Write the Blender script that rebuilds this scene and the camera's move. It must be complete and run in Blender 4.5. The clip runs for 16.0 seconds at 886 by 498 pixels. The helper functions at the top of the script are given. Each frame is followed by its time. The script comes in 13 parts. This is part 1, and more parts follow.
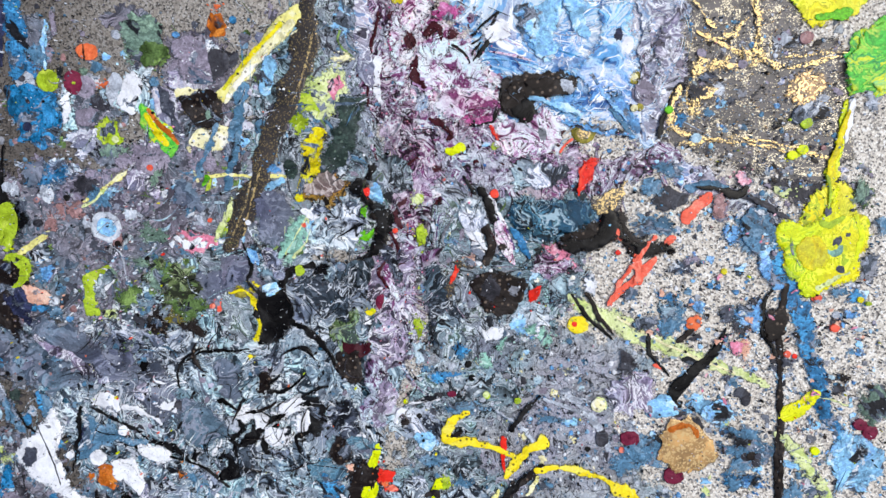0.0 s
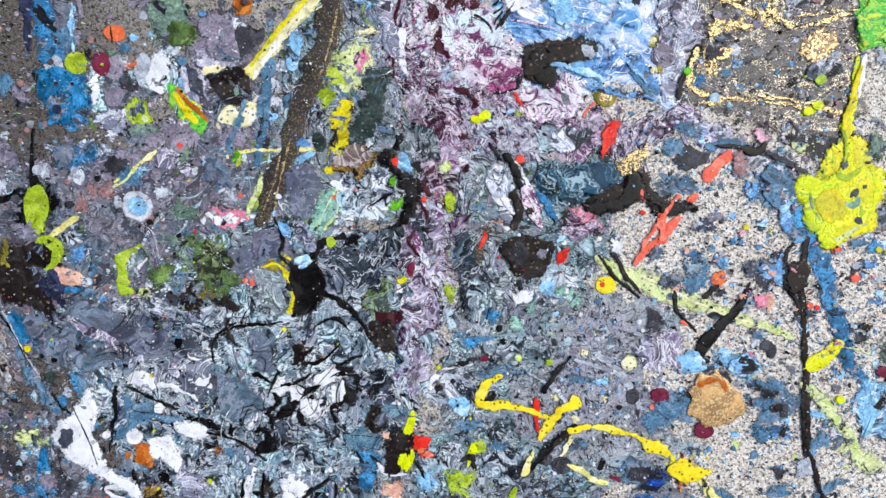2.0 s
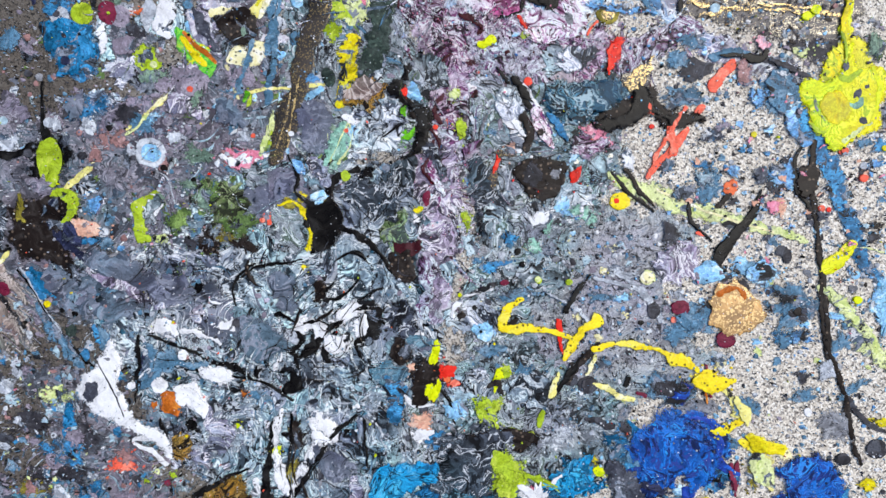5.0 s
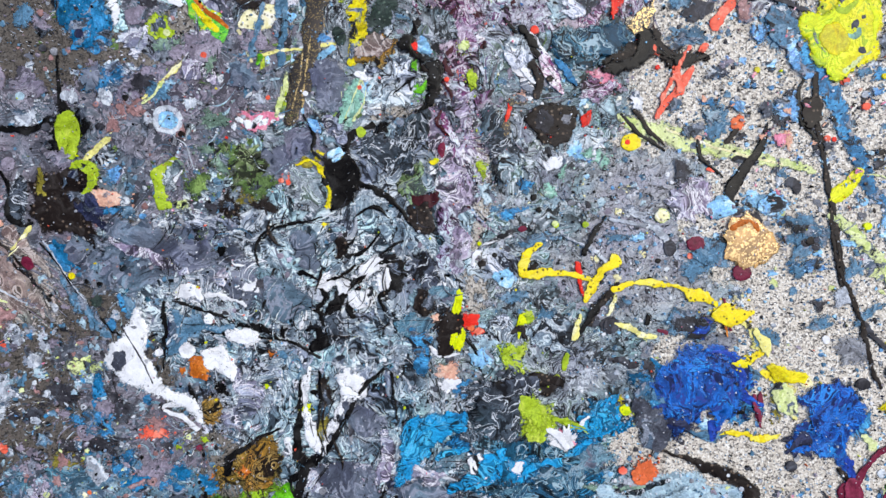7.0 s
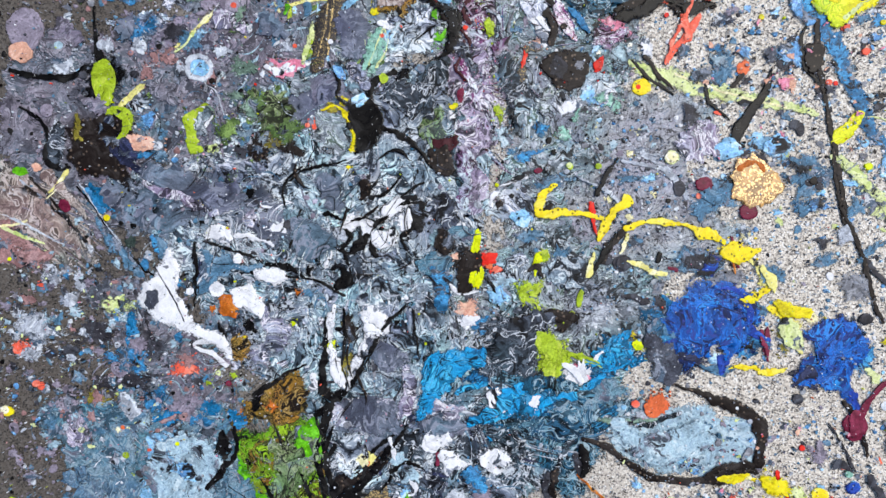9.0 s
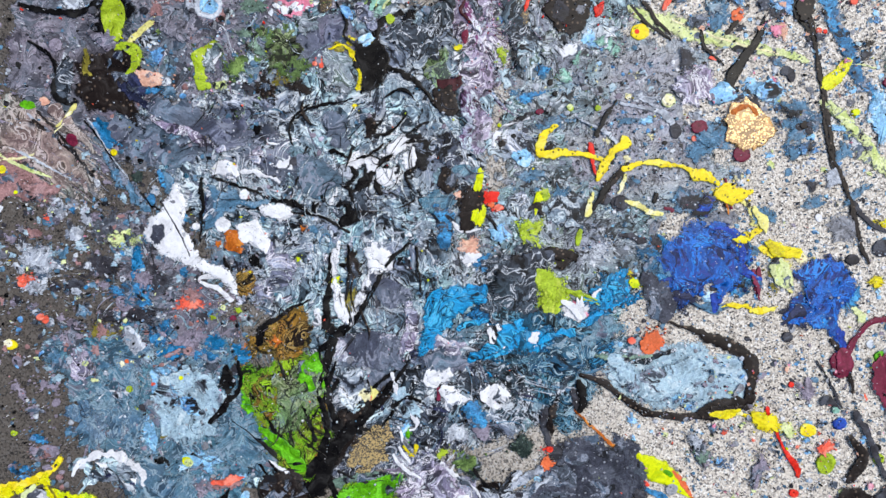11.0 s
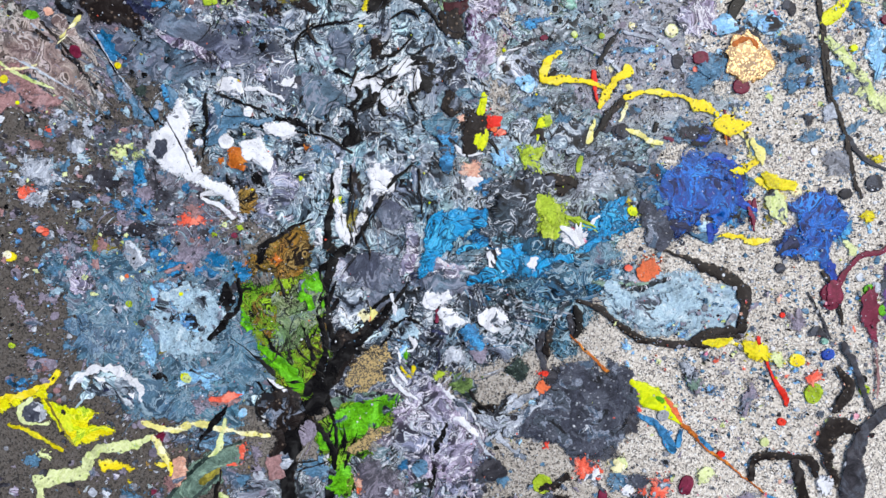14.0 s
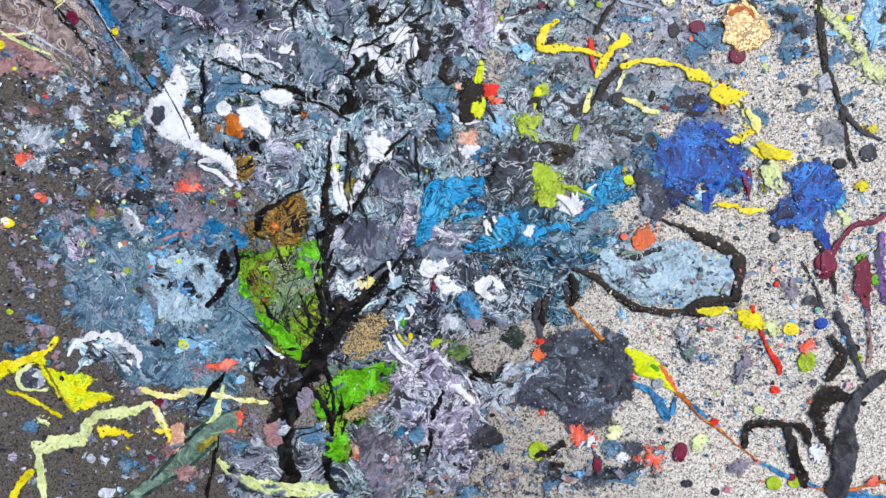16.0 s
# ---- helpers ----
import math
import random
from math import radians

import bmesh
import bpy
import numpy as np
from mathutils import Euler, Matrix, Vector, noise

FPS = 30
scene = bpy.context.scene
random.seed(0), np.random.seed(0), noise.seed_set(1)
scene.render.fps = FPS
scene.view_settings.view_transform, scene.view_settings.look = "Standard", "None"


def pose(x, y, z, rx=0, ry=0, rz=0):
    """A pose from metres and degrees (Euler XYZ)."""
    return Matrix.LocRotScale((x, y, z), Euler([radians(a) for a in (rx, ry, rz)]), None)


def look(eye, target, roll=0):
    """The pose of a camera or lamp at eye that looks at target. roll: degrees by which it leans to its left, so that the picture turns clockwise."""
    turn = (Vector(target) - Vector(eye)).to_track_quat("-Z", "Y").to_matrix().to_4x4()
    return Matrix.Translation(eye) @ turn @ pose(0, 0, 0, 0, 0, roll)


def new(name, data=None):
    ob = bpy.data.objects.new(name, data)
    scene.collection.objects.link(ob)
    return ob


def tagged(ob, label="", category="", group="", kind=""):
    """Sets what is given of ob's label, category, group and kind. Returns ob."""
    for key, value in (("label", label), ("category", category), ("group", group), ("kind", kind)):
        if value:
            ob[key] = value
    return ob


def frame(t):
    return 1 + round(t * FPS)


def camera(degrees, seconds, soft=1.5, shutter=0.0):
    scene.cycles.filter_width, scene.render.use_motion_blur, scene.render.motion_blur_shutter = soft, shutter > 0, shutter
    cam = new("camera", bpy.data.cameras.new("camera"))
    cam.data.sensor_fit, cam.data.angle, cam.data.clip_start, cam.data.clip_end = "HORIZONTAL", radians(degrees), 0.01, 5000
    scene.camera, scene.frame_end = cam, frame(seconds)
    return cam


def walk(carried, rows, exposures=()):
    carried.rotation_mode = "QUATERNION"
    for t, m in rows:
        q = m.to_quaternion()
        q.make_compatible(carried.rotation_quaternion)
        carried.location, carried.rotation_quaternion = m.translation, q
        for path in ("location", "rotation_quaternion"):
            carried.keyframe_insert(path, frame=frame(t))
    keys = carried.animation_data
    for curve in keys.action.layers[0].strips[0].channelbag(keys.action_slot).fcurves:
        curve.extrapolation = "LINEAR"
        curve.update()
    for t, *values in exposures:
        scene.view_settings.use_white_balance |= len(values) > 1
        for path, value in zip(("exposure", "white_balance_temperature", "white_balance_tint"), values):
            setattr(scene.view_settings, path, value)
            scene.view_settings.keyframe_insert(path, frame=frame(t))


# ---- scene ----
from mathutils.geometry import delaunay_2d_cdt

cam = camera(62.0, 16.0)
PATH = [
    (0, (0.0256, 0.0434, 0.3628), (-0.0388, -0.0750, -0.6280), -151.81),
    (0.5, (0.0230, 0.0402, 0.3645), (-0.0386, -0.0748, -0.6269), -152.55),
    (1, (0.0181, 0.0348, 0.3665), (-0.0389, -0.0759, -0.6257), -153.90),
    (1.5, (0.0118, 0.0302, 0.3692), (-0.0406, -0.0805, -0.6232), -156.41),
    (2, (0.0045, 0.0232, 0.3737), (-0.0422, -0.0822, -0.6197), -158.41),
    (2.5, (-0.0007, 0.0157, 0.3763), (-0.0411, -0.0871, -0.6175), -161.45),
    (3, (-0.0018, 0.0079, 0.3772), (-0.0408, -0.0923, -0.6170), -162.25),
    (3.5, (-0.0046, 0.0006, 0.3781), (-0.0396, -0.0960, -0.6166), -164.06),
    (4, (-0.0076, -0.0059, 0.3796), (-0.0403, -0.0992, -0.6155), -165.06),
    (6.5, (-0.0235, -0.0410, 0.3872), (-0.0477, -0.1203, -0.6094), -171.49),
    (7, (-0.0304, -0.0487, 0.3910), (-0.0482, -0.1234, -0.6061), -175.61),
    (7.5, (-0.0362, -0.0568, 0.3947), (-0.0542, -0.1304, -0.6025), -175.69),
    (8, (-0.0423, -0.0658, 0.4008), (-0.0587, -0.1344, -0.5967), -176.15),
    (8.5, (-0.0453, -0.0760, 0.4077), (-0.0618, -0.1393, -0.5902), -174.90),
    (9, (-0.0461, -0.0833, 0.4110), (-0.0631, -0.1444, -0.5870), -173.69),
    (11.5, (-0.0688, -0.1260, 0.4236), (-0.0507, -0.1822, -0.5747), 153.81),
    (12, (-0.0700, -0.1311, 0.4237), (-0.0501, -0.1934, -0.5741), 154.38),
    (12.5, (-0.0715, -0.1374, 0.4229), (-0.0485, -0.2008, -0.5748), 152.43),
    (13, (-0.0736, -0.1423, 0.4231), (-0.0474, -0.2124, -0.5741), 152.10),
    (13.5, (-0.0775, -0.1513, 0.4255), (-0.0469, -0.2191, -0.5718), 148.40),
    (14, (-0.0803, -0.1554, 0.4284), (-0.0491, -0.2292, -0.5684), 149.82),
    (14.5, (-0.0833, -0.1591, 0.4294), (-0.0483, -0.2365, -0.5670), 148.42),
    (15, (-0.0841, -0.1635, 0.4300), (-0.0468, -0.2439, -0.5661), 147.95),
    (15.5, (-0.0842, -0.1668, 0.4305), (-0.0468, -0.2508, -0.5653), 148.88),
    (16, (-0.0826, -0.1687, 0.4315), (-0.0476, -0.2546, -0.5642), 150.70),
]
walk(cam, [(t, look(eye, target, roll)) for t, eye, target, roll in PATH])

# ---- daylight: a bright overcast sky, stronger from the right ----
world = bpy.data.worlds.new("overcast_sky")
scene.world = world
world.use_nodes = True
SUN_UP, SUN_ROUND = radians(62), radians(70)
wn, wl = world.node_tree.nodes, world.node_tree.links
sky = wn.new("ShaderNodeTexSky")
sky.sky_type, sky.sun_disc = "NISHITA", False
sky.sun_elevation, sky.sun_rotation = SUN_UP, SUN_ROUND
wl.new(sky.outputs[0], wn["Background"].inputs[0])
wn["Background"].inputs[1].default_value = 0.11
sun = new("sun", bpy.data.lights.new("sun", "SUN"))
sun.data.energy, sun.data.angle, sun.data.color = 2.7, radians(40), (1.0, 0.965, 0.905)
sun.matrix_world = look((0, 0, 3), (-3 * math.cos(SUN_UP) * math.sin(SUN_ROUND), -3 * math.cos(SUN_UP) * math.cos(SUN_ROUND), 3 - 3 * math.sin(SUN_UP)))
scene.view_settings.exposure = 0.16

# ---- materials ----


def graph(name):
    m = bpy.data.materials.new(name)
    m.use_nodes = True
    t = m.node_tree
    return m, t, t.nodes["Principled BSDF"]


def node(t, kind, **values):
    n = t.nodes.new("ShaderNode" + kind)
    for key, value in values.items():
        if key in n.inputs:
            n.inputs[key].default_value = value
    return n


def srgb(h):
    c = [int(h[i:i + 2], 16) / 255 for i in (0, 2, 4)]
    return [*(v / 12.92 if v < 0.04045 else ((v + 0.055) / 1.055) ** 2.4 for v in c), 1.0]


def ramp(t, fac, stops, how="LINEAR"):
    n = t.nodes.new("ShaderNodeValToRGB")
    e = n.color_ramp.elements
    n.color_ramp.interpolation = how
    for i, (p, c) in enumerate(stops):
        s = e[i] if i < 2 else e.new(p)
        s.position, s.color = p, c
    t.links.new(fac, n.inputs[0])
    return n.outputs[0]


def mix(t, fac, a, b, how="MIX"):
    n = t.nodes.new("ShaderNodeMix")
    n.data_type, n.blend_type = "RGBA", how
    for socket, value in ((n.inputs[0], fac), (n.inputs[6], a), (n.inputs[7], b)):
        if hasattr(value, "node"):
            t.links.new(value, socket)
        else:
            socket.default_value = value
    return n.outputs[2]


def coords(t, world_space=False):
    """Metres, shifted by chance from thing to thing."""
    tc = node(t, "TexCoord")
    if world_space:
        return tc.outputs["Object"]
    info = node(t, "ObjectInfo")
    add = node(t, "VectorMath")
    t.links.new(tc.outputs["Object"], add.inputs[0])
    scale = node(t, "VectorMath")
    scale.operation = "SCALE"
    scale.inputs[0].default_value = (3.1, 1.7, 2.3)
    t.links.new(info.outputs["Random"], scale.inputs["Scale"])
    t.links.new(scale.outputs[0], add.inputs[1])
    return add.outputs[0]


def noisy(t, co, scale, detail=4.0, rough=0.55, distortion=0.0):
    n = node(t, "TexNoise", Scale=scale, Detail=detail, Roughness=rough, Distortion=distortion)
    t.links.new(co, n.inputs["Vector"])
    return n


def warped(t, co, scale, amount):
    """The coordinates stirred as wet paint is."""
    n = noisy(t, co, scale, 2.0, 0.5)
    sub = node(t, "VectorMath")
    sub.operation = "SUBTRACT"
    t.links.new(n.outputs["Color"], sub.inputs[0])
    sub.inputs[1].default_value = (0.5, 0.5, 0.5)
    sc = node(t, "VectorMath")
    sc.operation = "SCALE"
    sc.inputs["Scale"].default_value = amount
    t.links.new(sub.outputs[0], sc.inputs[0])
    add = node(t, "VectorMath")
    t.links.new(co, add.inputs[0])
    t.links.new(sc.outputs[0], add.inputs[1])
    return add.outputs[0]


def relief(t, height, bsdf, strength, depth):
    b = node(t, "Bump", Strength=strength, Distance=depth)
    t.links.new(height, b.inputs["Height"])
    t.links.new(b.outputs[0], bsdf.inputs["Normal"])


def grains(t, co, size, lo, hi, stops):
    """Sand grains: cells of that size, each with a colour of its own."""
    v = node(t, "TexVoronoi", Scale=1 / size)
    t.links.new(co, v.inputs["Vector"])
    sep = node(t, "SeparateColor")
    t.links.new(v.outputs["Color"], sep.inputs[0])
    return ramp(t, sep.outputs[0], stops, "CONSTANT"), v.outputs["Distance"]


def concrete():
    m, t, b = graph("sandy concrete")
    co = coords(t, True)
    fine, d = grains(t, co, 0.00085, 0, 1, [(0.0, srgb("2e2c2b")), (0.09, srgb("857e77")), (0.26, srgb("c8bfb3")), (0.5, srgb("e1d8cb")), (0.76, srgb("f1ebe1")), (0.92, srgb("faf8f4"))])
    coarse, d2 = grains(t, co, 0.0019, 0, 1, [(0.0, srgb("4a4846")), (0.08, srgb("a09a94")), (0.4, srgb("cfc8bf")), (0.8, srgb("ece8e2"))])
    c = mix(t, 0.22, fine, coarse)
    big = noisy(t, co, 7.0, 5.0, 0.6)
    blot = ramp(t, big.outputs["Fac"], [(0.3, srgb("e8e5e1")), (0.6, srgb("ffffff"))])
    c = mix(t, 0.6, c, blot, "MULTIPLY")
    # the concrete's colour darkens in a broad band on the west, with a wavering edge
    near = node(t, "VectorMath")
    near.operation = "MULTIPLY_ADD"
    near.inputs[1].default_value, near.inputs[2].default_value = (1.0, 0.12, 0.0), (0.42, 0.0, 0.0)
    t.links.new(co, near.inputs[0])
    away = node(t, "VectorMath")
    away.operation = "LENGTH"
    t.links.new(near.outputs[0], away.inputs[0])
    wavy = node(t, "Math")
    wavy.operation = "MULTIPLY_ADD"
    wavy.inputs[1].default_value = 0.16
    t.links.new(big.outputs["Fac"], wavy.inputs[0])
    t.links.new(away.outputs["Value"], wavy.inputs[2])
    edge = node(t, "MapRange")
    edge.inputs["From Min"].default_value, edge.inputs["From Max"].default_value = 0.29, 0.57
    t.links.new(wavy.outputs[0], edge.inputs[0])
    dark_band = mix(t, 0.92, c, srgb("4d4744"), "MULTIPLY")
    c = mix(t, edge.outputs[0], dark_band, c)
    t.links.new(c, b.inputs["Base Color"])
    b.inputs["Roughness"].default_value = 0.8
    relief(t, d, b, 0.5, 0.0006)
    return m


def worn(t, co, b, loss=0.0):
    """A dry, broken rim: the coat thins out, lets its ground through and tears, at two scales."""
    rim = node(t, "Attribute")
    rim.attribute_name = "rim"
    total = rim.outputs["Fac"]
    for scale, detail, share in ((700.0, 3.0, 1.5), (170.0, 3.0, 1.5)):
        n = noisy(t, co, scale, detail, 0.7)
        add = node(t, "Math")
        add.operation = "MULTIPLY_ADD"
        add.inputs[1].default_value = share
        t.links.new(n.outputs["Fac"], add.inputs[0])
        t.links.new(total, add.inputs[2])
        total = add.outputs[0]
    thin = node(t, "MapRange")
    thin.inputs["From Min"].default_value, thin.inputs["From Max"].default_value = 1.72 + loss, 1.98 + loss
    t.links.new(total, thin.inputs[0])
    t.links.new(thin.outputs[0], b.inputs["Alpha"])


def paint(name, colour, gloss=0.32, vary=0.5, second=None, specks=None, stir=0.0):
    """Dried paint of one colour, with brushed streaks of a second one and dirt; stir: how far its neighbours run into it."""
    m, t, b = graph(name)
    co = coords(t)
    c0 = srgb(colour)
    dark = [v * (1 - 0.7 * vary) for v in c0[:3]] + [1]
    light = [min(1, v * (1 + 0.35 * vary) + 0.03 * vary) for v in c0[:3]] + [1]
    w = warped(t, co, 60.0, 0.02)
    n = noisy(t, w, 90.0, 5.0, 0.6, 0.8)
    c = ramp(t, n.outputs["Fac"], [(0.36, dark), (0.5, c0), (0.63, light)])
    if second:
        s = noisy(t, w, 45.0, 6.0, 0.62, 2.0)
        f = ramp(t, s.outputs["Fac"], [(0.52, (0, 0, 0, 1)), (0.6, (1, 1, 1, 1))])
        c = mix(t, f, c, srgb(second))
    if specks:
        v = node(t, "TexVoronoi", Scale=300.0)
        t.links.new(co, v.inputs["Vector"])
        f = ramp(t, v.outputs["Distance"], [(0.16, (0.9, 0.9, 0.9, 1)), (0.24, (0, 0, 0, 1))])
        c = mix(t, f, c, srgb(specks))
    if stir:
        far = warped(t, warped(t, co, 40.0, 0.03), 150.0, 0.008)
        a, o = noisy(t, far, 70.0, 6.0, 0.62, 0.8), noisy(t, far, 55.0, 4.0, 0.6, 0.5)
        other = ramp(t, o.outputs["Fac"], [(0.3, srgb("1d1e22")), (0.43, srgb("454c56")), (0.5, srgb("7b8290")), (0.56, srgb("4a5a6c")), (0.63, srgb("c2c6cc")), (0.7, srgb("6d6874"))], "CONSTANT")
        run = ramp(t, a.outputs["Fac"], [(0.60 - 0.16 * stir, (0, 0, 0, 1)), (0.63 - 0.16 * stir, (1, 1, 1, 1))])
        c = mix(t, run, c, other)
    # its edge has run into the grey and dark paints round it
    rim = node(t, "Attribute")
    rim.attribute_name = "rim"
    reach = node(t, "Math")
    reach.operation = "MULTIPLY_ADD"
    reach.inputs[1].default_value = 1.6
    t.links.new(noisy(t, w, 110.0, 5.0, 0.6, 0.6).outputs["Fac"], reach.inputs[0])
    t.links.new(rim.outputs["Fac"], reach.inputs[2])
    bleed = ramp(t, reach.outputs[0], [(0.0, (0, 0, 0, 1)), (1.0, (0, 0, 0, 1))])
    e = bleed.node.color_ramp.elements
    e[0].color, e[0].position, e[1].position = (0.75, 0.75, 0.75, 1), 0.62, 0.98
    near = noisy(t, warped(t, co, 150.0, 0.01), 120.0, 4.0, 0.6, 0.5)
    c = mix(t, bleed, c, ramp(t, near.outputs["Fac"], [(0.3, srgb("23252b")), (0.44, srgb("505a68")), (0.54, srgb("868e9a")), (0.68, srgb("cfd5db"))]))
    fine = noisy(t, warped(t, w, 260.0, 0.004), 330.0, 4.0, 0.6, 1.5)
    c = mix(t, 0.25 + 0.45 * vary, c, ramp(t, fine.outputs["Fac"], [(0.3, (0.2, 0.2, 0.2, 1)), (0.5, (0.5, 0.5, 0.5, 1)), (0.68, (0.86, 0.86, 0.86, 1))]), "OVERLAY")
    # the sandy slab shows through as a fine grain
    sand = node(t, "TexVoronoi", Scale=1250.0)
    t.links.new(co, sand.inputs["Vector"])
    one = node(t, "SeparateColor")
    t.links.new(sand.outputs["Color"], one.inputs[0])
    c = mix(t, 0.2 + 0.5 * vary * (1.0 if stir else 0.45), c, ramp(t, one.outputs[0], [(0.0, (0.16, 0.16, 0.16, 1)), (0.25, (0.44, 0.44, 0.44, 1)), (0.75, (0.54, 0.54, 0.54, 1)), (1.0, (0.84, 0.84, 0.84, 1))]), "OVERLAY")
    t.links.new(c, b.inputs["Base Color"])
    r = ramp(t, n.outputs["Fac"], [(0.3, (gloss - 0.1,) * 3 + (1,)), (0.7, (gloss + 0.2,) * 3 + (1,))])
    t.links.new(r, b.inputs["Roughness"])
    worn(t, co, b)
    b.inputs["Specular IOR Level"].default_value = 0.12
    relief(t, n.outputs["Fac"], b, 0.3, 0.0006)
    return m


def marbled(name, colours, scale=38.0, stir=0.045, vein=None, gloss=0.34, lines="d7dee5"):
    """Several wet paints run into one another: bands that swirl, with thin veins."""
    m, t, b = graph(name)
    co = coords(t)
    scale *= 1.9
    stir *= 0.72
    w = warped(t, warped(t, co, scale * 0.45, stir), scale * 1.5, stir * 0.35)
    n = noisy(t, w, scale * 0.7, 5.0, 0.55, 0.5)
    lo, hi = 0.0, 1.0
    stops = []
    for i, c in enumerate(colours):
        a = lo + (hi - lo) * i / len(colours)
        z = lo + (hi - lo) * (i + 1) / len(colours)
        stops += [(a + 0.006, srgb(c)), (z - 0.012, srgb(c))]
    many = node(t, "Math")
    many.operation = "MULTIPLY"
    many.inputs[1].default_value = 4.6
    t.links.new(n.outputs["Fac"], many.inputs[0])
    fold = node(t, "Math")
    fold.operation = "PINGPONG"
    fold.inputs[1].default_value = 1.0
    t.links.new(many.outputs[0], fold.inputs[0])
    c = ramp(t, fold.outputs[0], stops)
    # calm pools where one paint lies unmixed, and a slow drift of the tint
    pool = noisy(t, warped(t, co, scale * 0.6, stir), scale * 0.75, 3.0, 0.5, 0.3)
    calm = ramp(t, pool.outputs["Fac"], [(0.53, (0, 0, 0, 1)), (0.6, (0.7, 0.7, 0.7, 1))])
    c = mix(t, calm, c, ramp(t, noisy(t, w, scale * 0.35, 2.0, 0.5).outputs["Fac"], [(0.3, srgb(colours[1])), (0.45, srgb(colours[2])), (0.55, srgb(colours[3])), (0.7, srgb(colours[-2]))]))
    tint = noisy(t, co, 19.0, 3.0, 0.55)
    c = mix(t, 1.0, c, ramp(t, tint.outputs["Fac"], [(0.36, (0.74, 1.0, 0.98, 1)), (0.46, (0.88, 0.98, 0.98, 1)), (0.54, (1, 0.98, 0.94, 1)), (0.64, (0.95, 0.9, 0.98, 1))]), "MULTIPLY")
    fine = noisy(t, warped(t, w, scale * 4, stir * 0.12), scale * 5, 5.0, 0.6, 1.5)
    c = mix(t, 0.4, c, ramp(t, fine.outputs["Fac"], [(0.32, (0.05, 0.06, 0.07, 1)), (0.45, (0.48, 0.48, 0.48, 1)), (0.64, (1, 1, 1, 1))]), "OVERLAY")
    # thin pale contour lines, as paints of unlike weight draw them
    rings = node(t, "Math")
    rings.operation = "MULTIPLY"
    rings.inputs[1].default_value = 26.0
    t.links.new(n.outputs["Fac"], rings.inputs[0])
    ridge = node(t, "Math")
    ridge.operation = "PINGPONG"
    ridge.inputs[1].default_value = 1.0
    t.links.new(rings.outputs[0], ridge.inputs[0])
    where = ramp(t, noisy(t, co, scale * 0.9, 3.0, 0.6).outputs["Fac"], [(0.47, (0, 0, 0, 1)), (0.56, (1, 1, 1, 1))])
    c = mix(t, mix(t, 1.0, where, ramp(t, ridge.outputs[0], [(0.18, (0.75, 0.75, 0.75, 1)), (0.34, (0, 0, 0, 1))]), "MULTIPLY"), c, srgb(lines))
    sand = node(t, "TexVoronoi", Scale=1400.0)
    t.links.new(co, sand.inputs["Vector"])
    one = node(t, "SeparateColor")
    t.links.new(sand.outputs["Color"], one.inputs[0])
    c = mix(t, 0.3, c, ramp(t, one.outputs[0], [(0.0, (0.12, 0.12, 0.12, 1)), (0.2, (0.44, 0.44, 0.44, 1)), (0.8, (0.54, 0.54, 0.54, 1)), (1.0, (0.9, 0.9, 0.9, 1))]), "OVERLAY")
    if vein:
        v = noisy(t, w, scale * 0.8, 4.0, 0.55, 1.2)
        f = ramp(t, v.outputs["Fac"], [(0.478, (0, 0, 0, 1)), (0.49, (1, 1, 1, 1)), (0.503, (1, 1, 1, 1)), (0.515, (0, 0, 0, 1))])
        c = mix(t, f, c, srgb(vein))
    t.links.new(c, b.inputs["Base Color"])
    worn(t, co, b)
    b.inputs["Roughness"].default_value = gloss
    b.inputs["Specular IOR Level"].default_value = 0.12
    relief(t, fold.outputs[0], b, 0.3, 0.0005)
    return m


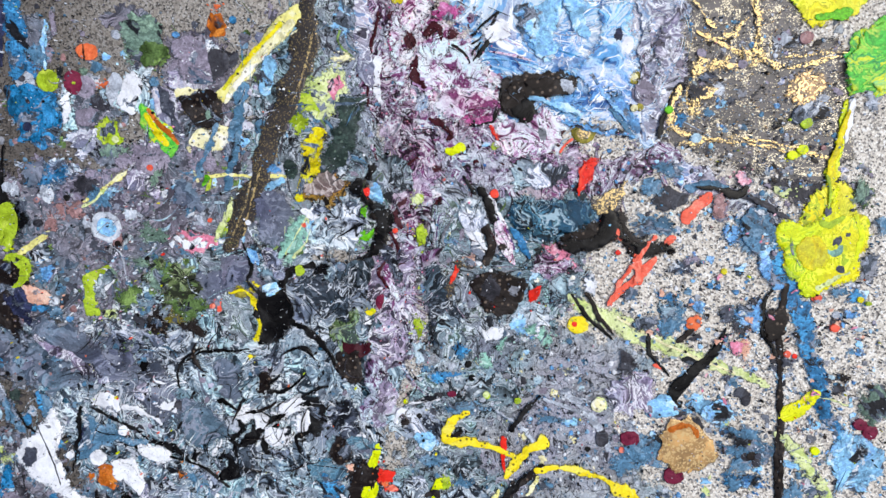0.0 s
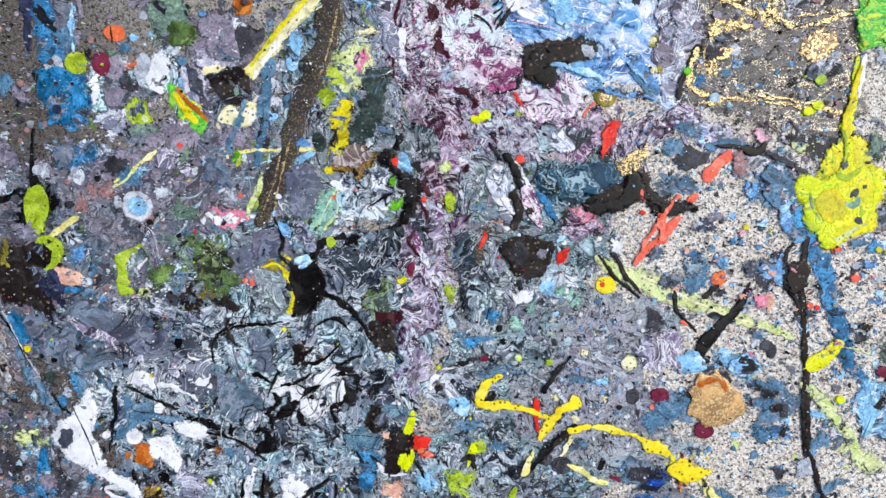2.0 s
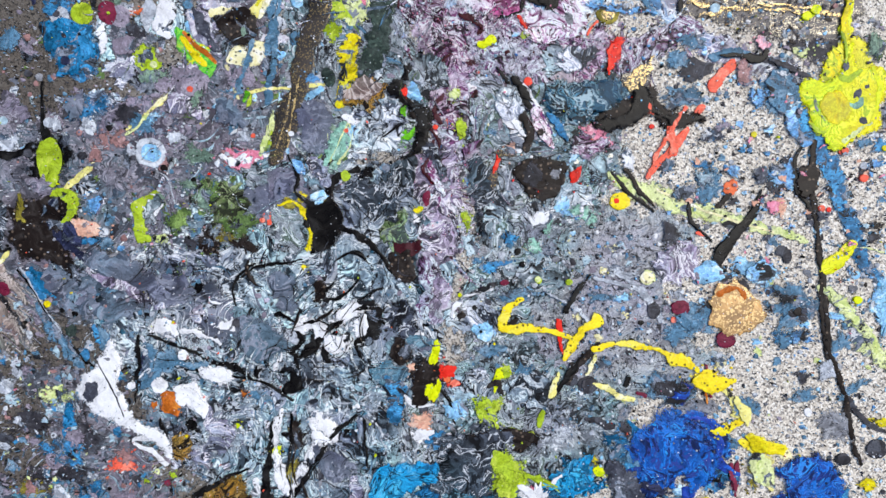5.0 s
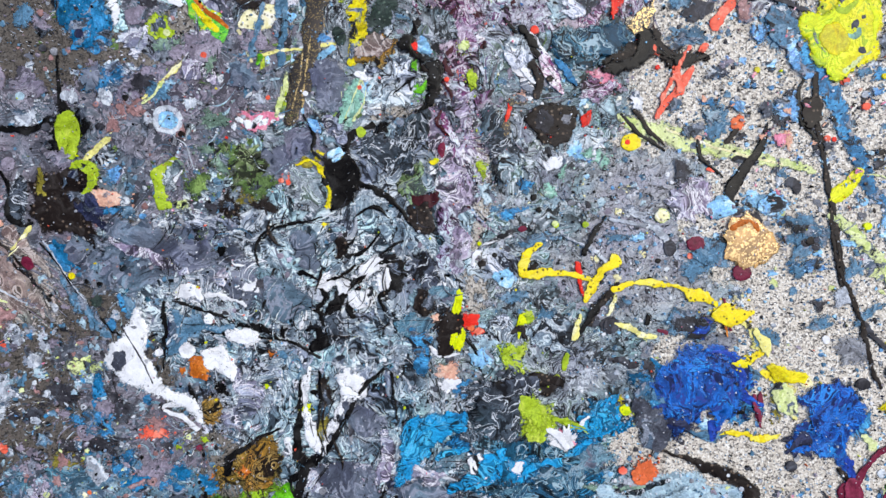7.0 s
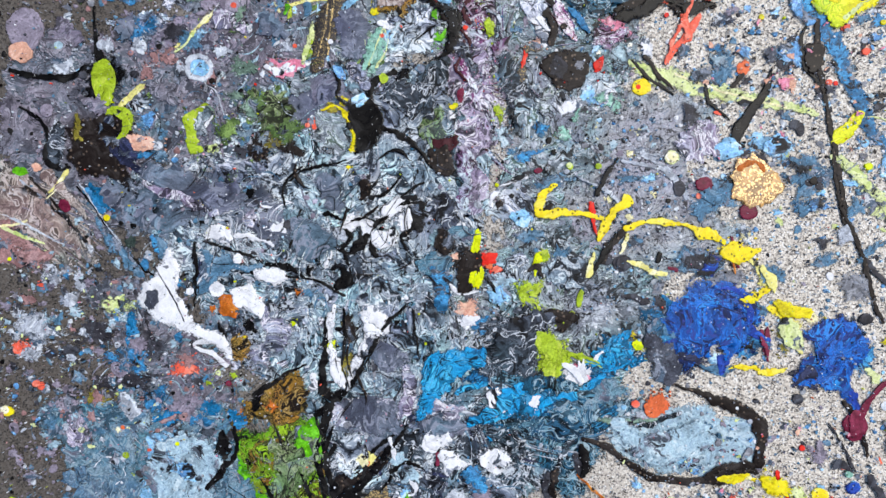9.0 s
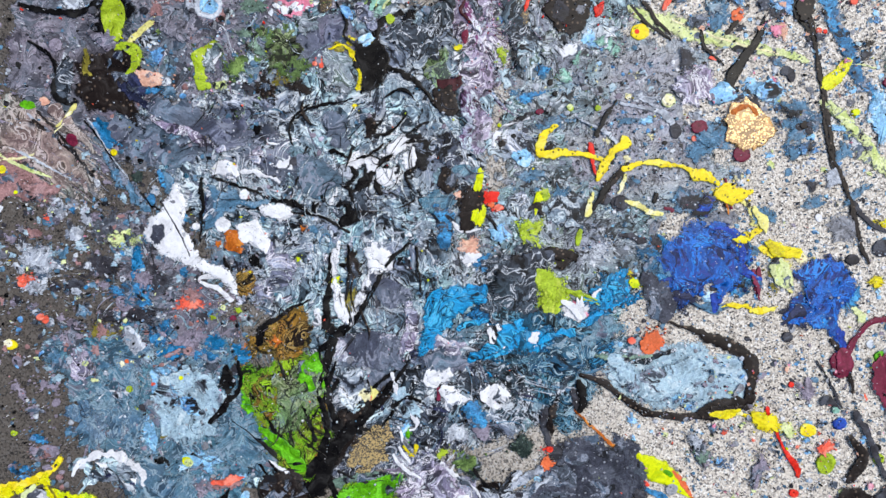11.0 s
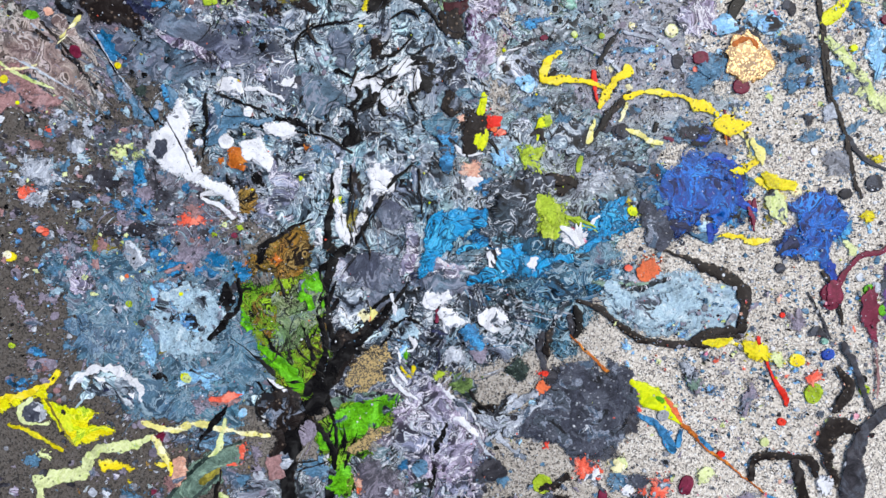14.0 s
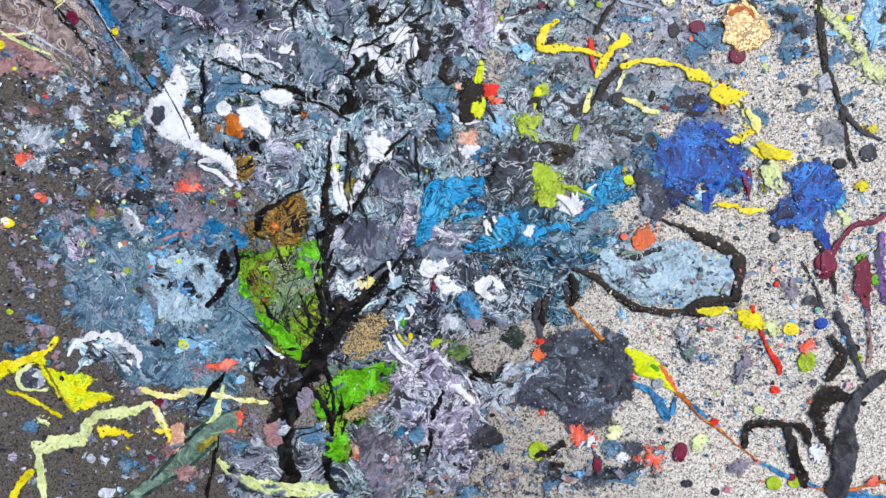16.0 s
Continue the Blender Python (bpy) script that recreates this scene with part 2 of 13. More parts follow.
def glitter(name, base, flake, share=0.5, crackle=True, size=0.0009, loss=0.0):
    """Dark lacquer with metal flakes that lie at every angle, gathered along cracks."""
    m, t, b = graph(name)
    co = coords(t)
    v = node(t, "TexVoronoi", Scale=1 / size)
    t.links.new(co, v.inputs["Vector"])
    sep = node(t, "SeparateColor")
    t.links.new(v.outputs["Color"], sep.inputs[0])
    n = noisy(t, warped(t, co, 25.0, 0.03), 30.0, 6.0, 0.65, 1.0)
    if crackle:
        band = ramp(t, n.outputs["Fac"], [(0.455, (0.06, 0.06, 0.06, 1)), (0.485, (1, 1, 1, 1)), (0.50, (1, 1, 1, 1)), (0.53, (0.06, 0.06, 0.06, 1))])
    else:
        band = ramp(t, n.outputs["Fac"], [(0.3, (0.3, 0.3, 0.3, 1)), (0.6, (1, 1, 1, 1))])
    pick = node(t, "Math")
    pick.operation = "LESS_THAN"
    t.links.new(sep.outputs[0], pick.inputs[0])
    lim = node(t, "Math")
    lim.operation = "MULTIPLY_ADD"
    lim.inputs[1].default_value, lim.inputs[2].default_value = share, 0.012
    t.links.new(band, lim.inputs[0])
    t.links.new(lim.outputs[0], pick.inputs[1])
    tone = noisy(t, co, 70.0, 5.0, 0.6)
    ground = mix(t, ramp(t, tone.outputs["Fac"], [(0.3, (0, 0, 0, 1)), (0.7, (1, 1, 1, 1))]), [x * 0.3 for x in srgb(base)[:3]] + [1], [min(1, x * 2.1) for x in srgb(base)[:3]] + [1])
    t.links.new(mix(t, pick.outputs[0], ground, srgb(flake)), b.inputs["Base Color"])
    met = node(t, "Math")
    met.operation = "MULTIPLY"
    met.inputs[1].default_value = 0.5
    t.links.new(pick.outputs[0], met.inputs[0])
    t.links.new(met.outputs[0], b.inputs["Metallic"])
    worn(t, co, b, loss)
    b.inputs["Roughness"].default_value = 0.38
    relief(t, sep.outputs[1], b, 0.6, 0.0003)
    return m


PAINTS = {
    "black": ("black gloss paint", "0f0d0c", 0.28, 0.5),
    "brownblack": ("brown black paint", "1f1815", 0.34, 0.6, None, "6b5c50"),
    "charcoal": ("charcoal paint", "35343a", 0.4, 0.7, "4c4f58"),
    "slate": ("slate paint with white flecks", "3a3d49", 0.45, 0.7, "50545f", "8a8d96"),
    "grey": ("grey paint", "7e8088", 0.4, 0.6, "9a9ca2", "55575c"),
    "palegrey": ("pale grey paint", "a8aeb9", 0.4, 0.55, "d0d6de"),
    "mauve": ("mauve grey paint", "857d8c", 0.42, 0.5, "978f9d", "5c5862"),
    "white": ("white gloss paint", "e4e5ea", 0.3, 0.3),
    "cream": ("cream paint", "e6dfae", 0.35, 0.4, "f2eee0", "6a6448"),
    "yellow": ("yellow paint", "dccb10", 0.3, 0.6, "c9c22a"),
    "spotyellow": ("dark spotted yellow paint", "eed622", 0.35, 0.35, "f0e25a", "5a4a20"),
    "paleyellow": ("pale yellow paint", "e4dc86", 0.35, 0.35, "f0ebc0", "8a8250"),
    "acid": ("acid yellow paint", "d9e30a", 0.28, 0.35, "b8cc10"),
    "lime": ("lime green paint", "9cb428", 0.3, 0.5, "b8c84a"),
    "palelime": ("pale lime paint", "d5dda0", 0.4, 0.4, "bccb7a", "77805a"),
    "green": ("leaf green paint", "5fae14", 0.3, 0.7, "3e7a18"),
    "moss": ("mossy green paint", "4f6636", 0.4, 0.7, "7f9a55"),
    "darkgreen": ("dark green paint", "26332f", 0.4, 0.7, "3c4c46", "5b6a60"),
    "olive": ("olive paint", "7d742c", 0.4, 0.7, "a3983c"),
    "sage": ("dull sage paint", "62796c", 0.4, 0.7, "86a08c"),
    "blue": ("mid blue paint", "2f6f9c", 0.35, 0.9, "4592c4", "1c4668"),
    "deepblue": ("ultramarine paint", "1a3c98", 0.35, 0.75, "2058b8", "12245c"),
    "azure": ("azure paint", "2374a4", 0.3, 0.9, "12608c", "0f3850"),
    "cornflower": ("cornflower blue paint", "5a8fc0", 0.35, 0.8, "8fbde6", "3a6ca4"),
    "mint": ("mint green paint", "84b3a2", 0.38, 0.6, "b4d2c4", "4f7668"),
    "magenta": ("magenta paint", "a8477f", 0.35, 0.6, "d08ab4", "64204a"),
    "skyblue": ("sky blue paint", "84b8dc", 0.35, 0.7, "c4e2f5"),
    "dustblue": ("dusty blue paint", "4f7692", 0.45, 0.6, "7391a8", "3d566c"),
    "paleblue": ("pale blue glaze", "9bb5c4", 0.35, 0.5, "bccfd8", "5f7d90"),
    "navy": ("navy paint", "23273f", 0.4, 0.7, "363c5c"),
    "red": ("red paint", "dc2a1c", 0.28, 0.35, "f0503c"),
    "coral": ("coral paint", "e8614a", 0.32, 0.35, "f08a74"),
    "orange": ("orange paint", "dd6c40", 0.32, 0.35),
    "rust": ("rust orange paint", "b5601c", 0.35, 0.6, "d98a3a"),
    "peach": ("peach paint", "d8a58e", 0.4, 0.35, "e2bba8"),
    "pink": ("pink paint", "d77f98", 0.35, 0.5, "eab4c0"),
    "rose": ("dusty rose paint", "94706f", 0.4, 0.5, "ab8a8a"),
    "burgundy": ("burgundy paint", "6e1f38", 0.3, 0.35, "84304a"),
    "maroon": ("dark maroon paint", "3e141c", 0.28, 0.5),
    "purple": ("plum paint", "5d3f78", 0.35, 0.5, "7f63a0"),
}


MAT = {
    "gold": glitter("gold glitter paint", "4a4238", "cdb176", 0.7, False, 0.0006, 0.35),
    "goldleaf": glitter("pale gold bronze paint", "a9824e", "d2b27c", 0.5, False, 0.0009),
    "goldvein": glitter("black lacquer with gold veins", "3d383a", "b9b09a", 0.42, True, 0.0004),
    "darkglitter": glitter("black paint with gold flecks", "2a2421", "8a7850", 0.2, False, 0.0005),
    "m_grey": marbled("blue grey marbled paint", ["23272e", "515c6a", "6b7888", "8391a0", "c3cdd6", "66727f", "97a4b2", "dde5ea", "707d8c", "3a414b"], 34, 0.05, "0e0d0f"),
    "m_white": marbled("white and grey marbled paint", ["2c323b", "66717f", "8c99a7", "c4ced7", "f0f4f7", "98a5b2", "dde4ea", "57626f"], 36, 0.05, "131216"),
    "m_dark": marbled("black and slate marbled paint", ["121316", "272b33", "464e5a", "1d2026", "616b78", "333942"], 40, 0.05, "c9ced6", lines="5f6874"),
    "m_purple": marbled("plum and white marbled paint", ["22141f", "6a4264", "9a8c9e", "d6cdd8", "74406a", "b09ab2", "46344a", "8a7290"], 48, 0.04, "2a1726"),
    "m_pink": marbled("pink and white marbled paint", ["7a3a64", "d0aec4", "e8dfe8", "f2eef3", "cfa8c4", "f0e8f0", "b88ab0"], 48, 0.045, "3a0f26"),
    "m_lilac": marbled("lilac grey marbled paint", ["45424e", "76748a", "a09cae", "c8c6d2", "7a90b4", "8c889a"], 40, 0.05, "e9e9f2"),
    "m_sky": marbled("sky blue and white marbled paint", ["335f98", "5a94cc", "8cb6de", "c4d4e8", "76a2d4", "a9b4d0"], 26, 0.06, "f4f6fb"),
    "m_dust": marbled("dusty blue marbled paint", ["344a5a", "48687e", "5a7d92", "506878", "7590a0", "405a6c", "6a6878"], 40, 0.05, "8fa4b0", lines="93aabb"),
    "m_mixed": marbled("grey and teal marbled paint", ["2c3034", "5f6a72", "858f98", "6f7480", "a3b0b7", "56655f", "c3ced3", "747f8a"], 44, 0.05, "1b1a1c"),
    "m_stone": marbled("stone grey marbled paint", ["72757c", "8f9299", "9fa2a8", "8b93a0", "aeb1b7", "84858e", "979da8"], 60, 0.03, "2a2a2e", lines="b9bdc4"),
    "m_smoke": marbled("smoky slate and mauve marbled paint", ["3f4452", "535a69", "62697a", "747b8c", "4c5161", "6a6a7a"], 18, 0.08, lines="8f94a4"),
    "m_mauve": marbled("mauve grey marbled paint", ["48464f", "686570", "7b7784", "5c606b", "8f8a96", "6a707b"], 36, 0.04, "4a4850", lines="a8a4b0"),
    "m_green": marbled("green marbled paint", ["1c2012", "4a7418", "6f9e1c", "4e4a22", "8fb428", "2e3418", "7a5a26"], 44, 0.05, "151410", lines="8fae3a"),
    "m_moss": marbled("moss and grey marbled paint", ["2a2e22", "55663e", "7d8a5e", "6c6f72", "93a078", "474a46"], 44, 0.05, "24241e", lines="a9b48a"),
    "m_brown": marbled("brown and ochre marbled paint", ["1d1712", "5e4a24", "97702c", "4a3d2a", "b98a44", "2c241a"], 50, 0.05, "14100c", lines="b99a5c"),
    "m_teal": marbled("teal black marbled paint", ["0d1418", "193040", "275470", "121c24", "457690", "1c2830"], 44, 0.05, "9fb8c4", lines="6f98a8"),
    "m_tealblue": marbled("deep teal blue marbled paint", ["0f3348", "1a5478", "2474a4", "143c54", "3a8cba", "0f2836"], 40, 0.05, "10222c", lines="58a4cc"),
    "m_blue": marbled("ultramarine marbled paint", ["0e1f4c", "114896", "1a6ac4", "14306e", "2c88d6", "0f2860"], 44, 0.04, "2c3f8c", lines="3f7fd8"),
    "m_azure": marbled("azure marbled paint", ["145a80", "1c84bc", "2496d0", "1a709c", "44a8d8", "165c80"], 40, 0.045, "0f2836", lines="5fb8e4"),
    "m_lav": marbled("lavender marbled paint", ["3a3642", "665f72", "8a8098", "aea4bc", "575260", "766e86"], 44, 0.045, "e6e2ea"),
    "m_umber": marbled("wet umber and mauve marbled paint", ["6a5a58", "8b7a76", "a59690", "574c48", "b8aca8", "7d7068"], 30, 0.06, "c4b8b4", lines="c9bdb8"),
    "m_yellow": marbled("yellow and green marbled paint", ["d8cc08", "ece31c", "c9c40c", "f2ea3c", "a9b828", "e4d80e"], 40, 0.04, lines="f4ec4a"),
    "m_limegreen": marbled("bright green and yellow marbled paint", ["4fae3c", "7cc544", "3f9a4a", "cfd62a", "8cc878", "e0da1c"], 40, 0.04, lines="c8dc5a"),
}
for key, spec in PAINTS.items():
    MAT[key] = paint(*spec)
    if key not in ("white", "black"):
        MAT[key + "_stirred"] = paint("stirred " + spec[0], *spec[1:], stir=0.4)
MAT["white_stirred"] = paint("stirred " + PAINTS["white"][0], *PAINTS["white"][1:], stir=0.35)
MAT["black_stirred"] = paint("stirred " + PAINTS["black"][0], *PAINTS["black"][1:], stir=0.35)

# ---- the floor ----


def mesh_of(name, verts, faces, mats, index=None, smooth=True, rim=None):
    me = bpy.data.meshes.new(name)
    me.from_pydata(verts, [], faces)
    me.attributes.new("rim", "FLOAT", "POINT").data.foreach_set("value", rim or [1.0] * len(verts))
    for m in mats:
        me.materials.append(MAT[m] if isinstance(m, str) else m)
    if index is not None:
        me.polygons.foreach_set("material_index", index)
    me.polygons.foreach_set("use_smooth", [smooth] * len(me.polygons))
    me.update()
    return me


def slab():
    bm = bmesh.new()
    bmesh.ops.create_cube(bm, size=1, matrix=Matrix.Translation((0, 0, -0.05)) @ Matrix.Diagonal((400, 400, 0.1, 1)))
    me = bpy.data.meshes.new("floor")
    bm.to_mesh(me)
    bm.free()
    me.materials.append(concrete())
    return tagged(new("floor", me), "sandy grey concrete floor spattered all over with dried paint", "floor", kind="structure")


floor = slab()

# ---- paint on the floor: every splat is a solid skin that reaches down to the slab ----
LEVEL = 0.10  # mm, rises with each coat
LAST, SKIN = None, 0.0  # the last thing laid, and how far its skin swells
KINDS = {
    "paint_drop": ("round drop", "paint drop"), "paint_splat": ("ragged splat", "paint splat"),
    "paint_streak": ("streak", "paint streak"), "paint_puddle": ("dried puddle", "paint puddle"),
    "marbled_patch": ("patch", "marbled patch"), "paint_blotch": ("uneven blotch", "paint blotch"), "paint_smear": ("smear", "paint smear"), "paint_thread": ("thin thread", "paint streak"), "paint_stain": ("faded stain", "paint stain"),
}


STIR = {"marbled_patch": 1.0, "paint_splat": 0.8, "paint_blotch": 1.0, "paint_stain": 1.0, "paint_smear": 0.45, "paint_puddle": 1.2, "paint_streak": 0.3, "paint_thread": 0.35}


def stirred(x, y, z, amp):
    """The one eddying flow that has pulled at all the wet edges."""
    a, b, c = noise.noise_vector((x / 9, y / 9, 0.5)), noise.noise_vector((x / 3.2, y / 3.2, 3.5)), noise.noise_vector((x / 1.3, y / 1.3, 6.5))
    return x + amp * (2.6 * a.x + 1.7 * b.x + 0.45 * c.x), y + amp * (2.6 * a.y + 1.7 * b.y + 0.45 * c.y), z


def lay(kind, mat, verts, faces, cx, cy, label="", part="", rim=None, swell=0.0):
    """Link one coat of paint, as a thing of its own or as a part of the last thing."""
    global LEVEL, LAST, SKIN
    LEVEL += 0.0009
    amp = STIR.get(kind, 0.0) * (0.6 if part else 1.0)
    if amp:
        amp *= min(1.0, max(max(v[0] for v in verts) - min(v[0] for v in verts), max(v[1] for v in verts) - min(v[1] for v in verts)) / 14)
        verts = [stirred(x, y, z, amp) for x, y, z in verts]
    vs = [((x - cx) * 0.001, (y - cy) * 0.001, z * 0.001) for x, y, z in verts]
    me = mesh_of(part or kind, vs, faces, [mat], rim=rim)
    if part:
        ob = new(part, me)
        ob.parent = LAST
        ob.location = (cx * 0.001 - LAST.location.x, cy * 0.001 - LAST.location.y, 0)
        if label:
            tagged(ob, label)
        return ob
    ob = new(kind, me)
    ob.location = (cx * 0.001, cy * 0.001, 0)
    words, cat = KINDS[kind]
    size = max(max(v[0] for v in vs) - min(v[0] for v in vs), max(v[1] for v in vs) - min(v[1] for v in vs))
    how = "tiny" if size < 0.006 else "small" if size < 0.015 else "broad" if size > 0.08 else "palm-sized" if size > 0.04 else ""
    tagged(ob, label or f"{how} {words} of {MAT[mat].name} on concrete".strip(), cat, cat + "s on the floor")
    LAST, SKIN = ob, swell
    return ob


THROWN = []


def wob(x, y, s, seed):
    return noise.noise((x / s, y / s, seed * 7.31))


def blob(kind, mat, h, x, y, rx, ry, turn=0.0, rag=0.1, label="", part=""):
    """A drop or splat: mm, degrees; rag is the raggedness of its edge."""
    seed = x * 0.13 + y * 0.07
    h *= 0.4
    rag *= 0.8
    big = max(rx, ry)
    low = LEVEL + (SKIN if part else 0)
    n = 20 if big < 2.5 else 40 if big < 5 and rag < 0.3 else 84
    rng = np.random.default_rng(int(abs(x * 37 + y * 91)) + 5)
    spikes = [(rng.uniform(0, 6.28), rng.uniform(0.07, 0.2), rng.uniform(0.4, 1.6)) for _ in range(6)] if rag >= 0.25 else []
    ca, sa = math.cos(radians(turn)), math.sin(radians(turn))
    out = []
    for i in range(n):
        a = 2 * math.pi * i / n
        c, s = math.cos(a), math.sin(a)
        r = 1 + rag * (1.7 * wob(c * 0.9, s * 0.9, 1, seed) + 1.0 * wob(c * 2.1, s * 2.1, 1, seed + 3))
        if n > 30:
            r += rag * (0.7 * wob(c * 5, s * 5, 1, seed + 5) + 0.5 * wob(c * 12, s * 12, 1, seed + 8))
        for at, wide, tall in spikes:
            gap = (a - at + math.pi) % (2 * math.pi) - math.pi
            r += rag * 0.3 * tall * math.exp(-(gap / wide) ** 2)
        r = max(0.25, r)
        u, v = rx * r * c, ry * r * s
        out.append((u * ca - v * sa, u * sa + v * ca))
    torn = kind in ("paint_blotch", "paint_stain") and rag >= 0.2
    rings = [(1.0, 0.0), (0.985, low + 0.25 * h), (0.78 if torn else 0.9, low + 0.75 * h), (0.5 if torn else 0.62, low + h)]
    verts, faces = [], []
    for f, z in rings:
        verts += [(x + u * f, y + v * f, z) for u, v in out]
    verts.append((x, y, low + 1.02 * h))
    steps = (0.0, 0.0, 0.3, 0.65, 1.0) if torn else (0.0, 0.12, 0.75, 1.0, 1.0) if rag >= 0.16 else (0.3, 0.5, 1.0, 1.0, 1.0)
    rim = [v for v in steps[:4] for _ in range(n)] + [1.0]
    for k in range(3):
        for i in range(n):
            j = (i + 1) % n
            faces.append((k * n + i, k * n + j, (k + 1) * n + j, (k + 1) * n + i))
    faces += [(3 * n + i, 3 * n + (i + 1) % n, 4 * n) for i in range(n)]
    if rag >= 0.25 and not part:
        # droplets thrown off its rim
        for _ in range(int(rng.integers(3, 9))):
            a, q, s = rng.uniform(0, 6.28), rng.uniform(1.1, 1.7), rng.uniform(0.25, 0.75) * min(1.0, big / 5)
            u, v = rx * q * math.cos(a), ry * q * math.sin(a)
            THROWN.append((x + u * ca - v * sa, y + u * sa + v * ca, s, LEVEL, mat))
    return lay(kind, mat, verts, faces, x, y, label, part, rim, h)


def spline(pts, closed, step):
    """Catmull-Rom through a few guide points."""
    p = np.array(pts, float)
    n = len(p)
    out = []
    for i in range(n if closed else n - 1):
        a, b, c, d = (p[(i + k) % n] if closed else p[min(max(i + k, 0), n - 1)] for k in (-1, 0, 1, 2))
        m = max(2, int(np.hypot(*(c - b)[:2]) / step))
        for u in np.arange(m) / m:
            out.append(0.5 * (2 * b + (c - a) * u + (2 * a - 5 * b + 4 * c - d) * u * u + (3 * b - a - 3 * c + d) * u ** 3))
    if not closed:
        out.append(p[-1])
    return np.array(out)


def streak(kind, mat, h, pts, rag=0.12, label="", part=""):
    """A trail of paint along guide points (x, y, width) in mm."""
    wmax = max(p[2] for p in pts)
    h *= 0.4
    low = LEVEL + (SKIN if part else 0)
    s = spline(pts, False, max(0.3, min(0.9, wmax * 0.2)))
    run = np.concatenate([[0], np.cumsum(np.hypot(*np.diff(s[:, :2], axis=0).T))])
    seed = s[0, 0] * 0.11 + s[0, 1] * 0.05
    d = np.gradient(s[:, :2], axis=0)
    d /= np.maximum(np.hypot(d[:, 0], d[:, 1]), 1e-9)[:, None]
    verts, faces = [], []
    cross = [(-1, 0), (-0.97, 0.3), (-0.72, 0.8), (0, 1.0), (0.72, 0.8), (0.97, 0.3), (1, 0)]
    for i, (x, y, w) in enumerate(s):
        half = max(w, 0.15) / 2
        e = min(run[i], run[-1] - run[i]) / half
        cap = math.sqrt(max(0.02, 1 - (1 - min(1, e)) ** 2))
        sides = []
        for q in (-1, 1):
            k = 1 + rag * (2.0 * wob(x + q * 50, y, wmax * 1.1 + 2, seed + q) + 1.3 * wob(x + q * 50, y, wmax * 0.35 + 0.7, seed + q) + 0.4 * wob(x + q * 50, y, wmax * 0.12 + 0.4, seed + q))
            sides.append(half * cap * max(0.15, k))
        for q, z in cross:
            o = sides[0] * q if q < 0 else sides[1] * q
            verts.append((x - d[i, 1] * o, y + d[i, 0] * o, 0 if abs(q) == 1 else low + h * z * (0.4 + 0.6 * cap)))
    m = len(cross)
    for i in range(len(s) - 1):
        for k in range(m - 1):
            faces.append((i * m + k + 1, i * m + k, (i + 1) * m + k, (i + 1) * m + k + 1))
    mid = s[len(s) // 2]
    torn = kind == "paint_smear" and (mat.endswith("_stirred") or mat == "gold") and not mat.startswith("white")
    rim = ([0.0, 0.05, 0.4, 1.0, 0.4, 0.05, 0.0] if torn else [0.1, 0.3, 0.8, 1.0, 0.8, 0.3, 0.1]) * len(s)
    return lay(kind, mat, verts, faces, float(mid[0]), float(mid[1]), label, part, rim, h)


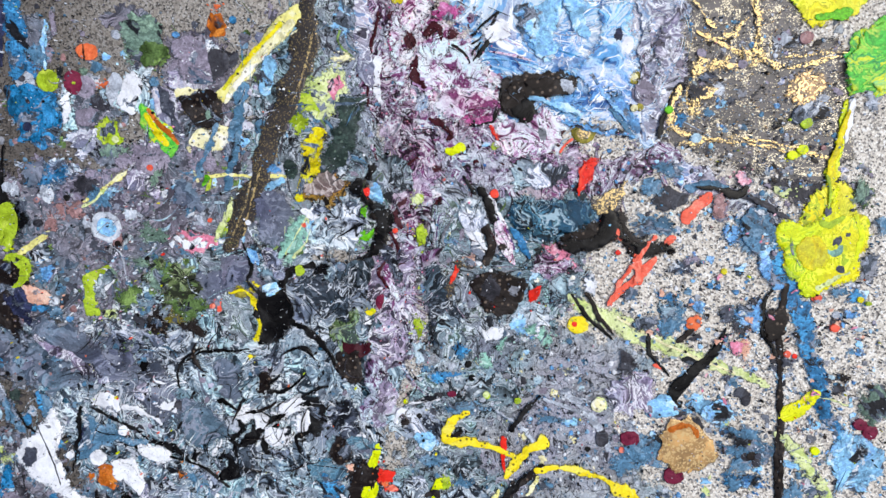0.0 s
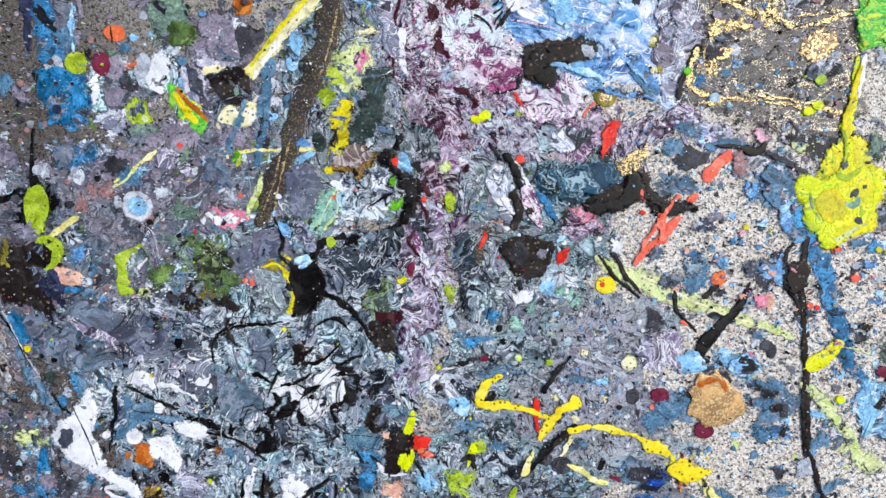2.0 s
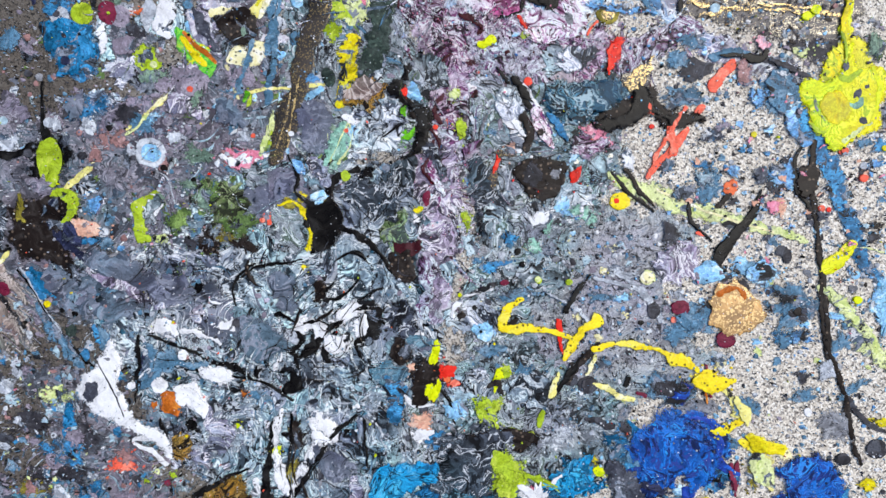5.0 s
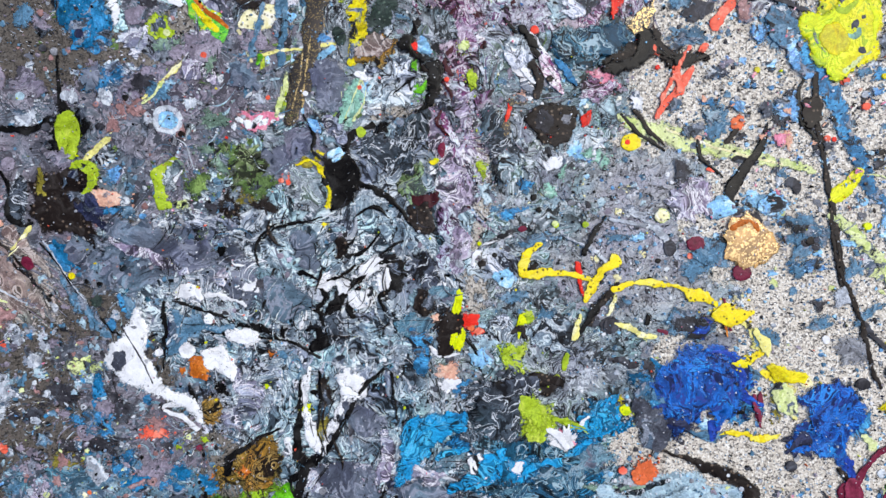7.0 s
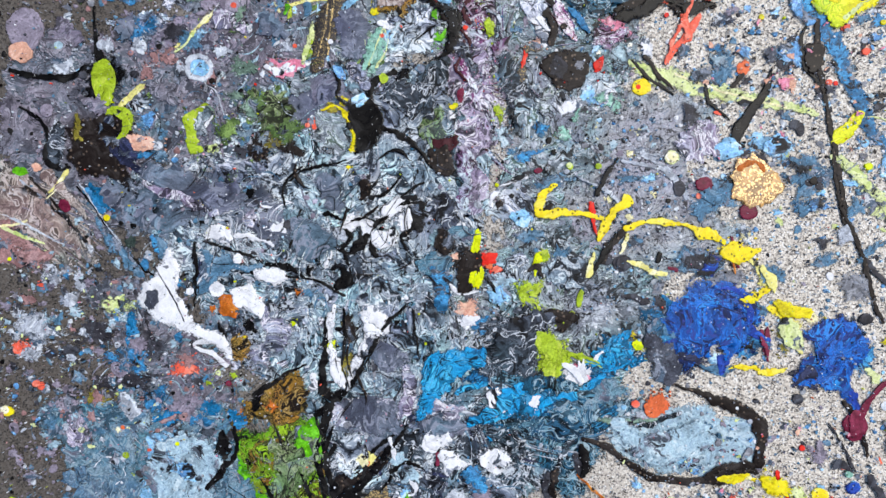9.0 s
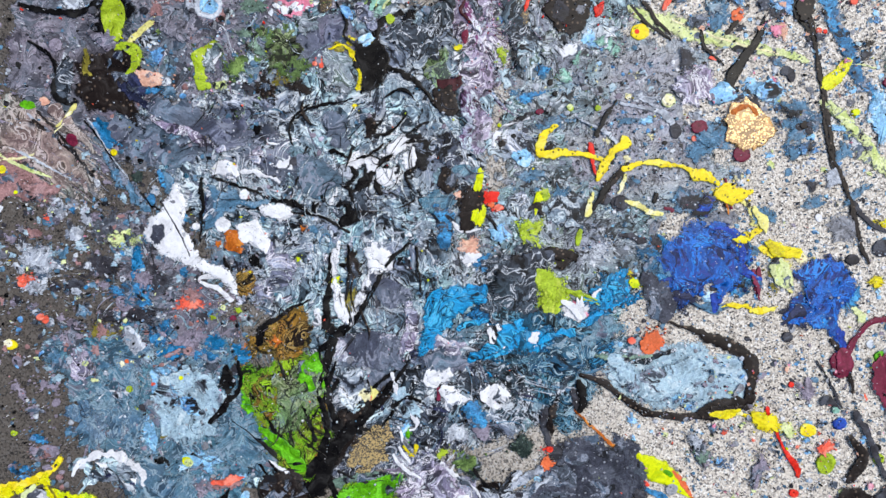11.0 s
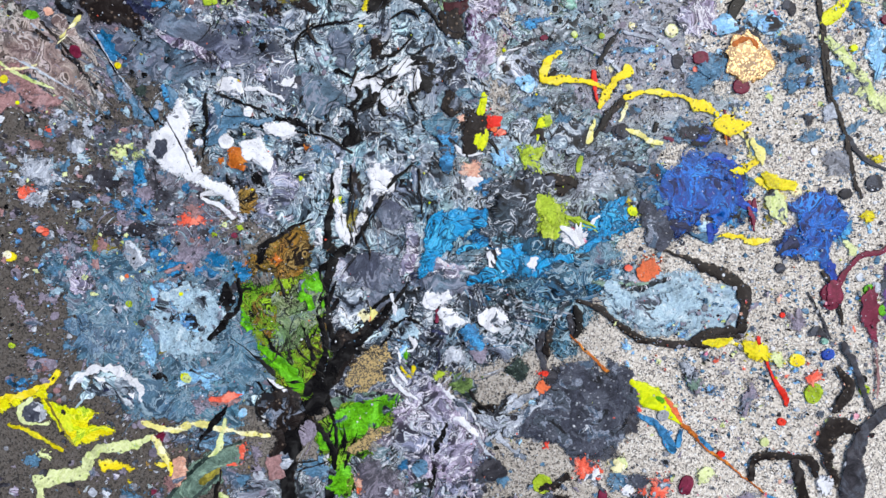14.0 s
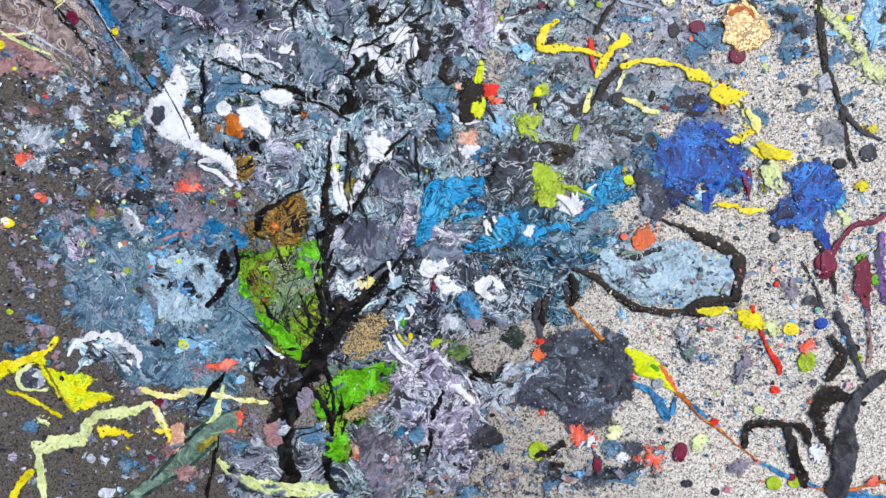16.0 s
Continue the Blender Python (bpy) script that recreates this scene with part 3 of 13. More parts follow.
def puddle(kind, mat, h, pts, rag=1.0, label="", part=""):
    """A broad coat with a wavering outline round a few guide points, in mm."""
    h *= 0.4
    low = LEVEL + (SKIN if part else 0)
    p = np.array(pts, float)
    cx, cy = p.mean(axis=0)
    size = max(np.ptp(p[:, 0]), np.ptp(p[:, 1]))
    s = spline(pts, True, max(0.5, min(1.3, size / 60)))
    d = np.roll(s, -1, axis=0) - np.roll(s, 1, axis=0)
    d /= np.maximum(np.hypot(d[:, 0], d[:, 1]), 1e-9)[:, None]
    area = 0.5 * np.sum(s[:, 0] * np.roll(s[:, 1], -1) - np.roll(s[:, 0], -1) * s[:, 1])
    nrm = np.stack([d[:, 1], -d[:, 0]], 1) * (1 if area > 0 else -1)
    seed = cx * 0.1 + cy * 0.03
    amp = rag * min(1.0, size / 40)
    off = np.array([amp * (5.0 * wob(x, y, 13, seed) + 3.4 * wob(x, y, 4.5, seed) + 1.6 * wob(x, y, 1.8, seed)) for x, y in s])
    s = s + nrm * off[:, None]
    # a fine net inside the outline, so that the coat can thin towards its edge and swell within
    n, gap = len(s), min(6.0, max(1.2, size / 22))
    gx, gy = np.meshgrid(np.arange(s[:, 0].min(), s[:, 0].max(), gap), np.arange(s[:, 1].min(), s[:, 1].max(), gap))
    grid = np.stack([gx.ravel(), gy.ravel()], 1) + np.random.default_rng(n).uniform(-0.3, 0.3, (gx.size, 2)) * gap
    away = np.hypot(grid[:, None, 0] - s[None, :, 0], grid[:, None, 1] - s[None, :, 1]).min(axis=1)
    grid = grid[away > 0.5 * gap]
    net = delaunay_2d_cdt([Vector(q) for q in np.concatenate([s, grid]).tolist()], [], [list(range(n))], 1, 1e-4)
    flat = np.array([tuple(v) for v in net[0]])
    dist = np.hypot(flat[:, None, 0] - s[None, :, 0], flat[:, None, 1] - s[None, :, 1]).min(axis=1)
    verts = [(x, y, low + h * (0.3 + 0.7 * min(1.0, d / 0.8)) + (0.25 * h * wob(x, y, 5.0, seed) if d > 1 else 0)) for (x, y), d in zip(flat, dist)]
    rim = np.clip(dist / (min(7.0, 0.14 * size) * (0.5 if part or kind == "paint_splat" else 1.0)), 0, 1).tolist()
    faces = [tuple(f) for f in net[2]]
    sides = {(f[i], f[(i + 1) % len(f)]) for f in faces for i in range(len(f))}
    for i, j in [e for e in sorted(sides) if e[::-1] not in sides]:
        k = len(verts)
        verts += [(verts[i][0], verts[i][1], 0), (verts[j][0], verts[j][1], 0)]
        rim += [0.0, 0.0]
        faces.append((j, i, k, k + 1))
    return lay(kind, mat, verts, faces, float(cx), float(cy), label, part, rim, h)


def specks(name, n, mats, where, sizes, seed, label, h=0.12):
    """Fine spatter nobody could count: domes of chance size in the ovals (x, y, rx, ry) given."""
    global LEVEL
    rng = np.random.default_rng(seed)
    verts, faces, index = [], [], []
    share = np.array([rx * ry for _, _, rx, ry in where], float)
    pick = rng.choice(len(where), n, p=share / share.sum())
    for i in range(n):
        cx, cy, rx, ry = where[pick[i]]
        a, q = rng.uniform(0, 2 * math.pi), math.sqrt(rng.uniform())
        x, y = cx + rx * q * math.cos(a), cy + ry * q * math.sin(a)
        r = sizes[0] * (sizes[1] / sizes[0]) ** (rng.uniform() ** 2.2)
        k = 7 if r < 0.8 else 11
        st, tw = rng.uniform(0.7, 1.0), rng.uniform(0, 6.28)
        base = len(verts)
        for f, z in ((1, 0.0), (0.93, LEVEL + 0.3 * h), (0.6, LEVEL + h)):
            for j in range(k):
                b = 2 * math.pi * j / k
                g = r * f * (1 + 0.12 * math.sin(3 * b + tw))
                u, v = g * math.cos(b), g * st * math.sin(b)
                verts.append(((x + u * math.cos(tw) - v * math.sin(tw)) * 0.001, (y + u * math.sin(tw) + v * math.cos(tw)) * 0.001, z * 0.001))
        mi = int(rng.integers(len(mats)))
        for t in range(2):
            for j in range(k):
                faces.append((base + t * k + j, base + t * k + (j + 1) % k, base + (t + 1) * k + (j + 1) % k, base + (t + 1) * k + j))
                index.append(mi)
        faces.append(tuple(base + 2 * k + j for j in range(k)))
        index.append(mi)
    LEVEL += 0.004
    return tagged(new(name, mesh_of(name, verts, faces, mats, index)), label, "paint specks", kind="stuff")


def threads(name, n, mats, where, width, length, seed, label, swirl=16.0, drift=(0.0, 0.0), h=0.05):
    """Ribbons of paint drawn out along one eddying flow, as in a stirred pour."""
    global LEVEL
    rng = np.random.default_rng(seed)
    waves = [(rng.normal(0, 1, 2) / swirl * s, rng.uniform(0, 6.28), 1 / s) for s in (0.6, 0.6, 1, 1, 1, 1.7, 1.7)]
    share = np.array([rx * ry for _, _, rx, ry in where], float)
    pick = rng.choice(len(where), n, p=share / share.sum())
    w4 = np.array(where, float)[pick]
    a, q = rng.uniform(0, 2 * math.pi, n), np.sqrt(rng.uniform(0, 1, n))
    p = np.stack([w4[:, 0] + w4[:, 2] * q * np.cos(a), w4[:, 1] + w4[:, 3] * q * np.sin(a)], 1)
    steps = 16
    long = rng.uniform(0.4, 1.0, n) * length / steps
    line = [p]
    for _ in range(steps):
        v = np.tile(np.array(drift, float), (n, 1))
        for k, ph, amp in waves:
            c = amp * np.cos(line[-1] @ k + ph)
            v += np.stack([-k[1] * c, k[0] * c], 1) * swirl
        v /= np.maximum(np.hypot(v[:, 0], v[:, 1]), 1e-6)[:, None]
        line.append(line[-1] + v * long[:, None])
    line = np.array(line)
    d = np.gradient(line, axis=0)
    d /= np.maximum(np.hypot(d[..., 0], d[..., 1]), 1e-9)[..., None]
    nrm = np.stack([-d[..., 1], d[..., 0]], -1)
    wide = width[0] * (width[1] / width[0]) ** (rng.uniform(0, 1, n) ** 1.8)
    u = np.linspace(0, 1, steps + 1)
    shape = np.sin(np.pi * np.clip(u * 0.96 + 0.02, 0, 1))
    ph = rng.uniform(0, 6.28, (2, n))
    verts, faces, index, rim = [], [], [], []
    lift = rng.uniform(0, 0.02, n)
    mi = rng.integers(len(mats), size=n)
    for i in range(n):
        base = len(verts)
        for j in range(steps + 1):
            s = wide[i] * shape[j] / 2
            l, r = s * (1 + 0.35 * math.sin(9 * u[j] + ph[0, i])), s * (1 + 0.35 * math.sin(7 * u[j] + ph[1, i]))
            x, y = line[j, i]
            nx, ny = nrm[j, i]
            z = LEVEL + lift[i]
            rim += [0.0, 0.35, 1.0, 0.35, 0.0]
            verts += [((x + nx * l) * 1e-3, (y + ny * l) * 1e-3, 0), ((x + nx * l * 0.9) * 1e-3, (y + ny * l * 0.9) * 1e-3, (z + 0.3 * h) * 1e-3), (x * 1e-3, y * 1e-3, (z + h) * 1e-3),
                      ((x - nx * r * 0.9) * 1e-3, (y - ny * r * 0.9) * 1e-3, (z + 0.3 * h) * 1e-3), ((x - nx * r) * 1e-3, (y - ny * r) * 1e-3, 0)]
        for j in range(steps):
            for k in range(4):
                faces.append((base + j * 5 + k + 1, base + j * 5 + k, base + (j + 1) * 5 + k, base + (j + 1) * 5 + k + 1))
                index.append(int(mi[i]))
    LEVEL += 0.02
    return tagged(new(name, mesh_of(name, verts, faces, mats, index, rim=rim)), label, "marbled paint", kind="stuff")


def scatter(n, mats, where, sizes, seed, h=0.45):
    """Single drops flung about an oval (x, y, rx, ry), each a thing of its own."""
    rng = np.random.default_rng(seed)
    cx, cy, rx, ry = where
    for _ in range(n):
        a, q = rng.uniform(0, 2 * math.pi), math.sqrt(rng.uniform())
        r = float(rng.uniform(*sizes))
        blob("paint_drop", mats[int(rng.integers(len(mats)))], h, float(cx + rx * q * math.cos(a)), float(cy + ry * q * math.sin(a)),
             r, r * float(rng.uniform(0.7, 1)), float(rng.uniform(0, 180)), float(rng.uniform(0.05, 0.3)))


def flecks(name, n, mats, where, sizes, seed, label, h=0.05):
    """Small uneven dabs trodden and dried into one another: a joined ground coat."""
    global LEVEL
    rng = np.random.default_rng(seed)
    verts, faces, index = [], [], []
    share = np.array([rx * ry for _, _, rx, ry in where], float)
    pick = rng.choice(len(where), n, p=share / share.sum())
    k = 20
    for i in range(n):
        cx, cy, rx, ry = where[pick[i]]
        a, q = rng.uniform(0, 2 * math.pi), math.sqrt(rng.uniform())
        x, y = cx + rx * q * math.cos(a), cy + ry * q * math.sin(a)
        r = sizes[0] * (sizes[1] / sizes[0]) ** (rng.uniform() ** 1.6)
        st, tw, base = rng.uniform(0.45, 1.0), rng.uniform(0, 6.28), len(verts)
        edge = []
        for j in range(k):
            b = 2 * math.pi * j / k
            g = r * (1 + 0.7 * wob(math.cos(b) * 1.1, math.sin(b) * 1.1, 1, i * 0.37) + 0.45 * wob(math.cos(b) * 3.5, math.sin(b) * 3.5, 1, i * 0.53))
            u, v = g * math.cos(b), g * st * math.sin(b)
            edge.append(stirred(x + u * math.cos(tw) - v * math.sin(tw), y + u * math.sin(tw) + v * math.cos(tw), 0, 0.5)[:2])
        mx, my = sum(p[0] for p in edge) / k, sum(p[1] for p in edge) / k
        z = LEVEL + 0.012 * i / n
        for f, up in ((1, 0.0), (0.95, z + 0.4 * h), (0.7, z + h)):
            verts += [((mx + (u - mx) * f) * 0.001, (my + (v - my) * f) * 0.001, up * 0.001) for u, v in edge]
        mi = int(rng.integers(len(mats)))
        for t in range(2):
            faces += [(base + t * k + j, base + t * k + (j + 1) % k, base + (t + 1) * k + (j + 1) % k, base + (t + 1) * k + j) for j in range(k)]
        faces.append(tuple(base + 2 * k + j for j in range(k)))
        index += [mi] * (2 * k + 1)
    LEVEL += 0.016
    rim = ([0.0] * k + [0.1] * k + [0.85] * k) * n
    return tagged(new(name, mesh_of(name, verts, faces, mats, index, rim=rim)), label, "paint dabs", kind="stuff")


def thrown():
    """The droplets that the splats threw off, as one fine spray."""
    mats = sorted({d[4] for d in THROWN})
    verts, faces, index = [], [], []
    for x, y, r, top, mat in THROWN:
        base = len(verts)
        for f, z in ((1, 0), (0.9, top + 0.02), (0.5, top + 0.06)):
            verts += [((x + r * f * math.cos(0.898 * k)) * 0.001, (y + r * f * math.sin(0.898 * k) * 0.85) * 0.001, z * 0.001) for k in range(7)]
        for t in (0, 7):
            faces += [(base + t + k, base + t + (k + 1) % 7, base + t + 7 + (k + 1) % 7, base + t + 7 + k) for k in range(7)]
        faces.append(tuple(base + 14 + k for k in range(7)))
        index += [mats.index(mat)] * 15
    return tagged(new("thrown_droplets", mesh_of("thrown_droplets", verts, faces, mats, index)), "tiny many-coloured paint droplets thrown off the splats", "paint specks", kind="stuff")


# -- broad coats, undermost --
puddle("paint_puddle", "m_mauve", 0.15, [(-137.2, 107), (-108.7, 109.1), (-95.6, 87.2), (-100.5, 40.3), (-131.2, 6.4), (-156.2, 32.3), (-155.3, 46.5), (-139.4, 68.7)])
puddle("paint_puddle", "m_mauve", 0.15, [(-242.7, 33), (-187.9, 44), (-146.9, 40.7), (-100.8, 31.9), (-87.5, 3.4), (-103.7, -34.4), (-155, -46.5), (-211.9, -34.8), (-246.7, -10.9)])
puddle("paint_puddle", "m_mixed", 0.15, [(-83.3, 111.2), (-57.6, 131.8), (-30.3, 131.1), (-23.3, 67), (-21.6, 3.2), (-61.8, -5.3), (-102.2, 0.6), (-100.5, 40.3), (-95.8, 81.7)], 1.5)
puddle("paint_puddle", "m_lilac", 0.15, [(63.5, 128.7), (126.1, 127.1), (120.8, 88.7), (112.6, 51.8), (93.9, 52), (82.8, 76.2)], 1.4)
puddle("paint_puddle", "m_sky", 0.2, [(4.9, 130.2), (76.7, 128.4), (95.5, 102.2), (105.9, 54.6), (83.1, 57.5), (50.8, 52.5), (29, 58.2), (15.4, 87.9)], 1.4)
puddle("paint_puddle", "goldvein", 0.25, [(115.8, 127.4), (164.5, 126.2), (173.4, 98), (194.1, 92.5), (194.4, 40.3), (168.8, 29.8), (142.2, 35.4), (104.5, 54.6), (115.6, 86.2)])
puddle("paint_puddle", "m_lilac", 0.15, [(93.9, 52), (115.4, 46.4), (150.4, 29.9), (175.2, 5.4), (151, 13.7), (110.5, 30.2)])
puddle("paint_puddle", "charcoal", 0.12, [(142.2, 38.1), (189.4, 35), (192.9, 18.9), (169.3, 19), (150.5, 27.2)], 1.4)
puddle("paint_puddle", "m_mixed", 0.2, [(-9.8, 39.5), (34.4, 33.6), (78.2, 27.8), (78.5, 5.7), (68, -33.7), (34.5, -51.2), (-5.4, -57.3), (-13.4, -11)], 1.4)
puddle("paint_puddle", "m_stone", 0.15, [(-11.1, -51.5), (34.5, -33.9), (73.6, -36.6), (107, -50.7), (115.9, -73.7), (91.2, -91.6), (120.1, -126.8), (63.6, -152.5), (-12.3, -135.7)], 1.8)
puddle("paint_puddle", "m_mixed", 0.2, [(-17.1, -69.2), (23.1, -57.1), (57.1, -68.5), (23, -92.6), (28.7, -134.8), (-12.4, -141.9)], 1.3)
puddle("paint_puddle", "m_grey", 0.3, [(-236.7, -37.9), (-184.5, -34.7), (-128.6, 0.6), (-73.1, 3.4), (-27.8, -22.5), (-19.8, -57.4), (-23.4, -93.2), (-41.9, -136.3), (-176.1, -139.2), (-215.2, -77.3)], 1.5)
puddle("paint_puddle", "m_white", 0.3, [(-152, -46.4), (-109.1, -22.6), (-69.3, -57.8), (-52.7, -93.6), (-95.1, -112.6), (-131.5, -113.2), (-166.6, -86)], 1.6)
puddle("paint_puddle", "m_grey", 0.3, [(-200, -137.4), (-151.9, -100.9), (-94.7, -97.9), (-57.1, -97.9), (-48.1, -156.4), (-42, -196.1), (-80.5, -235.4), (-117.9, -229.2), (-159.6, -176.5), (-180.8, -153.5)], 1.4)
puddle("paint_puddle", "m_mixed", 0.2, [(-74.6, -126.5), (-27.8, -109.1), (33.5, -116.3), (65.9, -150.1), (56.1, -173.9), (-5.8, -247.8), (-71.3, -256.7), (-100.1, -219), (-82.1, -170)], 1.4)
puddle("paint_puddle", "m_mauve", 0.15, [(-260.1, 47.3), (-232.5, 45.6), (-215.7, 6.3), (-201.7, -33), (-234.5, -71.2), (-268, -49.9), (-290.8, -8.7), (-277.1, 25.8)])
puddle("paint_puddle", "m_umber", 0.3, [(-298.8, -16.7), (-267.9, -34.3), (-246.6, -53.5), (-243.6, -69.7), (-240.6, -86), (-259.6, -70.2), (-284, -66.1), (-313.3, -54.9)])
puddle("paint_puddle", "m_dust", 0.2, [(-298.2, -163.3), (-243.1, -160.4), (-183.6, -174.3), (-176.8, -218.4), (-172.7, -259.6), (-212.5, -281.6), (-247.2, -270), (-277.2, -252.3), (-284.6, -197.8)], 1.5)
puddle("paint_puddle", "m_mauve", 0.15, [(-264.8, -96.5), (-220.1, -95.4), (-192.1, -143.8), (-183.1, -171.1), (-213.8, -180.4), (-246.8, -163.2), (-247.5, -127.4)], 1.5)
puddle("paint_puddle", "m_dark", 0.2, [(-137.6, -173.5), (-86.8, -189.8), (-14.2, -198.9), (8.9, -235.7), (-34.4, -257.4), (-82.8, -264.8), (-124.3, -272.9), (-156.4, -261.8), (-156.4, -214.4)], 1.4)
puddle("paint_puddle", "m_grey", 0.2, [(-114.2, -196.3), (-67.1, -192.3), (-9.4, -216.4), (1.1, -244.9), (-41.1, -256.6), (-88.6, -257.1), (-119, -232.7)], 1.5)
puddle("paint_puddle", "m_lav", 0.2, [(-111.8, -254.1), (-70.3, -273.3), (-50.1, -303.8), (-66, -350.9), (-99.8, -346.1), (-118.9, -308.3)], 1.4)
puddle("paint_puddle", "m_mixed", 0.2, [(-181.8, -299.6), (-133.7, -292.4), (-87.9, -305.6), (-94.8, -361.1), (-163.4, -361.8), (-208.4, -344.7), (-210, -309.5)], 1.4)
puddle("paint_puddle", "paleblue", 0.2, [(14.8, -212.7), (52.5, -210.6), (102.2, -230.6), (103.2, -258.2), (68.1, -262.3), (31.5, -248.9)])
puddle("paint_puddle", "m_teal", 0.2, [(-48.1, -201.3), (-6.8, -193.1), (26.6, -197.3), (45.4, -213.1), (23.1, -230.7), (-1.5, -268.7), (-20.2, -252.4), (-30.5, -223.8)], 1.4)
# -- plum and pink pours --
streak("paint_puddle", "m_pink", 0.3, [(-22.1, 130.9, 32.6), (-14.4, 104.4, 41), (-9.2, 85.7, 46.7), (7.1, 69.3, 43.9), (23.5, 58.3, 24.6)], .35, label="broad pink and white marbled paint pour on concrete")
streak("paint_puddle", "m_purple", 0.35, [(-31.6, 131.1, 19.1), (-25.4, 99.3, 22), (-23.2, 72.5, 27.7), (-9.6, 53.2, 38.9), (-15.5, 31.2, 30.8), (-14.6, 3.2, 22.6)], .35)
streak("paint_puddle", "m_lav", 0.35, [(-14.4, 11.6, 19.7), (-19.7, -16.8, 24.2), (-25.4, -45.7, 23), (-29.4, -75.3, 17.5), (-31.5, -93.3, 11.7)], .4)
streak("paint_puddle", "m_purple", 0.35, [(-14.4, 11.6, 16.9), (-17.6, -8.2, 14.2), (-25.2, -34.1, 6.9)], .4)
streak("paint_puddle", "m_purple", 0.35, [(-9.6, 56, 33.3), (23.5, 50.1, 33), (50.9, 38.9, 30), (78.1, 36, 18.9), (102.1, 45.2, 16), (115.5, 42.4, 12)], .35)
streak("paint_puddle", "m_pink", 0.3, [(12.7, 88, 24.5), (23.5, 66.4, 24.6), (34.4, 58.1, 13.6)], .4)
streak("paint_puddle", "m_lilac", 0.3, [(97.6, 127.9, 5.2), (98.4, 91.7, 5.3), (100.6, 51.9, 5.3)], .3)
# -- drawn-out ribbons in the pours --
GREYS = [(-132, -64.3, 99.2, 60.1), (-51.8, -57.7, 37.9, 67.1)]
threads("marbled_ribbons", 150, ["palegrey", "m_white", "charcoal", "grey", "dustblue", "m_white", "m_smoke", "m_white", "m_grey", "m_smoke", "grey"], GREYS, (0.3, 2.8), 30, 11, "white, black and slate ribbons stirred through grey poured paint", 16, (0.4, -0.2))
threads("plum_ribbons", 520, ["palegrey", "maroon", "mauve", "m_lilac", "m_pink", "purple", "m_purple", "charcoal", "m_dark"], [(-11.8, 91.1, 20.6, 41.2), (7, 53, 44.2, 15.2), (-16.2, -11, 15.6, 48.3), (75.3, 41.4, 35.1, 9.5)], (0.3, 2.2), 30, 12, "plum, maroon and white ribbons in poured paint", 17, (0.1, -0.6))
threads("blue_ribbons", 110, ["white", "skyblue", "m_sky", "blue", "mauve", "palegrey", "m_lilac", "m_sky", "m_pink"], [(50.5, 95.2, 40.2, 37.5), (103.7, 89, 15.8, 34.2)], (0.25, 2.2), 34, 13, "sky blue and white ribbons in poured paint", 24, (0.2, -1.6))
threads("mixed_ribbons", 260, ["palegrey", "charcoal", "grey", "mauve", "moss", "dustblue", "m_mauve", "m_smoke", "paleblue"], [(-101.2, 23.4, 66.6, 43.4), (-138.4, -16.8, 59.4, 23.7), (23.3, -2.6, 36.3, 36.3), (-56.2, 89.2, 25.1, 50.2)], (0.3, 2.6), 24, 14, "thin ribbons of many paints stirred together on concrete", 18)
threads("white_ribbons", 180, ["m_white", "palegrey", "charcoal", "dustblue", "m_white", "grey", "m_grey", "m_smoke", "m_white"], [(-138.9, -101.8, 89.2, 70.1), (-90.5, -173.3, 81.1, 51.9), (-172, -65.6, 63.1, 37.9)], (0.3, 2.8), 30, 15, "white and black ribbons stirred through grey poured paint", 16, (0.1, -0.3))
threads("dusty_ribbons", 330, ["dustblue", "paleblue", "m_dust", "m_dust", "mauve", "m_smoke", "charcoal", "palegrey"], [(-225.2, -212.2, 61.4, 55), (-234.8, -148.4, 44.6, 44.6)], (0.3, 2.8), 22, 16, "dusty blue and mauve ribbons of stirred paint", 18)
threads("dark_ribbons", 300, ["charcoal", "grey", "palegrey", "navy", "m_teal", "dustblue", "m_smoke"], [(-65, -229.6, 66.9, 36.8), (-9.4, -216.4, 40.4, 26.9), (-116.4, -212.8, 39.6, 42.9)], (0.3, 2.6), 26, 17, "black and slate ribbons in dried poured paint", 20)
threads("lavender_ribbons", 300, ["mauve", "palegrey", "m_lav", "charcoal", "white"], [(-84.1, -302.6, 33.8, 33.8), (-144, -318.8, 40.3, 26.9)], (0.3, 2.0), 22, 18, "lavender and grey ribbons in dried poured paint", 18)
threads("umber_ribbons", 170, ["m_umber", "mauve", "m_umber", "m_mauve", "m_umber", "grey"], [(-282.7, -54.7, 34.9, 22.2)], (0.5, 2.6), 34, 19, "umber and mauve ribbons of wet brushed paint", 30, (9, -7))
# -- smoky glaze on the west edge --
puddle("paint_puddle", "m_smoke", 0.2, [(-240.4, -43.9), (-205.9, -36.2), (-179, -43.6), (-151.4, -61.5), (-147.6, -75), (-175, -73.8), (-199.1, -67.9), (-226.7, -65.1)], 1.2)
puddle("paint_puddle", "m_smoke", 0.2, [(-126.1, -8.1), (-102.3, -2.3), (-88.6, -22.6), (-109.6, -34.4), (-127.1, -28.5)], 1.2)
puddle("paint_puddle", "m_smoke", 0.2, [(-177, -58.6), (-146.5, -55.4), (-135.6, -76.4), (-111.8, -82.2), (-130.5, -94.7), (-163.3, -82.9)], 1.2)
puddle("paint_puddle", "m_smoke", 0.2, [(-254.2, -31.9), (-215.5, -45.5), (-173.2, -59.6), (-184.9, -74.1), (-223, -72.9), (-239.2, -55.3)], 1.2)
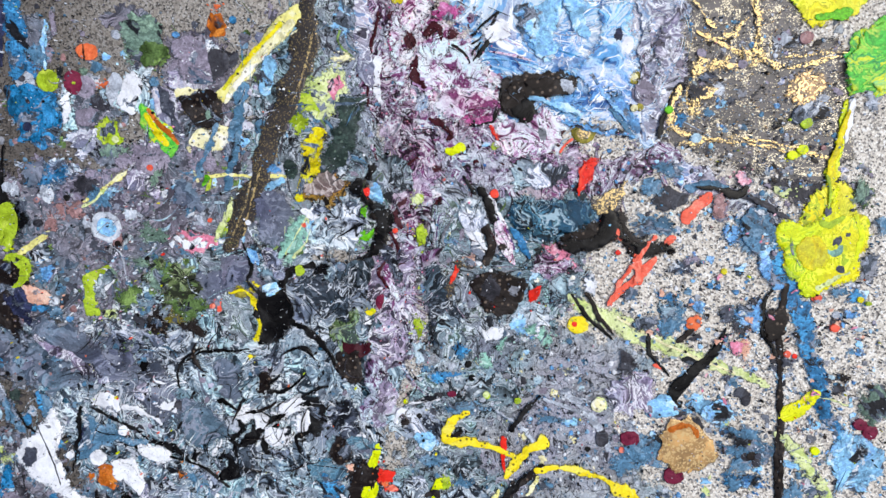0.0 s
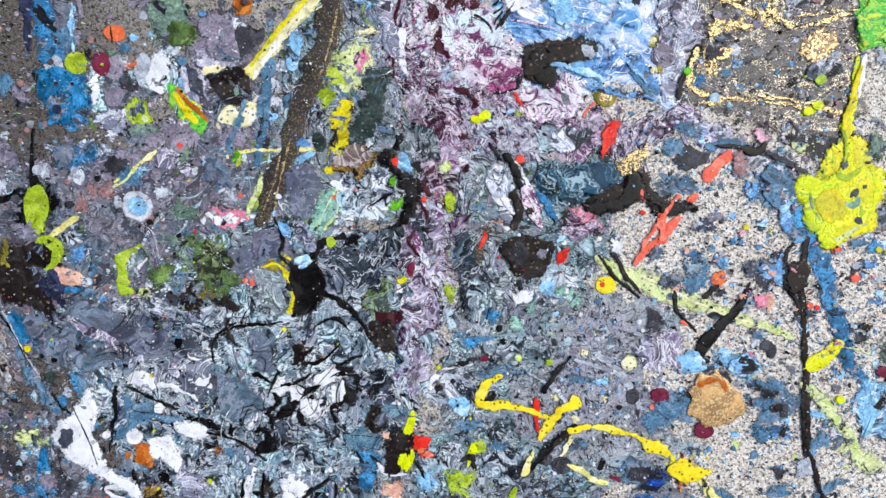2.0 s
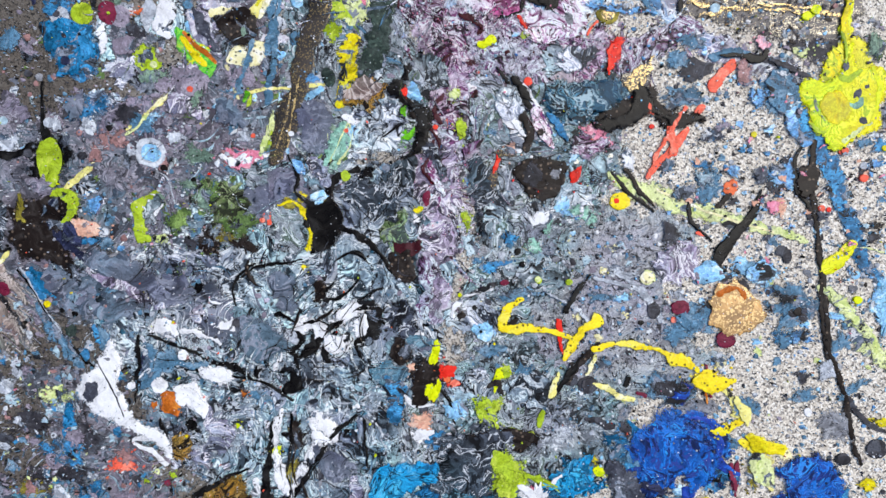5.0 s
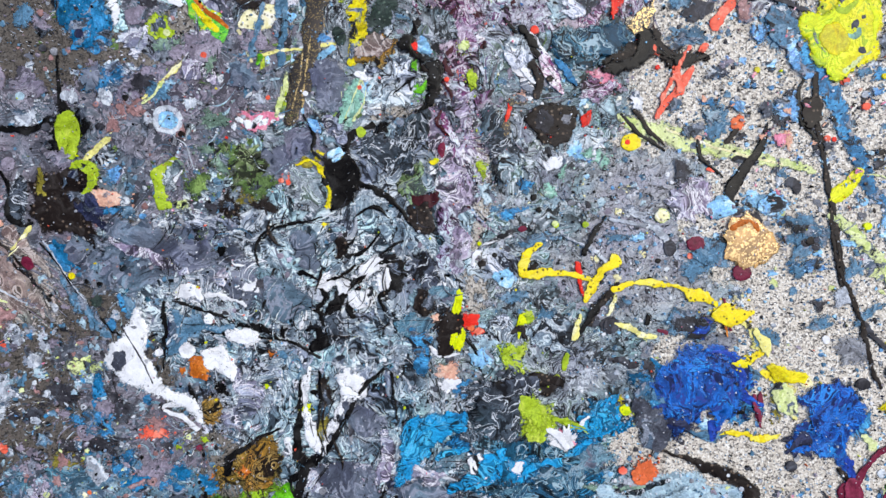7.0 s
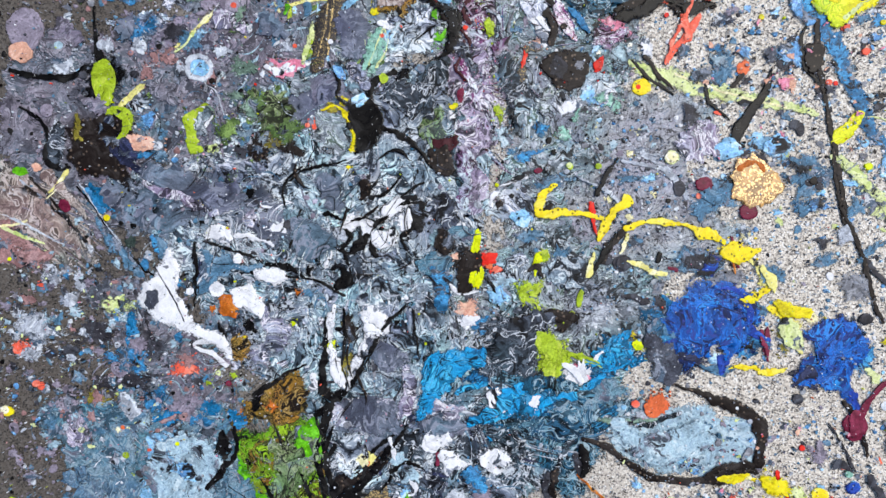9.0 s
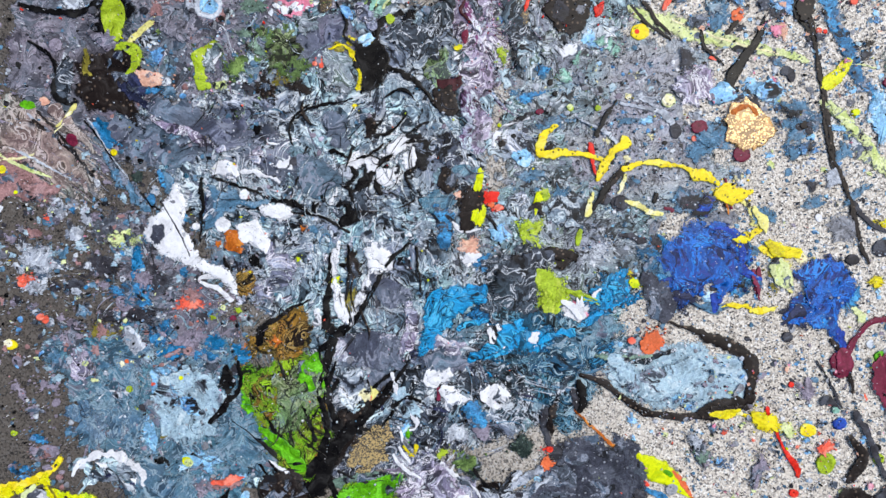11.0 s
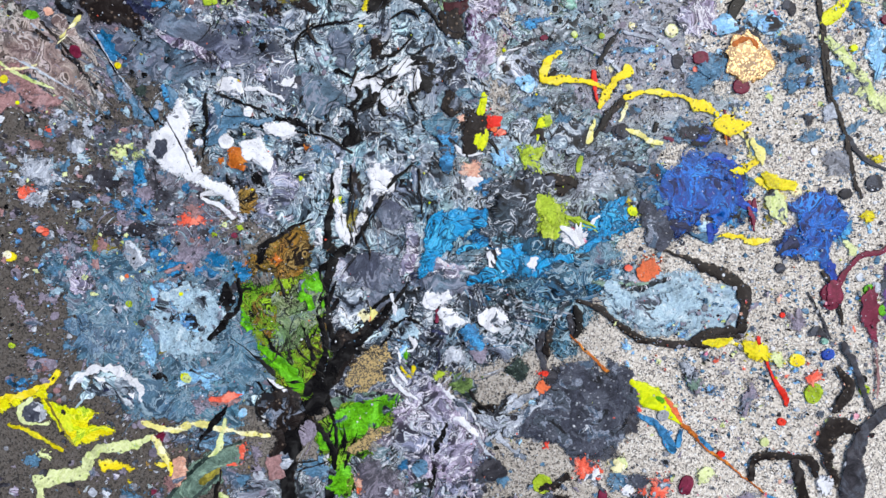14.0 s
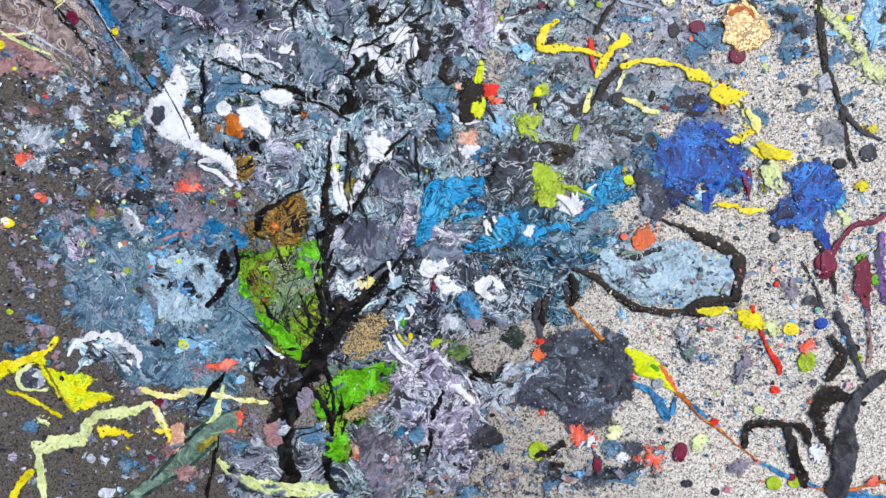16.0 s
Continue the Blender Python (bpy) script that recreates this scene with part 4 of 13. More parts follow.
puddle("paint_puddle", "m_smoke", 0.2, [(-129.2, -184.5), (-106.2, -185.7), (-88.5, -202.9), (-100.9, -221.5), (-123.4, -215.3)], 1.2)
# -- trodden dabs --
flecks("trodden_dabs", 620, ["mauve_stirred", "charcoal", "grey_stirred", "dustblue_stirred", "palegrey_stirred", "sage_stirred", "m_mauve", "m_mixed", "moss_stirred", "m_smoke", "m_lilac", "skyblue_stirred"], [(-156.2, 32.3, 88.2, 67.6), (-77.1, 51.2, 37, 68.3), (-193.6, -34.7, 48.7, 27.4)], (0.9, 4.8), 71, "dull mauve, grey and sage paint dabs trodden into the floor")
flecks("trodden_dabs", 300, ["m_stone", "dustblue_stirred", "grey_stirred", "palegrey_stirred", "m_stone", "paleblue_stirred", "m_mixed", "mauve_stirred", "cream_stirred"], [(43, -74.5, 56.8, 51.1), (34.5, -8.2, 41.8, 36.2)], (0.8, 3.6), 72, "grey and dusty blue paint dabs on stone grey paint")
flecks("trodden_dabs", 260, ["m_lilac", "m_pink", "m_purple", "mauve_stirred", "palegrey_stirred", "charcoal", "maroon", "m_sky"], [(-3.9, 72.2, 35.8, 52.3), (56.3, 44.3, 48.9, 13.6), (-16.3, -16.7, 17.1, 48.4)], (0.6, 3.0), 73, "plum, pink and lilac paint dabs")
flecks("trodden_dabs", 240, ["grey_stirred", "charcoal", "m_lilac", "m_stone", "dustblue_stirred", "brownblack", "mauve_stirred"], [(156.4, 75, 44.1, 44.1), (179.3, 29.7, 31.4, 15.7), (198.3, -33.3, 15.9, 31.8)], (0.6, 2.6), 74, "dark grey and mauve paint dabs on lacquer")
flecks("trodden_dabs", 280, ["dustblue_stirred", "cornflower_stirred", "skyblue_stirred", "palegrey_stirred", "grey_stirred"], [(150.8, -50.4, 65.1, 73.2)], (0.8, 3.4), 75, "dusty blue and grey paint dabs on sandy concrete")
flecks("trodden_dabs", 520, ["mauve_stirred", "dustblue_stirred", "m_dust", "charcoal", "palegrey_stirred", "grey_stirred", "blue_stirred", "m_smoke", "m_mixed", "m_mauve", "paleblue_stirred"], [(-225.1, -161.6, 66.8, 63.6), (-257.3, -102.4, 59.6, 62.8)], (0.8, 4.6), 76, "dusty blue, mauve and grey paint dabs trodden into the floor")
flecks("trodden_dabs", 520, ["m_grey", "m_white", "m_dark", "dustblue_stirred", "palegrey_stirred", "charcoal", "m_mixed", "m_teal", "m_lilac"], [(-126.7, -106.6, 105.4, 83), (-36.3, -160.8, 68.4, 65.2), (-61.7, -203.6, 65.4, 29.4)], (0.8, 4.4), 77, "slate, white and black paint dabs in the pours")
flecks("trodden_dabs", 280, ["dustblue_stirred", "cornflower_stirred", "palegrey_stirred", "skyblue_stirred", "mauve_stirred", "palelime_stirred"], [(123.5, -185.5, 76.8, 110.2), (43.5, -299.4, 100.9, 40.4)], (0.8, 3.2), 78, "dusty blue and grey paint dabs on sandy concrete")
flecks("trodden_dabs", 260, ["m_lav", "m_mixed", "mauve_stirred", "grey_stirred", "charcoal", "palegrey_stirred", "dustblue_stirred", "m_brown"], [(-88.3, -309, 54.2, 44), (-257.9, -295.9, 85.1, 36)], (0.8, 3.6), 79, "lavender, grey and brown paint dabs on the floor")
threads("white_feathers", 50, ["white", "m_white", "palegrey"], [(-166.7, -80.9, 31.8, 12.7), (-154.3, -106.3, 16, 9.6)], (0.4, 2.8), 18, 81, "white feathered runs through grey poured paint", 14, (2.4, -1.0))
threads("white_feathers", 30, ["white", "m_white", "palegrey"], [(-86.5, -85.3, 19.4, 12.9), (-103.1, -112.3, 19.4, 19.4)], (0.5, 3.4), 10, 82, "white feathered runs through grey poured paint", 9)
threads("white_feathers", 30, ["white", "m_white", "palegrey"], [(-69.8, -72.7, 17.7, 17.7), (-153.8, -76.6, 36.5, 12.2)], (0.5, 3.0), 12, 83, "white feathered runs through grey poured paint", 9, (1.0, -0.3))
# -- early spray of fine specks --
EAST, WEST, MIDDLE = (122.7, -121.9, 101.2, 233.1), (-241.8, -60.6, 102.1, 235.1), (-56.1, -91.8, 129.4, 234.1)
specks("fine_spatter", 4200, ["charcoal", "cornflower", "grey", "palegrey", "white", "dustblue", "skyblue", "dustblue", "palegrey"], [EAST], (0.22, 1.7), 41, "fine black, white and blue paint specks on sandy concrete")
specks("fine_spatter", 3400, ["charcoal", "palegrey", "mauve", "black", "dustblue", "grey", "rose", "dustblue"], [WEST], (0.22, 2.0), 42, "fine mauve, grey and blue paint specks on concrete")
specks("fine_spatter", 1600, ["white", "black", "palegrey", "charcoal", "black", "dustblue", "skyblue"], [MIDDLE], (0.18, 1.1), 43, "fine black and white paint specks on poured paint")
# -- flung drops --
scatter(16, ["charcoal", "dustblue", "grey", "skyblue", "palegrey", "blue", "black"], (150.6, -44.7, 65, 70.4), (1.2, 2.6), 31)
scatter(10, ["mauve", "charcoal", "palegrey", "dustblue", "grey", "lime", "rose"], (-148.9, 54.8, 75.7, 87.4), (1.2, 3.2), 32)
scatter(14, ["charcoal", "palegrey", "black", "dustblue", "grey"], (45.9, -71.5, 56.7, 45.3), (1.1, 2.2), 33)
scatter(10, ["palegrey", "black", "white", "mauve"], (-132.6, -76.4, 90.5, 48.3), (1.0, 2.0), 34)
scatter(16, ["charcoal", "grey", "dustblue", "skyblue", "white", "palegrey"], (120.5, -181.8, 76.7, 110.1), (1.2, 2.6), 35)
scatter(22, ["mauve", "palegrey", "dustblue", "blue", "charcoal", "rose", "grey"], (-266.5, -139.8, 63.1, 104.1), (1.2, 3.4), 36)
scatter(16, ["white", "palegrey", "black", "charcoal", "dustblue"], (-84, -174.1, 90.9, 84.4), (1.0, 2.2), 37)
scatter(10, ["charcoal", "dustblue", "palegrey", "grey", "black", "mauve", "palelime"], (46, -309.9, 145.7, 72.9), (1.2, 2.6), 38)
scatter(20, ["mauve", "grey", "palegrey", "dustblue", "charcoal", "skyblue"], (-253.7, -269.1, 107.4, 65.1), (1.2, 3.2), 39)
# -- north-west corner --
streak("paint_streak", "navy", 0.2, [(-218.2, 135.8, 8.7), (-217.6, 108.6, 5.9), (-219.6, 92.1, 2.4)], .5)
blob("marbled_patch", "m_lilac", 0.2, -124.3, 82.2, 11.4, 8.6, -0.9, .5)
blob("marbled_patch", "m_lilac", 0.2, -178.2, 55.2, 11.8, 7.1, -0.7, .5)
blob("marbled_patch", "m_lilac", 0.2, -191, 41.2, 8.9, 5.9, -0.5, .5)
blob("marbled_patch", "m_mauve", 0.2, -174.3, 69.1, 11.7, 8.8, -0.8, .5)
blob("marbled_patch", "m_mauve", 0.2, -200.6, 108.3, 7.6, 8.7, -1.2, .5)
blob("marbled_patch", "m_mauve", 0.2, -153.9, 115.4, 11.4, 5.7, -1.3, .5)
streak("paint_smear", "blue_stirred", 0.25, [(-209.5, 135.6, 14.5), (-208.6, 100.2, 20.5), (-205.5, 83.5, 23.5)], .4, label="ragged blue paint streak beside a navy edge")
streak("paint_smear", "blue_stirred", 0.3, [(-202.8, 80.7, 20.6), (-198.1, 65.3, 32.5), (-200.7, 51.2, 20.8)], .45)
blob("paint_blotch", "blue_stirred", 0.3, -198.8, 36.9, 13.4, 9.5, -0.5, .4)
blob("paint_blotch", "blue_stirred", 0.3, -205.4, -30.2, 4.3, 5.5, 0.2, .4)
streak("paint_streak", "skyblue", 0.2, [(-194.4, 113.6, 2.9), (-194.4, 94.4, 3.5)])
blob("paint_drop", "mauve", 0.2, -198.5, 98.6, 7, 7)
blob("paint_drop", "mauve", 0.2, -217.2, 31.4, 4.8, 4.8)
blob("paint_drop", "mauve", 0.2, -162.8, 43.7, 4.7, 4.7)
blob("paint_drop", "palegrey", 0.25, -206.8, 85.5, 5.3, 5.9, -1)
blob("paint_drop", "palegrey", 0.25, -199.3, 30.4, 3.6, 6.6, -0.4)
blob("paint_drop", "palegrey", 0.25, -160.5, 80, 4.6, 8.7, -0.9)
blob("paint_drop", "orange", 0.4, -173.7, 99, 5.8, 4.3, -1.1)
blob("paint_drop", "lime", 0.4, -195.1, 85.3, 5.9, 5.9)
blob("paint_drop", "burgundy", 0.5, -181.7, 84, 5.3, 6.4, -0.9)
blob("paint_drop", "mauve", 0.3, -175.8, 81.7, 5.8, 5.8)
blob("marbled_patch", "m_white", 0.3, -186.5, 70.7, 5.9, 10, -0.8, .4)
blob("marbled_patch", "m_white", 0.3, -150.3, 79.9, 9.8, 11.6, -0.9, .4)
blob("paint_blotch", "palegrey_stirred", 0.3, -151.6, 82.7, 7.5, 8.1, -0.9, .4)
blob("paint_blotch", "sage_stirred", 0.3, -146.6, 103.1, 11.5, 13.2, -1.1, .25)
blob("paint_blotch", "moss_stirred", 0.3, -142.8, 100.3, 7.4, 8.6, -1.1, .4)
blob("paint_blotch", "rust_stirred", 0.4, -107, 109.8, 5.6, 6.5, -1.2, .2)
blob("paint_blotch", "mauve_stirred", 0.25, -120.8, 94.4, 13.7, 9.7, -1.1, .4)
blob("paint_blotch", "mauve_stirred", 0.25, -145.4, 40.7, 11.1, 14.6, -0.5, .4)
blob("paint_blotch", "mauve_stirred", 0.25, -118.9, 47.5, 7.5, 6.9, -0.6, .4)
blob("paint_blotch", "charcoal", 0.25, -103.2, 94.1, 7.4, 6.2, -1.1, .3)
blob("paint_blotch", "charcoal", 0.25, -168.2, 73.2, 5.8, 7, -0.8, .3)
blob("marbled_patch", "m_white", 0.3, -110.3, 98.8, 5.1, 4, -1.1, .3)
streak("paint_smear", "m_lilac", 0.4, [(-140.1, 82.5, 5.8), (-136.3, 72.8, 12.7), (-131.1, 63, 8.7), (-127.1, 56, 2.3)], .25)
streak("paint_smear", "m_limegreen", 0.6, [(-147.9, 72.9, 2.3), (-143.1, 64.5, 11.6), (-136.2, 54.1, 16.2), (-129.3, 52.9, 2.9)], .2, label="leaf-shaped bright green and yellow paint splat")
streak("paint_streak", "rust", 0.3, [(-144.5, 70.9, 2), (-138.3, 62.5, 2.9), (-132.8, 57.4, 2.6), (-129.3, 52.9, 1.4)], label="rust orange rim", part="rim")
streak("paint_streak", "yellow", 0.3, [(-145.8, 68.7, 2.3), (-141.3, 60.3, 4.1), (-134.5, 52.4, 2.9)], label="yellow streak", part="core")
streak("paint_streak", "cream", 0.3, [(-130.2, 78.2, 6.9), (-118.8, 78, 5.7), (-108.9, 75.1, 4.6)], .35)
blob("paint_blotch", "darkglitter", 0.5, -117.8, 68.4, 10.9, 10.3, -0.8, .35)
blob("paint_blotch", "moss", 0.2, -116.3, 71.1, 4, 3.4, -0.8, .4, part="fleck")
streak("paint_streak", "cream", 0.3, [(-124.3, 54, 6.4), (-114.1, 55.6, 10.4), (-102, 58.5, 6.9)], .35)
streak("paint_thread", "cream", 0.2, [(-124.4, 52.3, 2.3), (-122.1, 40.5, 1.4), (-120.4, 33.5, 1.2)])
streak("paint_streak", "paleyellow", 0.4, [(-63.6, 118.7, 9.4), (-75.1, 108.4, 9.5), (-88.2, 95.2, 7.3), (-97, 85.9, 6.2), (-109, 73.7, 5.7)], .25)
streak("paint_streak", "white", 0.2, [(-69.4, 110.9, 2.5), (-83.9, 96.5, 2.5), (-95.6, 85.8, 2.3)], .4, label="white streak", part="streak")
streak("paint_streak", "yellow", 0.2, [(-75, 111, 2.2), (-91, 95.8, 2.3), (-105.9, 79.2, 1.7)], .3, label="yellow edge", part="edge")
streak("paint_streak", "darkglitter", 0.7, [(-60.9, 131.8, 9.4), (-62.4, 110.7, 10), (-65.8, 94.8, 12.3), (-70.4, 81.3, 11.8), (-79.6, 60.9, 12.5), (-85.9, 45.8, 9.7), (-91.6, 31.8, 11.5), (-98.1, 14.9, 12.2), (-108.1, -0.9, 5.8)], .28, label="long black paint streak flecked with gold on concrete")
streak("paint_streak", "gold", 0.15, [(-60.4, 105.4, 1.4), (-64.5, 89.4, 1.4), (-70.7, 73.2, 1.4)], .4, part="fleck_line")
streak("paint_streak", "gold", 0.15, [(-87.4, 43, 1.1), (-92.3, 29, 1.4), (-99, 6.3, 1.5)], .4, part="fleck_line")
streak("paint_streak", "gold", 0.15, [(-93.5, 34.6, 0.9), (-97.9, 20.5, 1.2), (-105.6, 3.4, 1.2)], .4, part="fleck_line")
blob("paint_blotch", "lime", 0.35, -165.5, 60.1, 8.2, 6.4, -0.7, .25)
blob("marbled_patch", "m_mixed", 0.3, -165.2, 48, 10.6, 8.2, -0.6, .25)
blob("paint_blotch", "skyblue_stirred", 0.3, -166.2, 28.1, 10, 5, 17.6, .25)
streak("paint_streak", "paleyellow", 0.2, [(-180.9, 24.8, 1.8), (-171.1, 30.1, 2.1), (-154.1, 41.9, 2.1)], .3)
streak("paint_streak", "paleyellow", 0.2, [(-207.4, 3.2, 1.8), (-202.6, 7.2, 2.7), (-199.3, 10.1, 1.5)], .3)
blob("paint_drop", "red", 0.3, -141.5, 42.7, 1.7, 1.7)
blob("paint_drop", "red", 0.3, -54.1, 15.5, 1.7, 1.7)
blob("paint_drop", "red", 0.3, -33.9, 27.2, 2, 2)
blob("paint_drop", "red", 0.3, 27.5, 27.3, 2.2, 2.2)
blob("paint_drop", "red", 0.3, 173.9, -53.1, 1.3, 1.3)
blob("paint_drop", "coral", 0.3, -91.1, 44.4, 1.4, 1.4)
blob("paint_drop", "coral", 0.3, -115.5, 14.9, 1.2, 1.2)
blob("paint_drop", "palegrey", 0.35, -169.3, 11.7, 8.6, 8, -0.2)
blob("paint_drop", "skyblue", 0.2, -169.3, 11.7, 5.4, 4.8, -0.2, label="sky blue middle", part="ring_core")
blob("paint_blotch", "rose_stirred", 0.25, -187.9, 22.5, 7.2, 4.8, -0.3, .5)
blob("paint_blotch", "rose_stirred", 0.25, -198.9, 15.4, 3, 6, -0.3, .5)
blob("paint_blotch", "rose_stirred", 0.25, -163.7, 6.5, 5.3, 5.9, -0.2, .5)
blob("paint_blotch", "pink_stirred", 0.25, -121, 4.9, 10, 4.7, -0.2, .5)
blob("paint_blotch", "sage_stirred", 0.25, -146.4, 9.3, 8.3, 7.1, -0.2, .4)
blob("paint_blotch", "sage_stirred", 0.25, -152.7, -8.1, 6.5, 5.4, -0.1, .4)
blob("marbled_patch", "m_white", 0.25, -115.1, 4.9, 6.4, 2.9, -0.2, .5)
blob("marbled_patch", "m_white", 0.25, -204.8, -2.1, 4.8, 3.6, -0.1, .5)
streak("paint_streak", "palegrey", 0.2, [(-94.8, 37.5, 1.7), (-71.8, 40.1, 6.3)], .5)
streak("paint_streak", "skyblue", 0.25, [(-76.3, 35.1, 5.1), (-86.5, 30.4, 4)], .4)
streak("paint_streak", "skyblue", 0.25, [(-82.9, 87, 6.8), (-85.3, 76.1, 5.1)], .4)
streak("paint_streak", "dustblue", 0.2, [(-97.1, 84.5, 6.2), (-101.4, 51.5, 4.6), (-106.7, 29.1, 4.1)], .5)
blob("paint_blotch", "lime", 0.25, -115.3, 32, 2.3, 4.6, -0.4, .4)
blob("paint_blotch", "lime", 0.25, -104.6, 12, 4.1, 6.4, -0.2, .4)
streak("paint_thread", "paleyellow", 0.2, [(-117.9, 37.1, 2.3), (-97.7, 37.5, 1.7), (-74.8, 36.7, 1.7)])
streak("paint_streak", "palelime", 0.2, [(-104, 26.3, 1.7), (-106.3, 6.3, 2.9)], .4)
blob("paint_blotch", "charcoal", 0.2, -79.4, 67.8, 7.4, 9.6, -0.8, .5)
blob("paint_blotch", "charcoal", 0.2, -85.8, 84.3, 4, 5.1, -1, .5)
blob("paint_blotch", "charcoal", 0.2, -179.8, 32.5, 7.1, 5.9, -0.4, .5)
# -- green and yellow strip, dark green glaze --
streak("paint_smear", "palelime_stirred", 0.35, [(-47.8, 90.4, 11.1), (-53.8, 75.6, 22.4), (-59.7, 64.8, 16.9)], .35)
blob("paint_blotch", "lime", 0.3, -59.4, 73, 9.5, 7.3, -0.9, .5)
blob("paint_blotch", "lime", 0.3, -68.2, 63.5, 4, 5.6, -0.8, .5)
streak("paint_smear", "yellow_stirred", 0.35, [(-57, 60.7, 11.3), (-62.5, 48.3, 12.5), (-64, 37.2, 9.7), (-70.9, 24.6, 6.9)], .35, label="spotted yellow paint trail beside dark green glaze")
blob("paint_blotch", "pink_stirred", 0.4, -49.4, 81, 4.7, 6.7, -0.9, .4)
puddle("paint_splat", "darkgreen_stirred", 0.35, [(-48.1, 78.3), (-35.7, 74), (-38.9, 56.3), (-43.5, 39.8), (-56.3, 35.7), (-56.7, 51), (-50.7, 63.3)])
blob("paint_blotch", "skyblue_stirred", 0.25, -44.4, 111.7, 7.7, 9.4, -1.2, .5)
blob("paint_blotch", "cream_stirred", 0.25, -66.8, 104.2, 4.5, 3.9, -1.2, .4)
blob("paint_blotch", "cream_stirred", 0.25, -44.4, 93, 5, 2.8, -1.1, .4)
streak("paint_streak", "m_lilac", 0.3, [(-33, 131.1, 9.3), (-36.3, 104.9, 8.3), (-32.8, 78, 9.4)], .4)
streak("paint_streak", "white", 0.2, [(-28.9, 94.1, 2.2), (-30, 80.7, 3.9), (-28.2, 72.5, 2.2)], .5)
streak("paint_thread", "maroon", 0.25, [(-27.9, 115.3, 1.4), (-32.5, 91.5, 1.7), (-34.4, 69.9, 1.4)])
blob("marbled_patch", "m_brown", 0.4, -56.5, 28.7, 10.2, 7.4, -0.4, .35)
puddle("paint_splat", "brownblack", 0.6, [(-47.1, 32.9), (-38.5, 35.9), (-32.5, 27.2), (-27.2, 11.7), (-29, 1.8), (-32.9, 8.3), (-36.8, 22.4)], .6)
streak("paint_streak", "black", 0.5, [(-23.6, 48.4, 1.7), (-31.6, 41.1, 3.4), (-35.2, 34.2, 3.4)], .3)
blob("paint_blotch", "palegrey_stirred", 0.4, -32.4, 30, 3.9, 6.8, -0.4, .3)
blob("marbled_patch", "m_white", 0.3, -58.4, 14.7, 12.9, 7.4, -0.3, .4)
blob("marbled_patch", "m_white", 0.3, -46.2, 23.1, 6.8, 5.7, -0.4, .4)
streak("paint_smear", "mint_stirred", 0.35, [(-66.9, 17.5, 7.4), (-71.4, 3.3, 7.5), (-77.9, -9.6, 4.6)], .35)
blob("paint_blotch", "mint_stirred", 0.3, 26, -54.2, 6.8, 6.2, 0.4, .5)
blob("paint_blotch", "mint_stirred", 0.3, 18.1, -45.5, 4, 3.4, 0.3, .5)
blob("paint_blotch", "mint_stirred", 0.3, -21, 38.2, 4.5, 3.9, -0.5, .5)
blob("paint_blotch", "mint_stirred", 0.3, 52.8, -45.3, 3.9, 6.2, 0.3, .5)
blob("paint_blotch", "mint_stirred", 0.3, -24.1, 25.7, 3.4, 3.9, -0.4, .5)
blob("marbled_patch", "m_white", 0.3, -49.1, 39.8, 5.7, 3.4, -0.5, .5)
blob("marbled_patch", "m_white", 0.3, -61.6, 3.3, 7.5, 4.6, -0.2, .5)
blob("paint_blotch", "green_stirred", 0.35, -40, 7.5, 6.8, 4.6, -0.2, .4)
blob("paint_blotch", "green_stirred", 0.35, -42.6, 18.8, 2.8, 4, -0.3, .4)
streak("paint_streak", "black", 0.5, [(-48.7, 3.3, 1.7), (-38.5, 13.2, 1.7)], .4)
streak("paint_streak", "black", 0.6, [(-24.2, 20.1, 7.9), (-29.6, 4.6, 8.5), (-37.5, -4.7, 4.6)], .35)
blob("paint_blotch", "brownblack", 0.6, -80.1, -29.9, 7.9, 10.5, 0.2, .5)
streak("paint_streak", "black", 0.5, [(-79.7, -19.7, 5.2), (-75, -11, 4.1), (-61.9, -7.6, 2.9)], .4)
streak("paint_streak", "black", 0.5, [(-86.8, -37.2, 6.5), (-92, -49.7, 3.5)], .4)
streak("paint_streak", "black", 0.5, [(-77.3, -34.3, 6.4), (-65.9, -43, 4.1), (-57.4, -51.8, 2.3), (-51.9, -63.6, 1.5)], .4)
puddle("paint_splat", "m_dark", 0.4, [(-51.9, -8.1), (-34.6, -3), (-33.3, -12.5), (-40.6, -18.2), (-50.7, -18.2)])
blob("marbled_patch", "m_grey", 0.3, -57.9, -18.2, 9.8, 9.8, 0, .3)
streak("paint_smear", "yellow_stirred", 0.45, [(-92.7, -24.1, 2.6), (-89.7, -35.8, 5), (-94.9, -47.6, 3.5)], .3)
blob("marbled_patch", "m_mixed", 0.3, -103.7, -34.4, 11.2, 11.8, 0.2, .2)
blob("paint_blotch", "coral_stirred", 0.25, -112.9, -28.5, 3.5, 2.7, 0.1, .5)
blob("paint_blotch", "coral_stirred", 0.25, -104.5, -38.8, 1.8, 1.8, 0.3, .5)
blob("paint_blotch", "yellow_stirred", 0.25, -97.2, -19.7, 5.3, 2.3, 0.1, .5)
blob("paint_blotch", "yellow_stirred", 0.25, -97.3, -55.6, 1.8, 2.1, 0.4, .5)
blob("paint_blotch", "olive_stirred", 0.3, -100.3, -22.6, 4.7, 2.9, 0.1, .5)
streak("paint_smear", "lime", 0.45, [(-167.6, -8, 1.8), (-178.5, -13.9, 6.6), (-181.9, -19.2, 6)], .3)
blob("marbled_patch", "m_moss", 0.35, -138.4, -16.8, 14.8, 12.5, 0, .45)
blob("paint_blotch", "moss_stirred", 0.35, -127.1, -28.5, 8.3, 7.7, 0.1, .45)
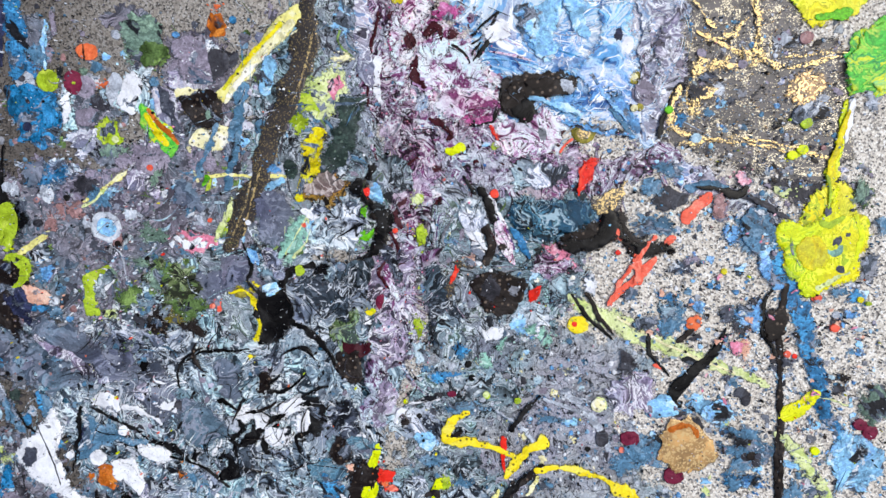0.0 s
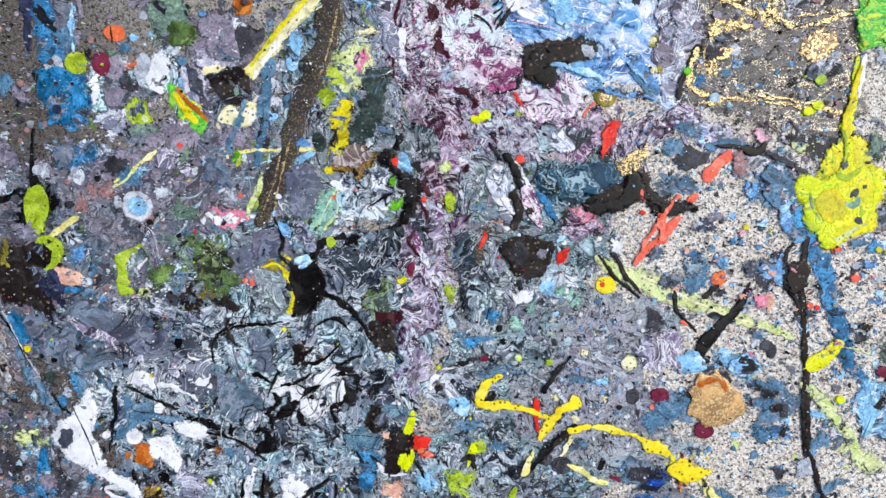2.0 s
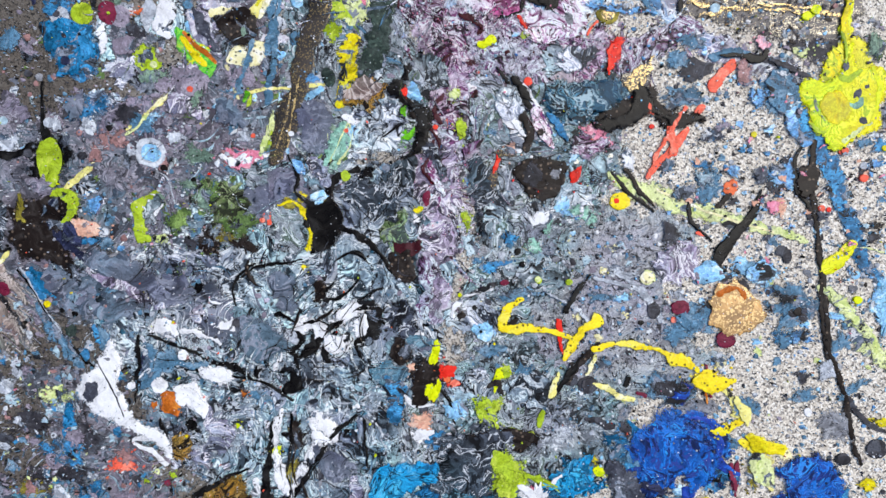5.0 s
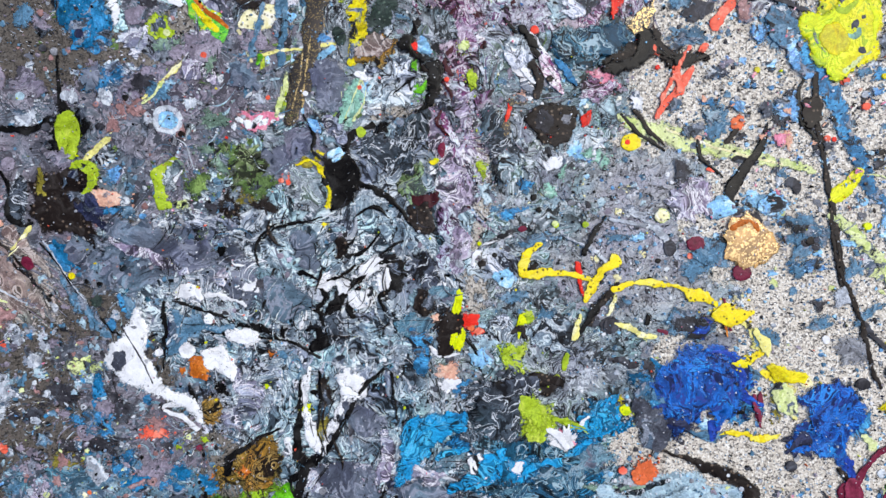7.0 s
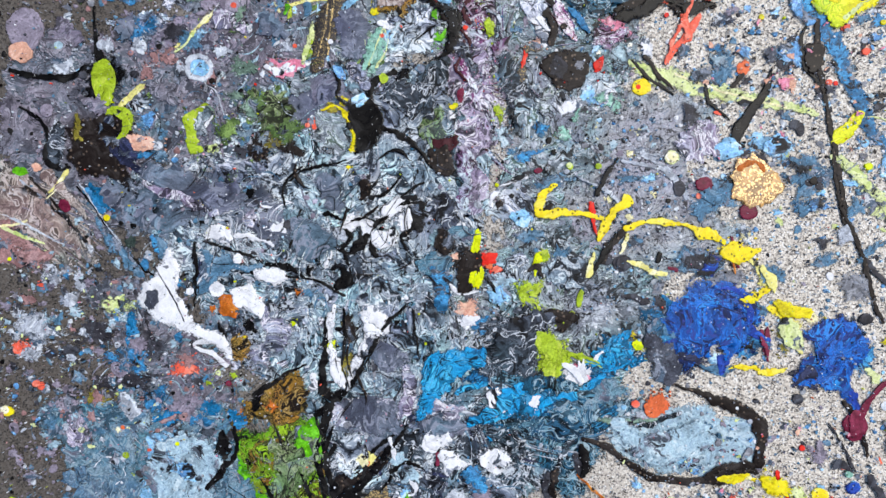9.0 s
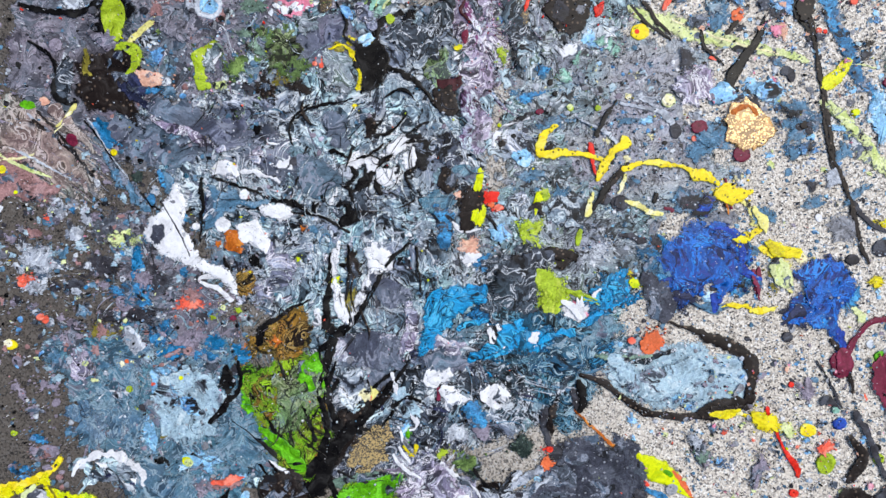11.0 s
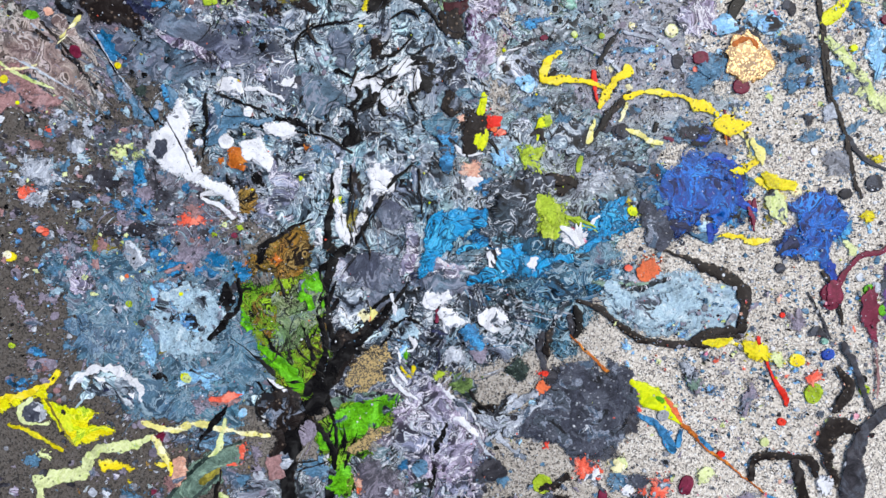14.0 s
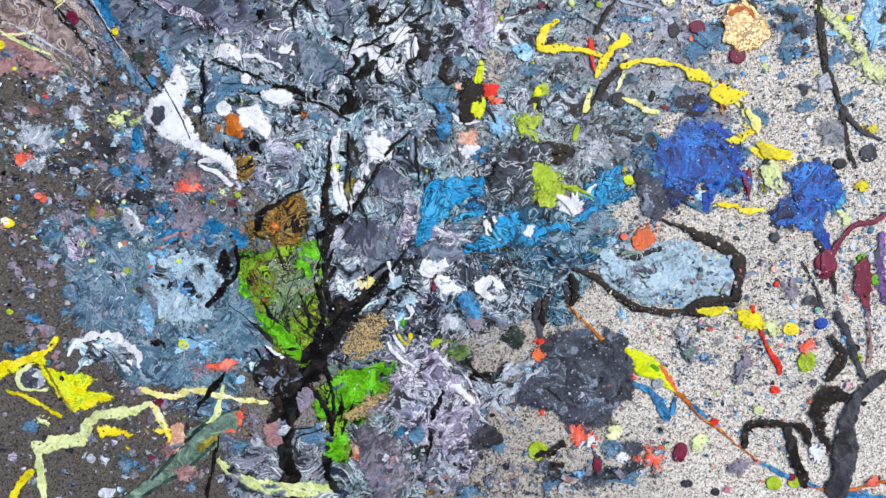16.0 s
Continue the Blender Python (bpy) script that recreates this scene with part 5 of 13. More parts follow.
blob("paint_blotch", "moss_stirred", 0.35, -144, -11, 8.9, 7.1, -0, .45)
blob("paint_blotch", "brownblack", 0.5, -146.4, -36.9, 6.6, 8.4, 0.2, .5)
blob("paint_blotch", "brownblack", 0.5, -126.2, -40.4, 5.4, 7.1, 0.3, .5)
blob("paint_blotch", "olive_stirred", 0.3, -134.9, -34.5, 5.4, 5.4, 0.2, .5)
# -- plum pour: details --
blob("paint_blotch", "yellow_stirred", 0.4, -19.6, 120.9, 3.8, 3.3, -1.3, .2)
puddle("paint_splat", "maroon", 0.4, [(-10.4, 93.7), (-7.7, 95), (-6.5, 80.3), (-10.7, 77.7), (-13.3, 85.8)], .4)
streak("paint_thread", "maroon", 0.35, [(-9.2, 83, 2.2), (-6, 73.6, 1.1)])
blob("paint_blotch", "maroon", 0.35, -2.1, 105.5, 4.9, 3.3, -1.2, .5)
blob("paint_blotch", "maroon", 0.35, -13.1, 101.8, 2.2, 5.5, -1.2, .5)
blob("paint_blotch", "maroon", 0.35, 7.4, 103.5, 2.7, 2.2, -1.2, .5)
blob("paint_blotch", "magenta_stirred", 0.25, 7.5, 114.5, 9.7, 5.4, -1.3, .5)
blob("paint_blotch", "magenta_stirred", 0.25, -22, 104.6, 3.3, 9.3, -1.2, .5)
blob("paint_blotch", "magenta_stirred", 0.25, 20.8, 62.4, 9.3, 2.7, -0.8, .5)
blob("marbled_patch", "m_pink", 0.3, -0.9, 90.9, 10.9, 13.7, -1, .5)
blob("marbled_patch", "m_pink", 0.3, 15.4, 77.3, 10.9, 10.9, -0.9, .5)
blob("marbled_patch", "m_pink", 0.3, -14.3, 112.3, 5.5, 8.2, -1.3, .5)
blob("marbled_patch", "m_lilac", 0.3, -9.4, 73.6, 4.4, 7.2, -0.9, .5)
streak("paint_thread", "black", 0.3, [(8.7, 98.7, 1.1), (14.1, 90.6, 1.6), (20.9, 99.8, 1.1)], .3)
streak("paint_thread", "black", 0.3, [(18.2, 88.4, 0.8), (23.6, 98.4, 1.6), (30.4, 106.1, 1.1)], .3)
streak("paint_thread", "black", 0.3, [(-11.9, 89, 1.1), (-0.9, 92.2, 1.6)], .3)
streak("paint_thread", "black", 0.3, [(15.5, 97.2, 1.1), (26.3, 107.5, 1.3), (29, 111.4, 0.8)], .3)
blob("paint_blotch", "white_stirred", 0.45, 26.3, 103.6, 8.1, 4.9, -1.2, .3)
blob("paint_blotch", "white_stirred", 0.4, 86.4, 98.5, 5.8, 1.8, -26.1, .5)
blob("paint_blotch", "white_stirred", 0.4, 91.7, 95.7, 1.8, 1.8, -1.1, .5)
blob("paint_blotch", "white_stirred", 0.4, -13.2, 95.1, 2.7, 2.7, -1.1, .5)
blob("marbled_patch", "m_white", 0.3, 46.8, 36.2, 8.8, 6, -0.5, .5)
blob("paint_blotch", "white_stirred", 0.3, 33.1, -41.1, 7.3, 3.9, 0.3, .5)
streak("paint_smear", "cornflower_stirred", 0.25, [(38.4, 116.4, 8), (46.5, 100.6, 8), (50.5, 92.6, 4.3)], .4)
streak("paint_streak", "skyblue", 0.25, [(63.6, 118.4, 6.9), (71.8, 100.1, 6.4)], .4)
streak("paint_smear", "cornflower_stirred", 0.3, [(76, 84.2, 3.2), (85.5, 70.8, 6.9), (96.5, 56, 5.9)], .4)
blob("paint_blotch", "cornflower_stirred", 0.3, 61.5, 69.9, 13.5, 4.3, -0.8, .5)
streak("paint_streak", "dustblue", 0.2, [(82.9, 68.2, 2.7), (93.9, 53.4, 3.2)], .4)
puddle("paint_splat", "brownblack", 0.7, [(29, 70.3), (33.1, 81), (46.5, 86.1), (61.3, 84.5), (66.2, 79.1), (64.1, 72.5), (50.7, 71.9), (43.9, 62.1), (35.8, 64.9)], .7)
# grey sheen of the black gloss, painted on as charcoal streaks
streak("paint_streak", "charcoal", 0.1, [(35.8, 75.6, 2.7), (47.9, 80.7, 3.8), (57.3, 81.9, 2.1)], .5, part="sheen")
streak("paint_streak", "charcoal", 0.1, [(38.5, 68.9, 2.2), (42.6, 64.8, 2.2)], .5, part="sheen")
blob("paint_drop", "grey", 0.15, 58.2, 77.9, 3.2, 3, -0.9, .2, label="grey bubble ring", part="bubble")
blob("paint_drop", "black", 0.1, 58.2, 77.9, 2.1, 1.9, -0.9, .2, part="bubble")
blob("paint_drop", "charcoal", 0.15, 39.8, 76.3, 2.4, 2.2, -0.9, .2, part="bubble")
streak("paint_thread", "black", 0.4, [(64.6, 81.8, 2.4), (73.3, 85.6, 1.6), (82, 89.9, 0.8)], .2)
streak("paint_thread", "black", 0.4, [(30.3, 71.7, 1.6), (26.8, 62.3, 1.4), (15.3, 59.7, 1.6)], .2)
blob("paint_drop", "olive", 0.5, 70.2, 55.8, 5.7, 4.9, -0.7)
blob("paint_drop", "gold", 0.15, 70.2, 55.8, 3.5, 3, -0.7, label="gold flecked middle", part="core")
blob("paint_drop", "olive", 0.4, 93.8, 82.1, 3.4, 3.4)
blob("paint_drop", "cream", 0.1, 93.8, 82.1, 1.9, 1.9, part="core")
blob("paint_drop", "olive", 0.3, 96.8, 68, 1.9, 1.9)
blob("paint_drop", "mauve", 0.35, 98.8, 74.6, 5.8, 5.8)
streak("paint_thread", "coral", 0.3, [(65.4, 53.4, 1.4), (62.2, 51, 1.4), (59, 47, 1.4)])
streak("paint_smear", "acid", 0.6, [(3.1, 48.7, 3.9), (8, 48.1, 4.4), (13, 51.6, 4.4)], .15)
blob("paint_blotch", "lime", 0.5, 28.4, 50.6, 3.8, 2.5, -0.6, .3)
streak("paint_streak", "red", 0.45, [(25.7, 60.4, 1.6), (28.4, 56.6, 3), (30.6, 52.2, 3.3)], .25)
blob("paint_blotch", "red", 0.6, 72.6, 38.7, 4.6, 8.7, -20.5, .25)
streak("paint_streak", "maroon", 0.15, [(69.9, 36, 2.2), (71.4, 29.2, 2.2)], label="dark maroon stripe", part="stripe")
blob("paint_blotch", "black_stirred", 0.4, 37.7, 47.8, 3.3, 4.1, -0.6, .4)
blob("paint_blotch", "black_stirred", 0.4, 30.3, 57.6, 1.6, 1.6, -0.7, .4)
blob("paint_blotch", "charcoal", 0.3, 52.9, 54.4, 2.2, 4.3, -0.7, .4)
blob("paint_blotch", "lime", 0.4, -8.9, 7.4, 2.5, 5.6, -0.2, .35)
blob("paint_blotch", "lime", 0.4, -9.8, 25.1, 3.1, 3.4, -0.4, .35)
blob("paint_blotch", "lime", 0.4, -11.5, -39.2, 2.6, 5.2, 0.3, .35)
blob("paint_drop", "acid", 0.3, -33.7, -31.2, 1.7, 1.4, 0.2)
blob("paint_drop", "acid", 0.3, -17.9, -78.1, 1.2, 1.2)
blob("paint_blotch", "coral_stirred", 0.3, -15.9, 11.1, 1.7, 1.7, -0.2, .4)
blob("paint_blotch", "coral_stirred", 0.3, -89.3, -25.5, 1.8, 1.8, 0.1, .4)
blob("paint_blotch", "coral_stirred", 0.3, 2.6, 34.4, 1.7, 1.7, -0.5, .4)
# -- black blots and the rocky middle --
streak("paint_smear", "goldvein", 0.35, [(89, 30.4, 5.4), (83.7, 20.9, 9.2), (75.5, 25, 7.1)], .4)
puddle("paint_splat", "brownblack", 0.8, [(58, 3), (67.5, 12.7), (79.7, 16.8), (90.5, 18.9), (94.8, 9), (113.9, 2.3), (112.7, -4.9), (95, -2.7), (84.1, 0.7), (67.7, -3.2)], .5, label="brown-black glossy paint blot with a long arm")
blob("paint_drop", "coral", 0.1, 88.3, 6.2, 1.6, 1.9, -0.2, .3, label="coral spot", part="hole")
puddle("paint_splat", "m_teal", 0.5, [(35.8, 19.8), (50.9, 25.2), (72.8, 22.3), (78.4, 15.4), (64.8, 5.7), (51.1, 3), (38.6, 5.8)], .6)
streak("paint_smear", "white_stirred", 0.4, [(12.3, 19.9, 4.5), (17.8, 5.9, 8.4), (20.5, -8.2, 3.4)], .4)
streak("paint_thread", "white", 0.4, [(24.8, 26.8, 1.7), (31.7, 11.4, 3.9), (35.9, -4, 2.8)], .3)
streak("paint_thread", "black", 0.5, [(20.6, 30.9, 2.2), (26.1, 17, 3.9), (30.3, 11.5, 2.2)], .3)
streak("paint_thread", "black", 0.5, [(12.4, 36.5, 1.7), (17.9, 26.8, 2.2)], .3)
streak("paint_thread", "purple", 0.4, [(28.9, 17, 2.2), (37.2, 0.2, 2.8)], .3)
puddle("paint_splat", "brownblack", 0.7, [(17.6, -16.7), (26.1, -9.6), (41.4, -12.5), (44.3, -22.4), (35.9, -31), (23.2, -32.5)], .4)
# sheen on this black blot, put in as a charcoal spot
blob("paint_drop", "charcoal", 0.12, 26.1, -19.6, 5.1, 6.2, 0.1, .3, part="sheen")
blob("paint_drop", "grey", 0.12, 36.7, -21, 2.8, 2.5, 0.1, .3, part="bubble")
blob("paint_blotch", "darkglitter", 0.35, 12.1, -8.2, 6.2, 3.9, -0.1, .5)
blob("paint_blotch", "darkglitter", 0.35, 3.5, -22.5, 3.4, 7.9, 0.1, .5)
blob("marbled_patch", "m_purple", 0.35, -21.9, -11, 6.8, 8.5, -0, .5)
blob("marbled_patch", "m_purple", 0.35, -4.8, -8.2, 5.1, 7.3, -0.1, .5)
blob("marbled_patch", "m_white", 0.3, 6.2, -34, 7.4, 8.5, 0.2, .5)
blob("marbled_patch", "m_white", 0.3, 45.7, -33.8, 9.5, 8.4, 0.2, .5)
blob("marbled_patch", "m_white", 0.3, 58.2, -22.4, 7.2, 6.1, 0.1, .5)
streak("paint_thread", "red", 0.3, [(9.8, -8.2, 2.2), (4.9, -18.2, 1.7), (0.6, -25.3, 2.3), (4.8, -32.5, 1.4)], .3)
streak("paint_thread", "red", 0.3, [(9.3, -5.4, 1.4), (7.8, -11, 1.4)], .3)
blob("paint_blotch", "red", 0.4, 48.4, -24.7, 2.2, 5, 0.1, .4)
blob("paint_blotch", "pink_stirred", 0.25, 59.4, -5.4, 11, 6.6, -0.1, .5)
blob("paint_blotch", "peach_stirred", 0.25, 16.3, -5.4, 3.4, 5, -0.1, .5)
blob("paint_blotch", "peach_stirred", 0.25, 21.8, -45.5, 2.8, 2.8, 0.3, .5)
blob("paint_blotch", "skyblue_stirred", 0.3, 40.1, -38.1, 6.2, 7.3, 0.3, .5)
blob("paint_blotch", "skyblue_stirred", 0.3, 47, -13.9, 3.9, 2.8, 0, .5)
blob("paint_blotch", "blue_stirred", 0.3, 10.4, -51.4, 6.8, 4, 0.4, .5)
blob("paint_blotch", "blue_stirred", 0.3, 0.2, -64.6, 7.5, 3.4, 0.5, .5)
blob("paint_blotch", "paleblue_stirred", 0.3, 26, -57.1, 9.7, 8, 0.4, .5)
blob("paint_blotch", "paleblue_stirred", 0.3, -11.1, -51.5, 5.7, 6.9, 0.4, .5)
blob("paint_drop", "spotyellow", 0.4, 68.6, -38, 5.3, 4.7, 0.3)
blob("paint_drop", "red", 0.15, 66.9, -37.5, 1.4, 1.4, label="red core", part="core")
blob("marbled_patch", "m_moss", 0.3, -48.5, -42.9, 7.5, 13.3, 0.3, .4)
puddle("paint_splat", "maroon", 0.4, [(-50.1, -48.8), (-36.9, -45.8), (-35.7, -53.1), (-47.4, -57.6)], .4)
blob("paint_blotch", "white_stirred", 0.25, -35.3, -37, 3.5, 5.8, 0.2, .5)
# -- gold-veined lacquer and the yellow splat --
blob("paint_blotch", "goldleaf", 0.4, 172.7, 75.3, 8.3, 8.8, -0.9, .25)
blob("paint_blotch", "gold", 0.3, 150.7, 89.4, 10.4, 6.2, -1.1, .5)
blob("paint_blotch", "gold", 0.3, 122.7, 67.6, 6.8, 9.5, -0.8, .5)
blob("paint_blotch", "gold", 0.3, 131.2, 88.5, 10.4, 3.7, -1, .5)
streak("paint_thread", "gold", 0.2, [(121.7, 102.9, 2.6), (140.2, 93.5, 3.1), (150.6, 90.7, 4.1), (166.3, 85.3, 3.1), (189.2, 90, 2)], .5)
streak("paint_thread", "gold", 0.2, [(148, 92.1, 3.6), (151.3, 106.2, 2.1), (144.4, 119.1, 2.6)], .5)
streak("paint_thread", "gold", 0.2, [(114.5, 78.3, 3.7), (111, 59.8, 4.2), (125.8, 53, 2.6), (152.3, 49.2, 2.1), (189, 43, 1.6)], .5)
blob("paint_drop", "skyblue", 0.3, 122.6, 52.5, 2.4, 2.4)
blob("paint_drop", "skyblue", 0.3, 110, 67.8, 1.6, 1.9, -0.8)
blob("paint_drop", "green", 0.3, 110.4, 66.2, 1.9, 1.9)
blob("paint_drop", "green", 0.3, 174, 59.5, 2.6, 1.6, -0.8)
blob("paint_blotch", "palelime_stirred", 0.2, 165, 27.1, 5.8, 3.7, -0.4, .4)
blob("paint_blotch", "palegrey_stirred", 0.2, 163.2, 98.2, 6.7, 3.6, -1.2, .4)
blob("paint_blotch", "palegrey_stirred", 0.2, 177.6, 64.2, 12.9, 7.8, -0.8, .4)
blob("paint_blotch", "palegrey_stirred", 0.2, 204.3, 70.4, 5.1, 7.7, -0.9, .4)
blob("paint_blotch", "burgundy_stirred", 0.2, 160.6, 99.3, 2.1, 2.1, -1.2, .4)
blob("paint_blotch", "acid", 0.25, 170.2, 44.5, 3.7, 1.3, 24.4, .4)
streak("paint_thread", "black", 0.5, [(121.4, 67.7, 1.1), (114.5, 78.3, 1.1), (105.9, 54.6, 1.9)], .3)
puddle("paint_splat", "m_yellow", 0.8, [(163.2, 126.2), (204.9, 125.2), (198.1, 112.8), (190.9, 105.3), (178.3, 102.5), (171.8, 105.7)], .6)
puddle("paint_splat", "m_limegreen", 0.8, [(191.3, 97.6), (213.3, 109.9), (215.3, 76.7), (202.8, 73), (192.6, 72.4), (189.4, 84.8)], .6)
streak("paint_smear", "m_yellow", 0.5, [(192.2, 70.5, 2.6), (190.9, 56.2, 3.6), (188.5, 43, 5.7), (187, 32.3, 9.4)], .25, label="bright yellow paint splat with a long tail")
puddle("paint_splat", "m_yellow", 1.0, [(180.6, 29.7), (194.9, 29.6), (202.3, 13.4), (204.5, -2.9), (197.2, -13.9), (181.7, -20), (169.4, -13.9), (162.6, 2.7), (169.6, 12.2)], .7, part="splat_body")
streak("paint_streak", "lime", 0.2, [(190.3, 18.9, 3.1), (196.2, 5.3, 4.2), (188.1, 10.8, 2.6)], .4, label="lime green swirl", part="swirl")
streak("paint_streak", "acid", 0.25, [(170, 2.7, 10.6), (178.1, -0.1, 15.8), (183.8, -8.4, 7.9)], .4, part="swirl")
streak("paint_streak", "cream", 0.15, [(192.6, 24.2, 1.3), (190.6, 13.5, 1.8), (196.4, 2.6, 1.6)], .5, label="cream swirl", part="swirl")
streak("paint_streak", "olive", 0.12, [(170.5, -8.3, 1.3), (181.4, -13.9, 1.6), (194.2, -5.6, 1.3)], .5, label="olive swirl", part="swirl")
streak("paint_streak", "green", 0.12, [(198.5, 10.7, 1.3), (203.1, -0.2, 1.6)], .5, label="green edge", part="swirl")
blob("paint_drop", "mauve", 0.2, 194.4, -10, 2.9, 2.1, -0, .2, label="mauve spot", part="spot")
streak("paint_thread", "white", 0.3, [(194.8, 70.5, 2.6), (194.1, 60.1, 3.1), (192.6, 49.6, 1)], .3)
blob("paint_blotch", "moss_stirred", 0.25, 202.9, 26.9, 5.2, 8.3, -0.4, .4)
blob("paint_blotch", "charcoal", 0.3, 110.6, 24, 8.9, 5.4, 9.6, .2)
blob("paint_blotch", "pink_stirred", 0.35, 146.3, 33.2, 5.3, 4.8, -0.5, .5)
blob("paint_blotch", "mauve_stirred", 0.3, 136.2, 17.8, 5.3, 5.9, -0.3, .3)
streak("paint_streak", "coral", 0.5, [(131.4, 26.8, 4.3), (125.5, 20.6, 6.4), (118.4, 13.3, 5.9)], .22, label="coral red paint streak across the concrete")
streak("paint_streak", "coral", 0.4, [(115.1, 6.1, 4.3), (109.1, 0.6, 3.2)], .3)
streak("paint_streak", "coral", 0.5, [(105.9, -4.1, 2.2), (99.3, -12.5, 6), (91.3, -19.5, 3.8), (83.1, -26.6, 2.8)], .3)
streak("paint_streak", "coral", 0.4, [(95, 0.1, 1.6), (97.9, -8.3, 3.3), (98.1, -18.1, 2.2)], .3)
streak("paint_thread", "charcoal", 0.4, [(134.6, 27.3, 2.7), (147.9, 24.5, 4.2), (169.5, 13.6, 1.3)], .3)
streak("paint_streak", "dustblue", 0.2, [(118.5, 30.2, 3.7), (139.8, 30, 5.8)], .5)
# -- sandy right side --
blob("paint_blotch", "dustblue_stirred", 0.18, 110.3, 38.4, 8, 4.8, -0.5, .5)
blob("paint_blotch", "dustblue_stirred", 0.18, 104.2, 11.1, 10.8, 7, -0.2, .5)
blob("paint_blotch", "dustblue_stirred", 0.18, 154, 5.4, 11.7, 11.7, -0.2, .5)
blob("paint_blotch", "dustblue_stirred", 0.18, 105.5, -103.2, 15.7, 10.1, 0.9, .5)
blob("paint_blotch", "dustblue_stirred", 0.18, 155.5, -102.4, 13.8, 9.9, 0.9, .5)
blob("paint_blotch", "dustblue_stirred", 0.18, 114.8, -33.6, 7.1, 10.9, 0.2, .5)
blob("paint_blotch", "dustblue_stirred", 0.18, 147.4, -33.5, 6.5, 5.4, 0.2, .5)
blob("paint_blotch", "dustblue_stirred", 0.18, 175.6, -122.7, 6.6, 5.5, 1.1, .5)
blob("paint_blotch", "blue_stirred", 0.2, 145.9, 8.2, 6.9, 5.9, -0.2, .5)
blob("paint_blotch", "blue_stirred", 0.2, 115, 61.1, 3.2, 3.2, -0.8, .5)
blob("paint_blotch", "blue_stirred", 0.2, 111.8, -22.3, 5.4, 2.2, 0.1, .5)
blob("paint_blotch", "blue_stirred", 0.2, 200.5, -24.9, 4.2, 4.2, 0.1, .5)
blob("paint_blotch", "blue_stirred", 0.2, 147.8, -117.3, 5.5, 4.4, 1.1, .5)
blob("paint_blotch", "skyblue_stirred", 0.25, 113.2, -78.1, 9.4, 3.9, 0.7, .45)
blob("paint_blotch", "skyblue_stirred", 0.25, 135.4, -80.8, 12.1, 6.1, 0.7, .45)
blob("paint_blotch", "skyblue_stirred", 0.25, 127, -75.1, 5.5, 5, 0.6, .45)
blob("paint_blotch", "skyblue_stirred", 0.25, 155.4, 2.7, 3.2, 6.4, -0.2, .45)
blob("paint_blotch", "skyblue_stirred", 0.25, 134.5, 68.8, 2.1, 2.1, -0.8, .45)
streak("paint_smear", "blue_stirred", 0.25, [(162.3, 10.9, 9.5), (163.9, -8.3, 11.7), (175.4, -27.8, 14.4), (180.4, -50.2, 10.7), (186.2, -70.1, 12.4), (191.4, -81.5, 8.1), (201.8, -98.8, 8.1)], .4, label="broad mid blue brushed paint streak on concrete")
streak("paint_smear", "palelime_stirred", 0.25, [(63.7, -22.4, 4.4), (81.9, -35.1, 13.8), (104.2, -45, 12.1), (123.6, -52.9, 9.3), (143, -60.5, 7.1), (162.4, -68.9, 4.3)], .35, label="pale lime translucent paint streak across concrete")
streak("paint_thread", "cream", 0.1, [(87.4, -33.7, 1.7), (112.5, -47.8, 1.6), (145.8, -61.9, 1.4)], label="cream vein", part="vein")
streak("paint_thread", "black", 0.4, [(65.1, -22.4, 1.7), (73.6, -33.7, 2.8), (86.2, -45.1, 1.4)], .2)
streak("paint_streak", "black", 0.6, [(103.2, -40.7, 1.9), (103.7, -50.7, 2.5), (108.6, -57.9, 1.9), (114, -64.2, 0.8)], .2)
streak("paint_streak", "black", 0.7, [(140.6, -38.6, 1.1), (135.8, -50.5, 3.8), (125.2, -62.1, 6), (117.2, -70.8, 6.6), (116, -76.6, 3.9), (120.2, -78.9, 2.2)], .18, label="hooked glossy black paint stroke on concrete")
streak("paint_streak", "brownblack", 0.4, [(126.5, -39.2, 2.5), (121.9, -42.6, 3.3), (116.6, -46.6, 2.2)], .3)
streak("paint_smear", "charcoal", 0.4, [(146.1, -70.5, 7.1), (151.1, -73.3, 6.6), (151.8, -78.5, 2.7)], .25)
blob("paint_blotch", "charcoal", 0.2, 118.9, -82.4, 5, 2.8, 0.7, .4)
blob("paint_blotch", "charcoal", 0.2, 147.6, -39.1, 4.3, 4.3, 0.3, .4)
blob("paint_blotch", "charcoal", 0.2, 126.1, -44.9, 3.8, 1.9, 0.3, .4)
blob("paint_blotch", "charcoal", 0.2, 155.3, -27.8, 4.8, 4.8, 0.1, .4)
blob("paint_blotch", "charcoal", 0.2, 189.2, -64.4, 3.2, 1.9, 0.5, .4)
blob("paint_blotch", "charcoal", 0.2, 194.9, -70, 2.7, 2.7, 0.6, .4)
blob("paint_drop", "orange", 0.4, 125.3, -36.9, 3.5, 4.1, 0.2, .3)
blob("paint_blotch", "peach_stirred", 0.2, 149.4, -49, 3.8, 7.1, 0.4, .5)
blob("paint_blotch", "peach_stirred", 0.2, 193.2, -37.5, 2.7, 1.9, 0.3, .5)
streak("paint_thread", "coral", 0.3, [(105.8, -57.9, 2.2), (110, -59.9, 2.2)])
blob("paint_drop", "coral", 0.3, 170.3, -52.3, 1.9, 1.9)
blob("paint_drop", "coral", 0.3, 181.9, -24.4, 1.6, 1.6)
blob("paint_drop", "coral", 0.3, 91.4, -102, 1.7, 1.7)
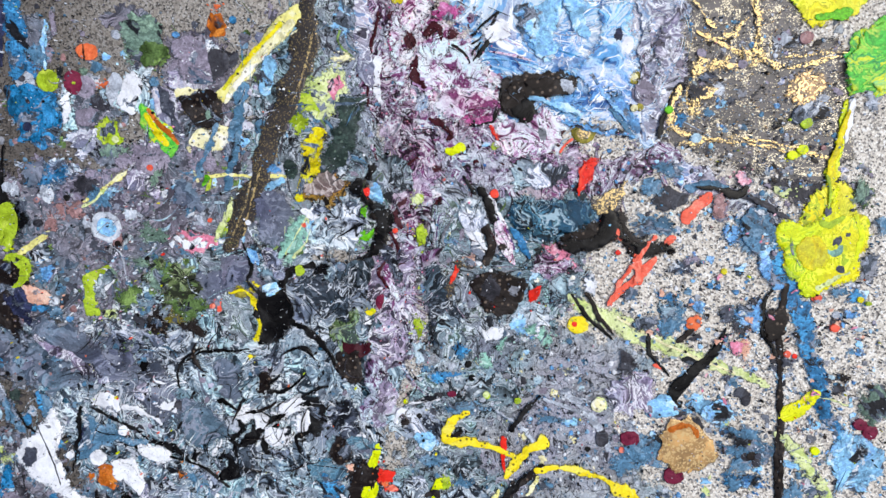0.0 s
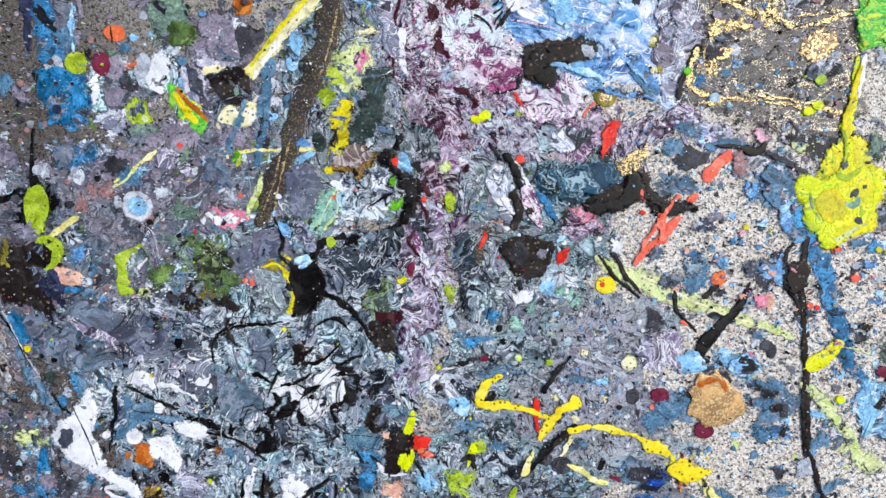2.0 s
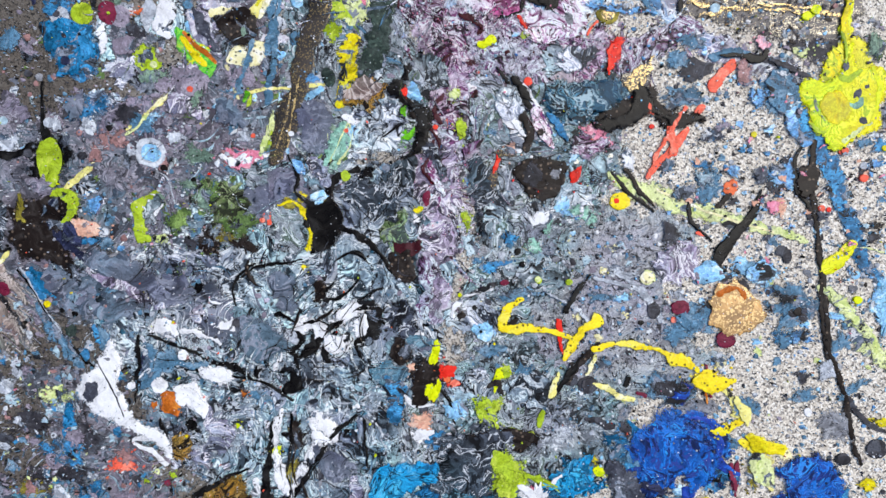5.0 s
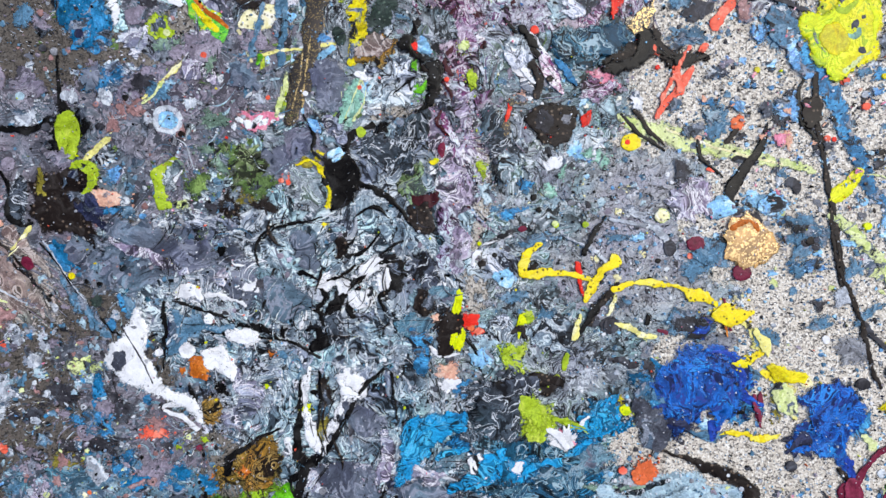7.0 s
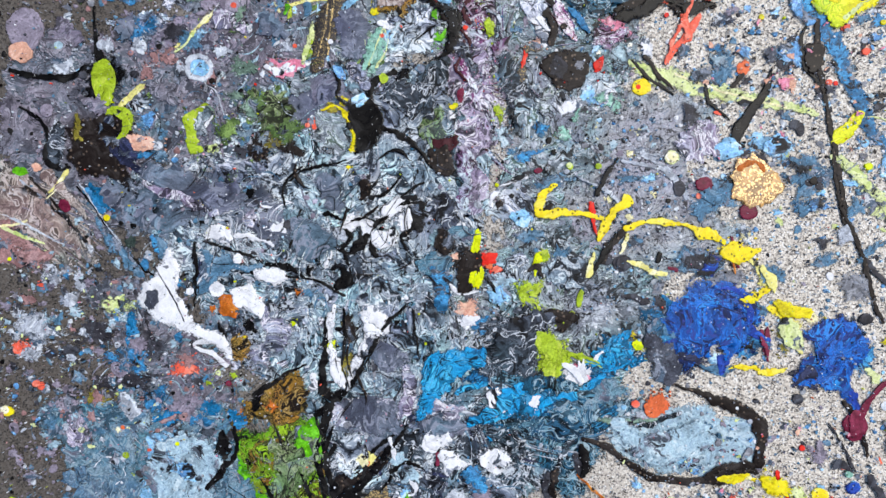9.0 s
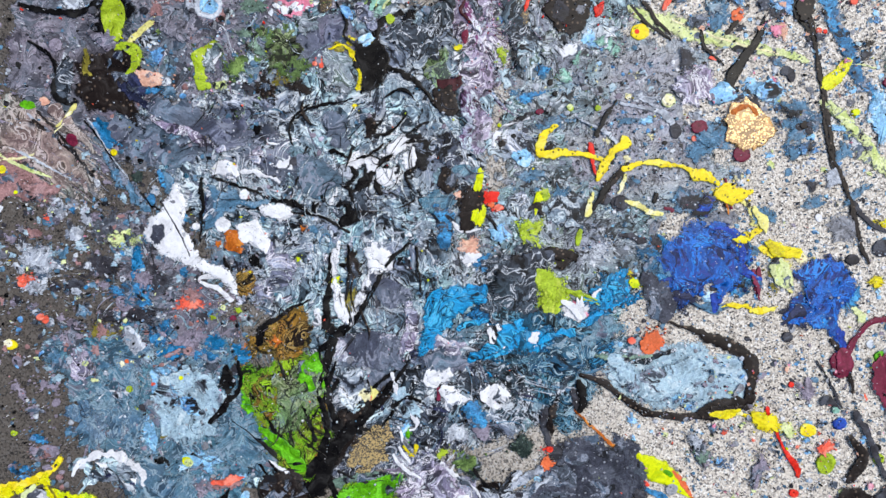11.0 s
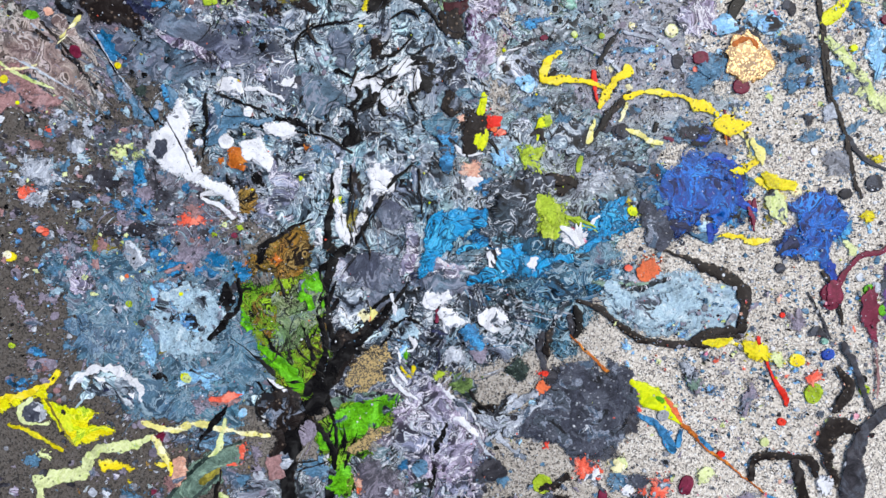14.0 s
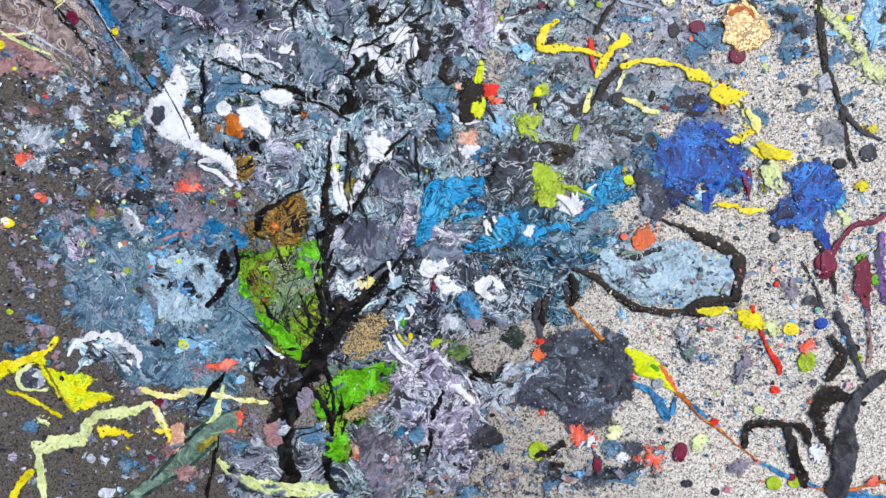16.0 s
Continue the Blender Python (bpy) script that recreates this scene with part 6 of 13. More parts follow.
streak("paint_streak", "brownblack", 0.5, [(167.7, -16.6, 2.7), (167.2, -29.2, 4.3), (163.2, -36.2, 7.3), (167, -50.3, 3.8), (167.4, -73.2, 3), (169.4, -99.3, 3.3), (169.4, -131.8, 3.6)], .3, label="long brown-black paint trickle down the concrete")
streak("paint_thread", "black", 0.4, [(163.5, -18, 1.3), (158.4, -25, 1.6), (158.4, -37.6, 3.8), (162, -47.5, 2.2), (167.8, -56, 2.2)], .3)
streak("paint_smear", "m_yellow", 0.6, [(167.1, -84.7, 6), (173.8, -81.2, 10.9), (181.6, -74.5, 7.6), (186.2, -70.1, 3.8)], .25)
streak("paint_smear", "palelime_stirred", 0.25, [(166.1, -92, 2.2), (177.4, -102.1, 6), (184.1, -116.7, 8.2), (189.8, -131.4, 7.7)], .4)
streak("paint_thread", "palelime", 0.2, [(184.2, -73, 1.3), (200.6, -77.4, 0.8)])
puddle("paint_splat", "skyblue_stirred", 0.4, [(191.7, -104.8), (201.4, -91.5), (213.7, -95.7), (218.6, -110.2), (209.8, -122.1), (197.2, -116.4)], .7)
streak("paint_streak", "palegrey", 0.1, [(196.8, -107.6, 2.2), (210, -101.5, 2.2)], .5, label="white streak", part="streak")
blob("paint_blotch", "sage_stirred", 0.3, 212.8, -78.4, 9.6, 12.8, 0.7, .3)
blob("paint_drop", "burgundy", 0.4, 211.6, -91.4, 3.8, 3.8)
blob("paint_drop", "burgundy", 0.4, 96.4, -96.3, 3.6, 4.2, 0.8)
blob("paint_drop", "burgundy", 0.4, 117.9, -115.8, 4.5, 4.2, 1)
blob("paint_blotch", "palegrey_stirred", 0.25, 96.3, -93.9, 4.5, 3.9, 0.8, .4)
blob("paint_blotch", "palegrey_stirred", 0.25, 65.7, -74.3, 11.3, 2.3, -24.4, .4)
blob("paint_blotch", "palegrey_stirred", 0.25, 133, 75.4, 3.7, 3.7, -0.9, .4)
blob("paint_blotch", "palegrey_stirred", 0.25, 158.2, -102.4, 2.8, 2.8, 0.9, .4)
streak("paint_streak", "palegrey", 0.25, [(51.5, -75.9, 1.4), (71.4, -83, 2.3), (80, -91.8, 3.4), (85.8, -103.5, 2.8)], .4)
streak("paint_streak", "palegrey", 0.25, [(62.8, -74.3, 1.1), (77.1, -85.9, 2.3), (84.3, -100.6, 2.3)], .4)
blob("paint_blotch", "goldleaf", 0.4, 124.2, -101.4, 12.5, 12.5, 0.9, .14, label="pale gold round splat with rusty flecks on concrete")
blob("paint_blotch", "rust", 0.1, 126.1, -92.6, 5, 1.9, 0.8, .6, label="rust orange fleck", part="fleck")
blob("paint_blotch", "rust", 0.1, 119.5, -103, 2, 3.3, 0.9, .6, label="rust orange fleck", part="fleck")
blob("paint_blotch", "brownblack", 0.3, 127.4, -89.6, 5.5, 1.7, 0.8, .4)
blob("paint_drop", "charcoal", 0.35, 152.8, -104.8, 2.8, 2.8)
blob("paint_drop", "charcoal", 0.35, 157, -106.8, 2.5, 2.5)
blob("paint_drop", "charcoal", 0.35, 81.4, -96.2, 3.4, 4.5, 0.8)
blob("paint_drop", "yellow", 0.3, 185, -101.4, 1.9, 1.9)
blob("paint_drop", "yellow", 0.3, 138.6, -11.1, 1.6, 1.6)
blob("paint_drop", "palelime", 0.35, 79.8, -78.5, 3.6, 4.2, 0.7, .15)
blob("paint_blotch", "skyblue_stirred", 0.2, 170.2, -93.4, 2.2, 2.2, 0.8, .5)
blob("paint_blotch", "skyblue_stirred", 0.2, 175, -108, 4.9, 3.3, 1, .5)
blob("paint_blotch", "skyblue_stirred", 0.2, 65.8, -89, 6.8, 3.4, 0.8, .5)
blob("marbled_patch", "m_white", 0.35, -11.6, -88.5, 13.4, 8.7, 0.8, .4)
blob("paint_drop", "grey", 0.1, -17.4, -87.7, 2.9, 1.7, 0.7, .3, part="hole")
blob("paint_drop", "charcoal", 0.1, -3.4, -83.3, 1.7, 1.7, 0.7, .3, part="hole")
blob("paint_drop", "burgundy", 0.3, 5.9, -74, 2.3, 1.7, 0.6)
blob("paint_drop", "lime", 0.3, 23.7, -74.7, 1.7, 1.7)
blob("paint_drop", "lime", 0.3, 39.6, -76.9, 1.4, 1.4)
blob("paint_blotch", "dustblue_stirred", 0.2, 14.5, -80.7, 14.4, 4.6, 0.7, .5)
blob("paint_blotch", "dustblue_stirred", 0.2, -41.6, -124, 5.9, 8.9, 1.1, .5)
blob("paint_blotch", "dustblue_stirred", 0.2, 11.3, -122.9, 7, 8.7, 1.1, .5)
blob("paint_blotch", "dustblue_stirred", 0.2, 51.8, -122.2, 7.5, 3.4, 1.1, .5)
blob("paint_blotch", "dustblue_stirred", 0.2, 54.4, -86.2, 8.5, 4, 0.7, .5)
# -- yellow scribble and its mates --
blob("paint_blotch", "spotyellow_stirred", 0.5, 108.5, -135.5, 10.8, 5.1, -6.7, .35)
streak("paint_smear", "paleyellow_stirred", 0.4, [(113.7, -141.1, 3.4), (119.2, -148.4, 4.8), (121.9, -157, 8.2)], .4)
streak("paint_smear", "spotyellow_stirred", 0.5, [(111.7, -164.1, 6.8), (120.6, -160.2, 6.1), (126, -156.5, 2.7)], .4)
streak("paint_smear", "spotyellow_stirred", 0.5, [(119.8, -169.1, 4.1), (131.4, -173.9, 8.9), (142.4, -173.2, 6.2)], .4)
streak("paint_smear", "paleyellow_stirred", 0.35, [(132.7, -178.4, 11.7), (134.2, -188.7, 7.6), (135.4, -199, 3.4)], .4)
blob("paint_blotch", "cream_stirred", 0.3, 142.9, -179.6, 4.8, 4.1, -6.9, .4)
blob("paint_blotch", "cream_stirred", 0.3, 113.9, -127.9, 3.4, 3.4, -6.6, .4)
blob("paint_blotch", "olive_stirred", 0.3, 126.6, -189.4, 4.1, 8.9, -7, .5)
streak("paint_streak", "spotyellow", 0.4, [(92.9, -200.8, 2.4), (103.2, -200.7, 3.4), (111.5, -204.5, 2.1)], .4)
streak("paint_streak", "spotyellow", 0.4, [(109.6, -205.9, 2.7), (119.9, -206.9, 3.8), (126.9, -205, 1.7)], .4)
streak("paint_thread", "burgundy", 0.3, [(106.2, -127, 1.4), (106.8, -138.6, 1.4), (107.9, -145.4, 1.4)])
streak("paint_streak", "black", 0.4, [(63.5, -135.2, 2.7), (65.8, -128.9, 3)], .3)
streak("paint_streak", "burgundy", 0.3, [(68.9, -138.5, 2), (74.7, -141.5, 3)], .3)
blob("paint_drop", "charcoal", 0.4, 44.2, -132.3, 5.3, 4.7, -6.7)
blob("paint_drop", "charcoal", 0.4, 36.2, -128.7, 3.3, 3.3)
blob("paint_drop", "burgundy", 0.2, 118.1, -188.4, 1.7, 7.5, -7)
streak("paint_thread", "burgundy", 0.3, [(115.9, -181.4, 1.7), (116.3, -196.6, 3.1)])
streak("paint_smear", "charcoal", 0.4, [(40.1, -149.6, 2.7), (48.2, -153.2, 4.7), (56.2, -156.8, 4.7)], .35)
blob("paint_blotch", "grey_stirred", 0.3, 61.3, -149.8, 4.7, 5.4, -6.8, .3)
blob("paint_blotch", "grey_stirred", 0.3, 99.2, -151, 13.6, 8.1, -6.8, .3)
blob("paint_blotch", "charcoal", 0.35, 61, -159.7, 4, 5.4, -6.9, .5)
blob("paint_blotch", "charcoal", 0.35, 88.4, -139.8, 10.1, 7.4, -6.7, .5)
blob("paint_blotch", "dustblue_stirred", 0.25, 83.7, -135.9, 11.5, 8.8, -6.7, .4)
blob("paint_blotch", "dustblue_stirred", 0.25, -4, -109.3, 8.6, 5.9, -6.6, .4)
blob("paint_blotch", "yellow_stirred", 0.4, 83.9, -150.8, 2, 1.4, -6.8, .3)
blob("paint_blotch", "yellow_stirred", 0.4, 46, -174.5, 4, 2.7, -7, .3)
blob("paint_blotch", "yellow_stirred", 0.4, 192.3, -167.1, 7.6, 2.4, -6.8, .3)
blob("paint_blotch", "yellow_stirred", 0.4, 185.3, -200, 6.3, 3.5, -7, .3)
# -- blues --
blob("paint_blotch", "navy_stirred", 0.3, 69.9, -190.9, 17, 10.2, -7, .6)
blob("paint_blotch", "blue_stirred", 0.3, 61.7, -169.8, 10.1, 13.5, -6.9, .6)
blob("paint_blotch", "blue_stirred", 0.3, 109.6, -187.3, 8.9, 8.2, -7, .6)
blob("paint_blotch", "dustblue_stirred", 0.3, 88.1, -143, 10.1, 8.8, -6.7, .6)
blob("paint_blotch", "dustblue_stirred", 0.3, 114.4, -171.1, 7.5, 10.2, -6.9, .6)
puddle("paint_splat", "m_blue", 0.5, [(66, -160.3), (83.3, -157.4), (92.6, -148.5), (110.8, -154.7), (117.5, -174.9), (108.5, -180.5), (108.8, -195.7), (87.1, -189.6), (70.6, -201.1), (58.6, -184.4)], 1.0)
streak("paint_streak", "deepblue", 0.15, [(103.7, -176.5, 8.9), (119.8, -188.6, 1.7)], .5, part="feather")
streak("paint_streak", "azure", 0.15, [(77.3, -166.7, 8.8), (63.4, -153.3, 1.7)], .5, label="azure feathered edge", part="feather")
streak("paint_streak", "blue", 0.15, [(67.9, -175.5, 10.2), (52.2, -180.3, 2)], .5, part="feather")
streak("paint_streak", "deepblue", 0.15, [(92, -191.9, 8.2), (89.2, -203.4, 1.7)], .5, part="feather")
streak("paint_streak", "azure", 0.15, [(72.1, -167.7, 2.7), (82.8, -162.3, 4.7), (94.4, -166, 2.4)], .6, label="azure streak", part="wash")
streak("paint_streak", "deepblue", 0.15, [(95.4, -155.5, 2.7), (108.6, -160.4, 4.8), (110.5, -177.4, 3.1)], .6, part="wash")
streak("paint_streak", "navy", 0.15, [(61.9, -184.8, 2.7), (71.5, -191.1, 4.8), (79.8, -193.8, 2.7)], .6, label="navy shade", part="shade")
streak("paint_streak", "black", 0.15, [(82.9, -179, 4.1), (109.3, -190.7, 2.7)], .4, part="shade")
blob("paint_blotch", "navy_stirred", 0.3, 138.5, -211.2, 12.4, 10.4, -7.1, .6)
blob("paint_blotch", "navy_stirred", 0.3, 162.8, -190.5, 12.4, 9, -7, .6)
blob("paint_blotch", "blue_stirred", 0.3, 170.3, -205, 7.6, 11.8, -7.1, .6)
puddle("paint_splat", "m_blue", 0.5, [(136.1, -199), (150.1, -197.4), (159.7, -185), (171.3, -191.5), (173.7, -205.4), (164.2, -216.1), (166.7, -228.4), (159.1, -236.1), (148.1, -221), (129.7, -213.5)], 1.0)
streak("paint_streak", "navy", 0.15, [(142.2, -208.3, 9), (127.7, -216.7, 1.7)], .5, part="feather")
streak("paint_streak", "deepblue", 0.15, [(160.1, -224.2, 8.4), (164.2, -238.4, 1.7)], .5, part="feather")
streak("paint_streak", "navy", 0.15, [(149.9, -199.1, 2.8), (159.1, -193.4, 4.8), (165.7, -197.6, 2.8)], .6, part="wash")
blob("paint_blotch", "navy_stirred", 0.3, 71.4, -192.7, 13.6, 7.5, -7.1, .6)
blob("paint_blotch", "dustblue_stirred", 0.3, 58.9, -181.1, 6.1, 9.5, -7, .6)
blob("paint_blotch", "dustblue_stirred", 0.3, 87.8, -199.8, 10.3, 3.4, -7.1, .6)
blob("paint_blotch", "dustblue_stirred", 0.3, 108.1, -165.4, 4.8, 6.1, -6.9, .6)
streak("paint_streak", "skyblue", 0.2, [(59.9, -171.2, 1.4), (63.9, -181.7, 1.7), (61.3, -191.5, 1.4)], .5)
streak("paint_streak", "dustblue", 0.2, [(75.4, -186.5, 1.7), (70.9, -197.7, 1.7)], .5)
blob("marbled_patch", "m_azure", 0.4, 31.9, -179.5, 11.5, 10.1, -7, .6)
blob("marbled_patch", "m_azure", 0.4, 37.9, -186.9, 9.5, 6.1, -7, .6)
blob("marbled_patch", "m_tealblue", 0.3, 23.6, -193.5, 12.1, 4.7, -7.1, .7)
blob("paint_blotch", "azure", 0.3, 53.8, -163.8, 5.4, 4, -6.9, .6)
blob("paint_blotch", "azure", 0.3, 20.1, -194.8, 5.4, 3, -7.1, .6)
blob("paint_blotch", "skyblue_stirred", 0.3, 61.1, -199.9, 3.4, 3.4, -7.1, .5)
blob("paint_blotch", "skyblue_stirred", 0.3, 88.4, -193.2, 4.1, 4.1, -7, .5)
puddle("paint_splat", "m_azure", 0.5, [(-72.6, -169.9), (-57.5, -168.5), (-46, -169.9), (-52.1, -179.1), (-67.7, -183.8), (-79.8, -200.7), (-84.5, -203.4), (-78, -185.9)], .8)
blob("paint_drop", "black", 0.1, -69.2, -168.7, 4.6, 2.6, -7, .4, label="dark hole", part="hole")
streak("paint_streak", "skyblue", 0.15, [(-52.4, -167.5, 6.6), (-65.1, -175.9, 4.6)], .4, label="sky blue streak", part="streak")
streak("paint_smear", "m_azure", 0.5, [(-25.6, -195.8, 10), (-16.4, -203.7, 13.4), (-29, -210.5, 7.4), (-45.1, -218.6, 2.7)], .35)
streak("paint_streak", "m_azure", 0.4, [(-60.1, -189.8, 3.3), (-43, -186.9, 4.7), (-26.9, -192.3, 5.3)], .4)
streak("paint_smear", "m_azure", 0.45, [(-54.4, -170.5, 9.9), (-41.1, -170.5, 8.6), (-28.1, -173.8, 4)], .4)
blob("marbled_patch", "m_tealblue", 0.35, 5.1, -208.1, 20.2, 10.1, -7.2, .5)
blob("marbled_patch", "m_tealblue", 0.35, 17.8, -216.4, 10.2, 8.1, -7.2, .5)
blob("marbled_patch", "m_tealblue", 0.35, -35.6, -181.2, 16.6, 7.3, -7.1, .5)
blob("marbled_patch", "m_tealblue", 0.35, -6.9, -194.8, 13.4, 6.7, -7.1, .5)
puddle("paint_splat", "m_dark", 0.5, [(-32.4, -153.4), (-21.7, -148.1), (-5.1, -148.4), (14, -157.3), (6.7, -163.1), (-4.2, -170.1), (-12.3, -182.4), (-29.6, -186.9), (-44.9, -175)], 1.0)
puddle("paint_splat", "brownblack", 0.5, [(-15.5, -152.1), (1.3, -150.9), (17.5, -156.8), (15.2, -161.8), (-3.6, -165.1), (-14.1, -168.8)], 1.0)
blob("paint_blotch", "charcoal", 0.35, -26.7, -162.3, 11.3, 7.3, -6.9, .5)
blob("paint_blotch", "charcoal", 0.35, -35.1, -176.2, 10, 6.6, -7, .5)
# -- red and yellow cluster --
blob("paint_blotch", "lime", 0.4, -9.3, -141.4, 9.9, 8.6, -6.8, .45)
blob("paint_blotch", "lime", 0.4, 1.9, -121.4, 4, 3, -6.7, .45)
streak("paint_streak", "acid", 0.4, [(-4.9, -132, 2), (-1.5, -122.6, 4.6), (4.6, -121.1, 3.3)], .3)
streak("paint_thread", "lime", 0.3, [(16.2, -152.7, 3.3), (19.6, -143.2, 4)], .4)
streak("paint_smear", "lime", 0.35, [(-2.3, -153.7, 6), (14.1, -156.4, 3.3)], .5)
blob("paint_blotch", "lime", 0.35, -2, -180.3, 10.7, 12.7, -7, .55)
streak("paint_thread", "lime", 0.3, [(2.1, -174.2, 2), (14.7, -182.4, 1.7), (25.8, -189.1, 1)])
blob("paint_blotch", "white_stirred", 0.4, 8.5, -192.3, 6.7, 7.4, -7.1, .4)
blob("paint_blotch", "pink", 0.1, 10.3, -185.2, 3.4, 2, -7.1, .5, label="pink stain", part="stain")
blob("paint_blotch", "paleblue_stirred", 0.3, -23, -129.9, 8.6, 13.2, -6.7, .4)
blob("marbled_patch", "m_grey", 0.4, 13.4, -132.6, 13.3, 11.3, -6.7, .3)
blob("marbled_patch", "m_grey", 0.4, -14.2, -126, 9.9, 7.9, -6.7, .3)
blob("paint_blotch", "brownblack", 0.5, -41.4, -118, 9.2, 5.9, -6.7, .5)
blob("paint_blotch", "brownblack", 0.5, -40.9, -127.8, 3.9, 3.9, -6.7, .5)
blob("paint_blotch", "peach_stirred", 0.3, -46.9, -114.1, 3.9, 3.3, -6.7, .4)
blob("paint_blotch", "peach_stirred", 0.3, -45.2, -143.6, 8.6, 5.3, -6.8, .4)
blob("paint_blotch", "white_stirred", 0.35, -45.4, -151.2, 5.3, 4, -6.9, .4)
blob("paint_blotch", "white_stirred", 0.35, -52.1, -105.4, 4.6, 3.3, -6.6, .4)
streak("paint_thread", "white", 0.3, [(-50.5, -97.5, 2), (-43.6, -95.1, 3.3), (-38.9, -97.2, 2)], .3)
streak("paint_thread", "white", 0.3, [(-52.6, -128, 1.3), (-46.8, -135.2, 2.6), (-36.8, -134.8, 1.6)], .3)
blob("marbled_patch", "m_dust", 0.4, -41.1, -101.8, 8.5, 5.9, -6.6, .3)
blob("marbled_patch", "m_dust", 0.4, -59.3, -115.9, 9.1, 7.8, -6.7, .3)
blob("marbled_patch", "m_azure", 0.3, -59.7, -119.1, 6.5, 7.2, -6.7, .5)
blob("paint_blotch", "red", 0.6, -29.5, -117.7, 4.6, 6.6, -6.7, .35)
blob("paint_blotch", "red", 0.6, -25.8, -125.3, 4.6, 2.3, -6.7, .35)
blob("paint_drop", "orange", 0.15, -29.2, -121, 2.3, 2.6, -6.7, .3, part="core")
streak("paint_smear", "acid", 0.6, [(-36.9, -113, 3.9), (-34.5, -106.8, 4.6), (-32.7, -100.5, 2)], .2)
blob("paint_blotch", "acid", 0.6, -38.7, -128, 5.3, 7.9, 13.3, .3)
streak("paint_thread", "black", 0.3, [(-31, -127.3, 1.6), (-27, -136, 1.3), (-26.3, -144.3, 1.3)], .3)
blob("paint_blotch", "blue_stirred", 0.3, -39.1, -154.2, 5.3, 6.6, -6.9, .5)
# -- white splash --
puddle("paint_splat", "white_stirred", 0.5, [(-207.8, -77.8), (-205.6, -90.1), (-199.5, -94.6), (-203.1, -111.8), (-199.1, -125.5), (-183.7, -135.1), (-181.2, -149.1), (-188.1, -143), (-203.9, -132), (-215.1, -125.5), (-220.7, -115.8), (-225.1, -109.2), (-219.4, -103.1), (-209.1, -98.6), (-213.4, -93)], .35, label="white gloss paint splash with a looping arm")
streak("paint_streak", "white", 0.35, [(-186.8, -140.6, 3.8), (-197.1, -138.3, 2.6), (-199.7, -140.6, 1.9), (-190.8, -145.9, 2.6), (-183.3, -154.7, 2.9)], .3, part="arm")
blob("paint_drop", "m_grey", 0.1, -218.2, -109.7, 3.8, 6, -6.8, .25, label="blue grey hole in the splash", part="hole")
blob("paint_drop", "grey", 0.1, -207.1, -93.7, 1.6, 0.9, -6.7, .3, part="fleck")
blob("paint_drop", "grey", 0.1, -211.1, -109.3, 1.3, 1.3, -6.8, .3, part="fleck")
blob("paint_blotch", "dustblue_stirred", 0.3, -208.8, -84, 3.2, 5, -6.6, .3)
streak("paint_thread", "black", 0.25, [(-219.9, -93.8, 1.3), (-208, -100, 1.6), (-195.2, -99.9, 1.3)], .3)
streak("paint_thread", "charcoal", 0.25, [(-214.7, -91.3, 1.3), (-206.1, -108.2, 1.6), (-202.2, -124.8, 1.3)], .3)
streak("paint_smear", "white_stirred", 0.5, [(-172.9, -112.2, 8.3), (-165.9, -119.4, 14.1), (-159, -128.3, 8.4)], .4)
blob("paint_blotch", "white_stirred", 0.45, -182.3, -110.1, 4.8, 5.1, -6.7, .35)
blob("paint_blotch", "white_stirred", 0.45, -196.6, -109, 1.9, 1.9, -6.7, .35)
streak("paint_smear", "white_stirred", 0.45, [(-160.4, -104, 4.5), (-151.1, -106.7, 9.6), (-141.8, -109.4, 6.4)], .45)
puddle("paint_splat", "rust_stirred", 0.5, [(-180.8, -115.4), (-174.3, -115.2), (-174.4, -122.6), (-168.7, -128.1), (-178.4, -127.6), (-182.5, -122.9)], .6)
blob("paint_blotch", "rust_stirred", 0.4, -186.2, -121.2, 2.2, 2.2, -6.8, .5)
blob("paint_blotch", "rust_stirred", 0.4, -137.1, -118, 2.3, 3.9, -6.8, .5)
blob("paint_blotch", "black_stirred", 0.5, -168, -134.4, 3.5, 2.9, -6.9, .4)
blob("paint_blotch", "black_stirred", 0.5, -183.2, -138.4, 2.9, 3.8, -6.9, .4)
streak("paint_thread", "black", 0.4, [(-184, -128.6, 1.9), (-183, -135.2, 3.2)], .3)
streak("paint_streak", "navy", 0.3, [(-189.8, -95.8, 1.9), (-193.7, -111.3, 3.2), (-186.9, -91.3, 3.2)], .3)
streak("paint_streak", "dustblue", 0.3, [(-186.8, -86.6, 5.1), (-182.8, -103, 7), (-192.1, -111.5, 3.2)], .4)
blob("paint_blotch", "white_stirred", 0.35, -141.2, -82.3, 5.1, 3.2, -6.5, .5)
blob("paint_blotch", "white_stirred", 0.35, -72.9, -80.5, 9.1, 5.2, -6.5, .5)
blob("paint_blotch", "white_stirred", 0.35, -70.9, -90.3, 7.1, 3.9, -6.5, .5)
blob("paint_blotch", "white_stirred", 0.35, -99.6, -85.5, 9, 4.5, -6.5, .5)
blob("paint_blotch", "white_stirred", 0.35, -83.3, -85.7, 5.2, 3.2, -6.5, .5)
streak("paint_smear", "m_white", 0.35, [(-160.6, -128.2, 6.4), (-160.4, -137.9, 5.2), (-153.8, -148.5, 4.5)], .6)
blob("marbled_patch", "m_brown", 0.3, -174.6, -146, 7.1, 8.4, -7, .4)
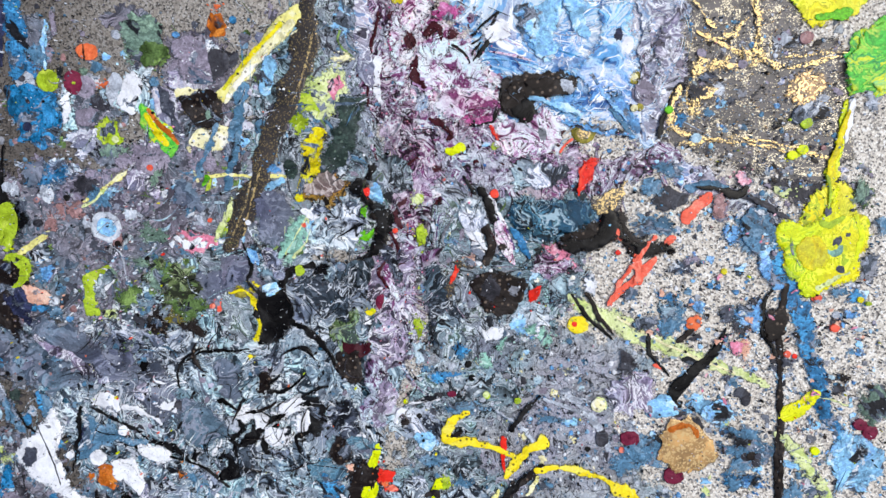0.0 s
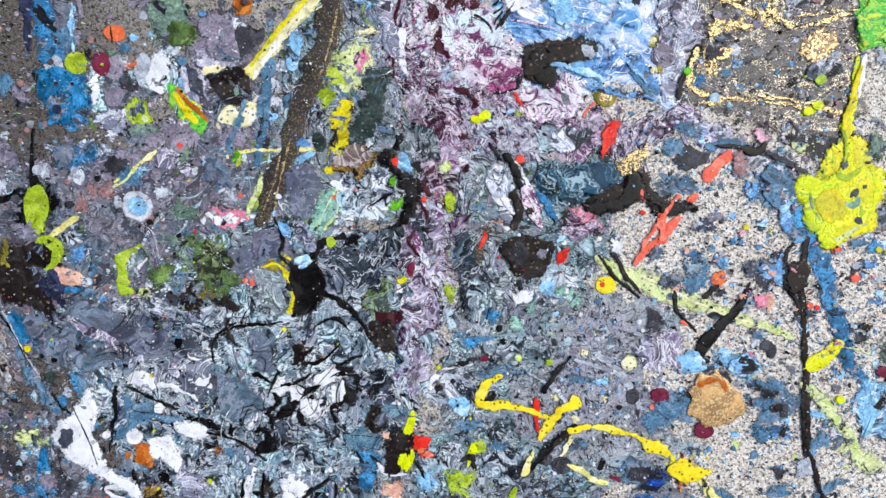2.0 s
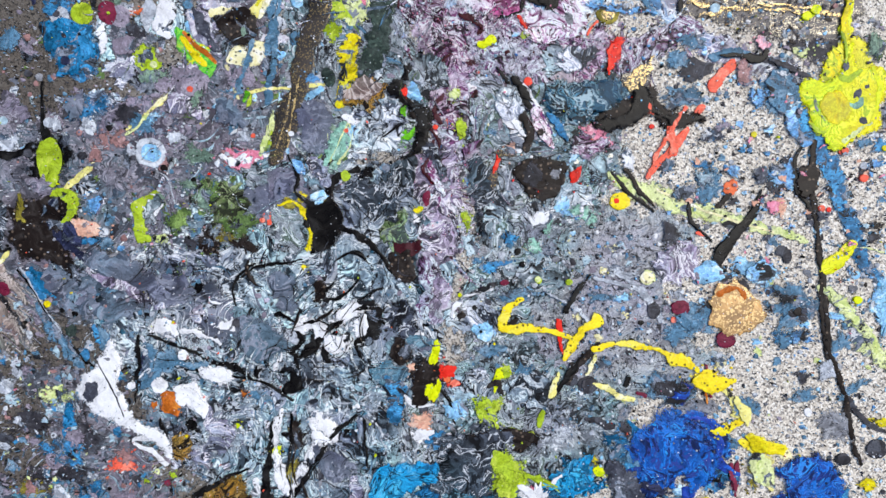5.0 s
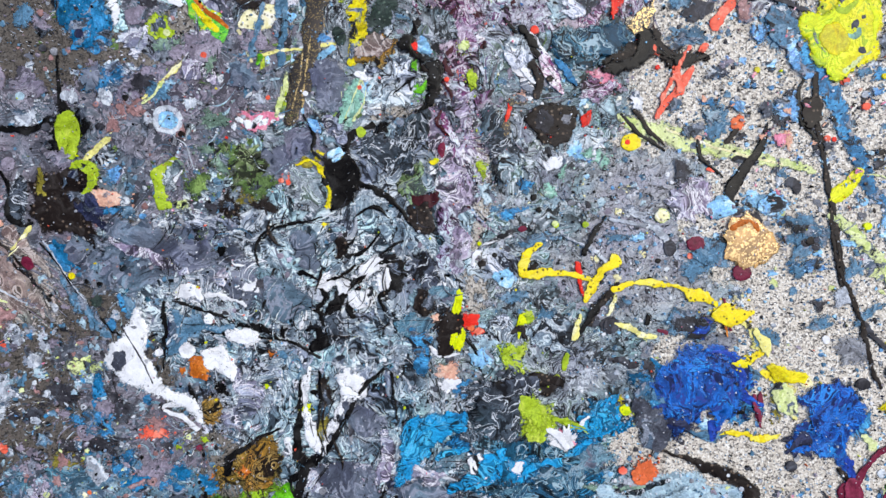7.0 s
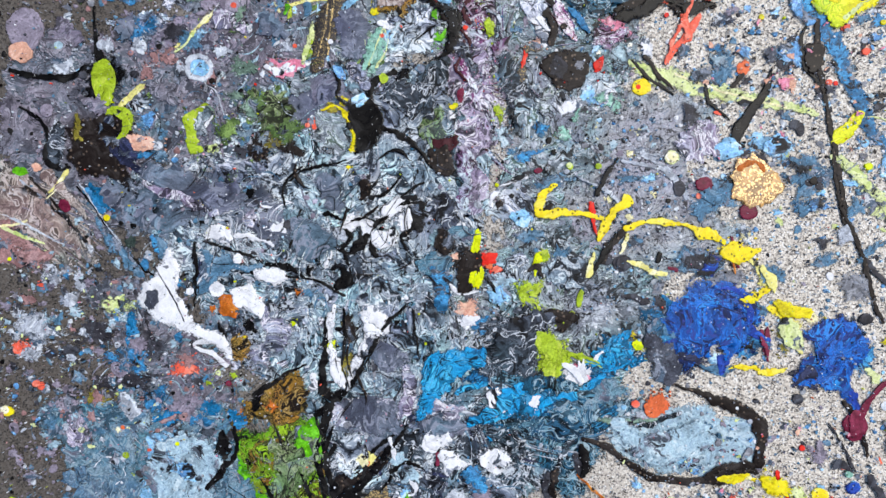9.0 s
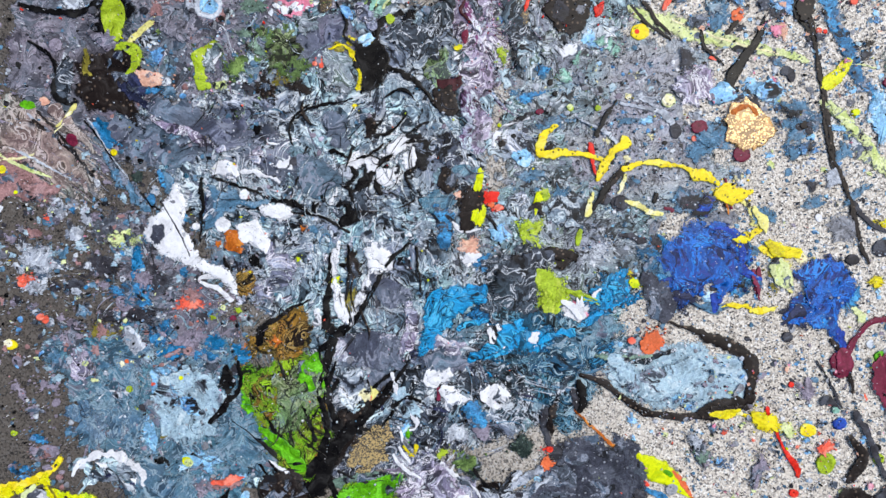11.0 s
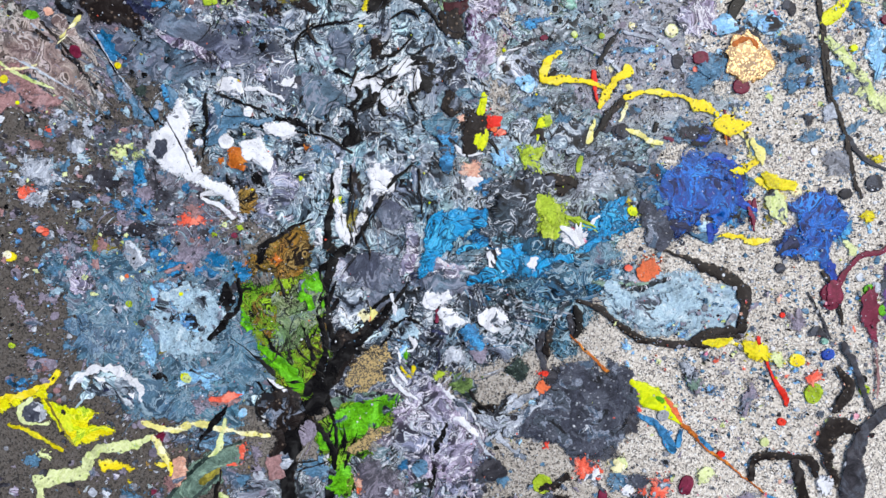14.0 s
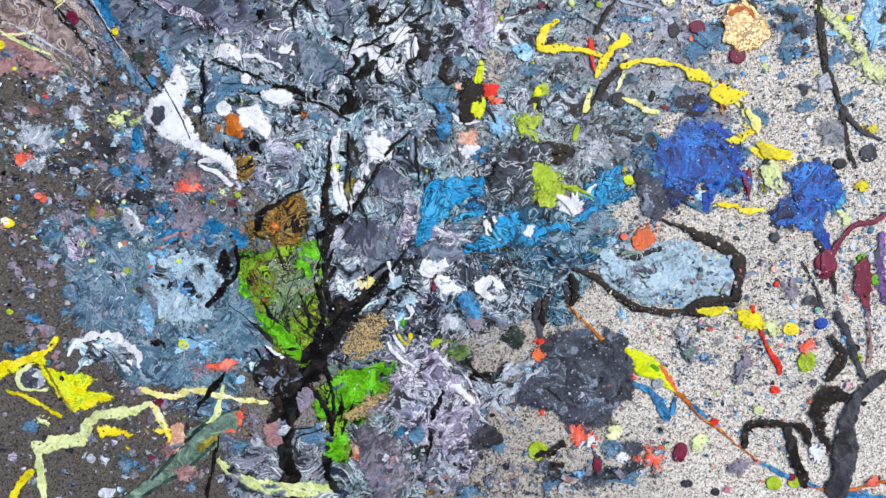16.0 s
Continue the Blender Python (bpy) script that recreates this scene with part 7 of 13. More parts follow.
# -- white forks and black branches --
streak("paint_smear", "white_stirred", 0.5, [(-118.3, -128.3, 2.6), (-124.1, -147.2, 7.1), (-124.4, -163.6, 8.5), (-121.7, -178.1, 3.3)], .5)
streak("paint_smear", "white_stirred", 0.5, [(-101, -133.7, 4.6), (-98.1, -143.8, 11.1), (-105.6, -156, 7.8), (-114, -169.8, 6.5), (-120.4, -178.3, 2.6)], .5)
streak("paint_smear", "white_stirred", 0.3, [(-136.5, -165.4, 4.6), (-139.6, -176.5, 3.9)], .5)
blob("paint_blotch", "olive_stirred", 0.35, -118.4, -166, 4.6, 9.8, -7, .4)
blob("paint_blotch", "olive_stirred", 0.35, -111.8, -140.5, 5.2, 6.5, -6.9, .4)
blob("paint_blotch", "acid", 0.4, -122.7, -151.3, 2.3, 2, -6.9, .4)
blob("paint_blotch", "acid", 0.4, -142.2, -135.9, 1.6, 1.6, -6.9, .4)
streak("paint_streak", "black", 0.4, [(-78.3, -136.4, 1.6), (-90.8, -143.7, 2.3), (-102.6, -158, 3.9), (-114.2, -171.4, 3.9), (-125.7, -183.2, 5.9)], .35)
streak("paint_streak", "black", 0.4, [(-124.2, -135.8, 1.9), (-128.9, -158.1, 3.9), (-132.7, -174.1, 5.2), (-129.2, -184.5, 7.2), (-139.8, -189.8, 4.6)], .35)
streak("paint_streak", "black", 0.4, [(-114.2, -146.8, 4.6), (-120.3, -142.8, 2.6)], .4)
streak("paint_streak", "black", 0.4, [(-62.6, -76.9, 1.9), (-79.9, -84.5, 3.2), (-94.2, -94.1, 3.9), (-101.9, -102.8, 8.4), (-108.6, -116.5, 9.7), (-117.2, -120.4, 3.2)], .35)
streak("paint_streak", "black", 0.4, [(-102.3, -106, 4.5), (-113.8, -95, 2.6)], .35)
streak("paint_streak", "black", 0.4, [(-83.9, -90.4, 3.2), (-91.8, -100.8, 4.5), (-89.4, -107.5, 3.2)], .35)
streak("paint_thread", "black", 0.3, [(-174.9, -92.7, 1.3), (-157.5, -106, 1.3), (-129.2, -112.5, 1.3), (-111.5, -125.9, 1.9)], .3)
blob("paint_blotch", "black_stirred", 0.4, -128.6, -107.7, 3.2, 3.2, -6.7, .5)
blob("paint_blotch", "black_stirred", 0.4, -112.5, -109.6, 4.5, 2.6, -6.7, .5)
streak("paint_streak", "brownblack", 0.6, [(-175.6, -363.6, 18.9), (-172.4, -328.8, 16.7), (-175.7, -303.9, 18), (-164.1, -281.3, 16.6), (-155.4, -267, 12.6), (-140, -252, 11.3), (-131.4, -237.9, 11.2), (-116.5, -226.3, 7.9), (-100, -214.9, 4.6)], .6, label="thick brown-black branching paint trunk on green paint")
streak("paint_streak", "black", 0.4, [(-133.5, -241, 8.6), (-137.8, -223.5, 4.6), (-136.3, -200.2, 4.6), (-129.2, -184.5, 5.2)], .35, part="branch")
streak("paint_streak", "black", 0.4, [(-156.8, -265.1, 7.3), (-171.3, -249.5, 3.3), (-185.5, -232.4, 2), (-195.5, -222, 1.3)], .35, part="branch")
streak("paint_streak", "black", 0.4, [(-146.5, -263.1, 6.6), (-142.7, -284.2, 2.7), (-148, -311.2, 2.7), (-153, -335.1, 4)], .35, part="branch")
blob("paint_drop", "grey", 0.1, -175.6, -298.7, 4.7, 5.3, -7.9, .3, label="grey bare spot", part="bare_spot")
blob("paint_drop", "mauve", 0.1, -159.5, -284.7, 4.7, 5.3, -7.8, .3, label="mauve bare spot", part="bare_spot")
streak("paint_streak", "black", 0.5, [(-193, -189.7, 3.9), (-194.1, -201.2, 7.8), (-204.8, -211.5, 5.8), (-209.7, -222.5, 3.9)], .4)
blob("paint_blotch", "black_stirred", 0.4, -237.6, -240.1, 4.5, 1.6, -22.6, .4)
blob("paint_blotch", "black_stirred", 0.4, -202.6, -243.7, 1.6, 2.9, -7.6, .4)
streak("paint_streak", "black", 0.4, [(-206, -264.6, 3.9), (-212.7, -271.3, 4.6), (-216.4, -274.2, 1.6)], .3)
streak("paint_thread", "black", 0.3, [(-204.9, -263.8, 1), (-219, -280.7, 1)])
blob("marbled_patch", "m_brown", 0.5, -156.7, -181, 16.3, 11.1, -7.2, .4)
blob("marbled_patch", "m_brown", 0.5, -182, -186.1, 6.5, 5.2, -7.2, .4)
blob("paint_blotch", "rust_stirred", 0.3, -159.2, -187.3, 5.2, 3.9, -7.2, .5)
blob("paint_blotch", "rust_stirred", 0.3, -181.7, -183.8, 3.2, 3.9, -7.2, .5)
puddle("paint_splat", "m_green", 0.45, [(-184.8, -194), (-159.7, -190.6), (-140.3, -193), (-136.9, -216.9), (-143.8, -243), (-160.1, -264.7), (-176.9, -242), (-184.9, -217.4)], 1.2)
blob("marbled_patch", "m_moss", 0.4, -162.9, -213.5, 9.8, 11.8, -7.4, .5)
blob("marbled_patch", "m_moss", 0.4, -175.5, -232.1, 6.6, 7.9, -7.5, .5)
blob("marbled_patch", "m_brown", 0.4, -152.2, -243.6, 5.9, 12.5, -7.5, .5)
blob("marbled_patch", "m_brown", 0.4, -152.7, -199.8, 7.2, 4.6, -7.3, .5)
blob("marbled_patch", "m_brown", 0.4, -168.3, -228, 5.2, 4.6, -7.4, .5)
blob("marbled_patch", "m_grey", 0.4, -160.4, -207.2, 5.2, 5.2, -7.3, .5)
blob("marbled_patch", "m_grey", 0.4, -150.8, -221.8, 4.6, 8.5, -7.4, .5)
blob("marbled_patch", "m_grey", 0.4, -172.6, -212.3, 4.6, 5.9, -7.4, .5)
blob("marbled_patch", "m_grey", 0.4, -168.8, -243.1, 4.6, 3.3, -7.5, .5)
blob("marbled_patch", "m_dark", 0.4, -161.5, -250.9, 5.9, 6.6, -7.6, .5)
blob("marbled_patch", "m_dark", 0.4, -145.2, -229.3, 4, 8.6, -7.4, .5)
blob("marbled_patch", "m_dark", 0.4, -176.1, -201.8, 3.9, 3.9, -7.3, .5)
blob("marbled_patch", "m_moss", 0.4, -175.4, -208.6, 5.9, 9.8, -7.3, .5)
blob("marbled_patch", "m_moss", 0.4, -166.2, -236.7, 6.6, 8.5, -7.5, .5)
streak("paint_streak", "black", 0.45, [(-130.7, -207.6, 2.6), (-144.3, -222.7, 2.6), (-155.9, -234.6, 2), (-166.2, -236.7, 1.3)], .4)
streak("paint_streak", "black", 0.45, [(-135.8, -196.9, 3.3), (-142.3, -207.8, 2), (-148.8, -218.7, 2)], .4)
streak("paint_streak", "black", 0.45, [(-132.1, -231, 4.6), (-117.3, -219.4, 2.6), (-102.9, -211.2, 2), (-88.5, -202.9, 1.3)], .4)
streak("paint_streak", "black", 0.45, [(-138.1, -250.6, 4), (-142.9, -236.3, 3.3), (-140.2, -216.5, 2.6), (-131, -197.6, 2.6)], .4)
streak("paint_streak", "black", 0.45, [(-126.5, -238.5, 3.3), (-113.3, -240.2, 2), (-102.1, -231.5, 1.7)], .4)
streak("paint_streak", "black", 0.45, [(-161.5, -274.8, 4.6), (-169.9, -263.4, 2.6), (-179.3, -258.7, 1.6), (-187.1, -244.1, 1.3)], .4)
streak("paint_streak", "green", 0.4, [(-185.1, -195.7, 3.2), (-184.9, -210.7, 5.2), (-182.9, -226, 7.2), (-173.5, -241.8, 6.6), (-158, -261.6, 7.9)], .5)
streak("paint_streak", "green", 0.4, [(-141.3, -191.2, 5.2), (-142.9, -207.7, 10.5), (-136.8, -216.2, 4.6)], .5)
streak("paint_streak", "green", 0.4, [(-158.1, -214.2, 7.9), (-164.8, -226.7, 5.9), (-174.1, -222.2, 3.9)], .5)
blob("paint_blotch", "green_stirred", 0.4, -163.9, -220.1, 9.2, 7.2, -7.4, .5)
blob("paint_blotch", "green_stirred", 0.4, -150.2, -205.1, 3.3, 6.5, -7.3, .5)
blob("marbled_patch", "m_brown", 0.35, -152.7, -235.1, 9.9, 13.2, -7.5, .5)
streak("paint_thread", "black", 0.3, [(-158.3, -227.6, 1.3), (-162, -207, 1.6), (-168, -202.8, 1)], .3)
streak("paint_thread", "black", 0.3, [(-147.8, -235.7, 2), (-149.9, -215.2, 1.6), (-151.8, -204.9, 1.3)], .3)
puddle("paint_splat", "m_green", 0.4, [(-153.8, -279.3), (-137.3, -269.5), (-103.6, -268.8), (-109.1, -285.3), (-127.3, -295), (-154.4, -296.4)], 1.0)
puddle("paint_puddle", "green", 0.45, [(-148.8, -279.9), (-141.1, -272.4), (-123.7, -267.9), (-100.3, -269.3), (-108.7, -281.9), (-126.8, -291.6), (-144.3, -296.1), (-155.6, -292.8)], .7)
streak("paint_streak", "black", 0.1, [(-141, -296.6, 2), (-135.2, -283.5, 2), (-123.2, -277.2, 1.7), (-103.9, -271.6, 1.3)], .5, label="black vein", part="vein")
streak("paint_streak", "black", 0.1, [(-126.1, -286.5, 1.7), (-119.9, -277.7, 1.7), (-120.8, -271.7, 1.3)], .5, label="black vein", part="vein")
streak("paint_streak", "black", 0.1, [(-148.3, -288.6, 2), (-142.2, -280.8, 1.7), (-135.2, -278.4, 1.3)], .5, label="black vein", part="vein")
streak("paint_streak", "darkgreen", 0.1, [(-136.1, -285.1, 2.7), (-124.8, -276.3, 2), (-110.9, -273, 1.7)], .4, label="dark green vein", part="vein")
streak("paint_streak", "sage", 0.35, [(-145.8, -270, 6), (-127, -267.4, 5.3), (-107.1, -270.1, 3.3)], .4)
blob("marbled_patch", "m_green", 0.35, -142.4, -306.8, 8.7, 11.4, -7.9, .5)
blob("marbled_patch", "m_green", 0.35, -134.4, -297.5, 10, 4.7, -7.8, .5)
streak("paint_streak", "gold", 0.35, [(-134.6, -299.2, 3.3), (-119.9, -290.8, 4.7)], .5)
streak("paint_streak", "gold", 0.35, [(-106.1, -236.1, 3.3), (-110.9, -247.3, 5.3), (-119.3, -259.9, 6.7), (-130.1, -265.3, 3.3)], .5)
blob("paint_blotch", "goldvein", 0.35, -121.2, -249.4, 9.3, 11.3, -7.5, .5)
streak("paint_smear", "white_stirred", 0.4, [(-101.6, -240.1, 2), (-99.6, -250.5, 2), (-95.5, -257.9, 1.7)], .35)
blob("paint_blotch", "skyblue_stirred", 0.35, -97.7, -244, 4, 6, -7.5, .4)
streak("paint_streak", "yellow", 0.3, [(-99.8, -252.2, 1.7), (-95.7, -259.6, 1.7), (-92.2, -253.2, 3.3)], .4)
blob("paint_drop", "paleyellow", 0.4, -114.3, -219.8, 5.3, 5.6, -7.4, .2)
blob("paint_drop", "orange", 0.12, -115.6, -221.7, 2, 2, label="orange core", part="core")
blob("marbled_patch", "m_white", 0.4, -118.6, -229.4, 8.6, 7.3, -7.4, .4)
blob("marbled_patch", "m_white", 0.4, -122.7, -210.3, 9.2, 7.9, -7.3, .4)
blob("paint_blotch", "pink_stirred", 0.35, -100.7, -199.7, 5.3, 4.6, -7.2, .5)
blob("paint_blotch", "palegrey_stirred", 0.35, -73.2, -214.3, 8, 7.3, -7.3, .4)
blob("paint_blotch", "palegrey_stirred", 0.35, -69.9, -228.9, 6, 8, -7.4, .4)
blob("paint_blotch", "palegrey_stirred", 0.35, -42.2, -230.8, 6.7, 5.4, -7.4, .4)
blob("paint_blotch", "palegrey_stirred", 0.35, -84, -343.1, 15, 9.6, -8.1, .4)
blob("paint_blotch", "palegrey_stirred", 0.35, -114, -194.7, 11.2, 8.6, -7.2, .4)
blob("marbled_patch", "m_lilac", 0.3, -113.8, -193.1, 16.4, 7.9, -7.2, .4)
blob("marbled_patch", "m_lilac", 0.3, -71.2, -198.4, 13.3, 6, -7.2, .4)
streak("paint_streak", "m_lav", 0.35, [(-84.3, -170.2, 4.6), (-87.4, -189.7, 5.9), (-94.6, -198.8, 4)], .4)
blob("paint_blotch", "blue_stirred", 0.35, -56.4, -242.6, 6.7, 6, -7.4, .45)
blob("paint_blotch", "blue_stirred", 0.35, -105, -312, 4.7, 4.7, -7.9, .45)
blob("paint_blotch", "mauve_stirred", 0.35, -52.3, -250.6, 4.7, 4, -7.5, .4)
blob("paint_blotch", "palegrey_stirred", 0.25, -67.6, -251.3, 6.7, 4.7, -7.5, .5)
blob("paint_blotch", "darkgreen_stirred", 0.4, -62.7, -272.6, 7.4, 8.8, -7.6, .25)
blob("paint_blotch", "darkgreen_stirred", 0.4, -31.7, -263.6, 7.5, 8.8, -7.5, .25)
blob("paint_blotch", "lime", 0.3, -77.3, -261.4, 5.4, 2.4, 22.4, .5)
streak("paint_smear", "brownblack", 0.35, [(-61.3, -283.2, 5.4), (-47.9, -285, 6.8), (-48.9, -293.5, 5.4)], .5)
# -- lavender and cracks --
streak("paint_smear", "mauve_stirred", 0.3, [(-73.4, -298.9, 3.4), (-63.9, -304.7, 6.8), (-55.9, -309.3, 2)], .3)
streak("paint_streak", "palegrey", 0.3, [(-106, -256.5, 1.3), (-100.2, -263.1, 2.3), (-94, -267.4, 1.3), (-88.4, -277.1, 2.7), (-79.8, -281.7, 1.7), (-72.4, -290.3, 1.7)], .6)
streak("paint_streak", "white", 0.3, [(-102.5, -260.4, 1), (-95.9, -267.1, 2), (-90.5, -272.3, 1.3)], .6)
streak("paint_streak", "palegrey", 0.3, [(-67.8, -294.4, 1.4), (-60.7, -301, 2), (-57.4, -308.1, 2), (-52.6, -314, 1.4)], .6)
streak("paint_streak", "white", 0.3, [(-83.1, -288.9, 2), (-86, -304.1, 2.4), (-93.6, -310.1, 2.4), (-93.4, -322.4, 2), (-96.1, -336, 1.7)], .4)
streak("paint_streak", "brownblack", 0.4, [(-83.3, -290.6, 2.7), (-86.3, -304.1, 3.4), (-92.1, -312, 4.7), (-93.2, -325.9, 3.4), (-95.4, -337.9, 1.7)], .3)
streak("paint_smear", "palegrey_stirred", 0.35, [(-35.1, -278, 8.8), (-46.4, -286.9, 5.4), (-56, -296, 8.1)], .4)
streak("paint_streak", "palegrey", 0.3, [(-52.4, -294.8, 4.8), (-45.2, -306.2, 2.7), (-37.6, -314.3, 1.7)], .4)
blob("marbled_patch", "m_lav", 0.35, -76.6, -324.7, 8.8, 12.3, -7.9, .5)
blob("marbled_patch", "m_lav", 0.35, -82.8, -292.4, 13.5, 8.1, -7.8, .5)
streak("paint_thread", "paleblue", 0.25, [(-74.9, -310.9, 2), (-73.6, -328.6, 2)])
blob("paint_blotch", "orange_stirred", 0.35, -69.6, -309.9, 4.8, 2.4, -7.9, .5)
blob("paint_blotch", "orange_stirred", 0.35, -133.3, -320.3, 2.7, 4, -8, .5)
streak("paint_smear", "peach_stirred", 0.35, [(-136, -314.7, 2.7), (-131.3, -325.8, 6.7), (-128.7, -331.5, 2.7)], .3)
blob("paint_blotch", "charcoal", 0.3, -97.2, -325.3, 5.4, 6.1, -8, .5)
blob("paint_blotch", "charcoal", 0.3, -59.3, -323.6, 6.8, 7.5, -7.9, .5)
# -- slate splat and the parrot streak --
puddle("paint_splat", "slate", 0.5, [(-43.8, -294.2), (-23.9, -284.7), (-1.5, -268.7), (18.6, -273.1), (35.1, -287.4), (30.2, -311.3), (13.9, -317.9), (-3.2, -315.5), (-29.6, -304.9)], 1.2, label="broad slate black paint splat with white flecks")
blob("paint_blotch", "charcoal", 0.1, -38.8, -294.9, 10.2, 8.2, -7.7, .6, part="feather")
blob("paint_blotch", "charcoal", 0.1, 10.3, -319.1, 13.8, 5.5, -7.8, .6, part="feather")
blob("paint_blotch", "charcoal", 0.1, -7, -271.4, 10.2, 8.2, -7.6, .6, part="feather")
blob("paint_blotch", "charcoal", 0.1, 30.9, -304.4, 6.2, 10.4, -7.7, .6, part="feather")
blob("paint_blotch", "palegrey", 0.1, -29.9, -292.6, 12.3, 6.8, -7.7, .6, label="pale worn edge", part="wash")
streak("paint_streak", "charcoal", 0.4, [(-15, -242.8, 3.4), (-17.2, -256.3, 4.7), (-15.7, -266.8, 1.7)], .4)
streak("paint_streak", "charcoal", 0.3, [(4.1, -248.8, 4.8), (2.2, -234.8, 3.4)], .4)
streak("paint_streak", "m_dark", 0.3, [(-11.1, -246.8, 4.1), (-2.5, -230.8, 3.4), (3.3, -224.8, 2.7)], .5)
blob("paint_blotch", "orange_stirred", 0.5, -17.4, -278.7, 5.1, 6.1, -7.6, .35)
blob("paint_blotch", "red", 0.3, -17.9, -268.2, 3.1, 1.4, -7.6, .4)
blob("paint_blotch", "red", 0.3, -19.7, -308.7, 2.1, 4.1, -7.8, .4)
blob("paint_blotch", "red", 0.3, 0.4, -282.8, 1, 1, -7.6, .4)
streak("paint_smear", "coral_stirred", 0.4, [(-7.3, -322, 4.8), (2.5, -326.9, 6.9), (12.4, -331.8, 2.8)], .5)
streak("paint_streak", "white", 0.15, [(-3, -329.7, 2.8), (7.7, -327.6, 2.1)], .4, label="white streak", part="streak")
streak("paint_thread", "rust", 0.3, [(0.9, -246.6, 1), (16, -265.8, 1.7), (31.3, -284.1, 1.4)], .2)
streak("paint_smear", "acid", 0.6, [(34.6, -278.7, 4.8), (42.8, -290.2, 14.5), (54.1, -298.7, 9), (61.9, -308.6, 2.8)], .2, label="yellow green paint streak ending in blue drips")
streak("paint_streak", "orange", 0.2, [(53.1, -291.6, 2.1), (59.1, -301.2, 3.5), (62.2, -308.6, 2.8)], .3, label="orange edge", part="edge")
streak("paint_streak", "red", 0.2, [(30.5, -292.1, 2.1), (38.5, -298.4, 2.8)], .3, label="red edge", part="edge")
blob("paint_drop", "grey", 0.15, 51.2, -302.9, 3.5, 3.5, label="grey spot", part="spot")
streak("paint_streak", "green", 0.15, [(47.9, -290.9, 2.8), (52.7, -295.1, 3.5)], .3, label="green core", part="core")
streak("paint_streak", "blue", 0.5, [(34.9, -299.7, 2.8), (44.7, -306.2, 4.9), (52.3, -317.1, 6.3), (55.5, -327.1, 4.5)], .25)
streak("paint_streak", "blue", 0.4, [(61.5, -312.1, 2.8), (57.9, -323.9, 3.5)], .25)
streak("paint_thread", "rust", 0.3, [(61.9, -308.6, 2.8), (75.9, -326.4, 2.8), (92, -342.9, 1.4), (108.2, -359.5, 1.1)], .3)
streak("paint_streak", "blue", 0.35, [(70.3, -318.6, 2.1), (79.2, -328.6, 3.5)], .3)
blob("paint_drop", "red", 0.3, 83.9, -331.4, 2.5, 2.1, -7.9)
streak("paint_thread", "rust", 0.3, [(128.3, -375, 1.8), (156.1, -385.5, 1.8), (188.7, -383.5, 1.4)], .3)
streak("paint_streak", "blue", 0.35, [(108.2, -359.5, 1.4), (128.4, -373.2, 3.2), (145.6, -381.8, 2.2)], .3)
streak("paint_streak", "blue", 0.4, [(149, -384.4, 2.9), (170.1, -391.8, 8.7), (187.8, -396.2, 8.7)], .3)
# -- ringed oval --
streak("paint_smear", "brownblack", 0.5, [(56.8, -201.7, 1.7), (76.4, -212, 3.4), (91, -220.6, 8.9), (105.5, -232.7, 9), (107.1, -244.9, 6.9), (101.3, -259.7, 7.6)], .35, label="brown-black speckled paint ring round a pale blue patch")
streak("paint_streak", "brownblack", 0.5, [(101.4, -258, 5.9), (82.3, -259, 10.7), (68.2, -261.3, 5.2), (47.8, -257.2, 4.1), (33.4, -247.4, 5.1), (21.1, -233.9, 3.4), (6.5, -226.9, 2.4)], .3, part="ring_piece")
blob("paint_drop", "peach", 0.05, 85.5, -261.1, 1, 1, part="speck")
blob("paint_drop", "palegrey", 0.05, 102, -232.3, 1.4, 1.4, part="speck")
blob("paint_drop", "palegrey", 0.05, 75.1, -261.5, 1, 1, part="speck")
blob("paint_drop", "palegrey", 0.05, 38.1, -251.5, 1.4, 1.4, part="speck")
blob("paint_drop", "peach", 0.05, 104.1, -248, 1, 1, part="speck")
blob("paint_drop", "palegrey", 0.05, 95.9, -223.6, 1, 1, part="speck")
streak("paint_streak", "grey", 0.1, [(94.9, -253.7, 2.8), (100.7, -247.5, 4.8)], .3, label="grey bare spot", part="bare_spot")
streak("paint_streak", "m_dark", 0.2, [(21.2, -216.9, 3.4), (40.9, -224.5, 5.4), (65.2, -220.7, 2.7)], .4)
streak("paint_streak", "paleblue", 0.15, [(23.1, -230.7, 4.8), (53.2, -238, 6.8), (76.7, -244.4, 4.8)], .4)
blob("paint_blotch", "skyblue_stirred", 0.2, 62.6, -247.8, 4.8, 2.7, -7.4, .5)
blob("paint_blotch", "skyblue_stirred", 0.2, 33.4, -257.1, 3.1, 3.1, -7.5, .5)
blob("paint_blotch", "orange_stirred", 0.4, 52, -215.7, 6.8, 4.4, 17.8, .5)
streak("paint_smear", "paleyellow_stirred", 0.5, [(78.5, -261.9, 5.5), (89, -261.6, 6.9), (99, -265.3, 2.8)], .2)
streak("paint_thread", "spotyellow", 0.3, [(97.3, -265.1, 2.1), (105.8, -267.6, 2.1)])
blob("paint_blotch", "spotyellow_stirred", 0.45, 114, -274.2, 11.2, 5.6, -27.5, .35)
blob("paint_drop", "spotyellow", 0.4, 135.5, -280.5, 4.9, 3.9, -7.5)
streak("paint_streak", "red", 0.5, [(113.3, -262.3, 2.8), (115, -273.7, 1.7), (119.7, -288.3, 2.1), (126, -301.4, 3.9), (126.9, -307.5, 2.1)], .2, label="thin red paint streak on sandy concrete")
blob("paint_drop", "red", 0.4, 122.6, -316.8, 2.8, 2.5, -7.7)
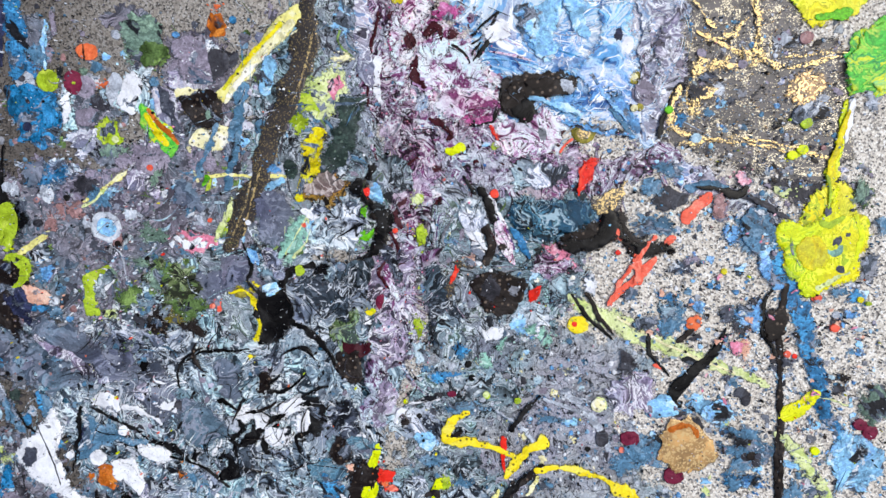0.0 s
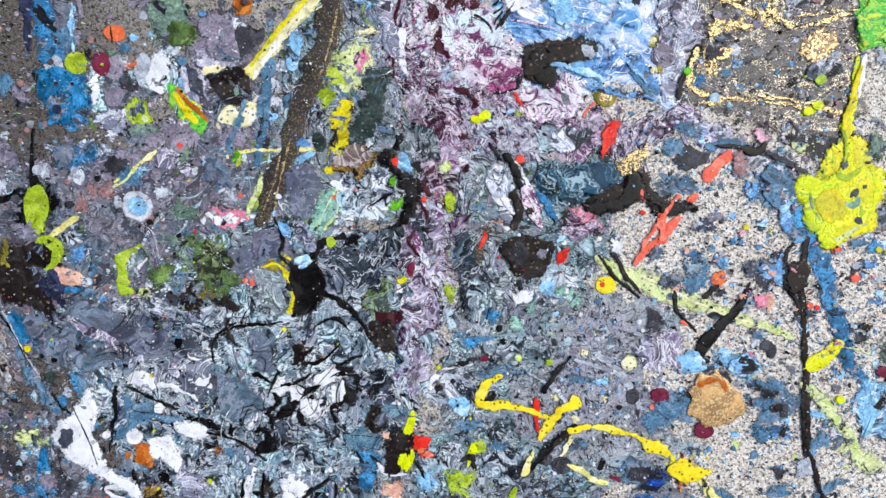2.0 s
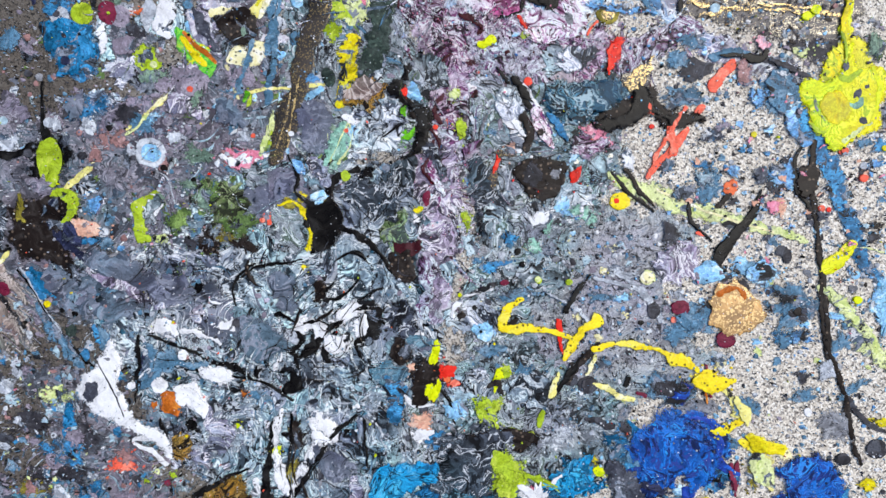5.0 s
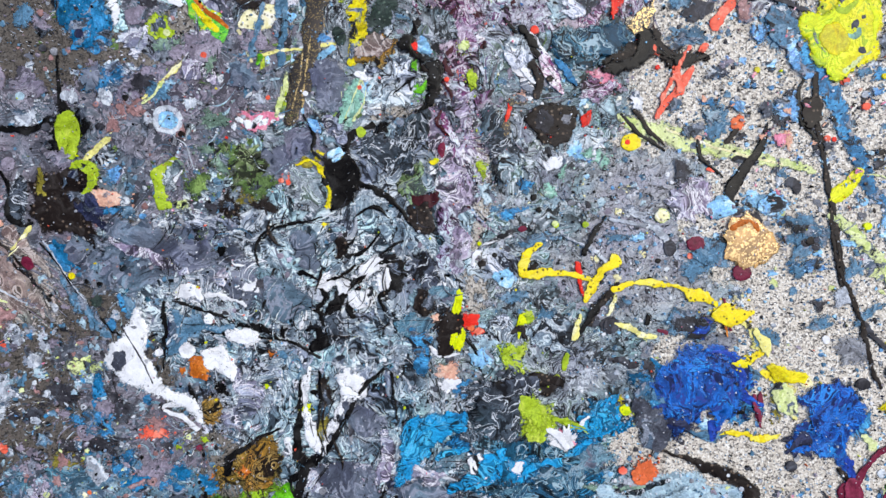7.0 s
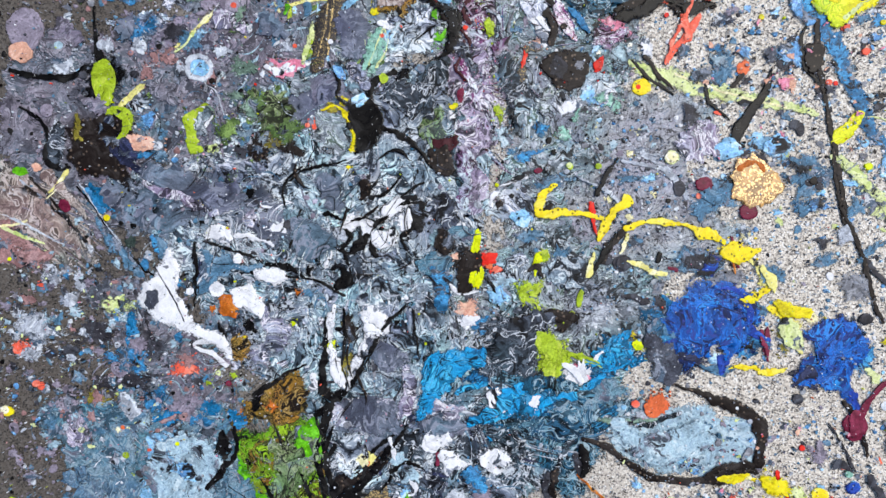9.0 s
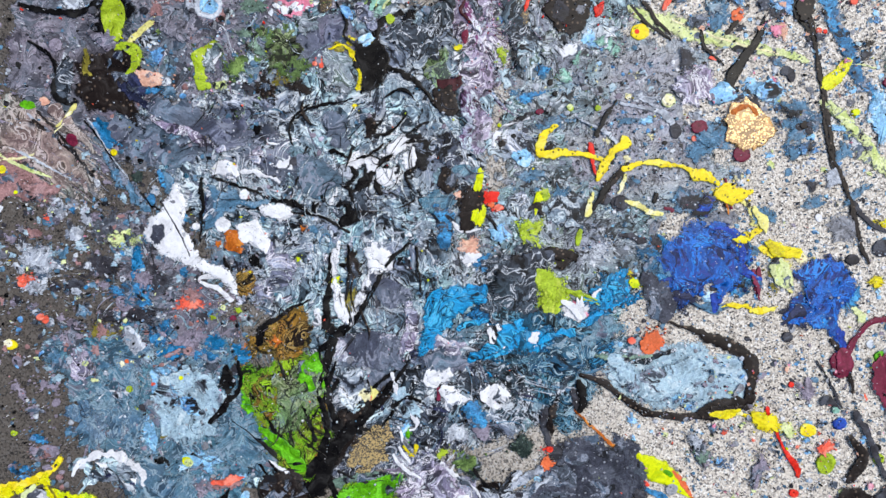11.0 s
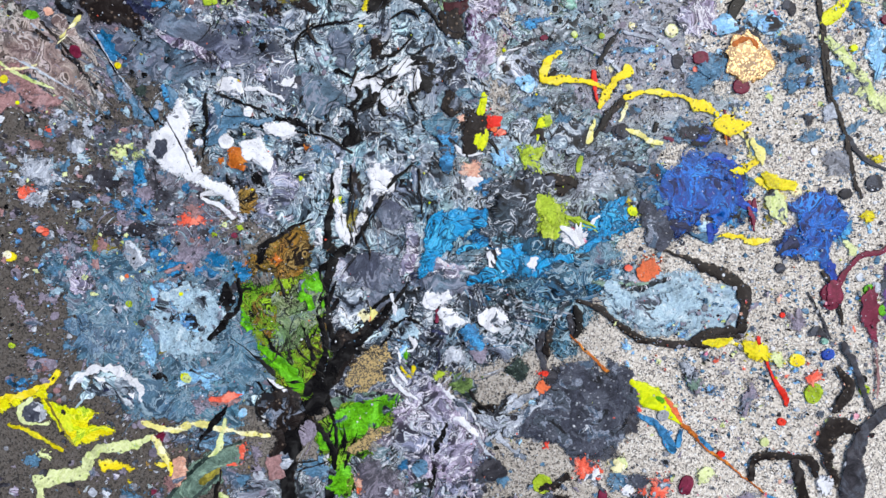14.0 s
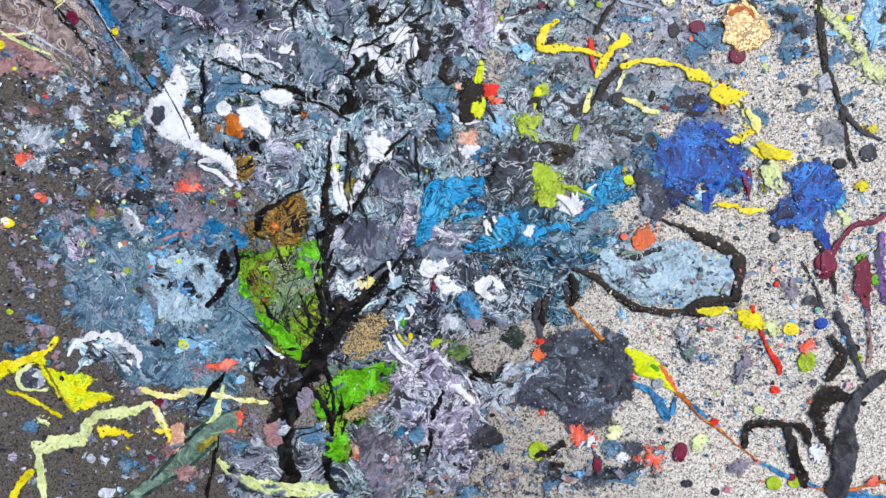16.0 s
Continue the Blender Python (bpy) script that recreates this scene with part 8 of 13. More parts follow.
blob("paint_drop", "red", 0.4, 129.1, -252.2, 1.7, 1.7)
blob("paint_blotch", "coral_stirred", 0.3, 146.5, -292.5, 3.9, 2.5, 42.4, .4)
blob("paint_blotch", "coral_stirred", 0.3, 86.1, -273.3, 2.4, 2.4, -7.5, .4)
blob("paint_drop", "lime", 0.4, 143.9, -302, 5.6, 6.3, -7.6)
blob("paint_drop", "lime", 0.4, 116.8, -375.1, 5, 4.3, -8.1)
blob("paint_drop", "lime", 0.4, 129.6, -375.9, 3.9, 3.9)
blob("paint_drop", "lime", 0.4, -25.4, -334.7, 5.9, 6.2, -8)
blob("paint_drop", "lime", 0.4, 174.9, -304.4, 3.2, 3.2)
blob("paint_drop", "palelime", 0.35, 23.2, -328.7, 3.8, 4.2, -7.9)
blob("paint_drop", "palelime", 0.35, 111, -327.7, 2.8, 2.8)
blob("paint_drop", "burgundy", 0.45, 60.9, -347.5, 4.2, 6.3, -18)
blob("paint_drop", "burgundy", 0.45, 9.7, -347.4, 2.8, 5.6, -8)
blob("paint_drop", "burgundy", 0.45, 128.4, -373.2, 2.5, 2.5)
blob("paint_blotch", "mauve_stirred", 0.25, 71.2, -283.6, 6.9, 9.7, -7.6, .4)
blob("paint_blotch", "mauve_stirred", 0.25, 102.9, -300.1, 4.9, 9.1, -47.7, .4)
blob("paint_blotch", "mauve_stirred", 0.25, 136.5, -255.6, 5.6, 7, -7.4, .4)
blob("paint_drop", "burgundy", 0.6, 160.2, -244.8, 7, 8.4, -7.3)
streak("paint_streak", "burgundy", 0.4, [(164.2, -238.4, 4.9), (170, -230.6, 3.1), (179.3, -223.2, 3.1), (191.7, -222, 3.5), (202.6, -216.5, 2.8)], .2, part="tail")
streak("paint_smear", "burgundy_stirred", 0.5, [(184.7, -254.9, 4.9), (182.9, -268.6, 9.2), (183.9, -279.2, 3.5)], .3)
streak("paint_smear", "purple_stirred", 0.4, [(196.4, -228.8, 5.6), (193.5, -249.1, 7.7), (194.9, -273.7, 5.7)], .4)
blob("paint_drop", "green", 0.35, 190.8, -257.4, 3.5, 3.5)
blob("paint_drop", "green", 0.35, 183, -244.3, 3.5, 3.5)
blob("paint_drop", "palegrey", 0.3, 187.3, -243.1, 3.2, 3.2)
streak("paint_streak", "charcoal", 0.25, [(145.8, -240.2, 1), (152.3, -255.9, 1.4), (157.3, -271.5, 2.5)], .3)
blob("paint_drop", "deepblue", 0.35, 154.6, -279.6, 4.2, 3.5, -7.5)
blob("paint_blotch", "white_stirred", 0.4, 146.2, -361.2, 6.4, 6.4, -8, .45)
streak("paint_streak", "charcoal", 0.4, [(-10.6, -351.7, 4.2), (-17.8, -354.2, 4.8), (-24.5, -351.5, 2.8)], .4)
blob("paint_drop", "charcoal", 0.4, -18.7, -346.3, 4.1, 4.1)
blob("paint_drop", "charcoal", 0.4, 63.2, -367.5, 3.5, 2.5, -8.1)
blob("paint_drop", "charcoal", 0.4, 80.2, -375.4, 2.5, 2.5)
blob("paint_drop", "charcoal", 0.4, -45.9, -341.4, 2.1, 2.1)
blob("paint_drop", "white", 0.3, 25, -345.3, 4.2, 4.2, -8, .2)
blob("paint_blotch", "dustblue_stirred", 0.25, 20.5, -338.3, 9, 5.6, -7.9, .5)
blob("paint_blotch", "dustblue_stirred", 0.25, 23.8, -356.6, 20.9, 6.3, -8.1, .5)
blob("paint_blotch", "dustblue_stirred", 0.25, -7.2, -352.2, 9, 3.5, -8.1, .5)
blob("paint_blotch", "dustblue_stirred", 0.25, -69.8, -354, 10.3, 4.1, -8.1, .5)
blob("paint_blotch", "dustblue_stirred", 0.25, -49.5, -328.5, 6.2, 4.8, -7.9, .5)
blob("paint_blotch", "coral_stirred", 0.25, 33.7, -345.4, 4.2, 5.6, -8, .5)
blob("paint_blotch", "coral_stirred", 0.25, 49.8, -342.3, 2.8, 2.8, -7.9, .5)
blob("paint_drop", "charcoal", 0.45, 191.2, -181.1, 5.2, 5.2)
blob("paint_drop", "charcoal", 0.45, 173.6, -185, 4.2, 3.1, -6.9)
blob("paint_drop", "charcoal", 0.45, 130.5, -223.9, 3.1, 3.1)
blob("paint_drop", "charcoal", 0.45, 152.6, -104.5, 3.1, 2.4, -6.5)
blob("paint_drop", "charcoal", 0.45, 157.5, -107.4, 2.4, 2.4)
blob("paint_blotch", "grey_stirred", 0.25, 169.9, -166.1, 10.3, 9.6, -6.8, .4)
blob("paint_blotch", "charcoal", 0.3, 154.9, -139.3, 6.8, 3.1, -41.7, .4)
blob("paint_blotch", "dustblue_stirred", 0.25, 152.9, -101.3, 9.5, 11.5, -6.5, .45)
blob("paint_blotch", "dustblue_stirred", 0.25, 154, -149.2, 8.2, 4.1, -6.7, .45)
blob("paint_blotch", "dustblue_stirred", 0.25, 126.5, -150.9, 8.2, 6.1, -6.8, .45)
blob("paint_blotch", "dustblue_stirred", 0.25, 181.7, -147.5, 11.7, 3.1, 33.3, .45)
blob("paint_blotch", "dustblue_stirred", 0.25, 91.2, -110.6, 6.7, 5.4, -6.6, .45)
blob("paint_blotch", "dustblue_stirred", 0.25, 146.3, -118.5, 4.8, 3.4, -6.6, .45)
blob("paint_blotch", "skyblue_stirred", 0.25, 200.1, -108.3, 8.2, 20.5, -6.5, .5)
streak("paint_streak", "brownblack", 0.4, [(167.5, -88.3, 2.7), (167.6, -117.7, 2.4), (174.6, -141.6, 2.7), (176.9, -155.2, 3.4), (179.5, -175.6, 2.4), (183.6, -189.6, 1.7)], .3)
streak("paint_thread", "charcoal", 0.3, [(177.2, -151.9, 3.4), (187.1, -166.5, 2.8), (200.4, -174.8, 1.7)])
streak("paint_smear", "palelime_stirred", 0.25, [(165.6, -91.3, 2.7), (184.6, -109.8, 6.8), (193.3, -130.6, 8.2), (206.5, -138.7, 10.3)], .4)
streak("paint_smear", "palelime_stirred", 0.3, [(169.8, -211.7, 6.3), (175.9, -222.7, 4.9)], .4)
blob("paint_blotch", "palegrey_stirred", 0.2, 44.7, -219.8, 10.2, 3.4, -7.2, .4)
blob("paint_blotch", "palegrey_stirred", 0.2, 168.7, -137.6, 6.8, 6.8, -6.7, .4)
# -- gold-sprayed hook --
streak("paint_streak", "brownblack", 0.3, [(165, -263.1, 2.5), (162.8, -243.2, 2.8), (155.2, -229, 2.8)], .3)
# -- west side --
blob("paint_blotch", "palegrey_stirred", 0.25, -242.1, 29.1, 10.4, 12.8, -9.6, .3)
blob("paint_drop", "black", 0.1, -242.4, 33.7, 1.2, 1.2, part="spot")
blob("paint_drop", "mauve", 0.3, -260.1, 47.3, 10.3, 12.2, -9.6)
blob("paint_drop", "mauve", 0.3, -257, 2.5, 3.7, 3.7)
blob("paint_drop", "mauve", 0.3, -228.3, -2.3, 3.1, 3.1)
blob("paint_drop", "peach", 0.4, -265, 36, 6.7, 6.1, -9.6)
blob("paint_blotch", "palegrey_stirred", 0.3, -216.2, 30.1, 4, 3.7, -9.6, .3)
blob("paint_blotch", "palegrey_stirred", 0.3, -200.1, 29.5, 3.6, 4.6, -9.6, .3)
blob("paint_blotch", "black_stirred", 0.4, -222, 13.5, 13.4, 16.5, -9.6, .35)
streak("paint_streak", "black", 0.35, [(-219.7, 54, 1.5), (-222.9, 34.9, 2.7), (-221.7, 22.6, 6.7)], .3)
streak("paint_streak", "black", 0.35, [(-273.5, 28.3, 2.7), (-262.2, 22.7, 3.4), (-244.3, 18.5, 3.7), (-228, 22.1, 4.9)], .3)
blob("paint_drop", "lime", 0.7, -222.6, 13.6, 7, 12.2, -9.6, .08, label="large glossy lime drop in a black ring")
blob("paint_drop", "lime", 0.3, -222.4, 3.7, 3.1, 4.3, -9.6, part="drip")
puddle("paint_splat", "brownblack", 0.5, [(-245.9, -7.1), (-229.9, -2.1), (-217.3, -9.4), (-216.8, -22.8), (-213.5, -37.3), (-212.6, -48.3), (-225.6, -43), (-240.5, -38.9), (-249.6, -29.6)], .8, label="broad brown-black glossy paint splat on concrete")
streak("paint_streak", "navy", 0.1, [(-228, -16.2, 4.9), (-219.9, -30, 6.1), (-211.1, -40.8, 3.7)], .4, label="navy edge", part="edge")
blob("paint_blotch", "olive", 0.05, -241.1, -10.9, 4.3, 8, -9.6, .5, label="olive glaze", part="glaze")
streak("paint_smear", "lime", 0.5, [(-226.4, -4.8, 2.8), (-218.1, -2.5, 6.1), (-213.4, -10.1, 6.7), (-219, -17.8, 6.7), (-223.8, -15.4, 3.1)], .25)
streak("paint_streak", "paleyellow", 0.35, [(-217.5, -2.6, 2.4), (-209.7, 2.2, 3.4), (-202.2, 8.3, 1.5)], .25)
blob("paint_blotch", "peach_stirred", 0.35, -208.7, -24.1, 8.6, 6.1, -9.6, .4)
blob("paint_blotch", "dustblue_stirred", 0.3, -203.9, -12.6, 4.3, 5.5, -9.6, .25)
blob("paint_blotch", "dustblue_stirred", 0.3, -199.9, -31.8, 4.9, 4.9, -9.6, .25)
blob("paint_drop", "palegrey", 0.3, -199.1, -26.4, 2.1, 2.1)
streak("paint_streak", "black", 0.35, [(-271.8, 6.6, 1.2), (-262.4, -0.6, 2.5), (-259.2, -11, 2.5), (-262.9, -22.7, 2.5), (-257.6, -30.4, 3.7), (-249.6, -29.6, 1.8)], .35)
blob("marbled_patch", "m_dark", 0.35, -255.6, -17.8, 6.8, 11.7, -9.6, .4)
streak("paint_streak", "paleyellow", 0.3, [(-250.5, -29.5, 2.8), (-257.2, -36.1, 2.5), (-264.6, -42.7, 1.2)], .3)
blob("paint_drop", "green", 0.35, -278.5, -28.2, 4.3, 2.8, -9.6)
blob("paint_drop", "peach", 0.35, -268.3, -27.4, 2.8, 2.5, -9.6, .3)
streak("paint_streak", "blue", 0.35, [(-245.1, -42.8, 4.9), (-240.2, -49.9, 6.2), (-236.7, -58.9, 4.3)], .4)
streak("paint_streak", "azure", 0.3, [(-209.3, -31.8, 2.5), (-214.7, -27.8, 1.8)], .4)
streak("paint_smear", "lime", 0.45, [(-170.7, -10.5, 3.1), (-180.2, -15.7, 7.3), (-180.9, -25.7, 7.4), (-180.2, -32, 6.1), (-175.2, -33.8, 2.5)], .3)
streak("paint_thread", "white", 0.3, [(-178.3, -12.3, 1.5), (-170.7, -10.5, 2.4), (-167.9, -16.5, 2.4), (-172.8, -20.9, 1.5)], .3)
streak("paint_streak", "palegrey", 0.25, [(-184.8, -18.9, 1.8), (-176.7, -17.2, 2.4)], .3)
blob("paint_blotch", "palelime_stirred", 0.3, -170.5, -33.7, 4.3, 2.8, -9.6, .4)
blob("marbled_patch", "m_lav", 0.3, -147.1, 40.2, 9.1, 12.1, -9.6, .4)
blob("paint_blotch", "rose_stirred", 0.3, -126, 4.8, 12.2, 4.3, -9.6, .5)
blob("paint_blotch", "rose_stirred", 0.3, -191.1, 20.4, 3.7, 6.1, -9.6, .5)
blob("paint_drop", "red", 0.25, -141.8, 40.8, 1.8, 1.8)
# -- pink wash and the umber pour --
streak("paint_streak", "rose", 0.2, [(-301.9, -55.1, 8.6), (-286.6, -66.2, 8), (-272.5, -76, 2.5)], .4)
streak("paint_smear", "m_umber", 0.3, [(-301.7, -35.9, 10.4), (-282.6, -52, 10.5), (-268.5, -70.8, 8.1), (-259.9, -86, 1.9)], .35, label="wet umber and mauve paint pour in long stripes")
streak("paint_streak", "m_umber", 0.15, [(-299.4, -40.8, 2.5), (-280.4, -57.5, 2.5), (-264.9, -77.5, 1.2)], .3, part="stripe")
streak("paint_streak", "mauve", 0.15, [(-295, -33.5, 1.8), (-278.8, -47.8, 2.2), (-263.6, -69.8, 1.2)], .3, label="mauve stripe", part="stripe")
streak("paint_streak", "palelime", 0.12, [(-301.1, -50.8, 1.8), (-284.5, -63.3, 2.2), (-271.5, -69.8, 0.9)], .3, label="pale lime stripe", part="stripe")
streak("paint_smear", "m_umber", 0.3, [(-284.9, -28.5, 8.6), (-267.7, -47.4, 9.9), (-256.9, -67.4, 6.2), (-254.5, -81.9, 1.6)], .35)
streak("paint_streak", "palegrey", 0.12, [(-279.3, -32.2, 1.2), (-264.1, -54.1, 1.6), (-256.4, -73.8, 0.9)], .3, label="pale grey stripe", part="stripe")
streak("paint_streak", "brownblack", 0.12, [(-273.1, -32.9, 1.2), (-260.6, -51.4, 1.6), (-254, -69.3, 0.9)], .3, label="dark stripe", part="stripe")
streak("paint_streak", "m_umber", 0.25, [(-266.5, -30.5, 6.8), (-253.4, -45.9, 6.2), (-245.7, -60.9, 1.6)], .35)
blob("paint_blotch", "rose_stirred", 0.3, -294.7, -67.8, 15.5, 7.4, -6.6, .5)
blob("paint_blotch", "rose_stirred", 0.3, -283.7, -76.9, 12.4, 4.3, -6.6, .5)
blob("paint_blotch", "rose_stirred", 0.3, -295.6, -55.2, 9.2, 4.3, -6.5, .5)
blob("paint_drop", "burgundy", 0.3, -257.3, -50.8, 3.4, 3.7, -6.4)
blob("paint_drop", "yellow", 0.3, -298.5, -61.1, 2.5, 2.5)
blob("paint_drop", "yellow", 0.3, -235.4, -61.1, 1.9, 1.9)
blob("paint_drop", "yellow", 0.3, -311.9, -159.9, 3.5, 2.8, -7.1)
blob("paint_blotch", "palegrey_stirred", 0.25, -287.1, -116.2, 13.8, 10.6, -6.9, .5)
blob("paint_blotch", "palegrey_stirred", 0.25, -292.6, -130, 7.5, 3.8, -6.9, .5)
blob("paint_blotch", "palegrey_stirred", 0.25, -257.8, -92.6, 4.4, 6.9, -6.7, .5)
blob("paint_blotch", "paleblue_stirred", 0.25, -283.4, -113.4, 9.4, 8.1, -6.8, .5)
blob("paint_blotch", "paleblue_stirred", 0.25, -241.4, -180.2, 8.3, 9.6, -7.2, .5)
blob("paint_blotch", "paleblue_stirred", 0.25, -246, -168.2, 6.4, 7.7, -7.1, .5)
blob("paint_drop", "coral", 0.3, -298.9, -126, 2.8, 2.8)
blob("paint_drop", "coral", 0.3, -290, -148.7, 2.2, 2.2)
blob("paint_blotch", "coral_stirred", 0.25, -204.4, -150.5, 6.4, 5.1, -7, .4)
blob("paint_drop", "palegrey", 0.3, -264.3, -103, 3.8, 3.8)
streak("paint_streak", "azure", 0.3, [(-231.1, -114.9, 3.2), (-235.4, -132.1, 5.1), (-233.8, -142, 5.7)], .4)
blob("paint_blotch", "blue_stirred", 0.3, -232.9, -147, 6.4, 5.7, -7, .5)
blob("paint_blotch", "blue_stirred", 0.3, -243.2, -140.8, 4.4, 4.4, -7, .5)
blob("paint_blotch", "blue_stirred", 0.3, -229.4, -165.3, 7.7, 6.4, -7.1, .5)
blob("paint_blotch", "blue_stirred", 0.3, -306.8, -214.8, 5.1, 2.5, -7.5, .5)
blob("paint_blotch", "blue_stirred", 0.3, -319.3, -231.5, 5.7, 2.6, -7.6, .5)
blob("paint_blotch", "blue_stirred", 0.3, -202.9, -183.5, 7.7, 4.5, -7.2, .5)
blob("paint_drop", "mauve", 0.3, -244, -145.6, 5.1, 5.1)
blob("paint_drop", "mauve", 0.3, -233, -137.2, 5.1, 5.1)
blob("paint_drop", "mauve", 0.3, -253.9, -167.2, 4.5, 4.5)
blob("paint_drop", "mauve", 0.3, -301.9, -223.8, 6.4, 3.8, -7.5)
blob("paint_drop", "mauve", 0.3, -253.1, -265.8, 2.9, 2.9)
blob("paint_drop", "mauve", 0.3, -249.3, -283.4, 2.9, 2.9)
blob("paint_blotch", "mauve_stirred", 0.25, -273.6, -169.6, 8.3, 9.5, -7.2, .5)
blob("paint_blotch", "mauve_stirred", 0.25, -209.7, -174.4, 12.9, 9.6, -7.2, .5)
blob("paint_blotch", "mauve_stirred", 0.25, -217.7, -260.4, 8.5, 5.9, -7.7, .5)
blob("paint_blotch", "rose_stirred", 0.25, -265.2, -167.4, 4.4, 7, -7.2, .5)
blob("paint_blotch", "rose_stirred", 0.25, -260.5, -219.2, 12.9, 2.6, -7.5, .5)
blob("paint_blotch", "rose_stirred", 0.25, -202.6, -259, 8.5, 3, -7.7, .5)
blob("paint_blotch", "olive_stirred", 0.3, -257.8, -161.8, 7.6, 3.2, -7.1, .5)
blob("paint_blotch", "olive_stirred", 0.3, -230.4, -224.9, 9.1, 2.3, -7.5, .5)
blob("paint_blotch", "lime", 0.25, -236.9, -111, 5.7, 3.8, -6.8, .5)
blob("paint_blotch", "lime", 0.25, -218.7, -191.4, 2.3, 3.2, -7.3, .5)
blob("paint_blotch", "charcoal", 0.25, -253.3, -123.5, 15.8, 7.6, -6.9, .5)
blob("paint_blotch", "charcoal", 0.25, -226, -133.2, 10.8, 12.7, -6.9, .5)
blob("paint_blotch", "charcoal", 0.25, -242.1, -154, 19.1, 5.1, -7.1, .5)
blob("paint_blotch", "charcoal", 0.25, -294.3, -102.6, 3.7, 3.7, -6.8, .5)
blob("marbled_patch", "m_dust", 0.3, -255.1, -175.2, 22.3, 10.8, -7.2, .5)
blob("marbled_patch", "m_dust", 0.3, -282.5, -165.2, 6.3, 7.6, -7.2, .5)
blob("marbled_patch", "m_dust", 0.3, -276.7, -208.8, 9.6, 16, -7.4, .5)
blob("marbled_patch", "m_dust", 0.3, -219.7, -219.6, 22.7, 19.4, -7.4, .5)
blob("marbled_patch", "m_dust", 0.3, -191.7, -229.9, 19.6, 13.1, -7.5, .5)
blob("marbled_patch", "m_dust", 0.3, -244.1, -250, 19.5, 11.7, -7.6, .5)
blob("marbled_patch", "m_dust", 0.3, -190.4, -243.6, 9.8, 11.1, -7.6, .5)
blob("paint_blotch", "azure", 0.25, -196.9, -176, 7.7, 4.5, -7.2, .5)
blob("paint_blotch", "azure", 0.25, -223.1, -177.6, 9.6, 4.5, -7.2, .5)
blob("paint_blotch", "azure", 0.25, -185, -184.1, 5.8, 5.8, -7.2, .5)
blob("paint_blotch", "skyblue_stirred", 0.25, -216.8, -199.9, 16.1, 8.4, -7.3, .6)
blob("paint_blotch", "skyblue_stirred", 0.25, -216.8, -243.5, 16.3, 7.8, -7.6, .6)
blob("paint_blotch", "skyblue_stirred", 0.25, -243.2, -223.2, 9.7, 8.4, -7.5, .6)
streak("paint_streak", "white", 0.4, [(-272.7, -204.3, 3.2), (-263.8, -198.9, 7.7), (-254.5, -201.7, 7.1), (-257.7, -191.4, 3.2)], .4)
blob("paint_drop", "m_dark", 0.35, -254, -198.5, 4.5, 5.1, -7.3, .2)
blob("paint_drop", "acid", 0.35, -249.2, -195.1, 2.9, 2.6, -7.3)
blob("paint_drop", "acid", 0.35, -224.8, -241.8, 2.9, 2.9)
blob("paint_drop", "lime", 0.3, -248.9, -207.4, 1.9, 1.9)
streak("paint_smear", "m_white", 0.3, [(-292.6, -236.8, 2.6), (-282.1, -232.1, 4.5), (-282, -241.5, 2.6)], .5)
streak("paint_smear", "m_white", 0.3, [(-284.7, -247.9, 3.2), (-273.6, -240, 7.7), (-263.3, -236.6, 5.8)], .5)
streak("paint_smear", "m_white", 0.3, [(-265.1, -237.7, 4.5), (-257, -244.2, 6.5), (-252.1, -255, 3.2)], .5)
blob("paint_blotch", "white_stirred", 0.3, -272.1, -236.8, 3.9, 2.9, -7.6, .5)
blob("paint_blotch", "white_stirred", 0.3, -256.3, -248.4, 2.9, 3.9, -7.6, .5)
blob("paint_blotch", "navy_stirred", 0.3, -269.4, -243.9, 6.5, 2.9, -7.6, .4)
blob("paint_blotch", "navy_stirred", 0.3, -259.1, -251.4, 5.2, 3.2, -7.7, .4)
blob("paint_drop", "palegrey", 0.3, -312.8, -250.2, 7.1, 6.4, -7.7, .3)
blob("paint_blotch", "white_stirred", 0.25, -310.8, -248.5, 3.2, 3.2, -7.7, .4)
blob("paint_blotch", "white_stirred", 0.25, -176, -259.1, 4, 4.6, -7.6, .4)
streak("paint_smear", "m_white", 0.3, [(-192.8, -260.3, 5.3), (-179.3, -258.7, 6.6), (-171.8, -252.9, 3.3)], .4)
blob("paint_blotch", "rose_stirred", 0.3, -238.9, -302, 5.9, 11.2, -7.9, .4)
streak("paint_streak", "sage", 0.4, [(-275.1, -331.7, 5.3), (-248.3, -319.8, 11.2), (-227.5, -303.6, 16.5), (-209.1, -292.4, 12.5), (-198.1, -285.3, 3.3)], .3, label="dark outlined sage green paint stroke on concrete")
streak("paint_streak", "darkgreen", 0.15, [(-255.1, -320.6, 2), (-231.9, -299.6, 2.3), (-213.4, -287.6, 2), (-197.9, -283.6, 1.3)], .3, label="dark green outline", part="outline")
streak("paint_streak", "darkgreen", 0.15, [(-263.2, -329.9, 2), (-234.4, -316.5, 2), (-213.9, -302.1, 2)], .3, label="dark green outline", part="outline")
streak("paint_streak", "olive", 0.1, [(-226.1, -305.6, 4), (-211.8, -298.9, 4.6)], .4, label="olive core", part="core")
streak("paint_thread", "black", 0.3, [(-215.4, -305.3, 1.3), (-220.2, -322, 1.3), (-226.1, -338.7, 1.3)])
blob("paint_blotch", "coral_stirred", 0.3, -199.1, -292, 2, 4, -7.9, .4)
blob("paint_blotch", "coral_stirred", 0.3, -204.7, -296.4, 4, 1.3, -7.9, .4)
